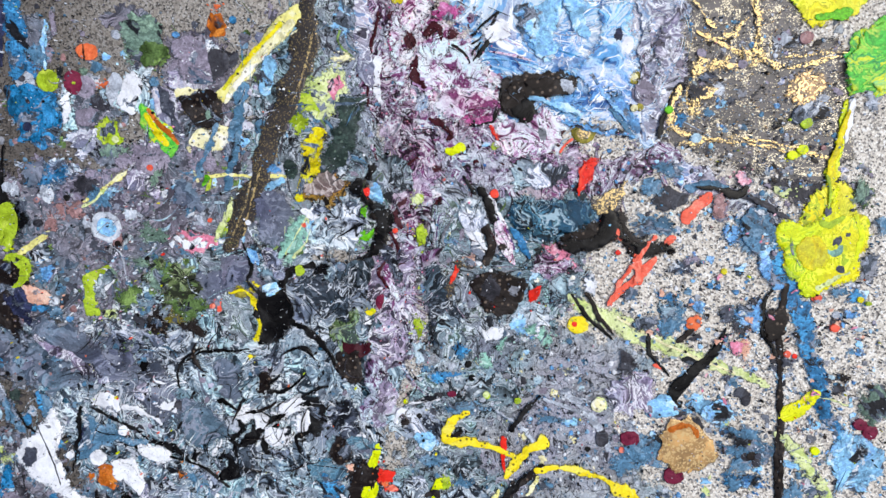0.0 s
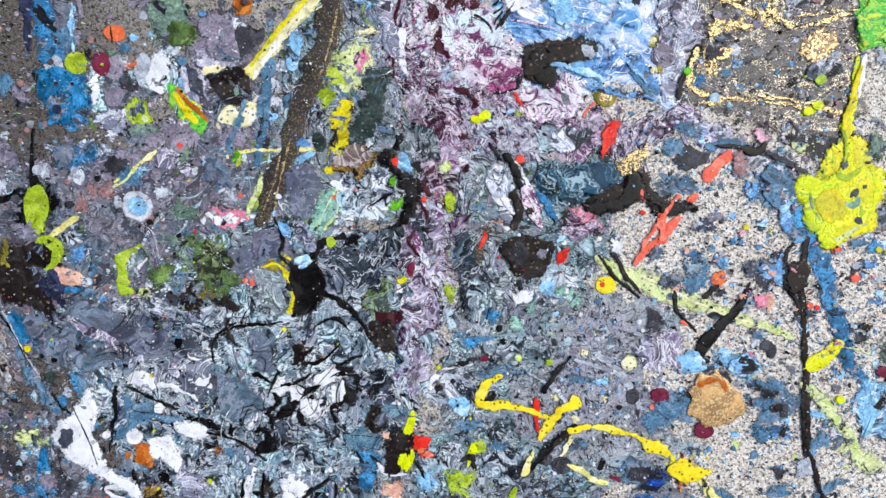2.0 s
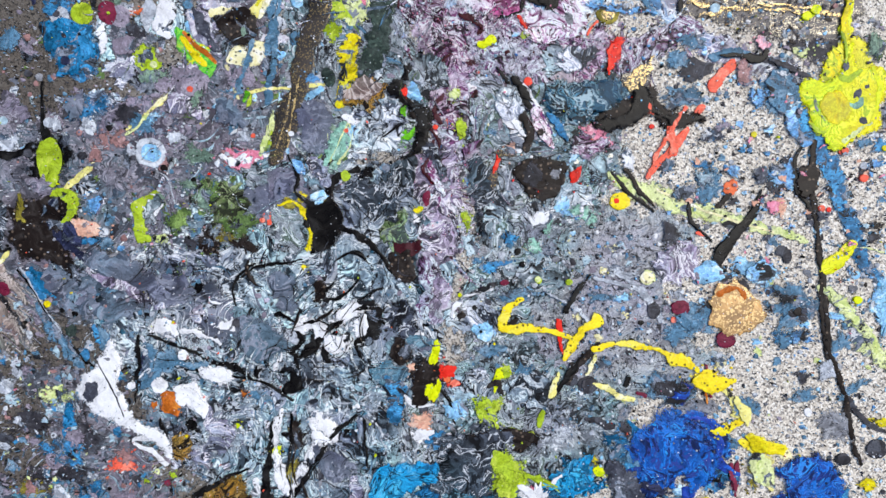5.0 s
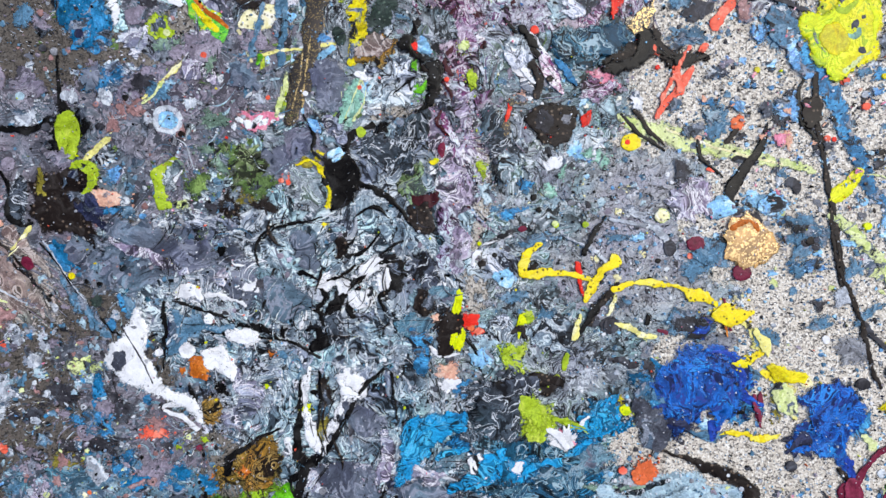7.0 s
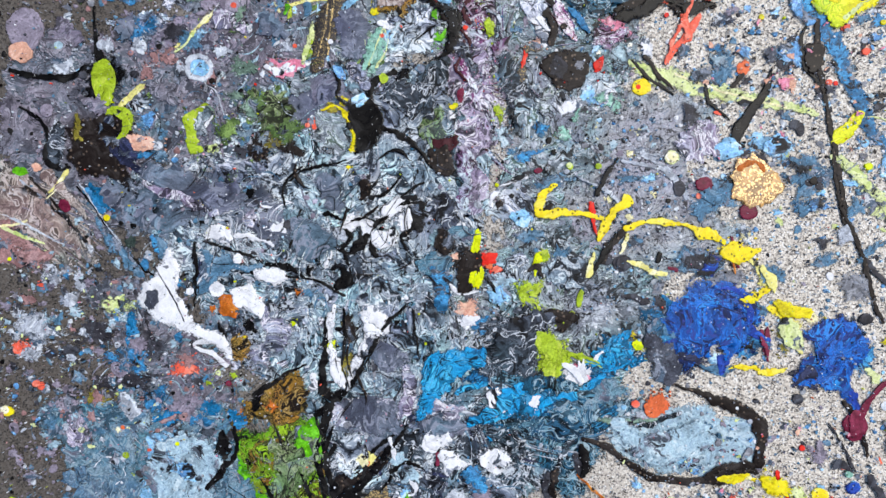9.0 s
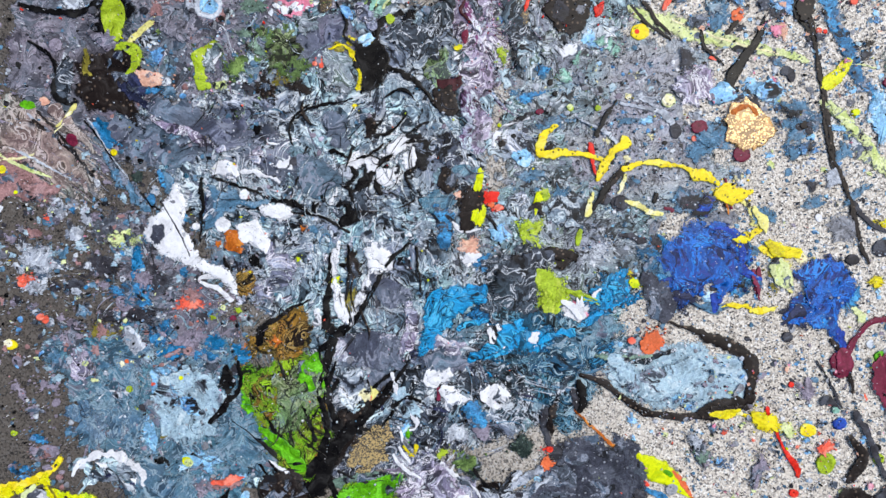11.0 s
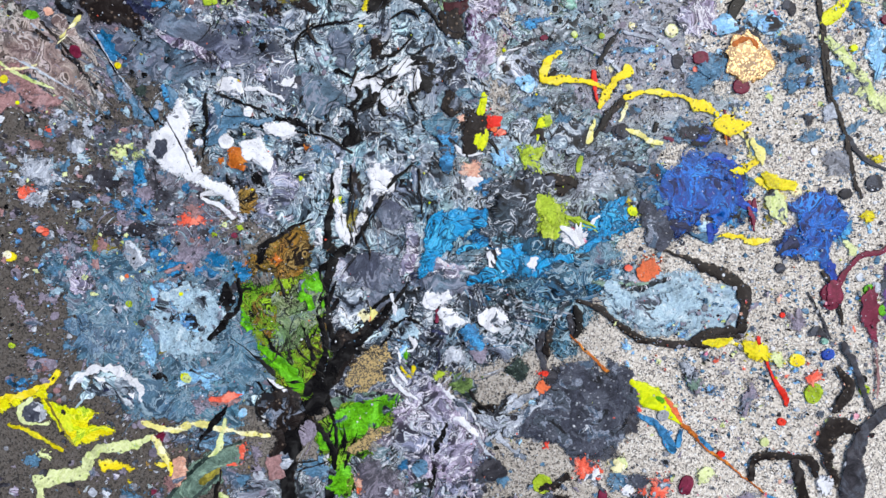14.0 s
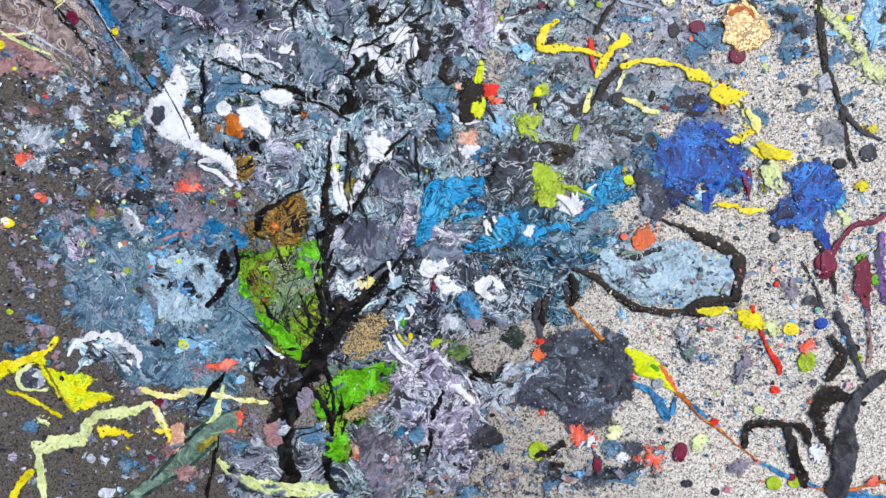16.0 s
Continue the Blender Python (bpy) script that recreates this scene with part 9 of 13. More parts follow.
streak("paint_streak", "palelime", 0.3, [(-215.7, -314, 2.6), (-205.4, -324.1, 5.3), (-189.7, -331.6, 4.7), (-160.2, -338.3, 5.4), (-146.8, -339.5, 2.7)], .35)
blob("paint_blotch", "navy_stirred", 0.3, -145.6, -330.8, 8.1, 2.7, -43, .4)
blob("paint_blotch", "navy_stirred", 0.3, -119.1, -336.3, 10.2, 3.4, -38.1, .4)
blob("paint_blotch", "navy_stirred", 0.3, -221.5, -275.2, 4.6, 4.6, -7.8, .4)
blob("paint_blotch", "navy_stirred", 0.3, -143.9, -343.4, 4.7, 4.7, -8.1, .4)
blob("paint_blotch", "mauve_stirred", 0.3, -190.6, -291.5, 4.6, 7.3, -7.8, .4)
blob("paint_blotch", "mauve_stirred", 0.3, -190.7, -303.6, 4, 4, -7.9, .4)
blob("paint_drop", "palegrey", 0.35, -191, -305.3, 4, 4, -7.9, .3)
blob("paint_drop", "palegrey", 0.35, -282.1, -323.7, 5.2, 3.3, -8.1, .3)
blob("paint_blotch", "dustblue_stirred", 0.25, -215.8, -281.1, 13.1, 7.9, -7.8, .5)
blob("paint_blotch", "dustblue_stirred", 0.25, -202.9, -307.1, 6.6, 6, -7.9, .5)
blob("paint_blotch", "dustblue_stirred", 0.25, -155.8, -306.7, 13.4, 8.7, -7.9, .5)
blob("paint_blotch", "dustblue_stirred", 0.25, -269.7, -308.1, 5.2, 5.2, -8, .5)
blob("paint_blotch", "dustblue_stirred", 0.25, -232.7, -327.2, 4, 4, -8.1, .5)
# -- pours: black webs, white islands and slate pools --
blob("paint_stain", "brownblack_stirred", 0.3, -218.6, -47.2, 7.4, 5.5, -9.6, 0.5)
streak("paint_streak", "azure", 0.3, [(-241.4, -40.2, 2.8), (-239, -46.9, 6.8), (-235.5, -52.8, 3.7), (-229.4, -58.5, 1.5)], 0.5)
streak("paint_smear", "dustblue_stirred", 0.3, [(-240.3, -60.7, 4.3), (-233.6, -74.4, 8.7), (-227.8, -88, 7.5), (-221.3, -97, 3.1)], 0.5)
streak("paint_thread", "palegrey", 0.25, [(-246.9, -39.3, 0.9), (-238.4, -59.5, 1.2), (-229.6, -78.3, 1.2), (-223.2, -93.6, 0.9)], 0.25)
streak("paint_thread", "black", 0.25, [(-248.4, -40.6, 0.9), (-240.2, -56, 1.5), (-230.5, -76.5, 1.2), (-219.3, -94.9, 1.2)], 0.25)
streak("paint_streak", "blue_stirred", 0.3, [(-211.5, -74.4, 3.7), (-208.9, -82.4, 6.8), (-208.9, -88.7, 3.7)], 0.4)
blob("paint_splat", "darkgreen", 0.3, -224.5, -76.6, 3.4, 3.4, -9.6, 0.35)
puddle("marbled_patch", "m_smoke", 0.3, [(-180.6, -53.6), (-161.7, -52.8), (-157.2, -62.2), (-165, -70.3), (-179.9, -66.2)], 0.6)
blob("paint_splat", "black", 0.3, -154.3, -60.2, 2.5, 2.8, -9.6, 0.35)
blob("paint_splat", "olive_stirred", 0.3, -179.7, -60, 2.2, 2.8, -9.6, 0.35)
puddle("paint_splat", "white_stirred", 0.3, [(-181.4, -77), (-173.9, -75.7), (-168.2, -82.3), (-172.6, -85.4), (-179.9, -82.2)], 0.6)
puddle("paint_splat", "dustblue_stirred", 0.3, [(-188.9, -88.3), (-183.8, -86), (-170.6, -91.4), (-170.8, -100.8), (-180.6, -102.3), (-187.4, -108.2), (-194.3, -111.1)], 1)
streak("paint_streak", "black", 0.3, [(-189.3, -81.9, 2.5), (-191, -94.2, 2.8), (-192.8, -106.6, 2.2), (-196.1, -118.8, 1.3)], 0.5)
streak("paint_streak", "black", 0.3, [(-184.7, -82.7, 1.2), (-173.2, -88.4, 1.9), (-160.2, -94.7, 1.6), (-153.4, -100.6, 0.9)], 0.5)
streak("paint_streak", "black", 0.3, [(-152.4, -100.1, 1.6), (-146, -103.1, 4), (-137.2, -106.5, 2.2), (-131.9, -112.1, 1.2)], 0.6)
streak("paint_streak", "dustblue", 0.3, [(-175.1, -98.5, 2.5), (-164.6, -101.2, 3.4), (-153.5, -101.2, 2.2)], 0.5)
streak("paint_streak", "white", 0.3, [(-167.3, -82.5, 1.9), (-155.4, -85.7, 3.4), (-145.4, -91.2, 2.2)], 0.6)
streak("paint_streak", "white", 0.3, [(-182.9, -81.7, 1.5), (-168.3, -79.2, 2.5)], 0.6)
blob("paint_splat", "white", 0.3, -143.4, -80.8, 4.3, 2.8, -9.6, 0.5)
blob("paint_splat", "white", 0.3, -166.7, -95.8, 3.1, 3.1, -9.6, 0.5)
streak("paint_thread", "black", 0.25, [(-122.3, -51, 0.9), (-131, -55.8, 1.5), (-136.3, -64.2, 1.5), (-135.6, -72.2, 0.9)], 0.25)
streak("paint_thread", "black", 0.25, [(-127.3, -73.5, 1.2), (-132.6, -85.2, 1.9), (-138, -93.7, 1.2)], 0.25)
blob("paint_splat", "charcoal", 0.3, -136.6, -81.4, 2.8, 2.2, -9.6, 0.35)
streak("paint_thread", "black", 0.25, [(-131.3, -57.9, 0.9), (-124.3, -53.8, 1.5), (-116.2, -52.1, 1.8), (-105.4, -52.4, 1.5), (-97.3, -50.6, 0.9)], 0.25)
blob("paint_splat", "brownblack", 0.3, -91.1, -68.7, 2.8, 5.5, -19.6, 0.35)
streak("paint_thread", "black", 0.25, [(-90.5, -74.1, 1.5), (-82.6, -73.3, 1.8), (-75.7, -69.8, 1.5), (-68.4, -63.3, 1.2)], 0.25)
streak("paint_thread", "black", 0.25, [(-72.3, -77.2, 0.9), (-63.6, -71.8, 1.2), (-57.1, -70.4, 0.9)], 0.25)
puddle("marbled_patch", "m_dark", 0.3, [(-105.9, -103.9), (-95.6, -102.4), (-92.9, -113.9), (-99.1, -122.4), (-107.4, -116.2)], 1)
puddle("paint_splat", "black_stirred", 0.3, [(-67.3, -80.6), (-58.9, -80.4), (-58.6, -91.4), (-66.4, -97), (-69.8, -89.5)], 1)
puddle("paint_splat", "brownblack_stirred", 0.3, [(-52.4, -52), (-41.6, -52.3), (-38.4, -60.6), (-43, -69.7), (-50.2, -66.3), (-53.1, -59.6)], 1)
puddle("paint_splat", "brownblack_stirred", 0.3, [(-55.5, -97.6), (-47.7, -97.3), (-46.5, -109.1), (-54.7, -110.9), (-59.3, -107)], 1)
puddle("marbled_patch", "m_dark", 0.3, [(-56.6, -76.1), (-43.9, -75.2), (-43.4, -94), (-53.6, -95.4)], 1)
puddle("paint_splat", "white", 0.3, [(-83.4, -77.8), (-73.9, -77), (-72.7, -82.8), (-80.2, -86.2), (-84.5, -83.9)], 0.8)
puddle("paint_splat", "white", 0.3, [(-69.9, -84.8), (-65.6, -83.3), (-68.2, -92.9), (-72.7, -93.7)], 0.8)
puddle("paint_splat", "white_stirred", 0.3, [(-87.6, -92.8), (-77.9, -91.3), (-78, -100.7), (-87.7, -102.2), (-91.4, -96.8)], 0.8)
puddle("paint_splat", "white_stirred", 0.3, [(-97.4, -86.4), (-89.5, -86.2), (-89.1, -92.5), (-95.7, -94.6)], 0.8)
puddle("paint_splat", "palegrey_stirred", 0.3, [(-114.7, -86.6), (-105.3, -86.7), (-105.1, -94.5), (-113, -94.8)], 0.8)
puddle("marbled_patch", "m_smoke", 0.3, [(-132.1, -79), (-116.9, -81.6), (-107.5, -98.9), (-120.8, -102.9), (-137.3, -98.6)], 1)
puddle("marbled_patch", "m_smoke", 0.3, [(-117, -56.6), (-103.4, -58.9), (-103.7, -77.5), (-115.5, -74)], 1)
streak("paint_streak", "black", 0.3, [(-87, -89.7, 2.2), (-79.9, -84.7, 2.5), (-71.2, -79.9, 2.2), (-60.5, -81.1, 1.2)], 0.6)
streak("paint_streak", "black", 0.3, [(-116.4, -78.5, 2.8), (-111.7, -78.7, 2.8), (-104.7, -83.6, 1.2)], 0.6)
streak("paint_streak", "black", 0.3, [(-105, -88.3, 2.5), (-103.3, -93.3, 3.4), (-108.1, -98.8, 1.9)], 0.6)
streak("paint_streak", "black", 0.3, [(-98.2, -91, 2.2), (-96.3, -97.6, 2.5), (-103.5, -102.7, 1.6)], 0.6)
streak("paint_streak", "black", 0.3, [(-88.3, -88, 2.2), (-94.1, -94.2, 2.8), (-97.7, -100.5, 1.5)], 0.6)
streak("paint_streak", "black", 0.3, [(-72.7, -106.3, 1.5), (-74.4, -98.1, 2.5), (-67.5, -94.6, 2.8)], 0.6)
streak("paint_streak", "black", 0.3, [(-101.1, -84.2, 1.2), (-92.4, -84.5, 1.9), (-86.3, -89.2, 1.5)], 0.6)
streak("paint_streak", "black", 0.3, [(-108, -101.9, 1.9), (-106, -111.7, 2.8), (-109.6, -119.4, 1.9)], 0.6)
streak("paint_streak", "black", 0.3, [(-118.6, -90.7, 0.9), (-114.1, -97.1, 1.5), (-107, -99.6, 1.2)], 0.6)
streak("paint_smear", "m_purple", 0.3, [(-32.6, -53.9, 7.3), (-33.9, -70.7, 9.2), (-38.5, -89.2, 6.8)], 0.6)
blob("paint_splat", "brownblack", 0.3, -18.1, -88.3, 2.5, 2.2, -9.6, 0.35)
blob("paint_drop", "black", 0.3, -10.8, -85.4, 1.5, 1.4, -9.6, 0.1)
streak("paint_streak", "white_stirred", 0.3, [(-24.2, -91, 2.5), (-21.1, -83.7, 3.4), (-15.2, -80, 2.8), (-0.4, -74.8, 4)], 0.6)
blob("paint_splat", "skyblue_stirred", 0.3, -7.1, -97, 4.9, 3.7, -9.6, 0.5)
blob("paint_drop", "black", 0.3, -8.8, -98.3, 1.5, 1.4, -9.6, 0.1)
puddle("paint_splat", "brownblack", 0.3, [(-42.8, -114.5), (-31.6, -113.2), (-33.4, -124), (-39.5, -132.4), (-47.5, -137.4), (-49.7, -127.6)], 0.8)
blob("paint_splat", "skyblue_stirred", 0.3, -26.5, -139.4, 4.1, 6.2, -9.6, 0.5)
streak("paint_thread", "black", 0.25, [(-33.9, -127.1, 1.6), (-28.8, -134.2, 1.6), (-27.8, -147.1, 0.9)], 0.25)
puddle("paint_splat", "blue_stirred", 0.3, [(-60.3, -116.3), (-53.2, -120.6), (-55.3, -142.5), (-61.4, -141.5), (-63.9, -128.3)], 1)
puddle("paint_splat", "lime_stirred", 0.3, [(-17.3, -140.9), (-8.8, -137), (-3.7, -148), (-8, -151.1)], 0.8)
streak("paint_streak", "brownblack", 0.3, [(-8.5, -128.8, 2.8), (-3, -125.9, 3.7), (-1.2, -134.1, 1.6)], 0.5)
blob("paint_splat", "acid", 0.3, -38.7, -127.8, 4.7, 6.8, -19.6, 0.3)
blob("paint_splat", "acid", 0.3, -34.2, -106.5, 1.9, 6.2, -1.6, 0.25)
blob("paint_splat", "red", 0.3, -28.4, -116.9, 4.6, 4.3, -9.6, 0.3)
blob("paint_splat", "coral", 0.3, -25.3, -124.7, 3.1, 1.9, -9.6, 0.3)
puddle("paint_splat", "skyblue_stirred", 0.3, [(-235.4, -186.5), (-221.7, -182.3), (-216, -189.8), (-228.5, -200.8), (-236.6, -201.1)], 1)
blob("paint_stain", "blue_stirred", 0.3, -201.7, -187.2, 5.7, 6.4, -9.5, 0.5)
blob("paint_stain", "blue_stirred", 0.3, -229.3, -167.3, 5.1, 7, -9.5, 0.5)
puddle("paint_splat", "palegrey_stirred", 0.3, [(-247.7, -160), (-241.5, -161.1), (-236.6, -171.6), (-244.4, -175.2)], 1)
puddle("marbled_patch", "m_lav", 0.3, [(-280.1, -169.2), (-270.2, -167.6), (-266.5, -181.3), (-274.1, -186.6), (-281.2, -182.1)], 0.8)
puddle("paint_splat", "dustblue_stirred", 0.3, [(-280.7, -159.4), (-271.5, -158.6), (-271.7, -170.6), (-282.1, -170.9)], 0.8)
puddle("marbled_patch", "m_dust", 0.3, [(-281.9, -185.3), (-267.8, -187.6), (-267, -199.3), (-282.6, -196.7)], 0.8)
puddle("paint_splat", "rose_stirred", 0.3, [(-222, -175.7), (-210.5, -174.4), (-213.3, -180.4), (-227.6, -180)], 0.8)
puddle("paint_splat", "paleblue_stirred", 0.3, [(-221.3, -188.9), (-209.8, -187.5), (-196.7, -202.8), (-192, -211.8), (-220.1, -207.1)], 1)
puddle("marbled_patch", "m_lav", 0.3, [(-162.7, -124.4), (-147.9, -130.1), (-147.7, -146.1), (-158.7, -153.9), (-169.7, -161.8), (-174.1, -151.3), (-164, -140.2)], 1)
blob("paint_splat", "black", 0.3, -167.6, -133.8, 3.1, 3.1, -9.5, 0.5)
streak("paint_streak", "black", 0.3, [(-173.5, -182.2, 2.9), (-168.1, -170.1, 4.4), (-159.7, -168.3, 2.5), (-147.5, -162.3, 1.9), (-139.1, -159.8, 1.3)], 0.5)
puddle("marbled_patch", "m_brown", 0.3, [(-166.6, -175.9), (-150.7, -162.4), (-141.4, -163.9), (-146.5, -191.6), (-162.3, -190.6)], 1)
blob("paint_stain", "rust_stirred", 0.3, -162.1, -180.9, 4.1, 5.7, -9.5, 0.5)
blob("paint_stain", "palegrey", 0.25, -265, -104, 4.4, 3.7, -29.6, 0.4)
blob("paint_stain", "coral", 0.25, -293.8, -124.2, 3.2, 2.7, -29.5, 0.4)
blob("paint_stain", "palelime", 0.25, -237.3, -108.7, 4.4, 3.7, -29.6, 0.4)
blob("paint_stain", "blue", 0.25, -246.7, -139.2, 3.8, 3.2, -29.5, 0.4)
blob("paint_stain", "mauve", 0.25, -233.3, -135.9, 4.7, 4, -29.5, 0.4)
blob("paint_stain", "mauve", 0.25, -244.9, -145.9, 4.4, 3.8, -29.5, 0.4)
blob("paint_stain", "blue", 0.25, -232.8, -144.7, 5.1, 4.3, -29.5, 0.4)
blob("paint_stain", "coral_stirred", 0.25, -206.7, -151.7, 7.6, 6.4, -29.5, 0.4)
blob("paint_stain", "olive_stirred", 0.25, -262, -159.2, 5.7, 4.9, -29.5, 0.4)
blob("paint_stain", "rose", 0.25, -264.3, -170.3, 3.8, 3.3, -29.5, 0.4)
blob("paint_stain", "mauve", 0.25, -296.6, -186.1, 4.5, 3.8, -29.5, 0.4)
blob("paint_stain", "mauve", 0.25, -310.4, -190.4, 4.5, 3.8, -29.5, 0.4)
blob("paint_stain", "dustblue", 0.25, -289.2, -174.2, 3.2, 2.7, -29.5, 0.4)
blob("paint_stain", "paleblue", 0.25, -289.3, -182.4, 3.8, 3.3, -29.5, 0.4)
blob("paint_stain", "blue", 0.25, -293, -145.9, 2.9, 2.4, -29.5, 0.4)
blob("paint_stain", "lime", 0.25, -248.3, -194.9, 3.2, 2.7, -29.5, 0.4)
blob("paint_stain", "acid", 0.25, -220.4, -192.3, 2.9, 2.4, -29.5, 0.4)
blob("paint_stain", "dustblue", 0.25, -261.5, -180.5, 4.5, 3.8, -29.5, 0.4)
blob("paint_stain", "cream", 0.25, -251.9, -180.5, 1.9, 1.6, -29.5, 0.4)
blob("paint_stain", "orange", 0.25, -248.4, -179.4, 1.6, 1.4, -29.5, 0.4)
blob("paint_stain", "coral", 0.25, -235.4, -194.7, 1.9, 1.6, -29.5, 0.4)
blob("paint_stain", "burgundy", 0.25, -184.5, -164.1, 2.5, 2.2, -29.5, 0.4)
blob("paint_stain", "lime", 0.25, -180.5, -159.9, 2.2, 1.9, -29.5, 0.4)
blob("paint_stain", "palelime", 0.25, -189.5, -156.8, 2.2, 1.9, -29.5, 0.4)
blob("paint_stain", "lime", 0.25, -195.3, -162.3, 2.2, 1.9, -29.5, 0.4)
blob("paint_stain", "paleblue", 0.25, -263.2, -110.7, 3.1, 2.7, -29.5, 0.4)
blob("paint_stain", "coral", 0.25, -278.5, -92.2, 1.9, 1.6, -29.6, 0.4)
blob("paint_stain", "cornflower", 0.25, -305.5, -151.9, 2.2, 1.9, -29.5, 0.4)
blob("paint_stain", "mauve", 0.25, -280.9, -149.6, 2.9, 2.4, -29.5, 0.4)
blob("paint_stain", "mauve", 0.25, -253.8, -134.7, 4.4, 3.8, -29.5, 0.4)
blob("paint_stain", "palegrey", 0.25, -260.8, -122.3, 2.8, 2.4, -29.5, 0.4)
puddle("paint_splat", "brownblack_stirred", 0.3, [(-114.7, -138.9), (-108.1, -137.4), (-109.6, -149.3), (-115.5, -152.2)], 1)
blob("paint_splat", "white", 0.3, -44.2, -151.4, 4.4, 3.1, -9.5, 0.5)
puddle("paint_splat", "white_stirred", 0.3, [(-80.5, -212.4), (-71.3, -209.1), (-67.4, -217.9), (-72.1, -222.7), (-78.9, -221.5)], 0.8)
blob("paint_splat", "white_stirred", 0.3, -67.6, -228.4, 6.4, 4.2, -9.5, 0.5)
blob("paint_splat", "white_stirred", 0.3, -44.6, -230.2, 6.4, 3.5, -9.5, 0.5)
streak("paint_streak", "black", 0.3, [(-72.3, -220.4, 2.6), (-76.5, -230.1, 2.9)], 0.5)
puddle("paint_splat", "palegrey_stirred", 0.3, [(-131, -212.2), (-122.3, -208.1), (-116.1, -213), (-122.7, -219.1), (-130.4, -217.8)], 0.8)
blob("paint_splat", "white", 0.3, -31.7, -196.2, 2.2, 3.2, -9.5, 0.5)
blob("paint_splat", "white", 0.3, -16.1, -202.1, 2.5, 3.2, -9.5, 0.5)
puddle("marbled_patch", "m_dark", 0.3, [(-95.4, -209.9), (-82.4, -208.2), (-81.5, -225.4), (-98.3, -226.5), (-103.3, -218.4)], 1)
puddle("marbled_patch", "m_dark", 0.3, [(-45.3, -215.1), (-32.2, -213.3), (-21.4, -228.9), (-35, -230.5)], 1)
puddle("marbled_patch", "m_smoke", 0.3, [(-126.2, -185.3), (-109.9, -183.1), (-95.2, -190.4), (-89.7, -204.4), (-101.6, -208.9), (-119.1, -199.5)], 1)
blob("paint_stain", "pink_stirred", 0.3, -100.3, -196.1, 4.8, 5.1, -9.5, 0.5)
blob("paint_drop", "grey", 0.3, -122.7, -198.2, 2.2, 2, -9.5, 0.1)
puddle("marbled_patch", "m_smoke", 0.3, [(-104, -150.3), (-86.4, -158), (-81.6, -166.9), (-92.5, -174.7), (-101.2, -170)], 1)
streak("paint_thread", "black", 0.25, [(-75.2, -139.1, 1.2), (-75.8, -151.8, 1.6), (-76.4, -164.5, 1.3)], 0.25)
streak("paint_streak", "m_lav", 0.3, [(-83.7, -169.7, 4.4), (-84.2, -185.8, 6.3), (-89.5, -197.9, 3.2)], 0.5)
streak("paint_streak", "azure", 0.3, [(-40.8, -188.2, 2.5), (-31.7, -190.7, 3.8), (-18.5, -187.1, 2.8)], 0.5)
streak("paint_smear", "m_tealblue", 0.3, [(-47.3, -208.2, 2.5), (-35.2, -211.9, 3.8), (-24.6, -205.5, 5.1), (-18.2, -195.3, 3.2)], 0.6)
blob("paint_drop", "red", 0.3, 1.2, -218.9, 1.6, 1.4, -9.5, 0.1)
# -- upper floor: plum pour, sky pour and black islands --
puddle("paint_splat", "azure_stirred", 0.3, [(-214.3, 83.7), (-194, 80.6), (-190.6, 66.6), (-194.4, 55.4), (-210.8, 54.2), (-212.5, 69.7)], 1)
puddle("paint_splat", "blue_stirred", 0.3, [(-213.3, 103), (-206.4, 101.5), (-206.4, 87.7), (-214.2, 85.9)], 0.8)
blob("paint_stain", "dustblue_stirred", 0.3, -198.6, 97.3, 6.2, 5.7, -1.1, 0.5)
streak("paint_streak", "skyblue", 0.3, [(-194.3, 114.9, 1.4), (-195.4, 99.9, 2.3), (-195.6, 90.3, 1.1)], 0.4)
streak("paint_streak", "mauve", 0.3, [(-190.2, 118.9, 2.2), (-189.7, 106.7, 2.8)], 0.4)
blob("paint_splat", "sage_stirred", 0.3, -145.8, 106.6, 11.1, 10.3, -1.2, 0.3)
blob("paint_splat", "moss_stirred", 0.3, -141.1, 98.4, 8.4, 5.6, -1.1, 0.35)
puddle("paint_splat", "white_stirred", 0.3, [(-157.2, 85.5), (-149.6, 90.9), (-145.5, 82.6), (-151, 68.8), (-158.8, 70.1)], 0.9)
puddle("paint_splat", "white_stirred", 0.3, [(-189.1, 74.9), (-182.4, 79), (-184, 65.1), (-189.5, 62.4)], 0.8)
puddle("paint_splat", "mauve_stirred", 0.3, [(-130.3, 102.8), (-117.4, 104.4), (-110.2, 95.6), (-112.8, 82.9), (-126.9, 87.2)], 0.8)
puddle("paint_splat", "charcoal", 0.3, [(-111.6, 97), (-103.6, 98.2), (-102.5, 90), (-109.9, 84.7)], 0.8)
puddle("paint_splat", "brownblack_stirred", 0.3, [(-127.4, 78.2), (-108.8, 77.9), (-107.3, 65.5), (-116.7, 60.9), (-126.5, 67.1)], 0.8)
blob("paint_stain", "sage_stirred", 0.3, -112.9, 68.3, 5.1, 5.6, -0.8, 0.4)
streak("paint_streak", "slate", 0.3, [(-137.7, 82.4, 2.8), (-133.5, 71.4, 5.1), (-127.8, 58.8, 3.4)], 0.4)
streak("paint_streak", "cream", 0.3, [(-105.3, 73.1, 2.5), (-89.7, 92, 3.6), (-68.8, 111.4, 4.6)], 0.4)
puddle("paint_splat", "skyblue_stirred", 0.3, [(-85.5, 92.4), (-81.1, 95.1), (-78.7, 84.2), (-84.5, 80.2)], 0.6)
blob("paint_splat", "lime_stirred", 0.3, -164.2, 58.4, 6.3, 5.7, -0.7, 0.3)
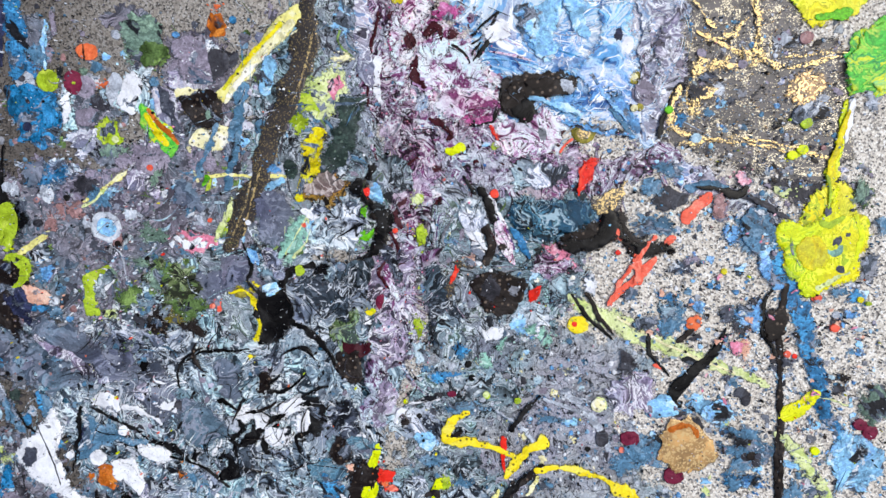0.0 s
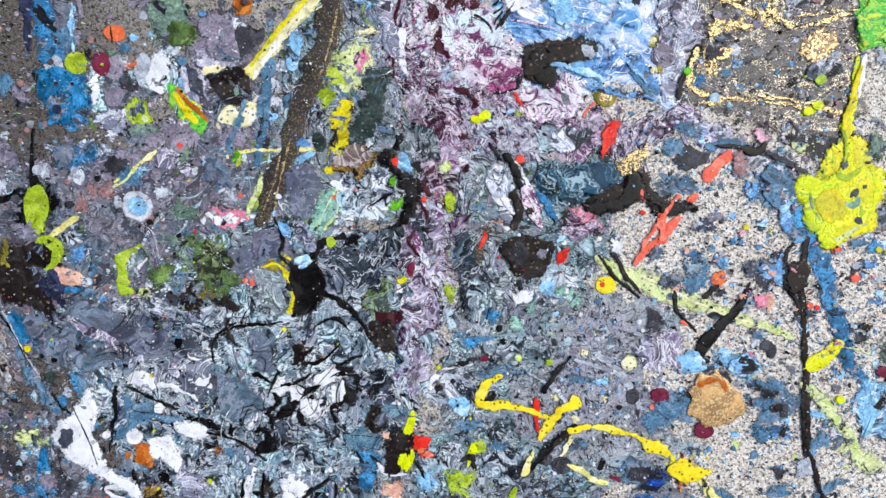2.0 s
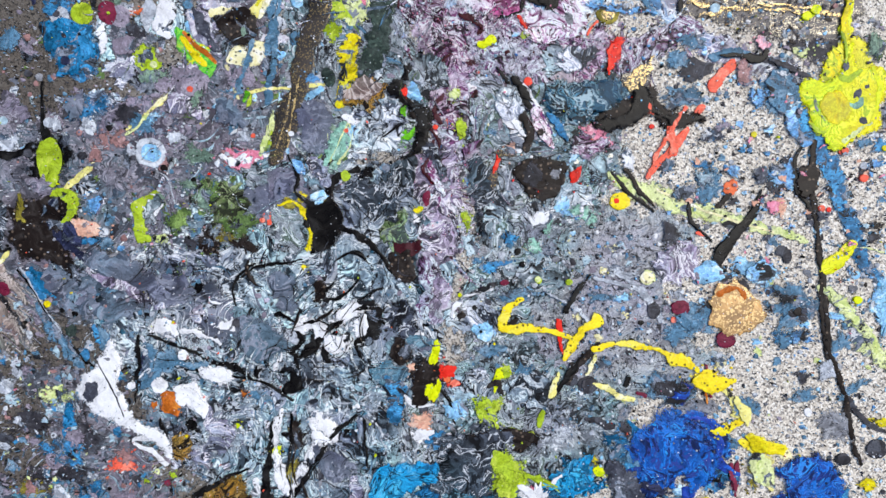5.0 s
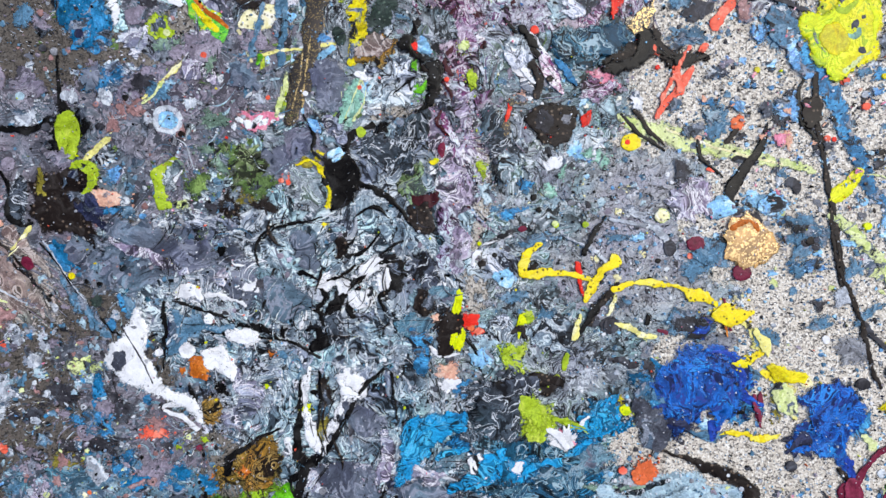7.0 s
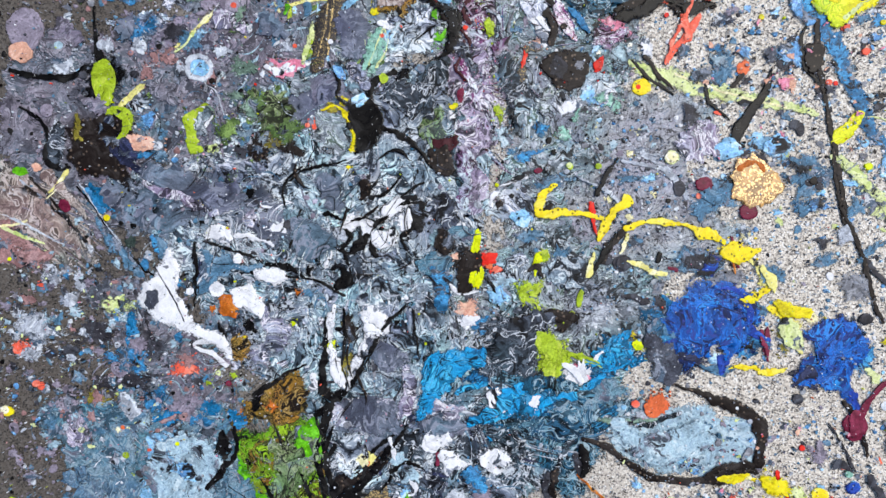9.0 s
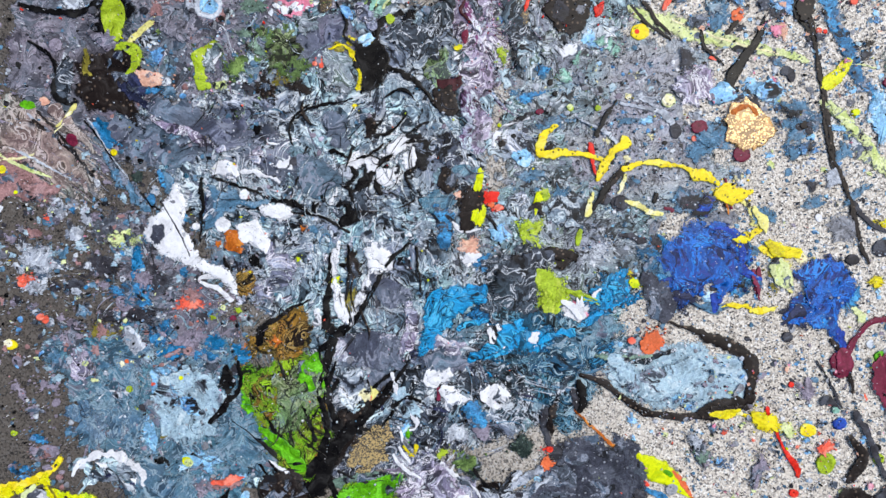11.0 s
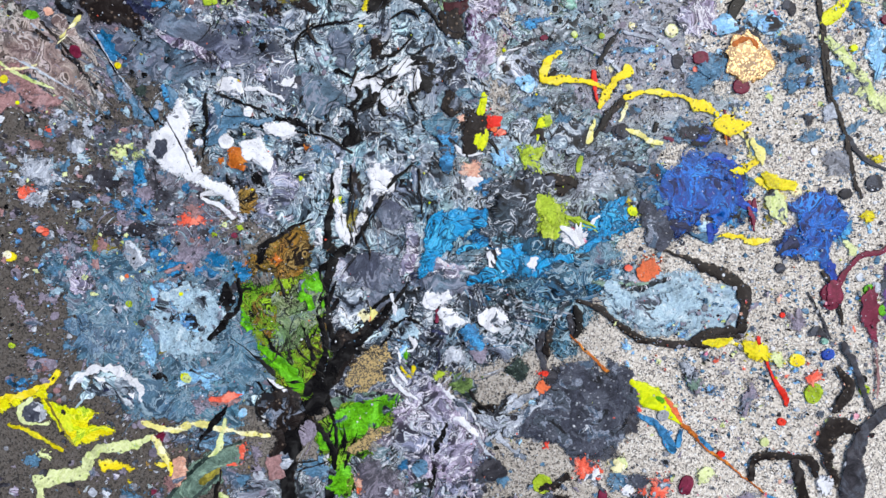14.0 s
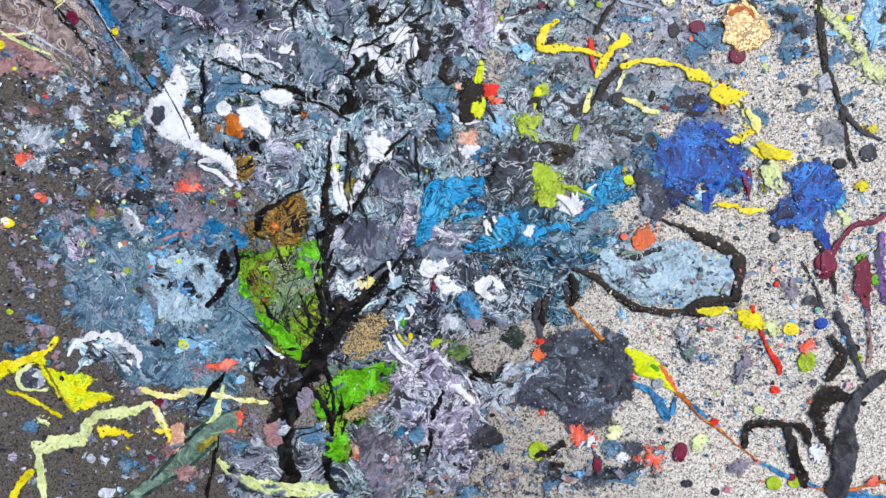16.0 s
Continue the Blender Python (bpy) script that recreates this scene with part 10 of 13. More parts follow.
blob("paint_stain", "sage_stirred", 0.3, -162.4, 49.9, 8.1, 4.6, -0.6, 0.5)
puddle("paint_splat", "mauve_stirred", 0.3, [(-152.1, 50.7), (-137.5, 51.4), (-135.2, 40.7), (-151.2, 40.8)], 0.8)
puddle("paint_splat", "mauve_stirred", 0.3, [(-121.7, 48.9), (-112.1, 50.2), (-110.5, 40.4), (-123.6, 40.5)], 0.8)
blob("paint_splat", "charcoal", 0.3, -207.6, 86.4, 2, 1.7, -1, 0.35)
blob("paint_splat", "charcoal", 0.3, -205.6, 75.2, 1.4, 1.4, -0.9, 0.35)
blob("paint_stain", "olive_stirred", 0.3, -188.1, 88.8, 3.4, 2.6, -1, 0.5)
blob("paint_stain", "orange", 0.3, -166.6, 83.5, 2.5, 2, -0.9, 0.5)
blob("paint_drop", "blue", 0.3, -99.2, 112.6, 1.9, 1.7, -1.2, 0.1)
blob("paint_drop", "cornflower", 0.3, -128.1, 106.2, 1.7, 1.5, -1.2, 0.1)
streak("paint_streak", "black", 0.3, [(-174.9, 102.8, 0.6), (-175.1, 94.6, 0.8)], 0.2)
blob("paint_stain", "paleblue_stirred", 0.3, -166.3, 78.8, 2.8, 2.6, -0.9, 0.5)
blob("paint_splat", "white_stirred", 0.3, -119.3, 95.2, 2.2, 3.9, -1.1, 0.4)
blob("paint_stain", "dustblue_stirred", 0.3, -139.9, 84.7, 3.4, 2.8, -1, 0.5)
blob("paint_stain", "orange", 0.3, -106.8, 119.2, 3, 1.9, -1.3, 0.5)
streak("paint_smear", "dustblue_stirred", 0.3, [(-98, 64, 3.9), (-102.7, 54.3, 5.1), (-104.6, 44.6, 4)], 0.5)
puddle("paint_splat", "mauve_stirred", 0.3, [(-179.9, 72), (-169.8, 70.5), (-168.9, 62.1), (-179.2, 62.2)], 0.8)
puddle("marbled_patch", "m_white", 0.3, [(-62.6, 17.5), (-49.5, 25.9), (-38.2, 23), (-34.2, 11.7), (-38.8, 0.4), (-53.1, -2.4), (-66, 0.5), (-67.1, 10.5)], 0.8)
puddle("paint_splat", "black", 0.3, [(-45.9, 33.7), (-37.9, 36.4), (-33.8, 32.8), (-33.4, 25.8), (-25, 21.5), (-23.8, 11.7), (-27.4, -2.4), (-34.6, -5.9), (-49, -9.3), (-62.1, -14.4), (-64.8, -8.7), (-50.3, -4.4), (-36.5, -1.9), (-31.8, 6.1), (-32.7, 16.8), (-38.2, 25.3), (-43.8, 27.3)], 0.4)
blob("paint_splat", "green", 0.3, -38.3, 18.8, 2.3, 4, -0.3, 0.4)
streak("paint_streak", "green", 0.3, [(-42.9, 7.5, 2), (-35.8, 6.1, 2.8), (-32.3, 10.3, 1.4)], 0.4)
blob("paint_drop", "coral", 0.3, -56.3, 15.5, 1.4, 1.3, -0.3, 0.1)
blob("paint_splat", "skyblue_stirred", 0.3, -63.3, 12.4, 2.9, 2.9, -0.3, 0.4)
blob("paint_splat", "white", 0.3, -65.4, 19, 3.1, 2.8, -0.3, 0.4)
puddle("paint_splat", "skyblue", 0.3, [(-33.8, 30.8), (-30.9, 34.1), (-26.3, 27.1), (-28.3, 24.1), (-33.9, 25.8)], 0.3)
blob("paint_splat", "red", 0.3, -35.3, 28.6, 1.7, 2, -0.4, 0.35)
streak("paint_thread", "black", 0.25, [(-33.6, 42.5, 1.1), (-32.9, 34.2, 1.4)], 0.25)
streak("paint_thread", "black", 0.25, [(-42.8, 11.8, 1.1), (-37, 14, 1.1), (-32.2, 11.7, 0.8)], 0.25)
blob("paint_splat", "dustblue_stirred", 0.3, -49.6, -9.3, 2.9, 2.9, 0, 0.35)
puddle("paint_splat", "mint_stirred", 0.3, [(-72.7, 13.3), (-65.4, 17.5), (-65.4, 9), (-73.3, -2.4), (-77.5, 0.5)], 0.5)
streak("paint_streak", "palelime", 0.3, [(-65.5, 16.7, 0.9), (-64.6, 9, 1.1), (-73.4, -4.7, 1.4)], 0.3)
streak("paint_streak", "palelime", 0.3, [(-76.5, 11.9, 0.9), (-77.4, 3.4, 1.1)], 0.3)
streak("paint_smear", "m_lav", 0.3, [(-87.7, 0.5, 5.8), (-82.2, -8.1, 7.5), (-78.9, -14.5, 4.1)], 0.5)
puddle("marbled_patch", "m_smoke", 0.3, [(-91, 26.2), (-77.9, 28.9), (-72, 17.6), (-78.9, 3.4), (-90.4, 3.4)], 0.8)
blob("marbled_patch", "m_umber", 0.3, -56.4, 31.6, 7.6, 6.5, -0.4, 0.3)
blob("paint_splat", "darkgreen", 0.3, -73, 40.1, 3.4, 4.8, -0.5, 0.15)
blob("paint_splat", "cornflower", 0.3, -81.8, 40.2, 3.7, 2.8, -0.5, 0.4)
puddle("paint_splat", "pink_stirred", 0.3, [(-128.3, 5), (-116.4, 8.4), (-111.7, 3.5), (-119.8, -1.1), (-128.5, 0.6)], 0.6)
blob("paint_splat", "white_stirred", 0.3, -119.7, 2.1, 4.7, 2.3, -0.2, 0.5)
puddle("paint_splat", "black", 0.3, [(-93, -23.2), (-79.7, -19.7), (-73.6, -28.4), (-78.6, -46.6), (-91.1, -49.6), (-94.9, -34.3)], 0.6)
puddle("paint_splat", "skyblue_stirred", 0.3, [(-89.8, -18.2), (-82.4, -15.3), (-80.7, -22.6), (-87.2, -24.3)], 0.5)
blob("paint_splat", "olive_stirred", 0.3, -82.7, -22.6, 1.7, 3.2, 0.1, 0.35)
streak("paint_streak", "yellow", 0.3, [(-107.6, -22.6, 1.5), (-98.7, -21.1, 1.8), (-93.2, -28.4, 2.6), (-91.5, -38.7, 2.4), (-95.4, -46.1, 1.8)], 0.4)
puddle("marbled_patch", "m_mixed", 0.3, [(-110.6, -24.1), (-97.4, -24.1), (-93.5, -37.2), (-101.3, -46.1), (-111.4, -40.3)], 0.6)
blob("paint_drop", "coral", 0.3, -115.9, -28.8, 1.5, 1.3, 0.2, 0.1)
blob("paint_drop", "coral", 0.3, -112.4, -30.8, 1.2, 1.1, 0.2, 0.1)
puddle("paint_splat", "cornflower_stirred", 0.3, [(-97.8, 0.6), (-92.1, -0.9), (-91.5, -8.1), (-96.7, -6.6)], 0.5)
streak("paint_streak", "black", 0.3, [(-99.2, 3.4, 1.2), (-95.3, -8.1, 1.7), (-97.1, -16.8, 1.5), (-90, -22.6, 1.8)], 0.5)
blob("paint_stain", "moss_stirred", 0.3, -136, -28.6, 6.5, 5.3, 0.1, 0.5)
blob("paint_stain", "moss_stirred", 0.3, -142.6, -13.9, 5.9, 6.5, 0, 0.5)
puddle("marbled_patch", "m_dark", 0.3, [(-67.8, -11), (-50.6, -13.9), (-39.2, -16.7), (-45.3, -34.1), (-62.7, -34.2), (-74, -22.6)], 1)
streak("paint_streak", "white_stirred", 0.3, [(-66.5, -16.8, 1.7), (-59.5, -22.5, 2.9), (-53.6, -18.2, 1.4)], 0.6)
streak("paint_streak", "white_stirred", 0.3, [(-55.3, -28.3, 1.5), (-48, -24, 2)], 0.6)
blob("paint_splat", "lime", 0.3, -70.1, -10.4, 2.6, 2.9, 0, 0.2)
streak("paint_streak", "green", 0.3, [(-118.2, 32, 2.3), (-115, 37.7, 2.9)], 0.4)
streak("paint_smear", "palelime_stirred", 0.3, [(-114.3, 4.1, 1.7), (-108.3, 13.5, 3.2), (-104, 26.3, 2.6)], 0.5)
puddle("marbled_patch", "m_pink", 0.3, [(-9, 101.7), (7.4, 104), (20.9, 90), (26.8, 74.4), (7.1, 68.8), (-9.3, 77.7)], 1)
puddle("marbled_patch", "m_pink", 0.3, [(-22.4, 112.5), (-14.2, 115), (-13.1, 96.5), (-16.3, 72.4), (-23.2, 69.8), (-25.5, 94)], 1)
puddle("marbled_patch", "m_sky", 0.3, [(34.4, 92.9), (61.3, 89.8), (77.1, 102.6), (79.5, 118), (92.6, 117.7), (94.5, 86.5), (77.5, 73.6), (55.9, 84.6)], 1)
streak("paint_streak", "maroon", 0.3, [(-24, -3, 1.7), (-29.9, -11, 2), (-24.9, -20.2, 1.4)], 0.5)
streak("paint_streak", "maroon", 0.3, [(-15.6, 25.7, 1.4), (-21.4, 18.7, 2), (-18.1, 10.3, 1.4)], 0.5)
streak("paint_streak", "maroon", 0.3, [(-24.4, 8.9, 1.7), (-20.3, 0.4, 2), (-23.2, -5.3, 1.1)], 0.5)
streak("paint_streak", "maroon", 0.3, [(-9.8, 45, 1.7), (-16.8, 39.6, 1.9), (-15, 31.2, 1.4)], 0.5)
blob("paint_splat", "lime", 0.3, -8.9, 7.4, 2.3, 5.1, -10.2, 0.25)
blob("paint_splat", "palelime", 0.3, -10.6, 25.1, 2.5, 2.5, -0.4, 0.4)
puddle("marbled_patch", "m_dark", 0.3, [(-28.7, 3.2), (-16.1, -2.5), (-15.7, -16.7), (-22.1, -22.5), (-24.7, -11)], 0.7)
streak("paint_smear", "m_pink", 0.3, [(-26.1, -5.3, 3.4), (-24.8, -16.7, 4.3), (-20.7, -25.4, 2.6)], 0.5)
blob("paint_splat", "burgundy", 0.3, -29.6, -26, 2, 3.7, 0.1, 0.3)
blob("paint_splat", "yellow", 0.3, -35.2, -31.8, 2.3, 1.2, 0.2, 0.35)
blob("marbled_patch", "m_lav", 0.3, -17.6, -8.2, 4.6, 8.5, -0.1, 0.4)
streak("paint_streak", "palegrey_stirred", 0.3, [(-8.7, 17.2, 1.4), (-3.2, 13, 2.5), (-2.4, 8.8, 1.4)], 0.4)
blob("paint_drop", "red", 0.3, -21.5, 9.4, 1.4, 1.3, -0.2, 0.1)
puddle("marbled_patch", "m_dark", 0.3, [(-6.3, -8.2), (3.6, -8.2), (6.3, -28.2), (-2.3, -36.9), (-7.9, -25.3)], 0.8)
puddle("marbled_patch", "m_mixed", 0.3, [(-30.7, 45.2), (-15.3, 46.4), (-11.3, 31.2), (-21.2, 27.1), (-29.5, 34.1)], 0.8)
puddle("paint_splat", "maroon", 0.3, [(-13.2, 91.1), (-7.7, 94.2), (-6.7, 85.7), (-4.6, 75.7), (-9.3, 80.3), (-13.6, 83.9)], 0.4)
streak("paint_streak", "maroon", 0.3, [(-6.7, 103.7, 3.2), (-0.2, 107.3, 3.7), (2.7, 100.1, 1.9)], 0.4)
streak("paint_streak", "maroon", 0.3, [(-4, 64.1, 1.6), (2.9, 59.9, 2.7), (7, 55.8, 1.1)], 0.5)
puddle("marbled_patch", "m_pink", 0.3, [(-9.4, 73.6), (20.8, 79.8), (29, 69), (15.3, 61.1), (-3.9, 66.8)], 1)
puddle("paint_splat", "white", 0.3, [(23.1, 105.8), (33, 109.2), (35.2, 102.1), (26.8, 97.8), (22.3, 100.5)], 0.4)
streak("paint_streak", "black", 0.3, [(17.6, 90, 1.3), (22.3, 97.1, 1.6), (27.9, 104.9, 0.8)], 0.4)
streak("paint_streak", "black", 0.3, [(16.3, 102.5, 1.6), (23.6, 108.9, 1.3), (30.4, 112.7, 1.9)], 0.4)
streak("paint_streak", "black", 0.3, [(6.8, 98.7, 2.1), (14.1, 93.3, 2.4), (16, 88.7, 1.1)], 0.4)
streak("paint_thread", "black", 0.25, [(-7.8, 88.9, 1.4), (0.5, 89.5, 1.1), (5.9, 92.1, 0.8)], 0.25)
puddle("paint_splat", "skyblue_stirred", 0.3, [(41.1, 111.1), (50.4, 120), (61, 119.8), (59.8, 105.5), (57.2, 89.8), (45.2, 94.8)], 0.9)
puddle("paint_splat", "skyblue_stirred", 0.3, [(61, 119.8), (69.4, 119.6), (70.6, 110.5), (63.8, 102.3)], 0.7)
streak("paint_smear", "cornflower_stirred", 0.3, [(54.8, 63.8, 3), (72.3, 59, 4.6), (93.9, 54.2, 2.4)], 0.5)
streak("paint_smear", "cornflower_stirred", 0.3, [(73.3, 84.3, 2.1), (82.9, 70.9, 2.9), (91.6, 60.9, 1.9)], 0.5)
streak("paint_smear", "skyblue", 0.3, [(35.8, 75.6, 1.3), (61.5, 68.5, 3.8), (69.6, 64.4, 1.6)], 0.6)
puddle("marbled_patch", "m_pink", 0.3, [(29, 62.3), (56.1, 68.1), (62.1, 55.1), (50.8, 43.8), (31.7, 49.5)], 1)
puddle("paint_splat", "brownblack", 0.3, [(29.5, 69.8), (35.8, 80.1), (50.6, 83.3), (61.4, 79.7), (66.2, 75.1), (64.1, 72), (45.3, 71.4), (34.4, 68.4)], 0.5)
puddle("paint_splat", "black", 0.3, [(35.8, 69.4), (44.4, 71.5), (47.2, 62), (41.2, 58.9)], 0.6)
blob("paint_splat", "palegrey_stirred", 0.3, 61.9, 77.8, 4, 3.5, -0.9, 0.3)
blob("paint_splat", "grey_stirred", 0.3, 41.2, 76.6, 3.2, 2.1, 19.1, 0.3)
streak("paint_thread", "black", 0.25, [(31.2, 77.5, 1.1), (28.4, 69, 1.1), (27.3, 63.1, 0.8)], 0.25)
streak("paint_streak", "charcoal", 0.3, [(47.4, 67.4, 1.3), (49.4, 59.3, 1.6)], 0.4)
blob("paint_splat", "grey_stirred", 0.3, 50.8, 55.2, 1.9, 3.8, 24.3, 0.3)
streak("paint_streak", "white", 0.3, [(77.6, 101.2, 1.1), (83.7, 97.7, 2.1)], 0.4)
blob("paint_splat", "white", 0.3, 90.4, 97.1, 3.1, 3.9, 28.9, 0.3)
blob("paint_splat", "navy", 0.3, 86.3, 101.8, 2.1, 2.6, -41.2, 0.4)
streak("paint_smear", "m_lilac", 0.3, [(96.5, 117.6, 4.1), (98.3, 94.3, 3.7), (95.7, 70.7, 3.2)], 0.5)
puddle("marbled_patch", "m_lilac", 0.3, [(108.2, 117.4), (117.3, 117.2), (120.4, 101.7), (111.6, 88.8), (105.6, 65.2), (101.1, 86.4)], 1)
blob("paint_splat", "mauve", 0.3, 97.9, 75.9, 4.5, 4.5, -0.9, 0.4)
blob("paint_drop", "cream", 0.3, 93.9, 67.5, 1.9, 1.7, -0.8, 0.1)
puddle("marbled_patch", "m_teal", 0.3, [(35.8, 26.7), (50.9, 25.2), (72.8, 25.1), (76.2, 11.3), (59.3, 2.4), (45.5, 8.1), (36.7, 14.2)], 0.8)
puddle("paint_splat", "black", 0.3, [(78.3, 19.5), (86.4, 20.9), (92.6, 8.4), (114.4, 2.3), (114.6, -4.7), (100.5, -4.6), (89.5, 2.3), (73.1, -3.2), (62.1, -3.2), (58, 2.4), (75.7, 9.1)], 0.5)
puddle("paint_splat", "gold", 0.3, [(75, 19), (77.6, 26.4), (91.6, 34.5), (93.6, 29), (83.8, 16.2)], 0.8)
blob("paint_splat", "coral", 0.3, 87.2, 7.9, 1.6, 2.5, -0.2, 0.35)
blob("paint_drop", "red", 0.3, 87.6, -1.8, 1.4, 1.2, -0.1, 0.1)
puddle("marbled_patch", "m_white", 0.3, [(10.9, 22.7), (20.6, 25.4), (23.9, 11.5), (15, 8.2), (8.8, 11.6)], 0.8)
streak("paint_streak", "black", 0.3, [(19.3, 31, 2.2), (24.8, 22.1, 4.2), (29.5, 16.5, 1.9)], 0.5)
streak("paint_streak", "brownblack", 0.3, [(20.6, 14.9, 4.5), (25, 3.1, 5.3), (23.3, -8.2, 3.7)], 0.6)
streak("paint_streak", "m_pink", 0.3, [(29.7, 14.8, 4.4), (31.7, 3.1, 6.7), (37.8, -7.4, 3.1)], 0.4)
streak("paint_streak", "blue", 0.3, [(35.3, 11.4, 1.7), (41.4, 3, 3.6), (44.7, -4.5, 2)], 0.5)
streak("paint_streak", "white", 0.3, [(18.3, 10.1, 3.4), (23.9, -0.3, 2)], 0.5)
blob("paint_splat", "brownblack", 0.3, 31.9, 1.4, 2, 2, -0.1, 0.35)
puddle("marbled_patch", "m_white", 0.3, [(42.7, 39), (59, 42.1), (65, 36.1), (50.9, 28.8), (40.7, 33.5)], 0.7)
puddle("paint_splat", "red", 0.3, [(66.8, 26.5), (70.4, 41.5), (77.4, 42.8), (78, 38.7), (72.7, 31.9), (69.5, 25.1)], 0.3)
streak("paint_streak", "black", 0.3, [(72.6, 41.5, 1.6), (70, 33.3, 1.6)], 0.4)
puddle("marbled_patch", "m_mixed", 0.3, [(11.9, -33.9), (34.5, -36.7), (40.1, -51.1), (20.3, -57.1), (11.8, -45.5)], 0.8)
streak("paint_streak", "coral", 0.3, [(95, -4.1, 1.9), (98, -13.9, 4.7), (95.3, -16.7, 2.2)], 0.4)
streak("paint_streak", "coral", 0.3, [(105.7, 6.2, 2.2), (92.4, -11.1, 2.5), (83.1, -28, 2)], 0.4)
blob("paint_splat", "white_stirred", 0.3, 74.7, -16.7, 2.5, 5, 0, 0.4)
streak("paint_streak", "brownblack", 0.3, [(72, -20.9, 2.2), (79.1, -33.7, 2.5), (86.1, -42.2, 1.4)], 0.3)
blob("paint_splat", "red", 0.3, 47.9, -23.8, 2, 5.1, -11.9, 0.4)
blob("paint_splat", "dustblue_stirred", 0.3, 94, -22.3, 3.3, 3.3, 0.1, 0.4)
puddle("marbled_patch", "m_purple", 0.3, [(46.9, -2.6), (64.9, -4), (67.7, -11), (51.2, -16.7)], 1)
# -- lower floor: black runs, green leaves and pools --
puddle("marbled_patch", "m_umber", 0.3, [(-298.6, -33.9), (-277.3, -36.3), (-260.9, -50.5), (-250.6, -64.2), (-244.3, -83.8), (-261.8, -75.5), (-280.8, -57.6), (-301.7, -52.2)], 0.7)
streak("paint_streak", "mauve", 0.3, [(-293.5, -40.7, 1.5), (-273.7, -52.2, 2.8), (-254.9, -71.5, 1.9)], 0.4)
streak("paint_streak", "brownblack_stirred", 0.3, [(-277.3, -36.3, 2.5), (-261.4, -53.6, 3.7), (-249, -73.8, 2.2)], 0.5)
streak("paint_streak", "palegrey", 0.3, [(-297.6, -46.4, 1.2), (-278, -59.5, 1.5), (-261.3, -72.4, 0.9)], 0.3)
puddle("paint_splat", "rose_stirred", 0.3, [(-304.6, -69), (-282.6, -68.4), (-267.9, -74.1), (-272.1, -80.6), (-296.9, -79.3), (-306.4, -79.7)], 0.7)
streak("paint_thread", "cream", 0.25, [(-299.2, -55.6, 1.2), (-280.4, -55.2, 1.2), (-259.3, -40.8, 0.9)], 0.25)
blob("paint_stain", "palegrey_stirred", 0.25, -283.9, -114.1, 14.5, 9.4, -21.8, 0.5)
blob("paint_stain", "palegrey", 0.25, -289.6, -129.4, 7.6, 3.8, -21.9, 0.5)
blob("paint_stain", "coral", 0.25, -298.4, -125.1, 2.8, 2.8, -21.9, 0.5)
blob("paint_stain", "palelime_stirred", 0.25, -236, -111.8, 10.8, 4.4, -21.8, 0.5)
blob("paint_stain", "azure", 0.25, -231.4, -123.5, 3.2, 8.3, -21.9, 0.5)
blob("paint_stain", "blue_stirred", 0.25, -238.6, -138.8, 8.3, 6.4, -22, 0.5)
blob("paint_stain", "mauve", 0.25, -229.8, -133.4, 5.7, 4.5, -21.9, 0.5)
blob("paint_stain", "rose_stirred", 0.25, -203.1, -148, 8.3, 5.1, -22, 0.5)
blob("paint_stain", "blue_stirred", 0.25, -224.7, -163.2, 4.5, 5.8, -22.1, 0.5)
blob("paint_stain", "mauve_stirred", 0.25, -275.6, -160.2, 8.3, 6.4, -22.1, 0.5)
blob("paint_stain", "rose_stirred", 0.25, -259.6, -160.5, 5.8, 7.7, -22.1, 0.5)
blob("paint_stain", "dustblue_stirred", 0.25, -287.1, -171.7, 7, 5.1, -22.2, 0.5)
blob("paint_stain", "mauve_stirred", 0.25, -304.4, -199, 5.1, 3.2, -22.4, 0.5)
blob("paint_stain", "dustblue_stirred", 0.25, -287.6, -214.5, 4.5, 3.9, -22.5, 0.5)
blob("paint_stain", "rose_stirred", 0.25, -305.5, -225.4, 4.5, 3.2, -22.6, 0.5)
blob("paint_stain", "mauve", 0.25, -311.6, -185, 3.8, 2.9, -22.3, 0.5)
blob("paint_stain", "mauve", 0.25, -292.8, -187.4, 3.9, 3.2, -22.3, 0.5)
blob("paint_stain", "cornflower_stirred", 0.25, -317.2, -237.2, 4.5, 2.6, -22.7, 0.5)
blob("paint_stain", "charcoal", 0.25, -270.9, -131.6, 7, 4.4, -21.9, 0.5)
blob("paint_stain", "slate_stirred", 0.25, -213.6, -111.2, 6.3, 5.7, -21.8, 0.5)
blob("paint_stain", "mauve_stirred", 0.25, -252.4, -95.5, 4.4, 3.8, -21.7, 0.5)
blob("paint_stain", "rose_stirred", 0.25, -287.5, -97.7, 4.4, 3.1, -21.7, 0.5)
blob("paint_stain", "palegrey_stirred", 0.25, -270, -87.1, 3.7, 3.7, -21.6, 0.5)
blob("paint_stain", "mauve", 0.25, -300.6, -100.9, 3.8, 3.1, -21.8, 0.5)
blob("paint_drop", "cream", 0.3, -312.9, -158.7, 2.5, 2.3, -7.1, 0.1)
blob("paint_drop", "coral", 0.3, -292.5, -146.7, 2.2, 2, -7, 0.1)
blob("paint_drop", "acid", 0.3, -293.1, -75, 1.6, 1.4, -6.6, 0.1)
blob("paint_drop", "palelime", 0.3, -271.9, -176.9, 1.9, 1.7, -7.2, 0.1)
blob("paint_drop", "lime", 0.3, -319.1, -210.3, 1.9, 1.7, -7.5, 0.1)
blob("paint_drop", "rose", 0.3, -298.2, -239.7, 2, 1.8, -7.7, 0.1)
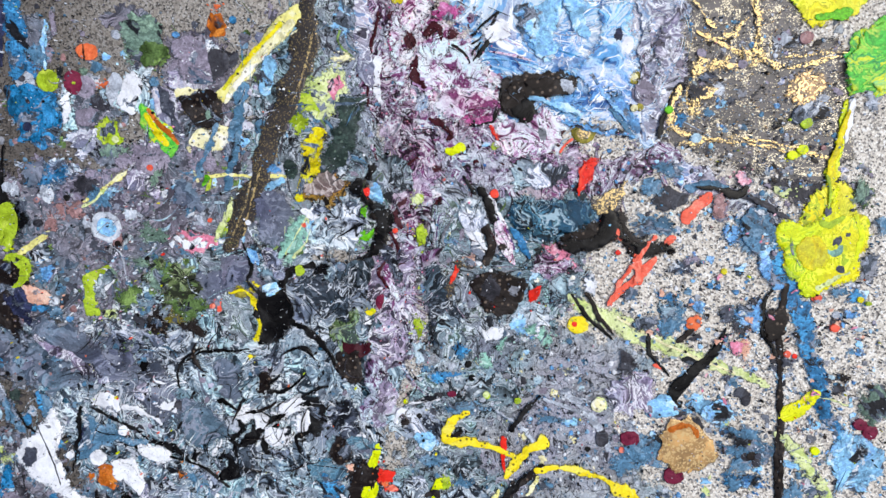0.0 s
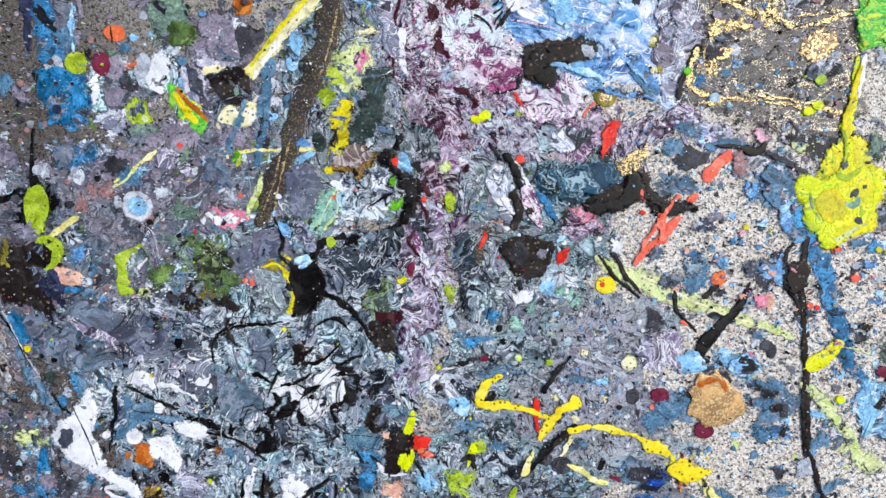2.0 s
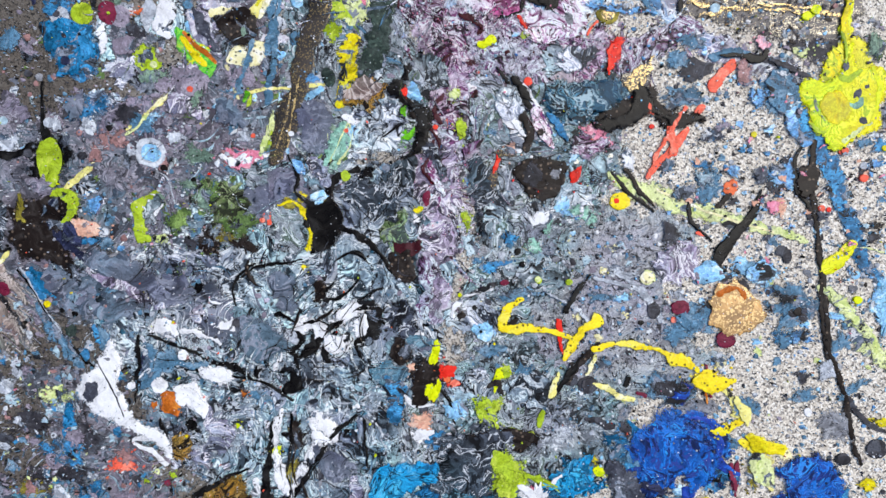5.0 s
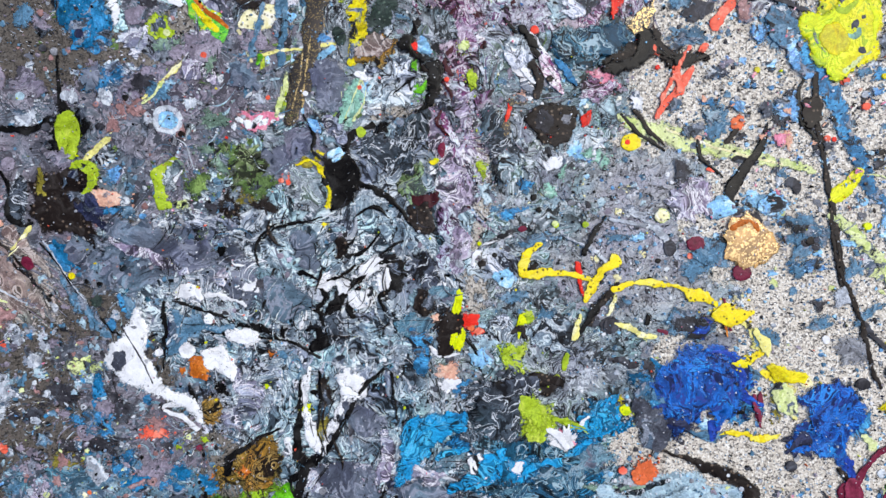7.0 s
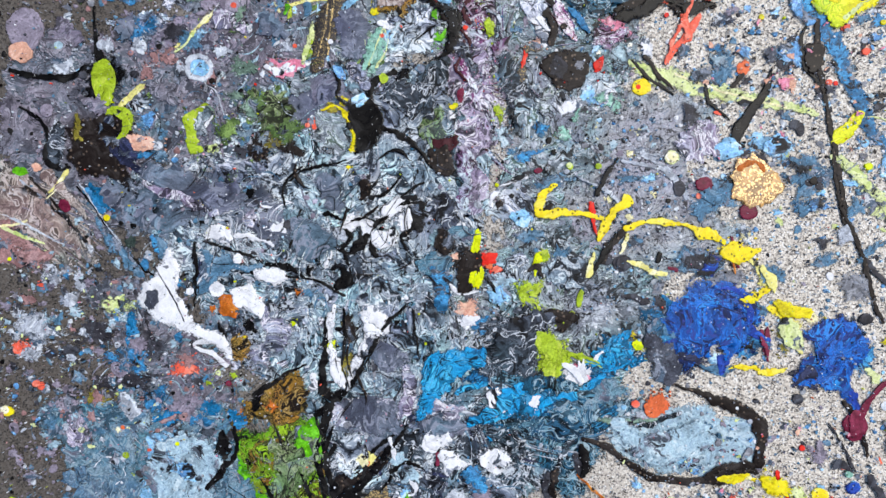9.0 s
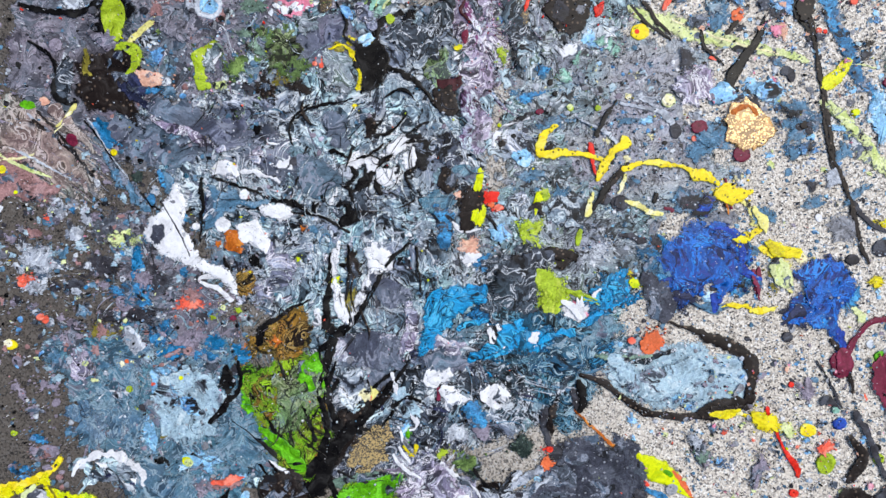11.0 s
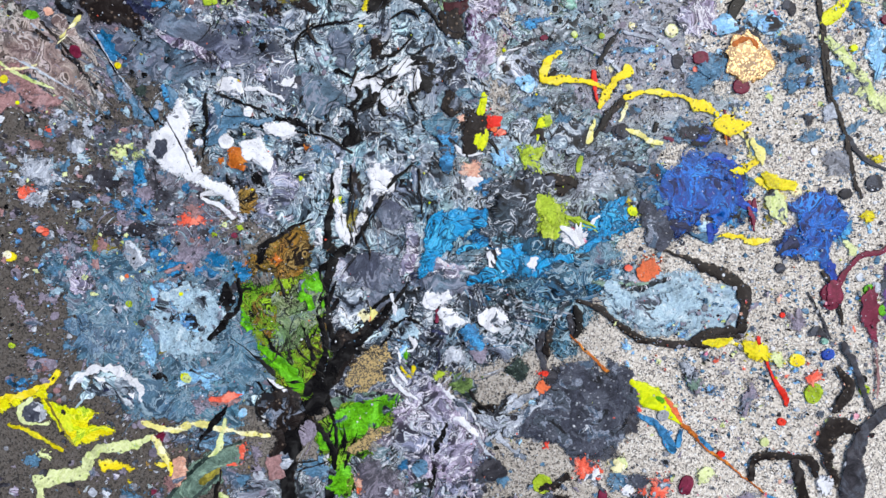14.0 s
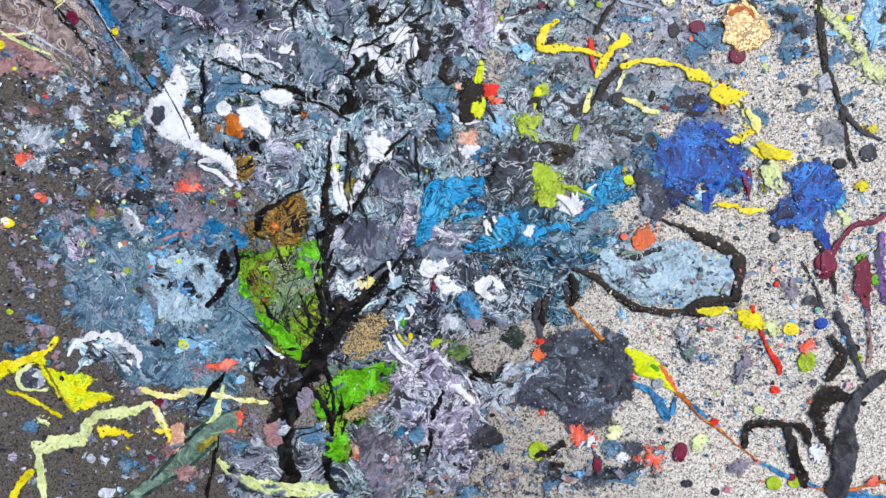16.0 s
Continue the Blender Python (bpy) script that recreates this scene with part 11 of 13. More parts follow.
blob("paint_drop", "cornflower", 0.3, -308.6, -215, 1.6, 1.5, -7.5, 0.1)
blob("paint_drop", "palegrey", 0.3, -284.5, -234.9, 2.3, 2.1, -7.6, 0.1)
blob("paint_drop", "mauve", 0.3, -323.9, -229.6, 2.3, 2, -7.6, 0.1)
puddle("paint_splat", "paleblue_stirred", 0.3, [(-232.3, -191.8), (-212.5, -189.4), (-197.7, -199.6), (-204.8, -225.3), (-231.9, -231.8), (-238.5, -210.9)], 1)
puddle("marbled_patch", "m_dust", 0.3, [(-273.4, -186.6), (-247.2, -183.4), (-241.2, -207.2), (-251.6, -232.6), (-271.8, -216.5)], 1)
streak("paint_streak", "white_stirred", 0.3, [(-270.8, -200.1, 2.6), (-260.3, -194.9, 5.8), (-252.3, -205.8, 3.9), (-259.7, -211.5, 2.3)], 0.6)
blob("paint_stain", "palegrey_stirred", 0.3, -254.5, -198.9, 7.8, 7.1, -7.4, 0.5)
streak("paint_streak", "white", 0.3, [(-291.9, -240.6, 2), (-280.8, -232, 4.6), (-267.5, -230.4, 5.2), (-252.9, -240.8, 4.6), (-251.5, -252.8, 2.6)], 0.6)
streak("paint_smear", "m_white", 0.3, [(-282.4, -241.9, 3.3), (-266.7, -245.7, 4.6), (-256.8, -255.4, 2.3)], 0.6)
streak("paint_streak", "olive_stirred", 0.3, [(-237.6, -226.1, 2.6), (-227.5, -224, 4.6), (-217.6, -223.7, 2.3)], 0.4)
blob("paint_splat", "black", 0.3, -238.6, -239.3, 4.6, 2, -22.6, 0.4)
blob("paint_stain", "cornflower_stirred", 0.3, -217.3, -210.4, 13.1, 5.9, -37.4, 0.5)
blob("paint_splat", "rose_stirred", 0.3, -206.2, -257.2, 7.3, 3, 2.3, 0.4)
puddle("paint_splat", "skyblue_stirred", 0.3, [(-226, -192.6), (-221.1, -203.2), (-209.7, -214.7), (-215.3, -218.9), (-227.9, -205.6)], 0.8)
streak("paint_streak", "white", 0.3, [(-178.6, -249, 1.7), (-169.7, -257, 3), (-173.9, -263.2, 1.7)], 0.5)
blob("paint_drop", "lime", 0.3, -249.7, -195.2, 2.9, 2.6, -7.3, 0.1)
blob("paint_drop", "palelime", 0.3, -223.8, -243, 2.6, 2.4, -7.6, 0.1)
blob("paint_drop", "acid", 0.3, -219.6, -193.5, 1.9, 1.8, -7.3, 0.1)
puddle("marbled_patch", "m_green", 0.3, [(-184.6, -188), (-170.4, -191.5), (-163.2, -210.7), (-169.3, -230), (-159, -251.6), (-152.2, -262.8), (-164.1, -264.6), (-174.4, -242.8), (-184.5, -221.3), (-184.9, -201.2)], 0.9)
puddle("marbled_patch", "m_moss", 0.3, [(-171.5, -199.6), (-148, -196), (-138, -207.2), (-145.6, -226.4), (-163.2, -234.2), (-171.1, -219.7)], 1.4)
puddle("paint_splat", "green_stirred", 0.3, [(-153.1, -197), (-141.1, -193.5), (-137.6, -204), (-145.4, -213), (-153.1, -208.6)], 0.7)
puddle("marbled_patch", "m_white", 0.3, [(-129.5, -205), (-116, -203.4), (-114.5, -217), (-125.6, -225.6), (-132.9, -217.9)], 0.7)
puddle("paint_splat", "green_stirred", 0.3, [(-145.9, -277.3), (-131.3, -269), (-110.9, -266.6), (-102.8, -269.4), (-112.9, -281.8), (-127.4, -290.2), (-140.4, -286.6)], 0.5)
puddle("paint_splat", "sage_stirred", 0.3, [(-137.7, -266.4), (-117.3, -264), (-107.7, -268.1), (-124.8, -270.6)], 0.5)
streak("paint_streak", "black", 0.3, [(-134.6, -194.3, 4.6), (-143.8, -213.2, 3.3), (-141.6, -233.6, 4.6), (-149.2, -252.9, 6), (-160.4, -261.7, 4.7)], 0.5)
streak("paint_streak", "black", 0.3, [(-89.6, -205.1, 1.7), (-104.6, -218.2, 4), (-119.9, -233.1, 5.3), (-138.5, -247.6, 7.3), (-150.6, -263, 11.4), (-165.5, -274.6, 10)], 0.5)
streak("paint_streak", "black", 0.3, [(-155.5, -262.3, 13.4), (-166.9, -284.7, 11.4), (-174, -311.4, 8.8), (-174.7, -328.7, 8.2)], 0.5)
streak("paint_streak", "black", 0.3, [(-152.9, -279.8, 6.7), (-145.8, -301.5, 4.1), (-152.3, -324.9, 5.4), (-148, -343, 3.4)], 0.5)
streak("paint_streak", "black", 0.3, [(-186.2, -187.8, 2), (-187, -204.3, 2.9), (-201.7, -215.7, 4.6), (-209.4, -223.1, 2.6)], 0.5)
streak("paint_streak", "black", 0.3, [(-161.9, -200.8, 1.3), (-154.4, -218.5, 2.3), (-149.5, -242.7, 2.7)], 0.5)
streak("paint_streak", "black", 0.3, [(-182.6, -208.2, 1.3), (-172.5, -229.6, 2.3), (-162.3, -251.2, 3)], 0.5)
streak("paint_streak", "black", 0.3, [(-126.1, -280, 2.4), (-134.9, -296, 2), (-144.3, -315.6, 2.7)], 0.5)
streak("paint_streak", "black", 0.3, [(-140.3, -261, 1.7), (-124.8, -269.9, 2), (-104.7, -270.9, 1.3)], 0.5)
streak("paint_streak", "black", 0.3, [(-113.6, -210.4, 1.7), (-119.5, -229.8, 2.3), (-134.3, -241.4, 2.7)], 0.5)
streak("paint_streak", "black", 0.3, [(-178.6, -249, 1.3), (-170.2, -260.3, 2.7), (-160.9, -265, 3)], 0.5)
puddle("paint_splat", "brownblack_stirred", 0.3, [(-186.5, -258.1), (-172.5, -253.2), (-159.9, -258.3), (-159.5, -278.9), (-173.5, -283.8), (-186.8, -271.7)], 1)
puddle("paint_splat", "rose_stirred", 0.3, [(-185.2, -296), (-175.2, -295.6), (-175.2, -307.7), (-183.9, -310)], 0.8)
streak("paint_streak", "white", 0.3, [(-100.1, -208.7, 1.7), (-98.5, -222.4, 2.3), (-90.7, -240.3, 2.7), (-96.3, -244.7, 1.3)], 0.5)
blob("paint_splat", "paleblue_stirred", 0.3, -94.2, -228, 4.7, 10, 17.6, 0.4)
blob("paint_splat", "cream", 0.3, -118.1, -219.2, 4.3, 4.6, -7.4, 0.3)
blob("paint_drop", "black", 0.3, -116.9, -217.7, 1.7, 1.5, -7.4, 0.1)
blob("paint_splat", "green", 0.3, -96.5, -246.3, 1.7, 3, -7.5, 0.35)
blob("paint_stain", "peach_stirred", 0.3, -132.9, -318.9, 4.8, 6.1, -8, 0.4)
blob("paint_splat", "green_stirred", 0.3, -144.3, -315.6, 6.1, 8.2, -28, 0.5)
puddle("marbled_patch", "m_lav", 0.3, [(-108.2, -272.1), (-89.6, -257.5), (-74.2, -269.8), (-66.3, -288.2), (-55.7, -314), (-77.5, -324.9), (-103.5, -314.3), (-110.9, -292.4)], 1)
streak("paint_streak", "white", 0.3, [(-102.4, -252.4, 1.3), (-98.5, -261.4, 2), (-92.5, -267.4, 1.3)], 0.5)
streak("paint_streak", "white_stirred", 0.3, [(-87.5, -254.4, 1.7), (-74.6, -273.2, 3), (-62.5, -285.2, 2), (-57.4, -299.8, 1.4)], 0.6)
blob("paint_splat", "moss_stirred", 0.3, -65.5, -267.6, 7.4, 6.8, -7.6, 0.4)
blob("paint_stain", "darkgreen", 0.3, -34.2, -261.4, 5.4, 5.4, -7.6, 0.4)
streak("paint_streak", "black", 0.3, [(-62.5, -271.4, 2), (-52.4, -286.6, 3.1), (-40.1, -283.1, 2)], 0.5)
puddle("paint_splat", "slate_stirred", 0.3, [(-13.1, -271.1), (-1.9, -262.3), (18, -268.4), (34.7, -274), (33.9, -298.3), (27, -314.9), (8.8, -322.9), (-14.3, -312.7), (-40.6, -302.1), (-52.9, -290), (-32.3, -289.3)], 1.2)
streak("paint_streak", "palegrey_stirred", 0.3, [(-49.5, -290.4, 3.1), (-31.5, -282.5, 4.8), (-17.2, -277.5, 2.7)], 0.6)
blob("paint_splat", "orange", 0.3, -18.9, -277.3, 4.4, 4.8, -7.7, 0.4)
blob("paint_drop", "red", 0.3, -16.2, -268, 2, 1.8, -7.6, 0.1)
streak("paint_streak", "coral", 0.3, [(-4.9, -321, 3.5), (4.8, -327.7, 5.6), (9, -337.1, 2.8)], 0.6)
streak("paint_streak", "white", 0.3, [(5, -325.9, 1.4), (7.7, -333.4, 2.1)], 0.4)
blob("paint_splat", "brownblack", 0.3, -16.8, -335.2, 9, 4.2, 12, 0.5)
blob("paint_splat", "charcoal", 0.3, 30.1, -352.5, 7.7, 3.2, 6.9, 0.5)
# -- west side: mauve pools and dull dabs --
blob("paint_stain", "mauve_stirred", 0.25, -226.1, 70, 5.8, 6.4, -28.6, 0.5)
blob("marbled_patch", "m_mauve", 0.25, -240.1, 37, 10, 8.8, -28.6, 0.5)
blob("paint_stain", "dustblue_stirred", 0.25, -233.7, 76.9, 5.2, 5.8, -28.6, 0.5)
blob("paint_stain", "palegrey_stirred", 0.25, -216.9, 32, 4.1, 3.5, -28.6, 0.5)
blob("paint_stain", "dustblue_stirred", 0.25, -171.5, 25.2, 8.2, 5.9, -28.6, 0.5)
blob("paint_stain", "mauve_stirred", 0.25, -157.4, 45, 4.7, 4.7, -28.6, 0.5)
blob("marbled_patch", "m_smoke", 0.25, -125.9, 28.6, 8.8, 7, -28.6, 0.5)
blob("paint_stain", "palegrey_stirred", 0.25, -154.7, 18.2, 5.3, 2.9, -28.6, 0.5)
blob("marbled_patch", "m_mixed", 0.25, -116.7, -5.2, 7.7, 5.9, -28.5, 0.5)
blob("paint_stain", "cornflower_stirred", 0.25, -202.2, -10.2, 4.2, 4.2, -28.5, 0.5)
blob("marbled_patch", "m_mauve", 0.25, -192.1, 3.2, 8.3, 5.3, -28.5, 0.5)
blob("paint_stain", "moss_stirred", 0.25, -159, -22.7, 7.7, 5.9, -28.5, 0.5)
blob("paint_stain", "sage_stirred", 0.25, -145.6, -15.7, 5.3, 7.1, -28.5, 0.5)
blob("paint_stain", "brownblack", 0.25, -131.5, -38.8, 4.2, 3.6, -28.5, 0.5)
blob("paint_stain", "brownblack_stirred", 0.25, -143.9, -36.9, 4.2, 4.8, -28.5, 0.5)
blob("marbled_patch", "m_mixed", 0.25, -173.2, -17.6, 5.4, 7.7, -28.5, 0.5)
blob("paint_stain", "sage_stirred", 0.25, -142.4, 36.9, 3.5, 6.4, -28.6, 0.5)
blob("paint_stain", "palegrey_stirred", 0.25, -119.1, 15.8, 4.7, 5.9, -28.6, 0.5)
blob("marbled_patch", "m_mauve", 0.25, -230.1, 2.9, 7.1, 4.2, -28.5, 0.5)
blob("marbled_patch", "m_smoke", 0.25, -204.7, 40.5, 5.3, 7.6, -28.6, 0.5)
blob("paint_drop", "paleblue", 0.3, -243.3, 36, 2.7, 2.4, -8.6, 0.1)
blob("paint_drop", "palegrey", 0.3, -219.8, 32.5, 2.9, 2.6, -8.6, 0.1)
blob("paint_drop", "charcoal", 0.3, -226.8, 58.4, 2, 1.8, -8.6, 0.1)
blob("paint_drop", "navy", 0.3, -206.5, 62.6, 2.6, 2.4, -8.6, 0.1)
blob("paint_drop", "charcoal", 0.3, -178.7, 10.1, 1.5, 1.3, -8.5, 0.1)
blob("paint_drop", "brownblack", 0.3, -163.4, 3.3, 1.8, 1.6, -8.5, 0.1)
blob("paint_drop", "charcoal", 0.3, -205.2, 14, 2.4, 2.1, -8.5, 0.1)
blob("paint_drop", "coral", 0.3, -144.5, 41.6, 1.7, 1.6, -8.6, 0.1)
blob("paint_drop", "palelime", 0.3, -161.4, 55.8, 2, 1.8, -8.6, 0.1)
blob("paint_drop", "rose", 0.3, -193, 22.5, 1.8, 1.6, -8.6, 0.1)
blob("paint_drop", "charcoal", 0.3, -115.5, 28.5, 1.5, 1.3, -8.6, 0.1)
blob("paint_drop", "white", 0.3, -95.6, 13.8, 1.5, 1.3, -8.6, 0.1)
blob("paint_drop", "palegrey", 0.3, -129.6, 7.1, 1.5, 1.3, -8.5, 0.1)
blob("paint_drop", "cornflower", 0.3, -191.8, -35.8, 1.8, 1.6, -8.5, 0.1)
blob("paint_drop", "charcoal", 0.3, -233.2, 18.2, 2.4, 2.1, -8.5, 0.1)
blob("paint_drop", "coral", 0.3, -67.5, 12.5, 1.5, 1.3, -8.6, 0.1)
streak("paint_streak", "white_stirred", 0.3, [(-134, 7.8, 2.4), (-126, 2.1, 4.1), (-119.4, 5.6, 1.8)], 0.5)
streak("paint_streak", "pink_stirred", 0.3, [(-132, 10.4, 1.8), (-123.9, 5.4, 2.6)], 0.5)
streak("paint_streak", "palelime", 0.3, [(-167.2, 31.9, 1.5), (-174.4, 25.6, 1.8), (-181, 22.2, 1.2)], 0.4)
streak("paint_smear", "dustblue_stirred", 0.3, [(-109.5, 63.8, 3.5), (-115.2, 47.3, 4.6), (-122, 33.8, 2.9)], 0.5)
streak("paint_streak", "mint_stirred", 0.3, [(-68.2, 17, 3.5), (-73, 6, 6.4), (-80.7, -4.7, 3.5)], 0.5)
streak("paint_streak", "palelime", 0.3, [(-65.9, 16.6, 1.2), (-77.3, -2.2, 1.5)], 0.4)
blob("paint_splat", "brownblack_stirred", 0.3, -221.3, -14.9, 9.6, 9, -8.5, 0.5)
streak("paint_smear", "navy_stirred", 0.3, [(-225.9, -6.7, 7.1), (-219.2, -19.7, 10.2), (-212.5, -32.8, 6)], 0.5)
blob("paint_splat", "peach_stirred", 0.3, -208.5, -24.3, 9, 5.4, -8.5, 0.4)
streak("paint_streak", "lime_stirred", 0.4, [(-221.8, -1.3, 3), (-214.5, -7.8, 6), (-215.4, -15.8, 4.8), (-222.2, -19.3, 2.4)], 0.4)
streak("paint_smear", "m_smoke", 0.3, [(-213.7, -38.6, 9), (-188.5, -51.5, 13.2), (-169.3, -63.5, 7.8)], 0.6)
streak("paint_smear", "m_lav", 0.3, [(-211.8, -45, 4.8), (-192.6, -57, 7.2), (-173.3, -69, 3.6)], 0.6)
puddle("marbled_patch", "m_lav", 0.3, [(86.8, -60.8), (104.4, -62), (108.1, -80.4), (89.9, -83.7), (82.3, -73.6)], 1.2)
streak("paint_streak", "palegrey_stirred", 0.3, [(24.8, -80.1, 1.2), (41.2, -91.5, 2.4), (52.9, -105.4, 2.1)], 0.5)
# -- sunny side: yellow splats, gold veins and blue stains --
puddle("paint_splat", "m_yellow", 1.4, [(184.7, 35), (187.6, 35.5), (189.8, 28.3), (192.2, 22.1), (196, 18.3), (202.8, 17.7), (205.3, 10.7), (204.3, -0.2), (202.3, -11.1), (197.4, -16.6), (186.9, -19.4), (181.8, -23.5), (177.9, -24.9), (172.3, -18), (166.6, -11.1), (162.7, -0.1), (161.8, 9.5), (165.6, 13.6), (177.3, 14.9), (183, 17.8), (184.2, 25.7)], 0.35, label="thick lumpy yellow and green paint splat on concrete")
puddle("paint_splat", "yellow", 0.5, [(173.1, 4), (180.4, 6.7), (186.5, -0.1), (185.1, -8.3), (177.2, -11.1), (172.4, -4.2)], 0.3, label="smooth yellow core", part="core")
streak("paint_streak", "lime", 0.2, [(166, -8.3, 1.6), (170.2, -13, 2.2), (173.9, -13.8, 1.1)], 0.5, label="green swirl", part="swirl")
streak("paint_streak", "lime", 0.2, [(181.4, 13, 1.9), (188, 11.9, 3.2), (193.6, 15.6, 1.6)], 0.5, label="green swirl", part="swirl")
streak("paint_streak", "mint", 0.2, [(183.3, -0.1, 1.1), (190, -1.8, 3.2), (193, 1.5, 1.9)], 0.5, label="green swirl", part="swirl")
streak("paint_streak", "lime_stirred", 0.2, [(169.3, 5.4, 1.1), (170.2, -1.4, 1.6), (173.7, -8.3, 1.1)], 0.5, label="green swirl", part="swirl")
streak("paint_streak", "palelime", 0.2, [(197.1, -11.1, 1.3), (189.4, -15.2, 2.4), (181.6, -19.4, 1.9)], 0.5, label="green swirl", part="swirl")
streak("paint_streak", "lime", 0.2, [(184.2, 35, 1.1), (186.2, 25.6, 1.6), (185.5, 18.9, 1.1)], 0.5, label="green swirl", part="swirl")
streak("paint_streak", "acid", 0.2, [(198.2, 16.1, 2.1), (201.4, 5.3, 2.9), (199.4, -5.6, 1.9)], 0.5, label="green swirl", part="swirl")
blob("paint_splat", "slate", 0.15, 190.5, 3.2, 2.1, 3.5, -25.2, 0.3, label="dark grey spot", part="spot")
blob("paint_splat", "slate", 0.15, 192.5, -9.7, 2.4, 1.9, -25, 0.3, label="dark grey spot", part="spot")
blob("paint_splat", "slate", 0.15, 185.6, 17.6, 1.6, 2.7, -25.3, 0.3, label="dark grey spot", part="spot")
blob("paint_splat", "slate", 0.15, 180.1, -4.8, 1.1, 1.1, -25.1, 0.3, label="dark grey spot", part="spot")
blob("paint_splat", "slate", 0.15, 196.8, 18.3, 1.1, 0.8, -25.3, 0.3, label="dark grey spot", part="spot")
blob("paint_splat", "slate", 0.15, 199.7, 12.1, 1.6, 0.8, -25.3, 0.3, label="dark grey spot", part="spot")
blob("paint_splat", "slate", 0.15, 195.3, 6.7, 1.1, 1.3, -25.2, 0.3, label="dark grey spot", part="spot")
streak("paint_streak", "yellow", 0.8, [(193, 65.3, 1.8), (190, 53.6, 2.9), (186.5, 40.3, 3.4), (186.3, 29.7, 4.5)], 0.35)
streak("paint_streak", "white", 0.3, [(195, 70.5, 2.1), (192.5, 60.1, 2.3), (190.6, 51.4, 1.3)], 0.4)
streak("paint_streak", "green_stirred", 0.3, [(175.5, 107.7, 2.3), (188.2, 108.4, 4.6), (192.6, 109.8, 2)], 0.5)
puddle("paint_splat", "m_limegreen", 0.8, [(191.7, 90), (198.7, 100.6), (210, 102.4), (212.8, 76.7), (200, 76.9), (196.5, 71.3), (191.9, 77.1)], 0.6)
puddle("paint_splat", "gold", 0.3, [(118, 92.6), (124.5, 95.1), (130.4, 88.5), (125, 78.1), (118.8, 65.1), (109.9, 52.6), (105.4, 51.9), (107, 61.2), (113.3, 73.1), (118.3, 83.5)], 1)
puddle("paint_splat", "gold", 0.3, [(121.1, 76.9), (130.2, 78.1), (134.3, 74.1), (125.3, 70.2), (118.7, 69)], 0.8)
streak("paint_smear", "gold", 0.3, [(124.7, 88.6, 3.1), (140.4, 86.8, 4.4), (150.5, 92, 5.3), (159.9, 84.1, 2.6)], 0.8)
streak("paint_smear", "gold", 0.3, [(150.5, 92, 4.4), (151.5, 101, 3.1), (148.5, 111.3, 4.4), (149.5, 117.7, 2.6)], 0.8)
streak("paint_smear", "gold", 0.3, [(123.1, 97.7, 2.7), (134.7, 100.1, 4.4), (145.3, 107.6, 3.1)], 0.8)
streak("paint_smear", "gold", 0.3, [(161, 89.2, 2.2), (176.3, 90.8, 3.1), (190.8, 91.3, 1.3)], 0.8)
streak("paint_smear", "gold", 0.3, [(119.9, 117.1, 3.1), (126.7, 106.7, 5.3), (131, 103, 2.2)], 0.8)
streak("paint_smear", "gold", 0.3, [(114.7, 49.9, 4.1), (133.7, 52.9, 3.6), (154.8, 51.3, 2.7), (173.2, 47.1, 1.8)], 0.8)
streak("paint_smear", "gold", 0.3, [(145.5, 88.2, 3.5), (142.6, 96.1, 2.6)], 0.8)
streak("paint_streak", "black", 0.3, [(105.6, 52.7, 1.3), (106.5, 61.2, 1.6), (108.2, 65.2, 0.8)], 0.4)
streak("paint_streak", "black", 0.3, [(123.8, 30.2, 1.1), (134.5, 28.7, 2.7), (142.6, 26, 4), (148.2, 30.5, 1.3)], 0.5)
streak("paint_streak", "charcoal", 0.3, [(147.9, 24.6, 1.3), (161.4, 17.7, 2.4), (170.1, 13, 1.1)], 0.5)
blob("paint_splat", "pink_stirred", 0.3, 145.5, 34, 3.7, 3.2, -0.5, 0.4)
blob("paint_stain", "rose_stirred", 0.3, 134.8, 19.2, 3.5, 5.9, -0.3, 0.4)
blob("paint_stain", "cornflower_stirred", 0.3, 141.9, 8.2, 4.9, 5.4, -0.2, 0.4)
puddle("paint_splat", "dustblue_stirred", 0.3, [(145.6, 16.4), (156.1, 19.1), (162.3, 8.2), (154.3, -2.8), (146.9, 2.7)], 0.8)
puddle("paint_splat", "skyblue_stirred", 0.3, [(153.4, 6.8), (159.2, 7.9), (160.6, 0), (154.3, -3.6)], 0.5)
streak("paint_smear", "cornflower_stirred", 0.3, [(155.6, -2.8, 6.5), (161.4, -13.8, 8.2), (165.6, -19.4, 5.5)], 0.4)
blob("paint_stain", "sage_stirred", 0.3, 201.6, 25.5, 5.3, 7.9, -0.4, 0.4)
blob("paint_stain", "dustblue_stirred", 0.3, 211.5, 10.7, 4.2, 7.4, -0.2, 0.5)
puddle("paint_splat", "brownblack", 0.3, [(158.6, -30.6), (167.7, -30), (169.3, -42.3), (160, -44.7)], 0.5)
streak("paint_streak", "black", 0.3, [(50.7, -73.8, 0.9), (42.2, -83.3, 2.3), (34.5, -93, 2.9)], 0.6)
streak("paint_streak", "brownblack", 0.3, [(52.3, -109.4, 3.2), (40.3, -121.4, 4.7), (31, -130.1, 4.8)], 0.5)
blob("paint_drop", "cream", 0.3, 79.2, -78.5, 3.7, 3.4, 0.7, 0.1)
blob("paint_stain", "charcoal", 0.3, 93.3, -56.5, 5.7, 7.4, -9.6, 0.5)
blob("paint_stain", "mint_stirred", 0.3, 30.2, -48.3, 6.3, 3.4, 15.4, 0.5)
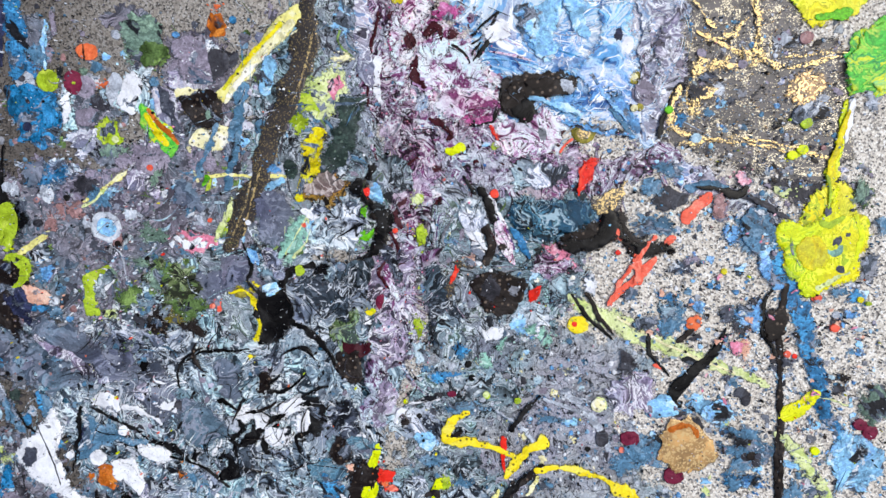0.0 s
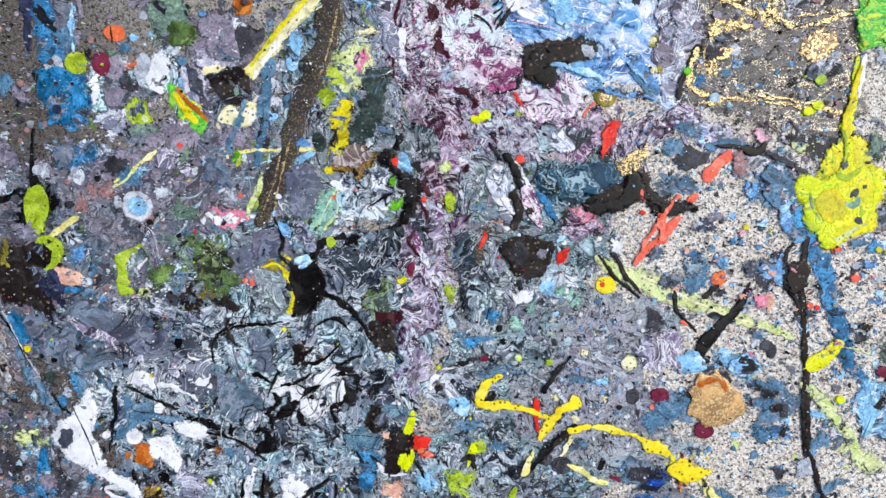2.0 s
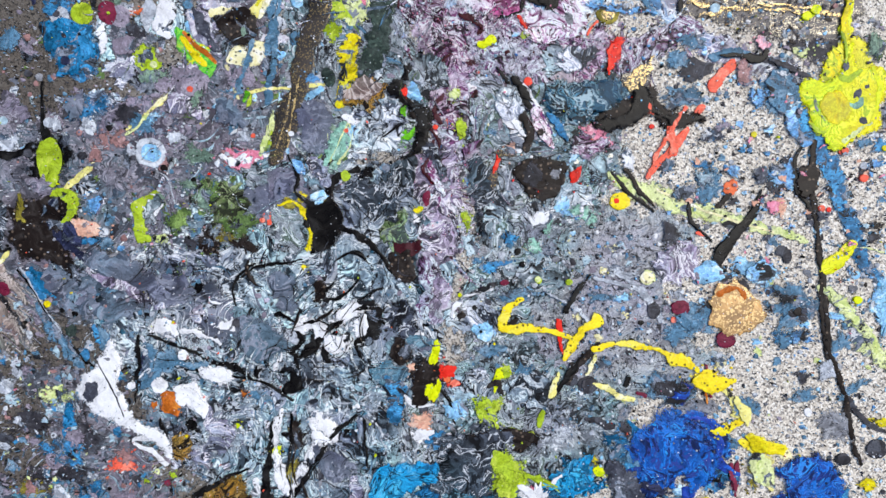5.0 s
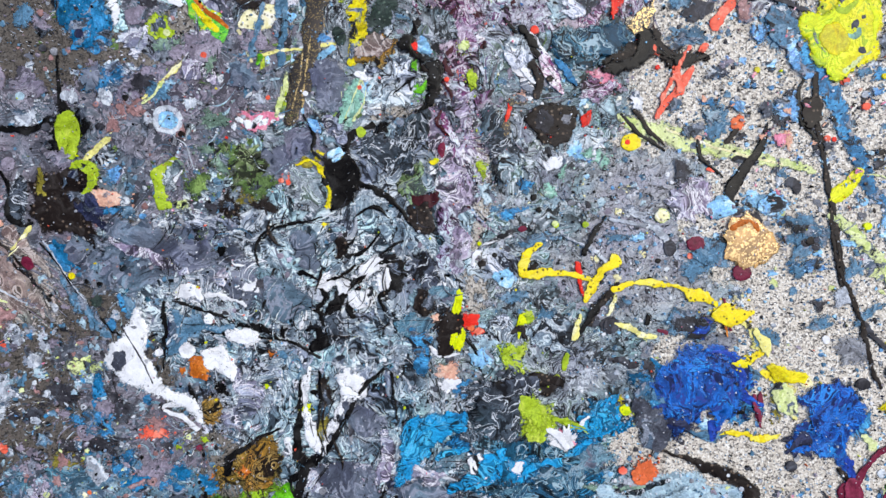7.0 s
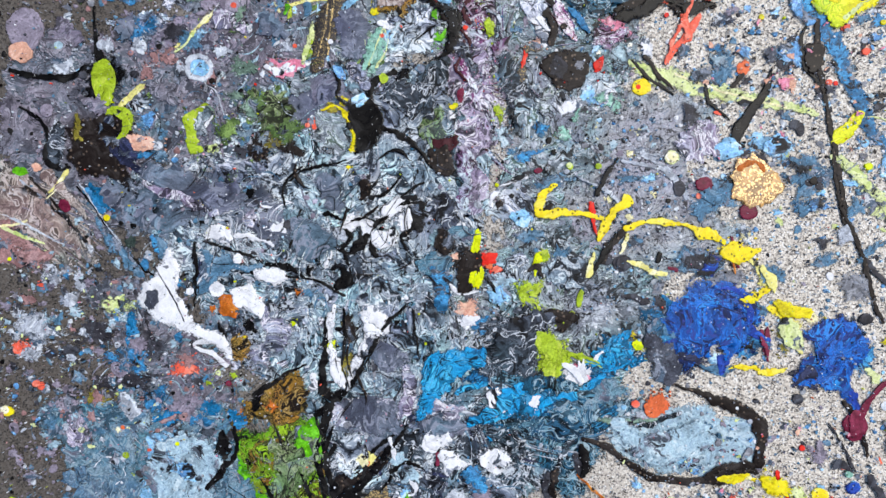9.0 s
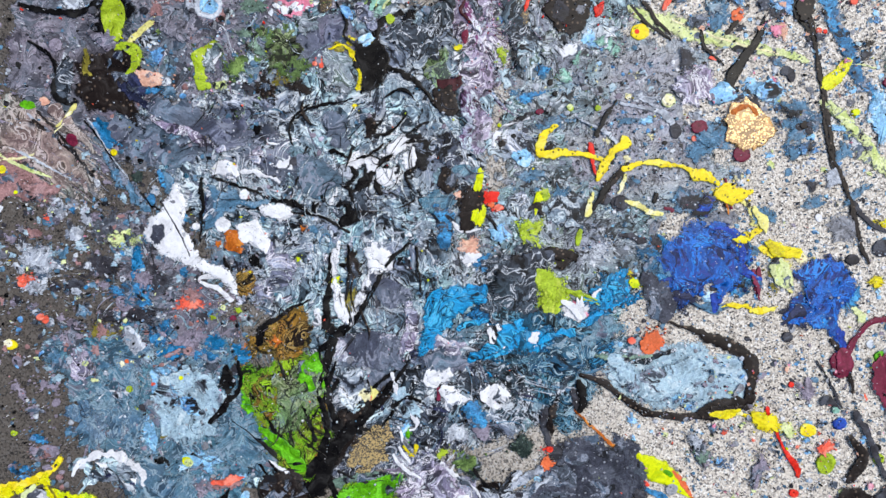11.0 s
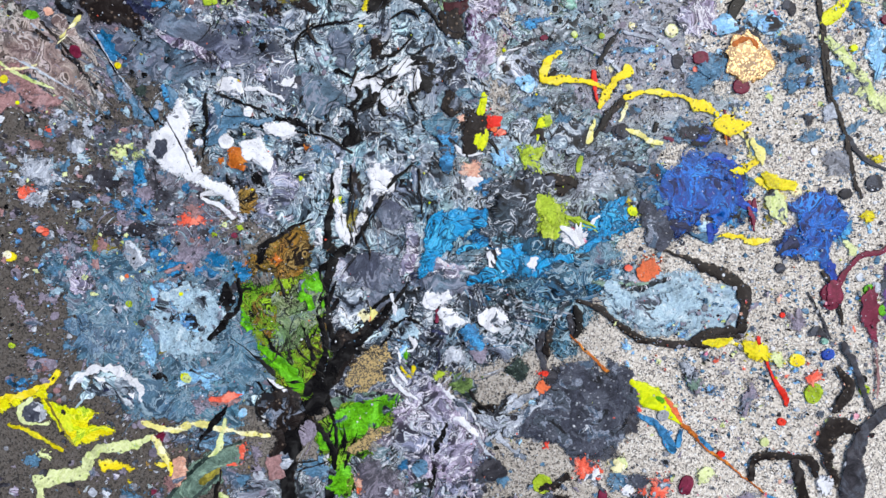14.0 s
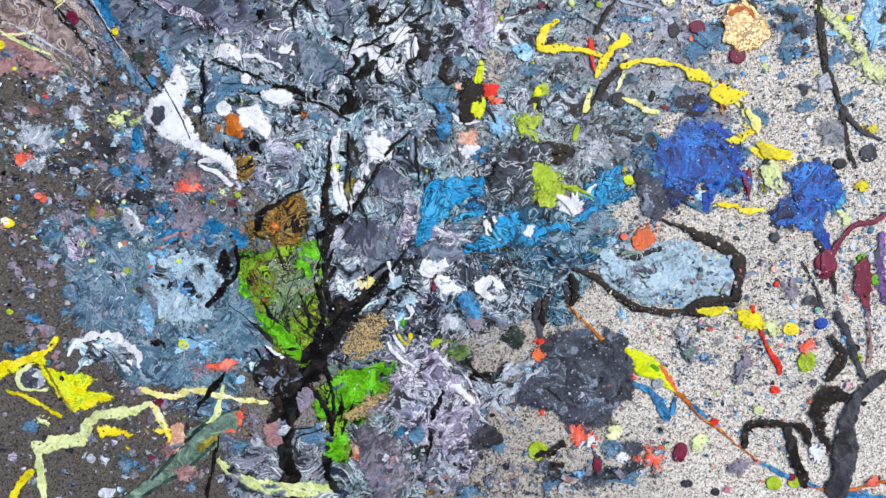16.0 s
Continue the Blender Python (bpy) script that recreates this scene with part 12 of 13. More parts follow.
blob("paint_stain", "mint_stirred", 0.3, 45.7, -41, 4.5, 3.4, 0.3, 0.5)
blob("paint_stain", "mint_stirred", 0.3, 23.1, -57.1, 3.5, 4, 0.4, 0.5)
puddle("paint_splat", "white_stirred", 0.3, [(20.4, -39.7), (31.7, -37.9), (33.6, -43.9), (23.2, -46)], 0.7)
puddle("paint_splat", "skyblue_stirred", 0.3, [(103.4, -75.3), (113.1, -73.7), (118.1, -82.4), (105, -83.2)], 0.7)
puddle("paint_splat", "skyblue_stirred", 0.3, [(129.4, -81.4), (140.7, -73.4), (144.3, -83.5), (132.9, -87.2)], 0.7)
streak("paint_smear", "palelime_stirred", 0.3, [(170.1, -91.1, 3.4), (180.3, -105.5, 7.4), (190.6, -120.9, 9.1)], 0.4)
blob("paint_stain", "dustblue_stirred", 0.25, 102.4, 30.3, 7, 5.4, -20.4, 0.5)
blob("paint_stain", "dustblue_stirred", 0.25, 109.6, 12.5, 5.4, 5.4, -20.3, 0.5)
blob("paint_stain", "slate_stirred", 0.25, 119.6, -11.1, 7.1, 3.8, -20, 0.5)
blob("paint_stain", "cornflower_stirred", 0.25, 127, -29.3, 5, 3.3, -19.8, 0.5)
blob("paint_stain", "paleblue_stirred", 0.25, 112, -30.2, 6.1, 3.9, -19.8, 0.5)
blob("paint_stain", "dustblue_stirred", 0.25, 101.2, -36.4, 8.4, 5.6, -19.8, 0.5)
blob("paint_stain", "slate_stirred", 0.25, 140.6, -32, 5.5, 5.5, -19.8, 0.5)
blob("paint_stain", "cornflower_stirred", 0.25, 150.1, -33.4, 5.5, 6.6, -19.8, 0.5)
blob("paint_stain", "cornflower_stirred", 0.25, 198.2, -33.2, 3.3, 2.4, -19.8, 0.5)
blob("paint_stain", "dustblue_stirred", 0.25, 192.3, -20.8, 3.8, 2.7, -19.9, 0.5)
blob("paint_stain", "grey_stirred", 0.25, 206.1, -8.4, 5.9, 7, -20.1, 0.5)
blob("paint_stain", "charcoal", 0.25, 122.5, 74.2, 7.9, 4.7, -20.9, 0.5)
blob("paint_stain", "slate_stirred", 0.25, 127.5, 82, 4.2, 3.1, -21, 0.5)
blob("paint_stain", "mauve_stirred", 0.25, 122.2, -5.5, 3.3, 3.3, -20.1, 0.5)
blob("paint_stain", "pink_stirred", 0.25, 145.2, -47.6, 4.4, 4.4, -19.6, 0.5)
blob("paint_stain", "dustblue_stirred", 0.25, 152.5, -96.6, 10.8, 8.5, -19.1, 0.5)
blob("paint_stain", "dustblue_stirred", 0.25, 99.9, -103.3, 8.7, 6.4, -19.1, 0.5)
blob("paint_stain", "cornflower_stirred", 0.25, 156, -117.2, 5.2, 4, -18.9, 0.5)
blob("paint_stain", "slate_stirred", 0.25, 168.6, -56, 2.8, 4.4, -19.6, 0.5)
blob("paint_stain", "brownblack", 0.25, 197.2, -64.3, 3.3, 2.5, -19.5, 0.5)
blob("paint_drop", "cream", 0.3, 167.9, -9.7, 1.6, 1.5, 0, 0.1)
blob("paint_drop", "charcoal", 0.3, 153.3, -25.8, 1.9, 1.7, 0.1, 0.1)
blob("paint_drop", "yellow", 0.3, 203.1, -24.9, 1.6, 1.5, 0.1, 0.1)
blob("paint_drop", "lime", 0.3, 207.1, -26.8, 1.4, 1.2, 0.1, 0.1)
blob("paint_drop", "coral", 0.3, 183.2, -24.1, 1.9, 1.7, 0.1, 0.1)
blob("paint_drop", "coral", 0.3, 191.9, -38.9, 2.2, 2, 0.3, 0.1)
blob("paint_drop", "mauve", 0.3, 124.6, 92.5, 2.3, 2.1, -1.1, 0.1)
blob("paint_drop", "rose", 0.3, 172.1, 98.6, 3.3, 3, -1.2, 0.1)
blob("paint_drop", "palegrey_stirred", 0.3, 171.2, 63, 4.2, 3.8, -0.8, 0.1)
blob("paint_drop", "lime", 0.3, 173.9, 59.5, 2.9, 2.6, -0.8, 0.1)
blob("paint_drop", "paleblue", 0.3, 123.1, 53, 2.7, 2.4, -0.7, 0.1)
blob("paint_drop", "acid", 0.3, 172.7, 47.1, 2.6, 2.4, -0.6, 0.1)
blob("paint_drop", "acid", 0.3, 168.1, 44.5, 2.4, 2.1, -0.6, 0.1)
blob("paint_drop", "mauve", 0.3, 143.5, 87, 2.3, 2.1, -1, 0.1)
blob("paint_drop", "rose", 0.3, 182.3, 47.8, 1.3, 1.2, -0.6, 0.1)
blob("paint_drop", "green", 0.3, 110.3, 66.5, 2.1, 1.9, -0.8, 0.1)
blob("paint_drop", "palelime", 0.3, 23.1, -73.8, 1.7, 1.6, 0.6, 0.1)
blob("paint_drop", "black", 0.3, 16, -65.3, 1.7, 1.6, 0.5, 0.1)
blob("paint_drop", "burgundy", 0.3, 94.1, -96, 4, 3.6, 0.8, 0.1)
blob("paint_drop", "brownblack", 0.3, 155, -103.9, 2.6, 2.3, 0.9, 0.1)
blob("paint_drop", "burgundy", 0.3, 117, -114.9, 4.9, 4.4, 1, 0.1)
blob("paint_drop", "acid", 0.3, 185.6, -101, 2.3, 2, 0.9, 0.1)
blob("paint_drop", "burgundy", 0.3, 206.5, -87.1, 3.3, 3, 0.8, 0.1)
blob("paint_drop", "lime", 0.3, 38.8, -76.9, 1.7, 1.6, 0.6, 0.1)
# -- sandy edge: dark hooks, yellow arms and pale spots --
puddle("paint_splat", "m_yellow", 0.6, [(-336.6, -237.9), (-316.1, -240.7), (-305.3, -233.8), (-295.3, -226.1), (-293.8, -228.6), (-303, -239.1), (-296.6, -249.4), (-275.6, -254.2), (-280.2, -259), (-288.5, -259.6), (-268.9, -265.6), (-268.2, -269.5), (-283.4, -268.7), (-287.4, -273.3), (-292.6, -274.9), (-299.1, -264.9), (-304.1, -255.8), (-308.6, -244), (-318.7, -246.4), (-338.2, -247.1)], 0.4, label="bright yellow paint splash with long arms on concrete")
streak("paint_streak", "palelime", 0.3, [(-311.5, -242, 3.3), (-320.2, -247.5, 3.6), (-318.6, -255.5, 2.6), (-305.1, -258, 2.3)], 0.4, label="pale lime ring", part="ring")
blob("paint_splat", "slate", 0.3, -314, -251, 4.9, 6.5, -7.7, 0.3, label="slate spot", part="spot")
blob("paint_splat", "white", 0.3, -310.7, -248.8, 2.3, 2, -7.7, 0.4, label="white spot", part="spot")
streak("paint_streak", "olive", 0.3, [(-305.2, -242.8, 1.3), (-298.9, -259.8, 2), (-293.3, -273.1, 1.3)], 0.5, label="olive stain", part="stain")
blob("paint_splat", "brownblack", 0.3, -296.1, -252.5, 1.6, 1.6, -7.7, 0.35, part="spot")
blob("paint_splat", "brownblack", 0.3, -298.3, -264.3, 1.6, 1.3, -7.8, 0.35, part="spot")
blob("paint_splat", "mauve", 0.3, -303.6, -233, 3.2, 1.9, -7.6, 0.3, part="spot")
streak("paint_streak", "yellow", 0.3, [(-329.3, -255.7, 1.6), (-315, -262.7, 2.9), (-300.2, -275.6, 1.6)], 0.4)
puddle("paint_splat", "m_yellow", 0.5, [(-307.2, -245.2), (-293.2, -248.5), (-274.8, -255.7), (-282.4, -262.1), (-269.3, -268), (-287.5, -273.9), (-299.6, -263.8)], 0.4)
streak("paint_streak", "spotyellow", 0.3, [(-333.7, -240, 4.5), (-317.7, -240.5, 5.2), (-304.1, -236.3, 3.9), (-294.6, -227.5, 2.6)], 0.4)
streak("paint_streak", "olive_stirred", 0.3, [(-302.5, -245.9, 1.6), (-294.6, -257.1, 2.3), (-285.5, -261.7, 1.3)], 0.5)
streak("paint_streak", "palelime", 0.3, [(-288, -281, 5.9), (-278.3, -277.3, 5.9), (-258.6, -277.2, 6.6), (-248.8, -273.5, 3.3)], 0.4)
streak("paint_streak", "palelime", 0.3, [(-317.4, -286.8, 5.9), (-315.8, -291.5, 7.3), (-303.2, -289.8, 7.9), (-290.1, -289.9, 7.3), (-287.5, -280.1, 5)], 0.4)
streak("paint_streak", "palelime", 0.3, [(-316.5, -291.4, 4), (-317.7, -308.3, 4.6), (-317.6, -322.1, 4.7)], 0.4)
streak("paint_streak", "yellow", 0.3, [(-337.5, -319.3, 5.3), (-327.8, -310.3, 5.3), (-321.1, -303.7, 4)], 0.4)
puddle("paint_splat", "spotyellow", 0.3, [(-281.4, -282.6), (-272.6, -282.8), (-260.4, -288.9), (-243.8, -288.2), (-239, -293.6), (-241.5, -299.1), (-244.6, -293.2), (-258.7, -292.6), (-261.3, -299.1), (-253.6, -302.3), (-265.5, -300.6), (-267.7, -293.4), (-280.5, -291.6)], 0.4)
streak("paint_streak", "paleyellow", 0.3, [(-253.9, -263.9, 2.3), (-238, -271.6, 4), (-222.9, -269.5, 3.7), (-205.6, -276, 3.3), (-180.7, -282.8, 2.3)], 0.4)
streak("paint_streak", "palelime", 0.3, [(-205.5, -268.5, 1.7), (-211.6, -285.4, 3.3), (-218.3, -290.3, 1.7)], 0.4)
streak("paint_streak", "paleyellow", 0.3, [(-249.8, -273.3, 3), (-244.6, -282.6, 4.7), (-241.7, -295.7, 2)], 0.4)
puddle("paint_splat", "peach_stirred", 0.3, [(-238.9, -288.5), (-232.2, -287.7), (-231.7, -299.8), (-238.3, -306.5), (-242.1, -298.4)], 0.6)
blob("paint_stain", "mauve_stirred", 0.25, -250.4, -309.3, 2.7, 5, -28.1, 0.4)
blob("paint_stain", "burgundy_stirred", 0.25, -252.4, -305.5, 2, 3.3, -28, 0.4)
blob("paint_stain", "mauve_stirred", 0.25, -240.1, -274.7, 4, 5.6, -27.8, 0.4)
blob("paint_stain", "burgundy_stirred", 0.25, -243, -274.3, 2.7, 4.3, -27.8, 0.4)
blob("paint_stain", "mauve_stirred", 0.25, -308.4, -223.4, 5.2, 2.9, -27.6, 0.4)
blob("paint_stain", "palegrey_stirred", 0.25, -279.1, -303.5, 4, 4, -28, 0.4)
blob("paint_stain", "blue_stirred", 0.25, -322.6, -231.5, 3.9, 2.9, -27.6, 0.4)
blob("paint_stain", "mauve_stirred", 0.25, -285.3, -290.6, 4.6, 3.3, -28, 0.4)
blob("paint_stain", "mauve_stirred", 0.25, -268.3, -293, 3, 3, -28, 0.4)
blob("paint_stain", "palegrey_stirred", 0.25, -278.2, -266.7, 4, 3.3, -27.8, 0.4)
blob("paint_stain", "slate_stirred", 0.25, -232.3, -277.5, 3.7, 4.3, -27.8, 0.4)
blob("paint_stain", "dustblue_stirred", 0.25, -261.9, -309.4, 5.3, 4, -28.1, 0.4)
blob("paint_stain", "dustblue_stirred", 0.25, -217.5, -277.8, 8, 6.7, -27.8, 0.4)
blob("paint_stain", "mauve_stirred", 0.25, -207.9, -303.2, 5.4, 8.1, -28, 0.4)
blob("paint_stain", "dustblue_stirred", 0.25, -203.8, -308.9, 4.7, 5.4, -28, 0.4)
blob("paint_stain", "rose_stirred", 0.25, -235.1, -318.4, 6.7, 4.7, -28.1, 0.4)
blob("paint_stain", "skyblue_stirred", 0.25, -274, -323.2, 3.3, 2.3, -28.2, 0.4)
blob("paint_stain", "palelime_stirred", 0.25, -310.8, -276.8, 3.9, 2.3, -27.9, 0.4)
blob("paint_stain", "dustblue_stirred", 0.25, -319, -277.4, 3.9, 3.9, -27.9, 0.4)
blob("paint_stain", "mauve_stirred", 0.25, -192.7, -301.8, 4.4, 4, -28, 0.4)
streak("paint_streak", "black", 0.3, [(-202.9, -262, 1.3), (-212.6, -271.6, 4.3), (-222.3, -281.6, 1.7), (-221.7, -286.4, 1.3)], 0.4)
streak("paint_streak", "coral", 0.3, [(-213.3, -256.2, 1.7), (-202.8, -256.6, 4), (-193.8, -256.1, 1.3)], 0.5)
streak("paint_streak", "palelime_stirred", 0.3, [(-214.9, -311.9, 3), (-202.7, -324.7, 4.7), (-187.5, -335.6, 5.4), (-159.7, -342.1, 4.4)], 0.4)
streak("paint_streak", "brownblack", 0.3, [(-212.3, -299.1, 1.3), (-217.4, -315.7, 1.7), (-224.8, -333.8, 2)], 0.3)
blob("paint_splat", "coral", 0.3, -198.1, -288, 2, 3, -7.9, 0.35)
streak("paint_streak", "coral", 0.3, [(-208.7, -296.8, 1.3), (-202.7, -296.7, 2.3)], 0.4)
streak("paint_streak", "green", 0.3, [(-180.6, -228.5, 4.3), (-169, -240.2, 7.3), (-159.4, -259.1, 8.3)], 0.4)
puddle("paint_splat", "gold", 0.3, [(-132, -248.5), (-117, -236.2), (-103.7, -242), (-109.2, -258.3), (-124, -263.8), (-135.2, -260.6)], 0.8)
puddle("paint_splat", "gold", 0.3, [(-134.5, -292.6), (-116.6, -284.7), (-110.2, -287.3), (-125.2, -299.1), (-137, -299.2)], 0.8)
puddle("paint_splat", "blue_stirred", 0.3, [(-61.6, -235.6), (-54.8, -234.8), (-48.6, -245.8), (-55, -250.8), (-61.2, -246.2)], 0.7)
blob("paint_splat", "mauve", 0.3, -53.4, -252, 4, 4, -7.5, 0.4)
puddle("paint_splat", "white_stirred", 0.3, [(-82, -211.1), (-69.9, -207.6), (-68.6, -216.1), (-76.6, -220.8), (-82.9, -217.7)], 0.7)
puddle("paint_splat", "white_stirred", 0.3, [(-73.4, -222.3), (-65.3, -224.7), (-65.7, -233.4), (-73.3, -234.8)], 0.7)
streak("paint_streak", "burgundy", 0.3, [(-74.3, -221.5, 2), (-76, -229.4, 2.3)], 0.4)
blob("paint_splat", "white", 0.3, -39, -230.1, 4.7, 4, -7.4, 0.5)
blob("paint_splat", "palegrey_stirred", 0.3, -174, -299.3, 3.7, 6.1, -7.9, 0.3)
blob("paint_splat", "mauve", 0.3, -160.2, -283.9, 4.7, 6.4, -7.8, 0.3)
streak("paint_streak", "white", 0.3, [(-106.9, -256.2, 1.7), (-100.8, -266.3, 2.7), (-92.2, -273.3, 1.7)], 0.5)
streak("paint_streak", "white", 0.3, [(-73.5, -286.5, 2.4), (-65.2, -293.5, 4.1), (-60.2, -300.1, 1.7)], 0.5)
streak("paint_streak", "black", 0.3, [(-77.6, -289.4, 2), (-85.3, -304.6, 3.4), (-88.9, -319.8, 2.4), (-94.4, -333.8, 1.7)], 0.5)
puddle("paint_splat", "dustblue_stirred", 0.3, [(-101.4, -311.1), (-94.2, -308.3), (-91.1, -316), (-99, -319.1)], 0.6)
blob("paint_splat", "darkgreen", 0.3, -98.2, -326.2, 4.1, 4.1, -8, 0.4)
puddle("paint_splat", "palegrey_stirred", 0.3, [(-91, -337.1), (-78.7, -334.6), (-73.1, -350.3), (-84.5, -353.9), (-94.5, -351.4)], 0.9)
puddle("paint_splat", "charcoal", 0.3, [(-59.5, -316.9), (-48.9, -314.9), (-46.1, -325.8), (-57.4, -328.5)], 0.8)
blob("paint_splat", "orange", 0.3, -71.8, -311.7, 4.1, 2.7, -7.9, 0.4)
puddle("marbled_patch", "m_mauve", 0.3, [(-129.2, -303.8), (-103.9, -317.7), (-104.6, -350), (-134.7, -345.6)], 1.2)
streak("paint_streak", "brownblack", 0.6, [(100, -350.6, 3.2), (102.4, -339.5, 4.9), (110.8, -336.4, 5.6), (130.1, -339.1, 5.7), (138.5, -344.5, 6), (140.2, -354.4, 2.5)], 0.3)
streak("paint_streak", "brownblack", 0.6, [(128.3, -339.5, 4.6), (129.1, -350.4, 6.4), (133.2, -365.3, 7.1), (136.2, -381, 4.7)], 0.3)
streak("paint_streak", "charcoal", 0.6, [(192.6, -314.5, 5.3), (177.5, -324.9, 8.5), (163.5, -344.4, 12.1), (163.6, -366, 15.1), (152.7, -389.9, 14.4)], 0.3)
streak("paint_streak", "brownblack", 0.6, [(159.2, -286.4, 3.2), (165.1, -302, 6.3), (154.4, -315.4, 5.3)], 0.3)
streak("paint_streak", "charcoal", 0.6, [(163.8, -273, 3.8), (169.7, -288.5, 4.9), (178.7, -318.7, 2.5)], 0.3)
puddle("paint_splat", "brownblack", 0.6, [(141.1, -334.9), (145.7, -322.3), (154.9, -318.3), (169.5, -322.1), (167.1, -330.6), (155.5, -333.3), (151.4, -339.9), (156, -357.7), (151.3, -363.2), (147, -349.3)], 0.4)
blob("paint_splat", "white_stirred", 0.3, 146.2, -359.3, 5.7, 5.7, -8, 0.4)
streak("paint_streak", "mauve", 0.3, [(105.8, -294, 2.1), (102.1, -304, 2.8), (99, -310.7, 1.7)], 0.4)
blob("paint_stain", "sage_stirred", 0.3, 70.2, -282.3, 4.8, 8.3, 12.4, 0.5)
blob("paint_stain", "palegrey_stirred", 0.3, 119.8, -334.8, 10.6, 1.4, -7.9, 0.4)
blob("paint_stain", "slate_stirred", 0.25, 31.4, -340.2, 9.1, 7, 12, 0.5)
blob("paint_stain", "coral_stirred", 0.25, 44.6, -347.4, 4.9, 9.1, 12, 0.5)
blob("paint_stain", "slate_stirred", 0.25, 10.6, -355.1, 11.9, 6.3, 11.9, 0.5)
blob("paint_stain", "slate_stirred", 0.25, -24.8, -344.7, 5.6, 5.6, 11.9, 0.5)
blob("paint_stain", "brownblack", 0.25, -14.5, -346.2, 4.2, 4.9, 11.9, 0.5)
blob("paint_stain", "dustblue_stirred", 0.25, -21, -357.7, 9.1, 4.9, 11.8, 0.5)
blob("paint_stain", "cornflower_stirred", 0.25, -4.7, -351.1, 7, 2.4, 11.9, 0.5)
blob("paint_stain", "coral_stirred", 0.25, -0.3, -327, 7.6, 6.9, 12.1, 0.5)
blob("paint_stain", "white_stirred", 0.25, 6, -333.1, 7, 4.2, 12, 0.5)
blob("paint_stain", "palelime_stirred", 0.25, 73.2, -342.5, 4.9, 4.2, 12, 0.5)
blob("paint_stain", "mauve_stirred", 0.25, 96.2, -361.9, 7.1, 5, 11.9, 0.5)
blob("paint_stain", "cream_stirred", 0.25, 20.3, -328.8, 4.5, 4.9, 12.1, 0.5)
blob("paint_stain", "coral_stirred", 0.25, 144.6, -292.2, 4.9, 5.6, 12.4, 0.5)
blob("paint_stain", "cornflower_stirred", 0.25, 81.6, -290.8, 4.2, 4.2, 12.3, 0.5)
blob("paint_stain", "coral_stirred", 0.25, 178.5, -382.7, 7.2, 4.3, 11.9, 0.5)
# -- last pours: white tail, azure runs and the yellow script --
puddle("paint_splat", "white", 0.8, [(-201.4, -79.2), (-200.2, -92.7), (-202, -108.2), (-198.3, -123.2), (-186.4, -132.6), (-179.4, -140.8), (-182.7, -149.9), (-196.8, -136.9), (-208.2, -130.2), (-221.8, -118.3), (-227.3, -111), (-227.2, -105.6), (-218, -99.2), (-212.2, -89.1)], 0.5, label="glossy white paint pour with a long tail on concrete")
blob("paint_splat", "slate", 0.3, -218.8, -109.9, 3.8, 6.3, -9.6, 0.3, label="slate blue island", part="island")
blob("paint_splat", "grey", 0.3, -207.3, -93.4, 1.9, 0.9, -9.6, 0.35, part="spot")
blob("paint_splat", "grey", 0.3, -204.1, -112.7, 0.9, 1.3, -9.6, 0.35, part="spot")
streak("paint_thread", "charcoal", 0.15, [(-213.1, -93.7, 0.6), (-207.2, -109, 0.9), (-202.6, -125.7, 0.6)], 0.3, part="thread")
puddle("paint_splat", "white", 0.6, [(-175, -109.6), (-163.6, -112.5), (-155.9, -125.6), (-158.7, -132.1), (-166, -125.1), (-172.9, -120.1)], 0.6)
blob("paint_splat", "rust", 0.3, -175.2, -120.4, 4.4, 3.8, -9.6, 0.4)
blob("paint_splat", "rust", 0.3, -179, -118.5, 2.2, 4.4, -9.6, 0.4)
puddle("paint_splat", "white", 0.3, [(-158.9, -104.4), (-149.1, -102.9), (-140.8, -109), (-147.8, -112.9), (-156.9, -110.5)], 0.6)
blob("paint_drop", "white", 0.3, -181.6, -110.7, 4.4, 3.9, -9.6, 0.1)
blob("paint_drop", "white", 0.3, -196.8, -109.1, 2.2, 2, -9.6, 0.1)
streak("paint_streak", "dustblue", 0.3, [(-209.4, -75.4, 2.8), (-208.1, -84.4, 5), (-209.5, -88.6, 2.2)], 0.5)
puddle("paint_splat", "white_stirred", 0.6, [(-101.1, -133.5), (-98, -143.3), (-93.6, -148.8), (-99.7, -152.6), (-107.8, -162.5), (-118.3, -176.9), (-120.2, -174.9), (-112.4, -161.7), (-106.5, -149.9)], 0.7)
puddle("paint_splat", "white_stirred", 0.6, [(-119.4, -130.1), (-116.6, -135.4), (-120.9, -147.4), (-121.6, -163.4), (-126, -175.6), (-127.8, -162.3), (-125, -143.5)], 0.7)
streak("paint_thread", "black", 0.25, [(-78, -137.1, 1.2), (-92.2, -145.9, 1.9), (-102.3, -158.6, 2.8), (-118, -178.5, 3.2)], 0.25)
streak("paint_thread", "black", 0.25, [(-113.5, -132.7, 1.3), (-115.1, -148.4, 1.9), (-119.7, -163.7, 1.6)], 0.25)
blob("paint_splat", "acid", 0.3, -123.9, -151.7, 2.2, 1.9, -9.5, 0.35)
streak("paint_streak", "spotyellow", 0.5, [(15.3, -83.2, 3.6), (6, -88.7, 4.2), (2.6, -96.6, 5.5), (17, -99.7, 3.9), (31.3, -103.3, 3.2), (41.3, -109.7, 2.3)], 0.45)
streak("paint_streak", "spotyellow", 0.5, [(54.4, -95.6, 5.5), (44.6, -102.6, 7.1), (36.9, -110.4, 4.9), (32.3, -117.9, 2.9)], 0.45)
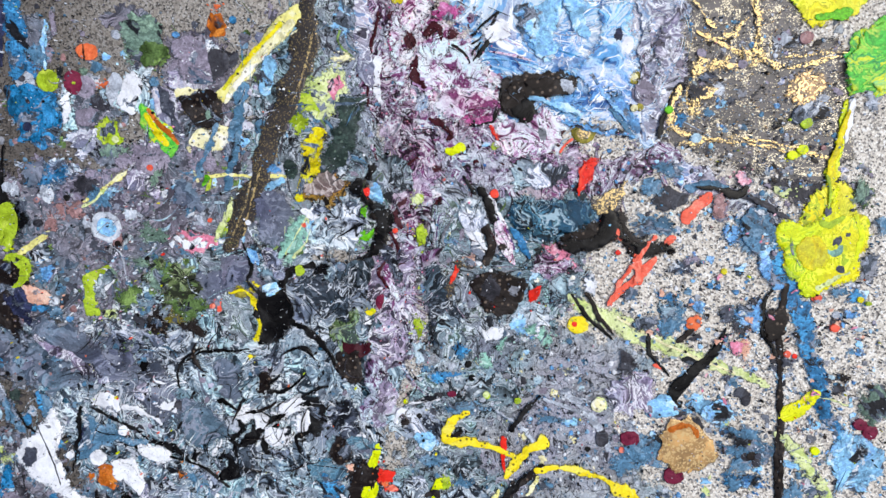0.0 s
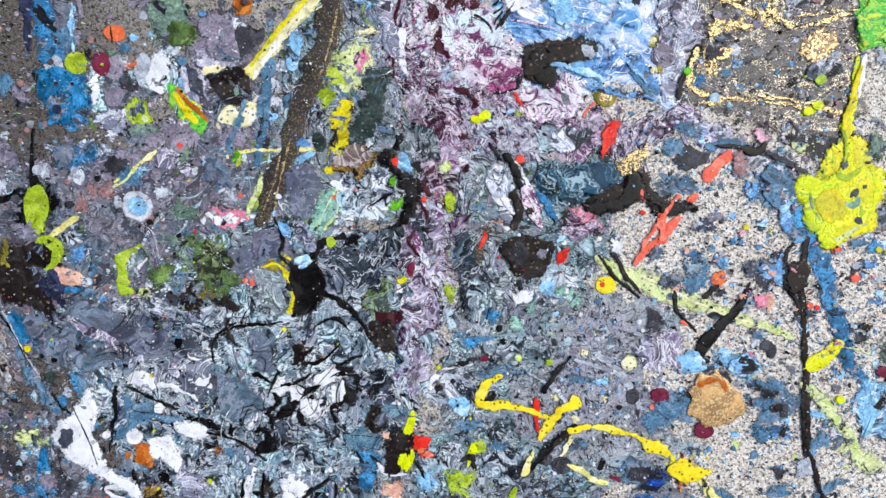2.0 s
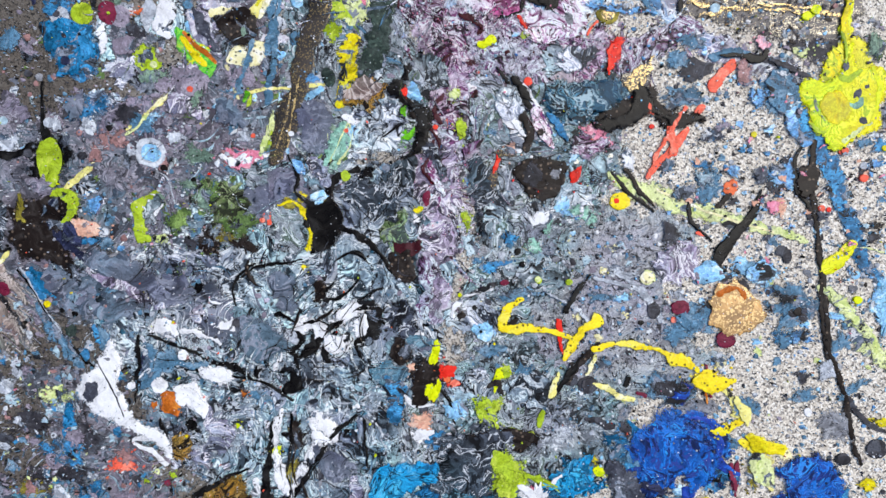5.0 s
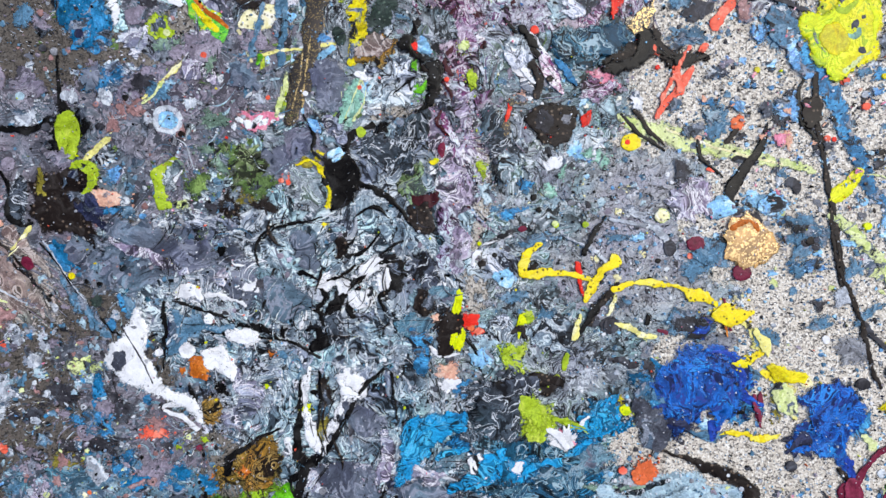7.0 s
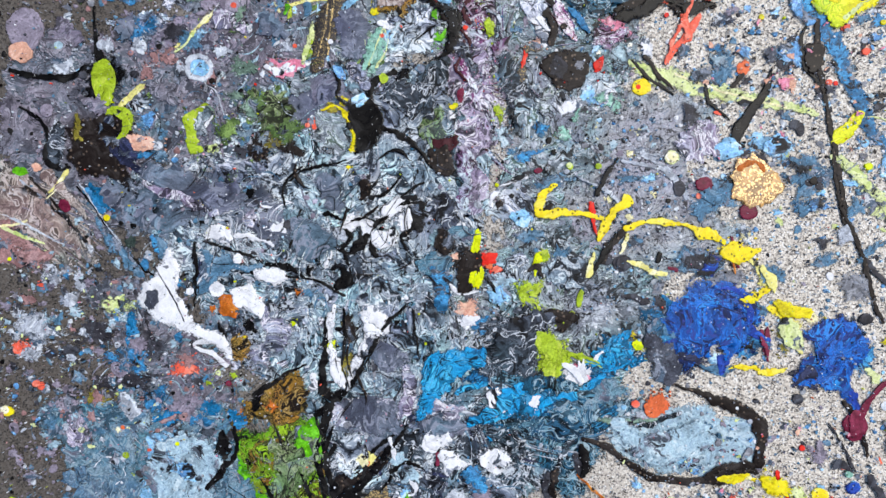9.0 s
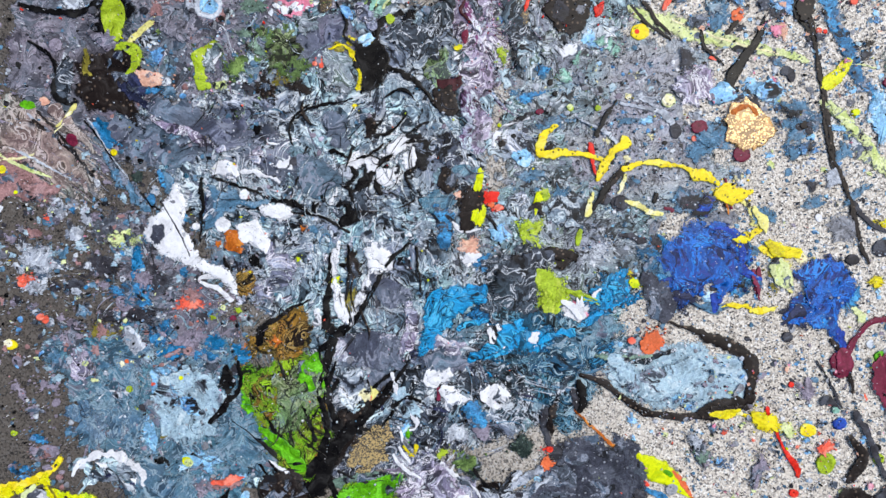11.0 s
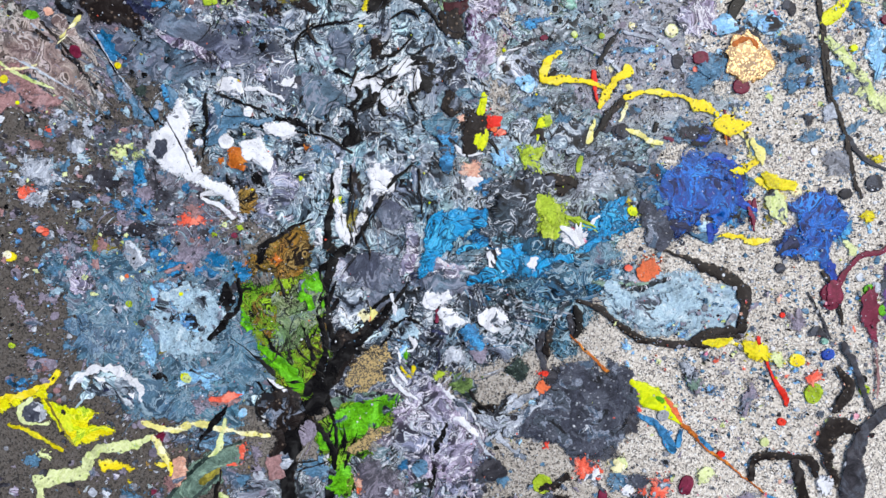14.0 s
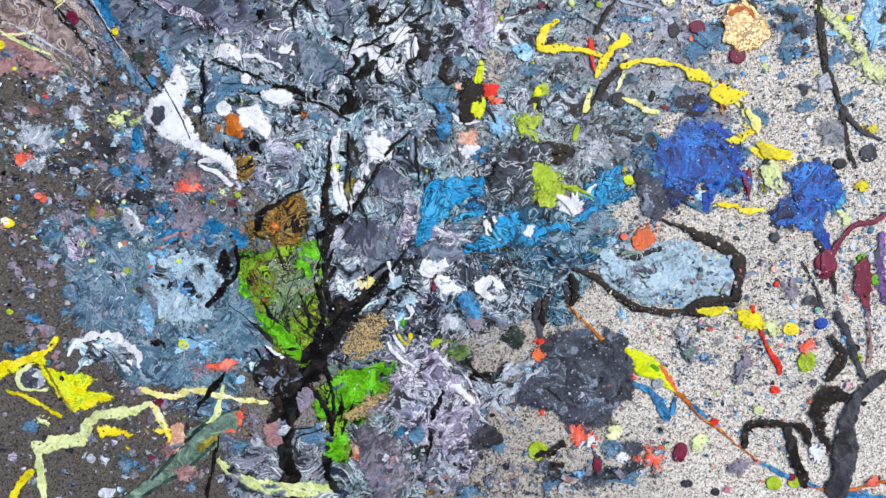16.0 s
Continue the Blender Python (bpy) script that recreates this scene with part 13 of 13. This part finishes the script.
streak("paint_streak", "spotyellow", 0.5, [(47.4, -113.2, 3.6), (64.8, -112.1, 4.6), (80.7, -117, 3.6), (90.6, -122.3, 5.6), (102.1, -130.9, 2.6)], 0.45)
streak("paint_streak", "paleyellow", 0.5, [(120.3, -145.7, 3), (124.3, -156.9, 5.3), (124.9, -162.6, 2.3)], 0.45)
streak("paint_streak", "paleyellow", 0.5, [(29.6, -123.4, 2.3), (26, -132.7, 3.9), (23.1, -136.9, 2.3)], 0.45)
streak("paint_streak", "paleyellow", 0.5, [(46.7, -131.1, 2.3), (58.1, -138, 3.9), (68, -143.1, 2.6)], 0.45)
streak("paint_streak", "paleyellow", 0.5, [(49.3, -116.4, 1.6), (43.6, -127, 2.3)], 0.45)
puddle("paint_splat", "spotyellow", 0.5, [(100.1, -133.6), (118.4, -133.6), (121.9, -138.4), (110.7, -142.4), (99.5, -138.7)], 0.5)
streak("paint_streak", "black", 0.3, [(43.3, -114.9, 1.6), (35.2, -125.8, 3.9), (28.1, -134.3, 2.3)], 0.4)
blob("paint_drop", "charcoal", 0.3, 44.9, -132.1, 4.2, 3.8, -8.3, 0.1)
streak("paint_streak", "red", 0.3, [(31.7, -95.3, 3.6), (31.5, -104, 2.6), (32.4, -114.6, 1)], 0.4)
blob("paint_splat", "brownblack", 0.3, 7.2, -94.7, 2.9, 1.9, 11.8, 0.3)
blob("paint_splat", "yellow", 0.3, 111.3, -164.3, 4.6, 2.6, -8.3, 0.4)
puddle("paint_splat", "yellow", 0.3, [(124.4, -166.9), (132.6, -168.4), (144.4, -173.1), (141.2, -180), (129.9, -176.3)], 0.5)
streak("paint_streak", "burgundy", 0.3, [(114.5, -184.7, 1.3), (116.2, -192.3, 2.3), (116.7, -199.7, 1)], 0.3)
puddle("paint_splat", "palelime_stirred", 0.3, [(124.6, -178.5), (134.7, -178.4), (138.7, -192.3), (128.4, -194.8)], 0.7)
streak("paint_streak", "rust", 0.3, [(102.8, -138.9, 0.7), (104.7, -142.5, 1.3), (105, -148.1, 0.7)], 0.3)
blob("paint_splat", "goldleaf", 0.4, 120.4, -98.8, 12.4, 13.7, -8.1, 0.25, label="round pale gold bronze paint splat on concrete")
streak("paint_streak", "rust_stirred", 0.3, [(113.7, -91.3, 2), (123.3, -88.5, 3.9), (128.2, -95, 2)], 0.6, label="rust stain", part="stain")
blob("paint_stain", "charcoal", 0.3, 125.7, -88.2, 5.9, 2.6, -8.1, 0.5)
puddle("marbled_patch", "m_teal", 0.3, [(-47.2, -204.6), (-29.8, -198.9), (-11.5, -210), (16.5, -200.8), (21.2, -214.9), (5.9, -229.4), (-14.2, -229.8), (-32.8, -220.2)], 1.3)
puddle("marbled_patch", "m_dark", 0.3, [(-43.5, -178.6), (-25.9, -171.2), (-12.7, -183.2), (-17.1, -190.8), (-35.2, -189.8)], 1)
puddle("marbled_patch", "m_dark", 0.3, [(-38.2, -152.9), (-23.2, -151.8), (-4.2, -157.9), (-12.5, -169.9), (-32, -167)], 1)
puddle("marbled_patch", "m_dust", 0.3, [(-12.7, -194.8), (6.2, -202.6), (23.9, -195.3), (42.6, -204.8), (21.2, -214.9), (-5.4, -214.3)], 1)
puddle("paint_splat", "m_azure", 0.6, [(-76.5, -173.7), (-69.6, -164.8), (-58.3, -166.4), (-50, -177.6), (-60.6, -182.7), (-69.6, -187.9), (-78.9, -199.2), (-82.8, -198.6), (-78.4, -186.6)], 0.7)
blob("paint_splat", "charcoal", 0.3, -67.8, -168.3, 3.9, 2.3, -8.4, 0.4)
streak("paint_streak", "m_azure", 0.5, [(-46.2, -208.8, 1.6), (-34.2, -206.6, 4), (-22.7, -195, 7.2), (-16.9, -189.2, 2.6)], 0.6)
streak("paint_streak", "m_azure", 0.3, [(25.2, -185.5, 2.6), (32.8, -178.3, 8.6), (42, -184.6, 4.6)], 0.6)
streak("paint_streak", "white_stirred", 0.3, [(20.5, -183.1, 2.6), (26.1, -178.9, 1.6)], 0.5)
streak("paint_streak", "skyblue", 0.3, [(-68.7, -169.9, 2.6), (-59.4, -174.5, 4.6), (-53.4, -178.7, 2)], 0.6)
puddle("paint_splat", "white_stirred", 0.3, [(-38.7, -190.9), (-30.8, -193.8), (-31.5, -203.7), (-39.1, -205.9), (-43.1, -198.6)], 0.7)
blob("paint_splat", "black", 0.3, -36.3, -197.9, 3, 3.3, -8.5, 0.5)
blob("paint_splat", "white", 0.3, 12.9, -190.3, 4.6, 7.3, -28.5, 0.5)
streak("paint_streak", "pink_stirred", 0.3, [(11.7, -186.8, 2), (17.3, -194.3, 3)], 0.5)
puddle("paint_splat", "lime_stirred", 0.3, [(-7.6, -170.6), (2.5, -168.8), (6.1, -179.3), (-0.4, -190), (-9, -192)], 0.9)
streak("paint_streak", "lime", 0.3, [(6.3, -177.7, 2), (15.8, -180.7, 2.6), (23.5, -185.9, 1.3)], 0.4)
blob("paint_splat", "orange", 0.3, 51.4, -214.5, 5.3, 6, -33.5, 0.45)
blob("paint_drop", "coral", 0.3, 40, -212.1, 2.3, 2.1, -8.5, 0.1)
blob("paint_splat", "acid", 0.3, 45.3, -179.1, 3.3, 2.6, -8.4, 0.4)
puddle("marbled_patch", "m_smoke", 0.3, [(-81.5, -201.2), (-66.2, -198.4), (-51.4, -210.7), (-58.9, -216.3), (-75.1, -213.8)], 1)
puddle("paint_splat", "white_stirred", 0.3, [(-80.4, -209.7), (-70.7, -206.1), (-65.4, -215.3), (-72.7, -219.9), (-79.1, -218.2)], 0.6)
puddle("paint_splat", "white_stirred", 0.3, [(-74.7, -222.3), (-66.3, -221.8), (-62.9, -232.4), (-71.5, -234.5)], 0.6)
blob("paint_splat", "white_stirred", 0.3, -45.1, -231.8, 6, 6, -8.7, 0.5)
streak("paint_streak", "black", 0.3, [(-103.9, -229.5, 2), (-93.2, -224.5, 3), (-85.6, -229, 1.7)], 0.6)
blob("paint_splat", "blue_stirred", 0.3, -57.1, -238.4, 5.3, 6.6, -8.7, 0.5)
blob("paint_stain", "paleblue_stirred", 0.3, -28.5, -189.1, 6.6, 3.9, 21.5, 0.5)
streak("paint_streak", "black", 0.3, [(5.9, -229.4, 2.7), (7.4, -243.2, 5.3), (3.2, -249.3, 2.7)], 0.5)
streak("paint_streak", "brownblack", 0.3, [(-9, -240.7, 3.3), (-13.7, -250.1, 4.7), (-13.2, -258.6, 2.7)], 0.5)
puddle("paint_splat", "slate_stirred", 0.3, [(49.8, -175.8), (65.7, -181.5), (66.4, -201.6), (53.1, -201.3), (49.7, -189.1)], 1)
puddle("paint_splat", "paleblue_stirred", 0.3, [(27.3, -219.2), (49.5, -229.3), (76.2, -230), (77.9, -243.7), (56.8, -250.7), (34.6, -240.5)], 1)
streak("paint_smear", "sage_stirred", 0.3, [(17.5, -217.7, 3.3), (33.8, -220.9, 4.6), (50.4, -222, 2.7)], 0.5)
puddle("marbled_patch", "m_blue", 0.5, [(60.9, -167.5), (72.7, -153.3), (87.3, -148.2), (105.7, -160.8), (113.6, -178.6), (104.6, -191.3), (81.2, -191.1), (65.3, -184.8)], 1.6)
streak("paint_smear", "deepblue_stirred", 0.3, [(79.9, -148.8, 4.6), (90.7, -142.1, 7.9), (99.7, -136.8, 3.3)], 0.6)
streak("paint_smear", "dustblue_stirred", 0.3, [(51.8, -172.8, 6.6), (62.5, -167.7, 11.2), (69.4, -178.7, 6.6)], 0.6)
streak("paint_smear", "m_blue", 0.3, [(84.6, -164.3, 4), (98.5, -159.8, 7.2), (107.1, -171, 3.3)], 0.6)
streak("paint_smear", "navy_stirred", 0.3, [(76.8, -173.1, 5.3), (87.6, -179.7, 7.9), (101.8, -186.8, 3.3)], 0.6)
streak("paint_streak", "cornflower_stirred", 0.3, [(69, -182, 2), (77.6, -179.9, 4), (79.6, -190.2, 2)], 0.6)
puddle("marbled_patch", "m_blue", 0.5, [(140.1, -189.2), (149.6, -180.5), (163.2, -179.2), (168.3, -193.3), (159.7, -208.8), (144.4, -209.9)], 1.4)
blob("paint_splat", "navy_stirred", 0.3, 154.2, -197.9, 7.3, 5.3, -38.4, 0.5)
blob("paint_splat", "orange", 0.3, 52.1, -213.9, 4.6, 6, -33.5, 0.45)
# -- faded dabs on sand and dark concrete --
flecks("pale_dabs", 260, ["mauve_stirred", "palegrey_stirred", "coral_stirred", "palelime_stirred", "dustblue_stirred", "cornflower_stirred", "grey_stirred", "peach_stirred", "pink_stirred"], [(108.9, -311.4, 91.2, 66.6), (136.8, -273, 59.2, 45.2)], (0.5, 2.4), 91, "pale mauve, coral and lime paint dabs on sandy concrete")
flecks("grey_dabs", 240, ["slate_stirred", "mauve_stirred", "grey_stirred", "m_mixed", "palegrey_stirred", "m_mauve", "rose_stirred", "dustblue_stirred"], [(-17.5, -350.7, 80.4, 17.5), (-92.2, -340.1, 41.4, 20.7)], (0.8, 3.6), 92, "grey and mauve paint dabs trodden into sandy concrete")
flecks("pool_dabs", 90, ["palegrey_stirred", "dustblue_stirred", "grey_stirred", "mauve_stirred", "palelime_stirred", "charcoal"], [(57.6, -245.4, 37.6, 13.7)], (0.4, 1.8), 93, "small grey and lime dabs on the pale blue pool")
flecks("sandy_dabs", 200, ["mauve_stirred", "pink_stirred", "slate_stirred", "cornflower_stirred", "grey_stirred", "peach_stirred", "paleblue_stirred", "brownblack"], [(153.2, -44.7, 60.9, 66.5)], (0.5, 2.2), 94, "small mauve, pink and blue dabs on sandy concrete")
flecks("gritty_dabs", 300, ["mauve_stirred", "palegrey_stirred", "rose_stirred", "paleblue_stirred", "dustblue_stirred", "cornflower_stirred", "charcoal", "palelime_stirred"], [(-269.9, -135.3, 56.9, 63.2)], (0.5, 2.8), 95, "faded mauve, rose and blue dabs on dark concrete")
blob("paint_stain", "palegrey_stirred", 0.3, 68.3, -277.9, 4.8, 9, 7.4, 0.5)
blob("paint_stain", "mauve_stirred", 0.3, 103.2, -296.6, 3.5, 9.1, -27.6, 0.5)
streak("paint_streak", "coral", 0.3, [(142.2, -293, 1.4), (146.8, -288.3, 2.8)], 0.4)
puddle("paint_splat", "yellow", 0.4, [(78.6, -261.2), (89.2, -258.8), (99.2, -262.9), (89.2, -266.8), (79.9, -264.9)], 0.4)
blob("paint_splat", "yellow", 0.3, 112.4, -271.6, 9, 5.5, -32.5, 0.4)
blob("paint_stain", "palelime_stirred", 0.3, 120.8, -276.1, 7, 4.9, -7.5, 0.5)
puddle("paint_splat", "brownblack", 0.3, [(71.8, -259.3), (84.3, -255.7), (99.6, -259.5), (102.7, -263.3), (88.6, -265), (76.4, -265.8)], 0.5)
blob("paint_splat", "burgundy", 0.3, 161, -243.2, 5.5, 8.3, -27.3, 0.2)
streak("paint_streak", "charcoal", 0.3, [(144.3, -267, 2.1), (148.8, -264.1, 4.9), (154.5, -271.2, 3.1)], 0.5)
blob("paint_drop", "mint", 0.3, 152.8, -270.9, 2.4, 2.2, -7.5, 0.1)
blob("paint_splat", "burgundy", 0.3, 182.2, -254.6, 4.9, 10.4, -17.3, 0.35)
streak("paint_streak", "rose", 0.3, [(183.2, -279.1, 1.1), (183.3, -296.7, 1.8), (181.5, -310.6, 1.1)], 0.3)
blob("marbled_patch", "m_mixed", 0.3, -47.2, -293.7, 11.6, 9.6, -27.7, 0.5)
streak("paint_smear", "palegrey_stirred", 0.3, [(-56.8, -302.9, 3.4), (-38.8, -294.9, 6.9), (-16.9, -283.9, 3.4)], 0.6)
streak("paint_smear", "slate_stirred", 0.3, [(19.9, -261.1, 3.4), (25.6, -272.3, 8.2), (27.6, -286.4, 4.8)], 0.6)
blob("marbled_patch", "m_lav", 0.3, -74.5, -307.4, 10.3, 13.7, -37.8, 0.5)
# -- last thin runs over everything --
threads("thin_runs", 40, ["black", "charcoal", "m_white", "m_dark", "black"], [(-131.7, -58.3, 99, 60), (-45.3, -34.1, 40.5, 80.9)], (0.3, 1.0), 30, 51, "thin black and white paint runs over the pours", 22)
threads("thin_runs", 80, ["charcoal", "m_white", "mauve", "grey", "moss", "m_dark", "dustblue"], [(-125.9, 51.8, 86.8, 72.3), (-59.8, 62.1, 45.1, 67.6)], (0.18, 0.8), 12, 52, "thin many-coloured paint runs on the floor", 17)
threads("thin_runs", 110, ["black", "maroon", "m_white", "mauve", "m_purple", "charcoal"], [(7, 61.2, 44, 66), (28.9, -11, 44.7, 44.7)], (0.18, 0.7), 12, 53, "thin plum and black paint runs on the floor", 17)
threads("black_branches", 46, ["black", "brownblack"], [(-156.4, -261.8, 23.2, 56.3), (-128.3, -177.9, 19.6, 29.4)], (0.4, 2.2), 26, 57, "black branching paint runs over green and white paint", 14, (0.3, 2.0))
threads("black_branches", 18, ["black", "brownblack"], [(-97.4, -93.7, 29.1, 25.8)], (0.4, 2.2), 22, 58, "black branching paint runs over white paint", 12, (1.2, 1.2))
threads("black_branches", 16, ["black", "brownblack"], [(-44.9, -16.8, 31.6, 46), (-95.9, -58, 47.4, 26.7)], (0.4, 2.6), 24, 59, "black branching paint runs over grey paint", 14)
threads("thin_runs", 60, ["black", "charcoal", "m_white", "black", "m_dark", "dustblue"], [(-128.5, -119.3, 108.8, 96), (-30.3, -164.9, 65.3, 65.3)], (0.18, 0.75), 17, 54, "thin black and white paint runs over the pours", 22)
threads("thin_runs", 90, ["m_white", "mauve", "dustblue", "charcoal", "m_dust"], [(-228.1, -180.8, 70.2, 70.2)], (0.18, 0.8), 12, 55, "thin dusty blue paint runs on the floor", 17)
# -- last fine spray --
specks("late_spatter", 1100, ["charcoal", "black", "grey", "palegrey", "white", "dustblue", "skyblue"], [EAST], (0.2, 0.8), 61, "fine black and white paint specks over the splats")
specks("late_spatter", 1000, ["charcoal", "palegrey", "mauve", "black", "dustblue", "grey"], [WEST], (0.2, 0.9), 62, "fine mauve and grey paint specks over the splats")
specks("late_spatter", 1300, ["white", "black", "palegrey", "charcoal", "black", "dustblue"], [MIDDLE], (0.18, 0.8), 63, "fine black and white paint specks over the pours")
specks("bright_spatter", 260, ["red", "coral", "yellow", "lime", "orange", "pink", "acid"], [EAST, WEST, MIDDLE], (0.2, 0.8), 44, "fine red, yellow and lime paint specks")
specks("pinhead_spray", 4200, ["white", "black", "palegrey", "charcoal", "m_white", "brownblack"], [MIDDLE], (0.12, 0.42), 64, "pinhead black and white paint specks over the pours", 0.05)
specks("pinhead_spray", 2200, ["white", "charcoal", "palegrey", "black"], [EAST], (0.12, 0.42), 65, "pinhead black and white paint specks on concrete", 0.05)
specks("pinhead_spray", 2200, ["white", "charcoal", "palegrey", "black", "mauve"], [WEST], (0.12, 0.45), 66, "pinhead black and white paint specks on concrete", 0.05)
specks("plum_spray", 1500, ["white", "palegrey", "maroon", "black", "pink", "m_purple"], [(-3.7, 88.3, 35.6, 41.1), (34.4, 47.3, 65.7, 16.4), (-17.8, -22.5, 17.1, 57)], (0.12, 0.5), 67, "pinhead white and plum paint specks over plum paint", 0.05)
specks("gold_spray", 900, ["goldleaf", "palegrey", "charcoal"], [(153.8, 75.1, 41.6, 41.6)], (0.12, 0.35), 68, "pinhead pale gold specks on dark lacquer", 0.04)
# -- broad azure runs --
puddle("paint_splat", "m_azure", 0.4, [(-74.2, -169.5), (-56.8, -166.6), (-42.5, -170.5), (-46, -179.3), (-59.1, -184.1), (-68.5, -192.7), (-81, -205), (-85.6, -205.3), (-76.1, -188.4)], .8)
streak("paint_smear", "m_azure", 0.4, [(-55.7, -208.4, 3.3), (-38.3, -201.8, 9.8), (-25.7, -193.6, 13.1), (-20.2, -189.4, 4.6)], .6)
streak("paint_streak", "m_azure", 0.3, [(-13.9, -205.2, 2.6), (1.6, -200.6, 6.6), (15.3, -197.5, 4.6), (25.9, -192.3, 2.3)], .6)
streak("paint_smear", "m_teal", 0.3, [(-39.3, -183.5, 4.6), (-13.7, -190.3, 9.9), (17.9, -202.9, 7.9)], .7)
puddle("paint_splat", "m_dark", 0.4, [(-36, -170.7), (-25.6, -154), (-11.7, -147.7), (10.9, -151.4), (5, -159.8), (-7.6, -167.9), (-14.1, -180.3), (-29.5, -184.8)], 1.0)
blob("paint_blotch", "lime", 0.4, -3.1, -171.8, 8.5, 9.8, -7.6, .6)
streak("paint_streak", "brownblack", 0.3, [(-22.6, -156.1, 3.3), (-5.8, -153.4, 7.2), (13.5, -157.6, 3.9)], .5)
streak("paint_streak", "white", 0.3, [(2.2, -182.5, 2.6), (8.3, -186.6, 4.6), (12.2, -195.4, 2.6)], .5)
thrown()
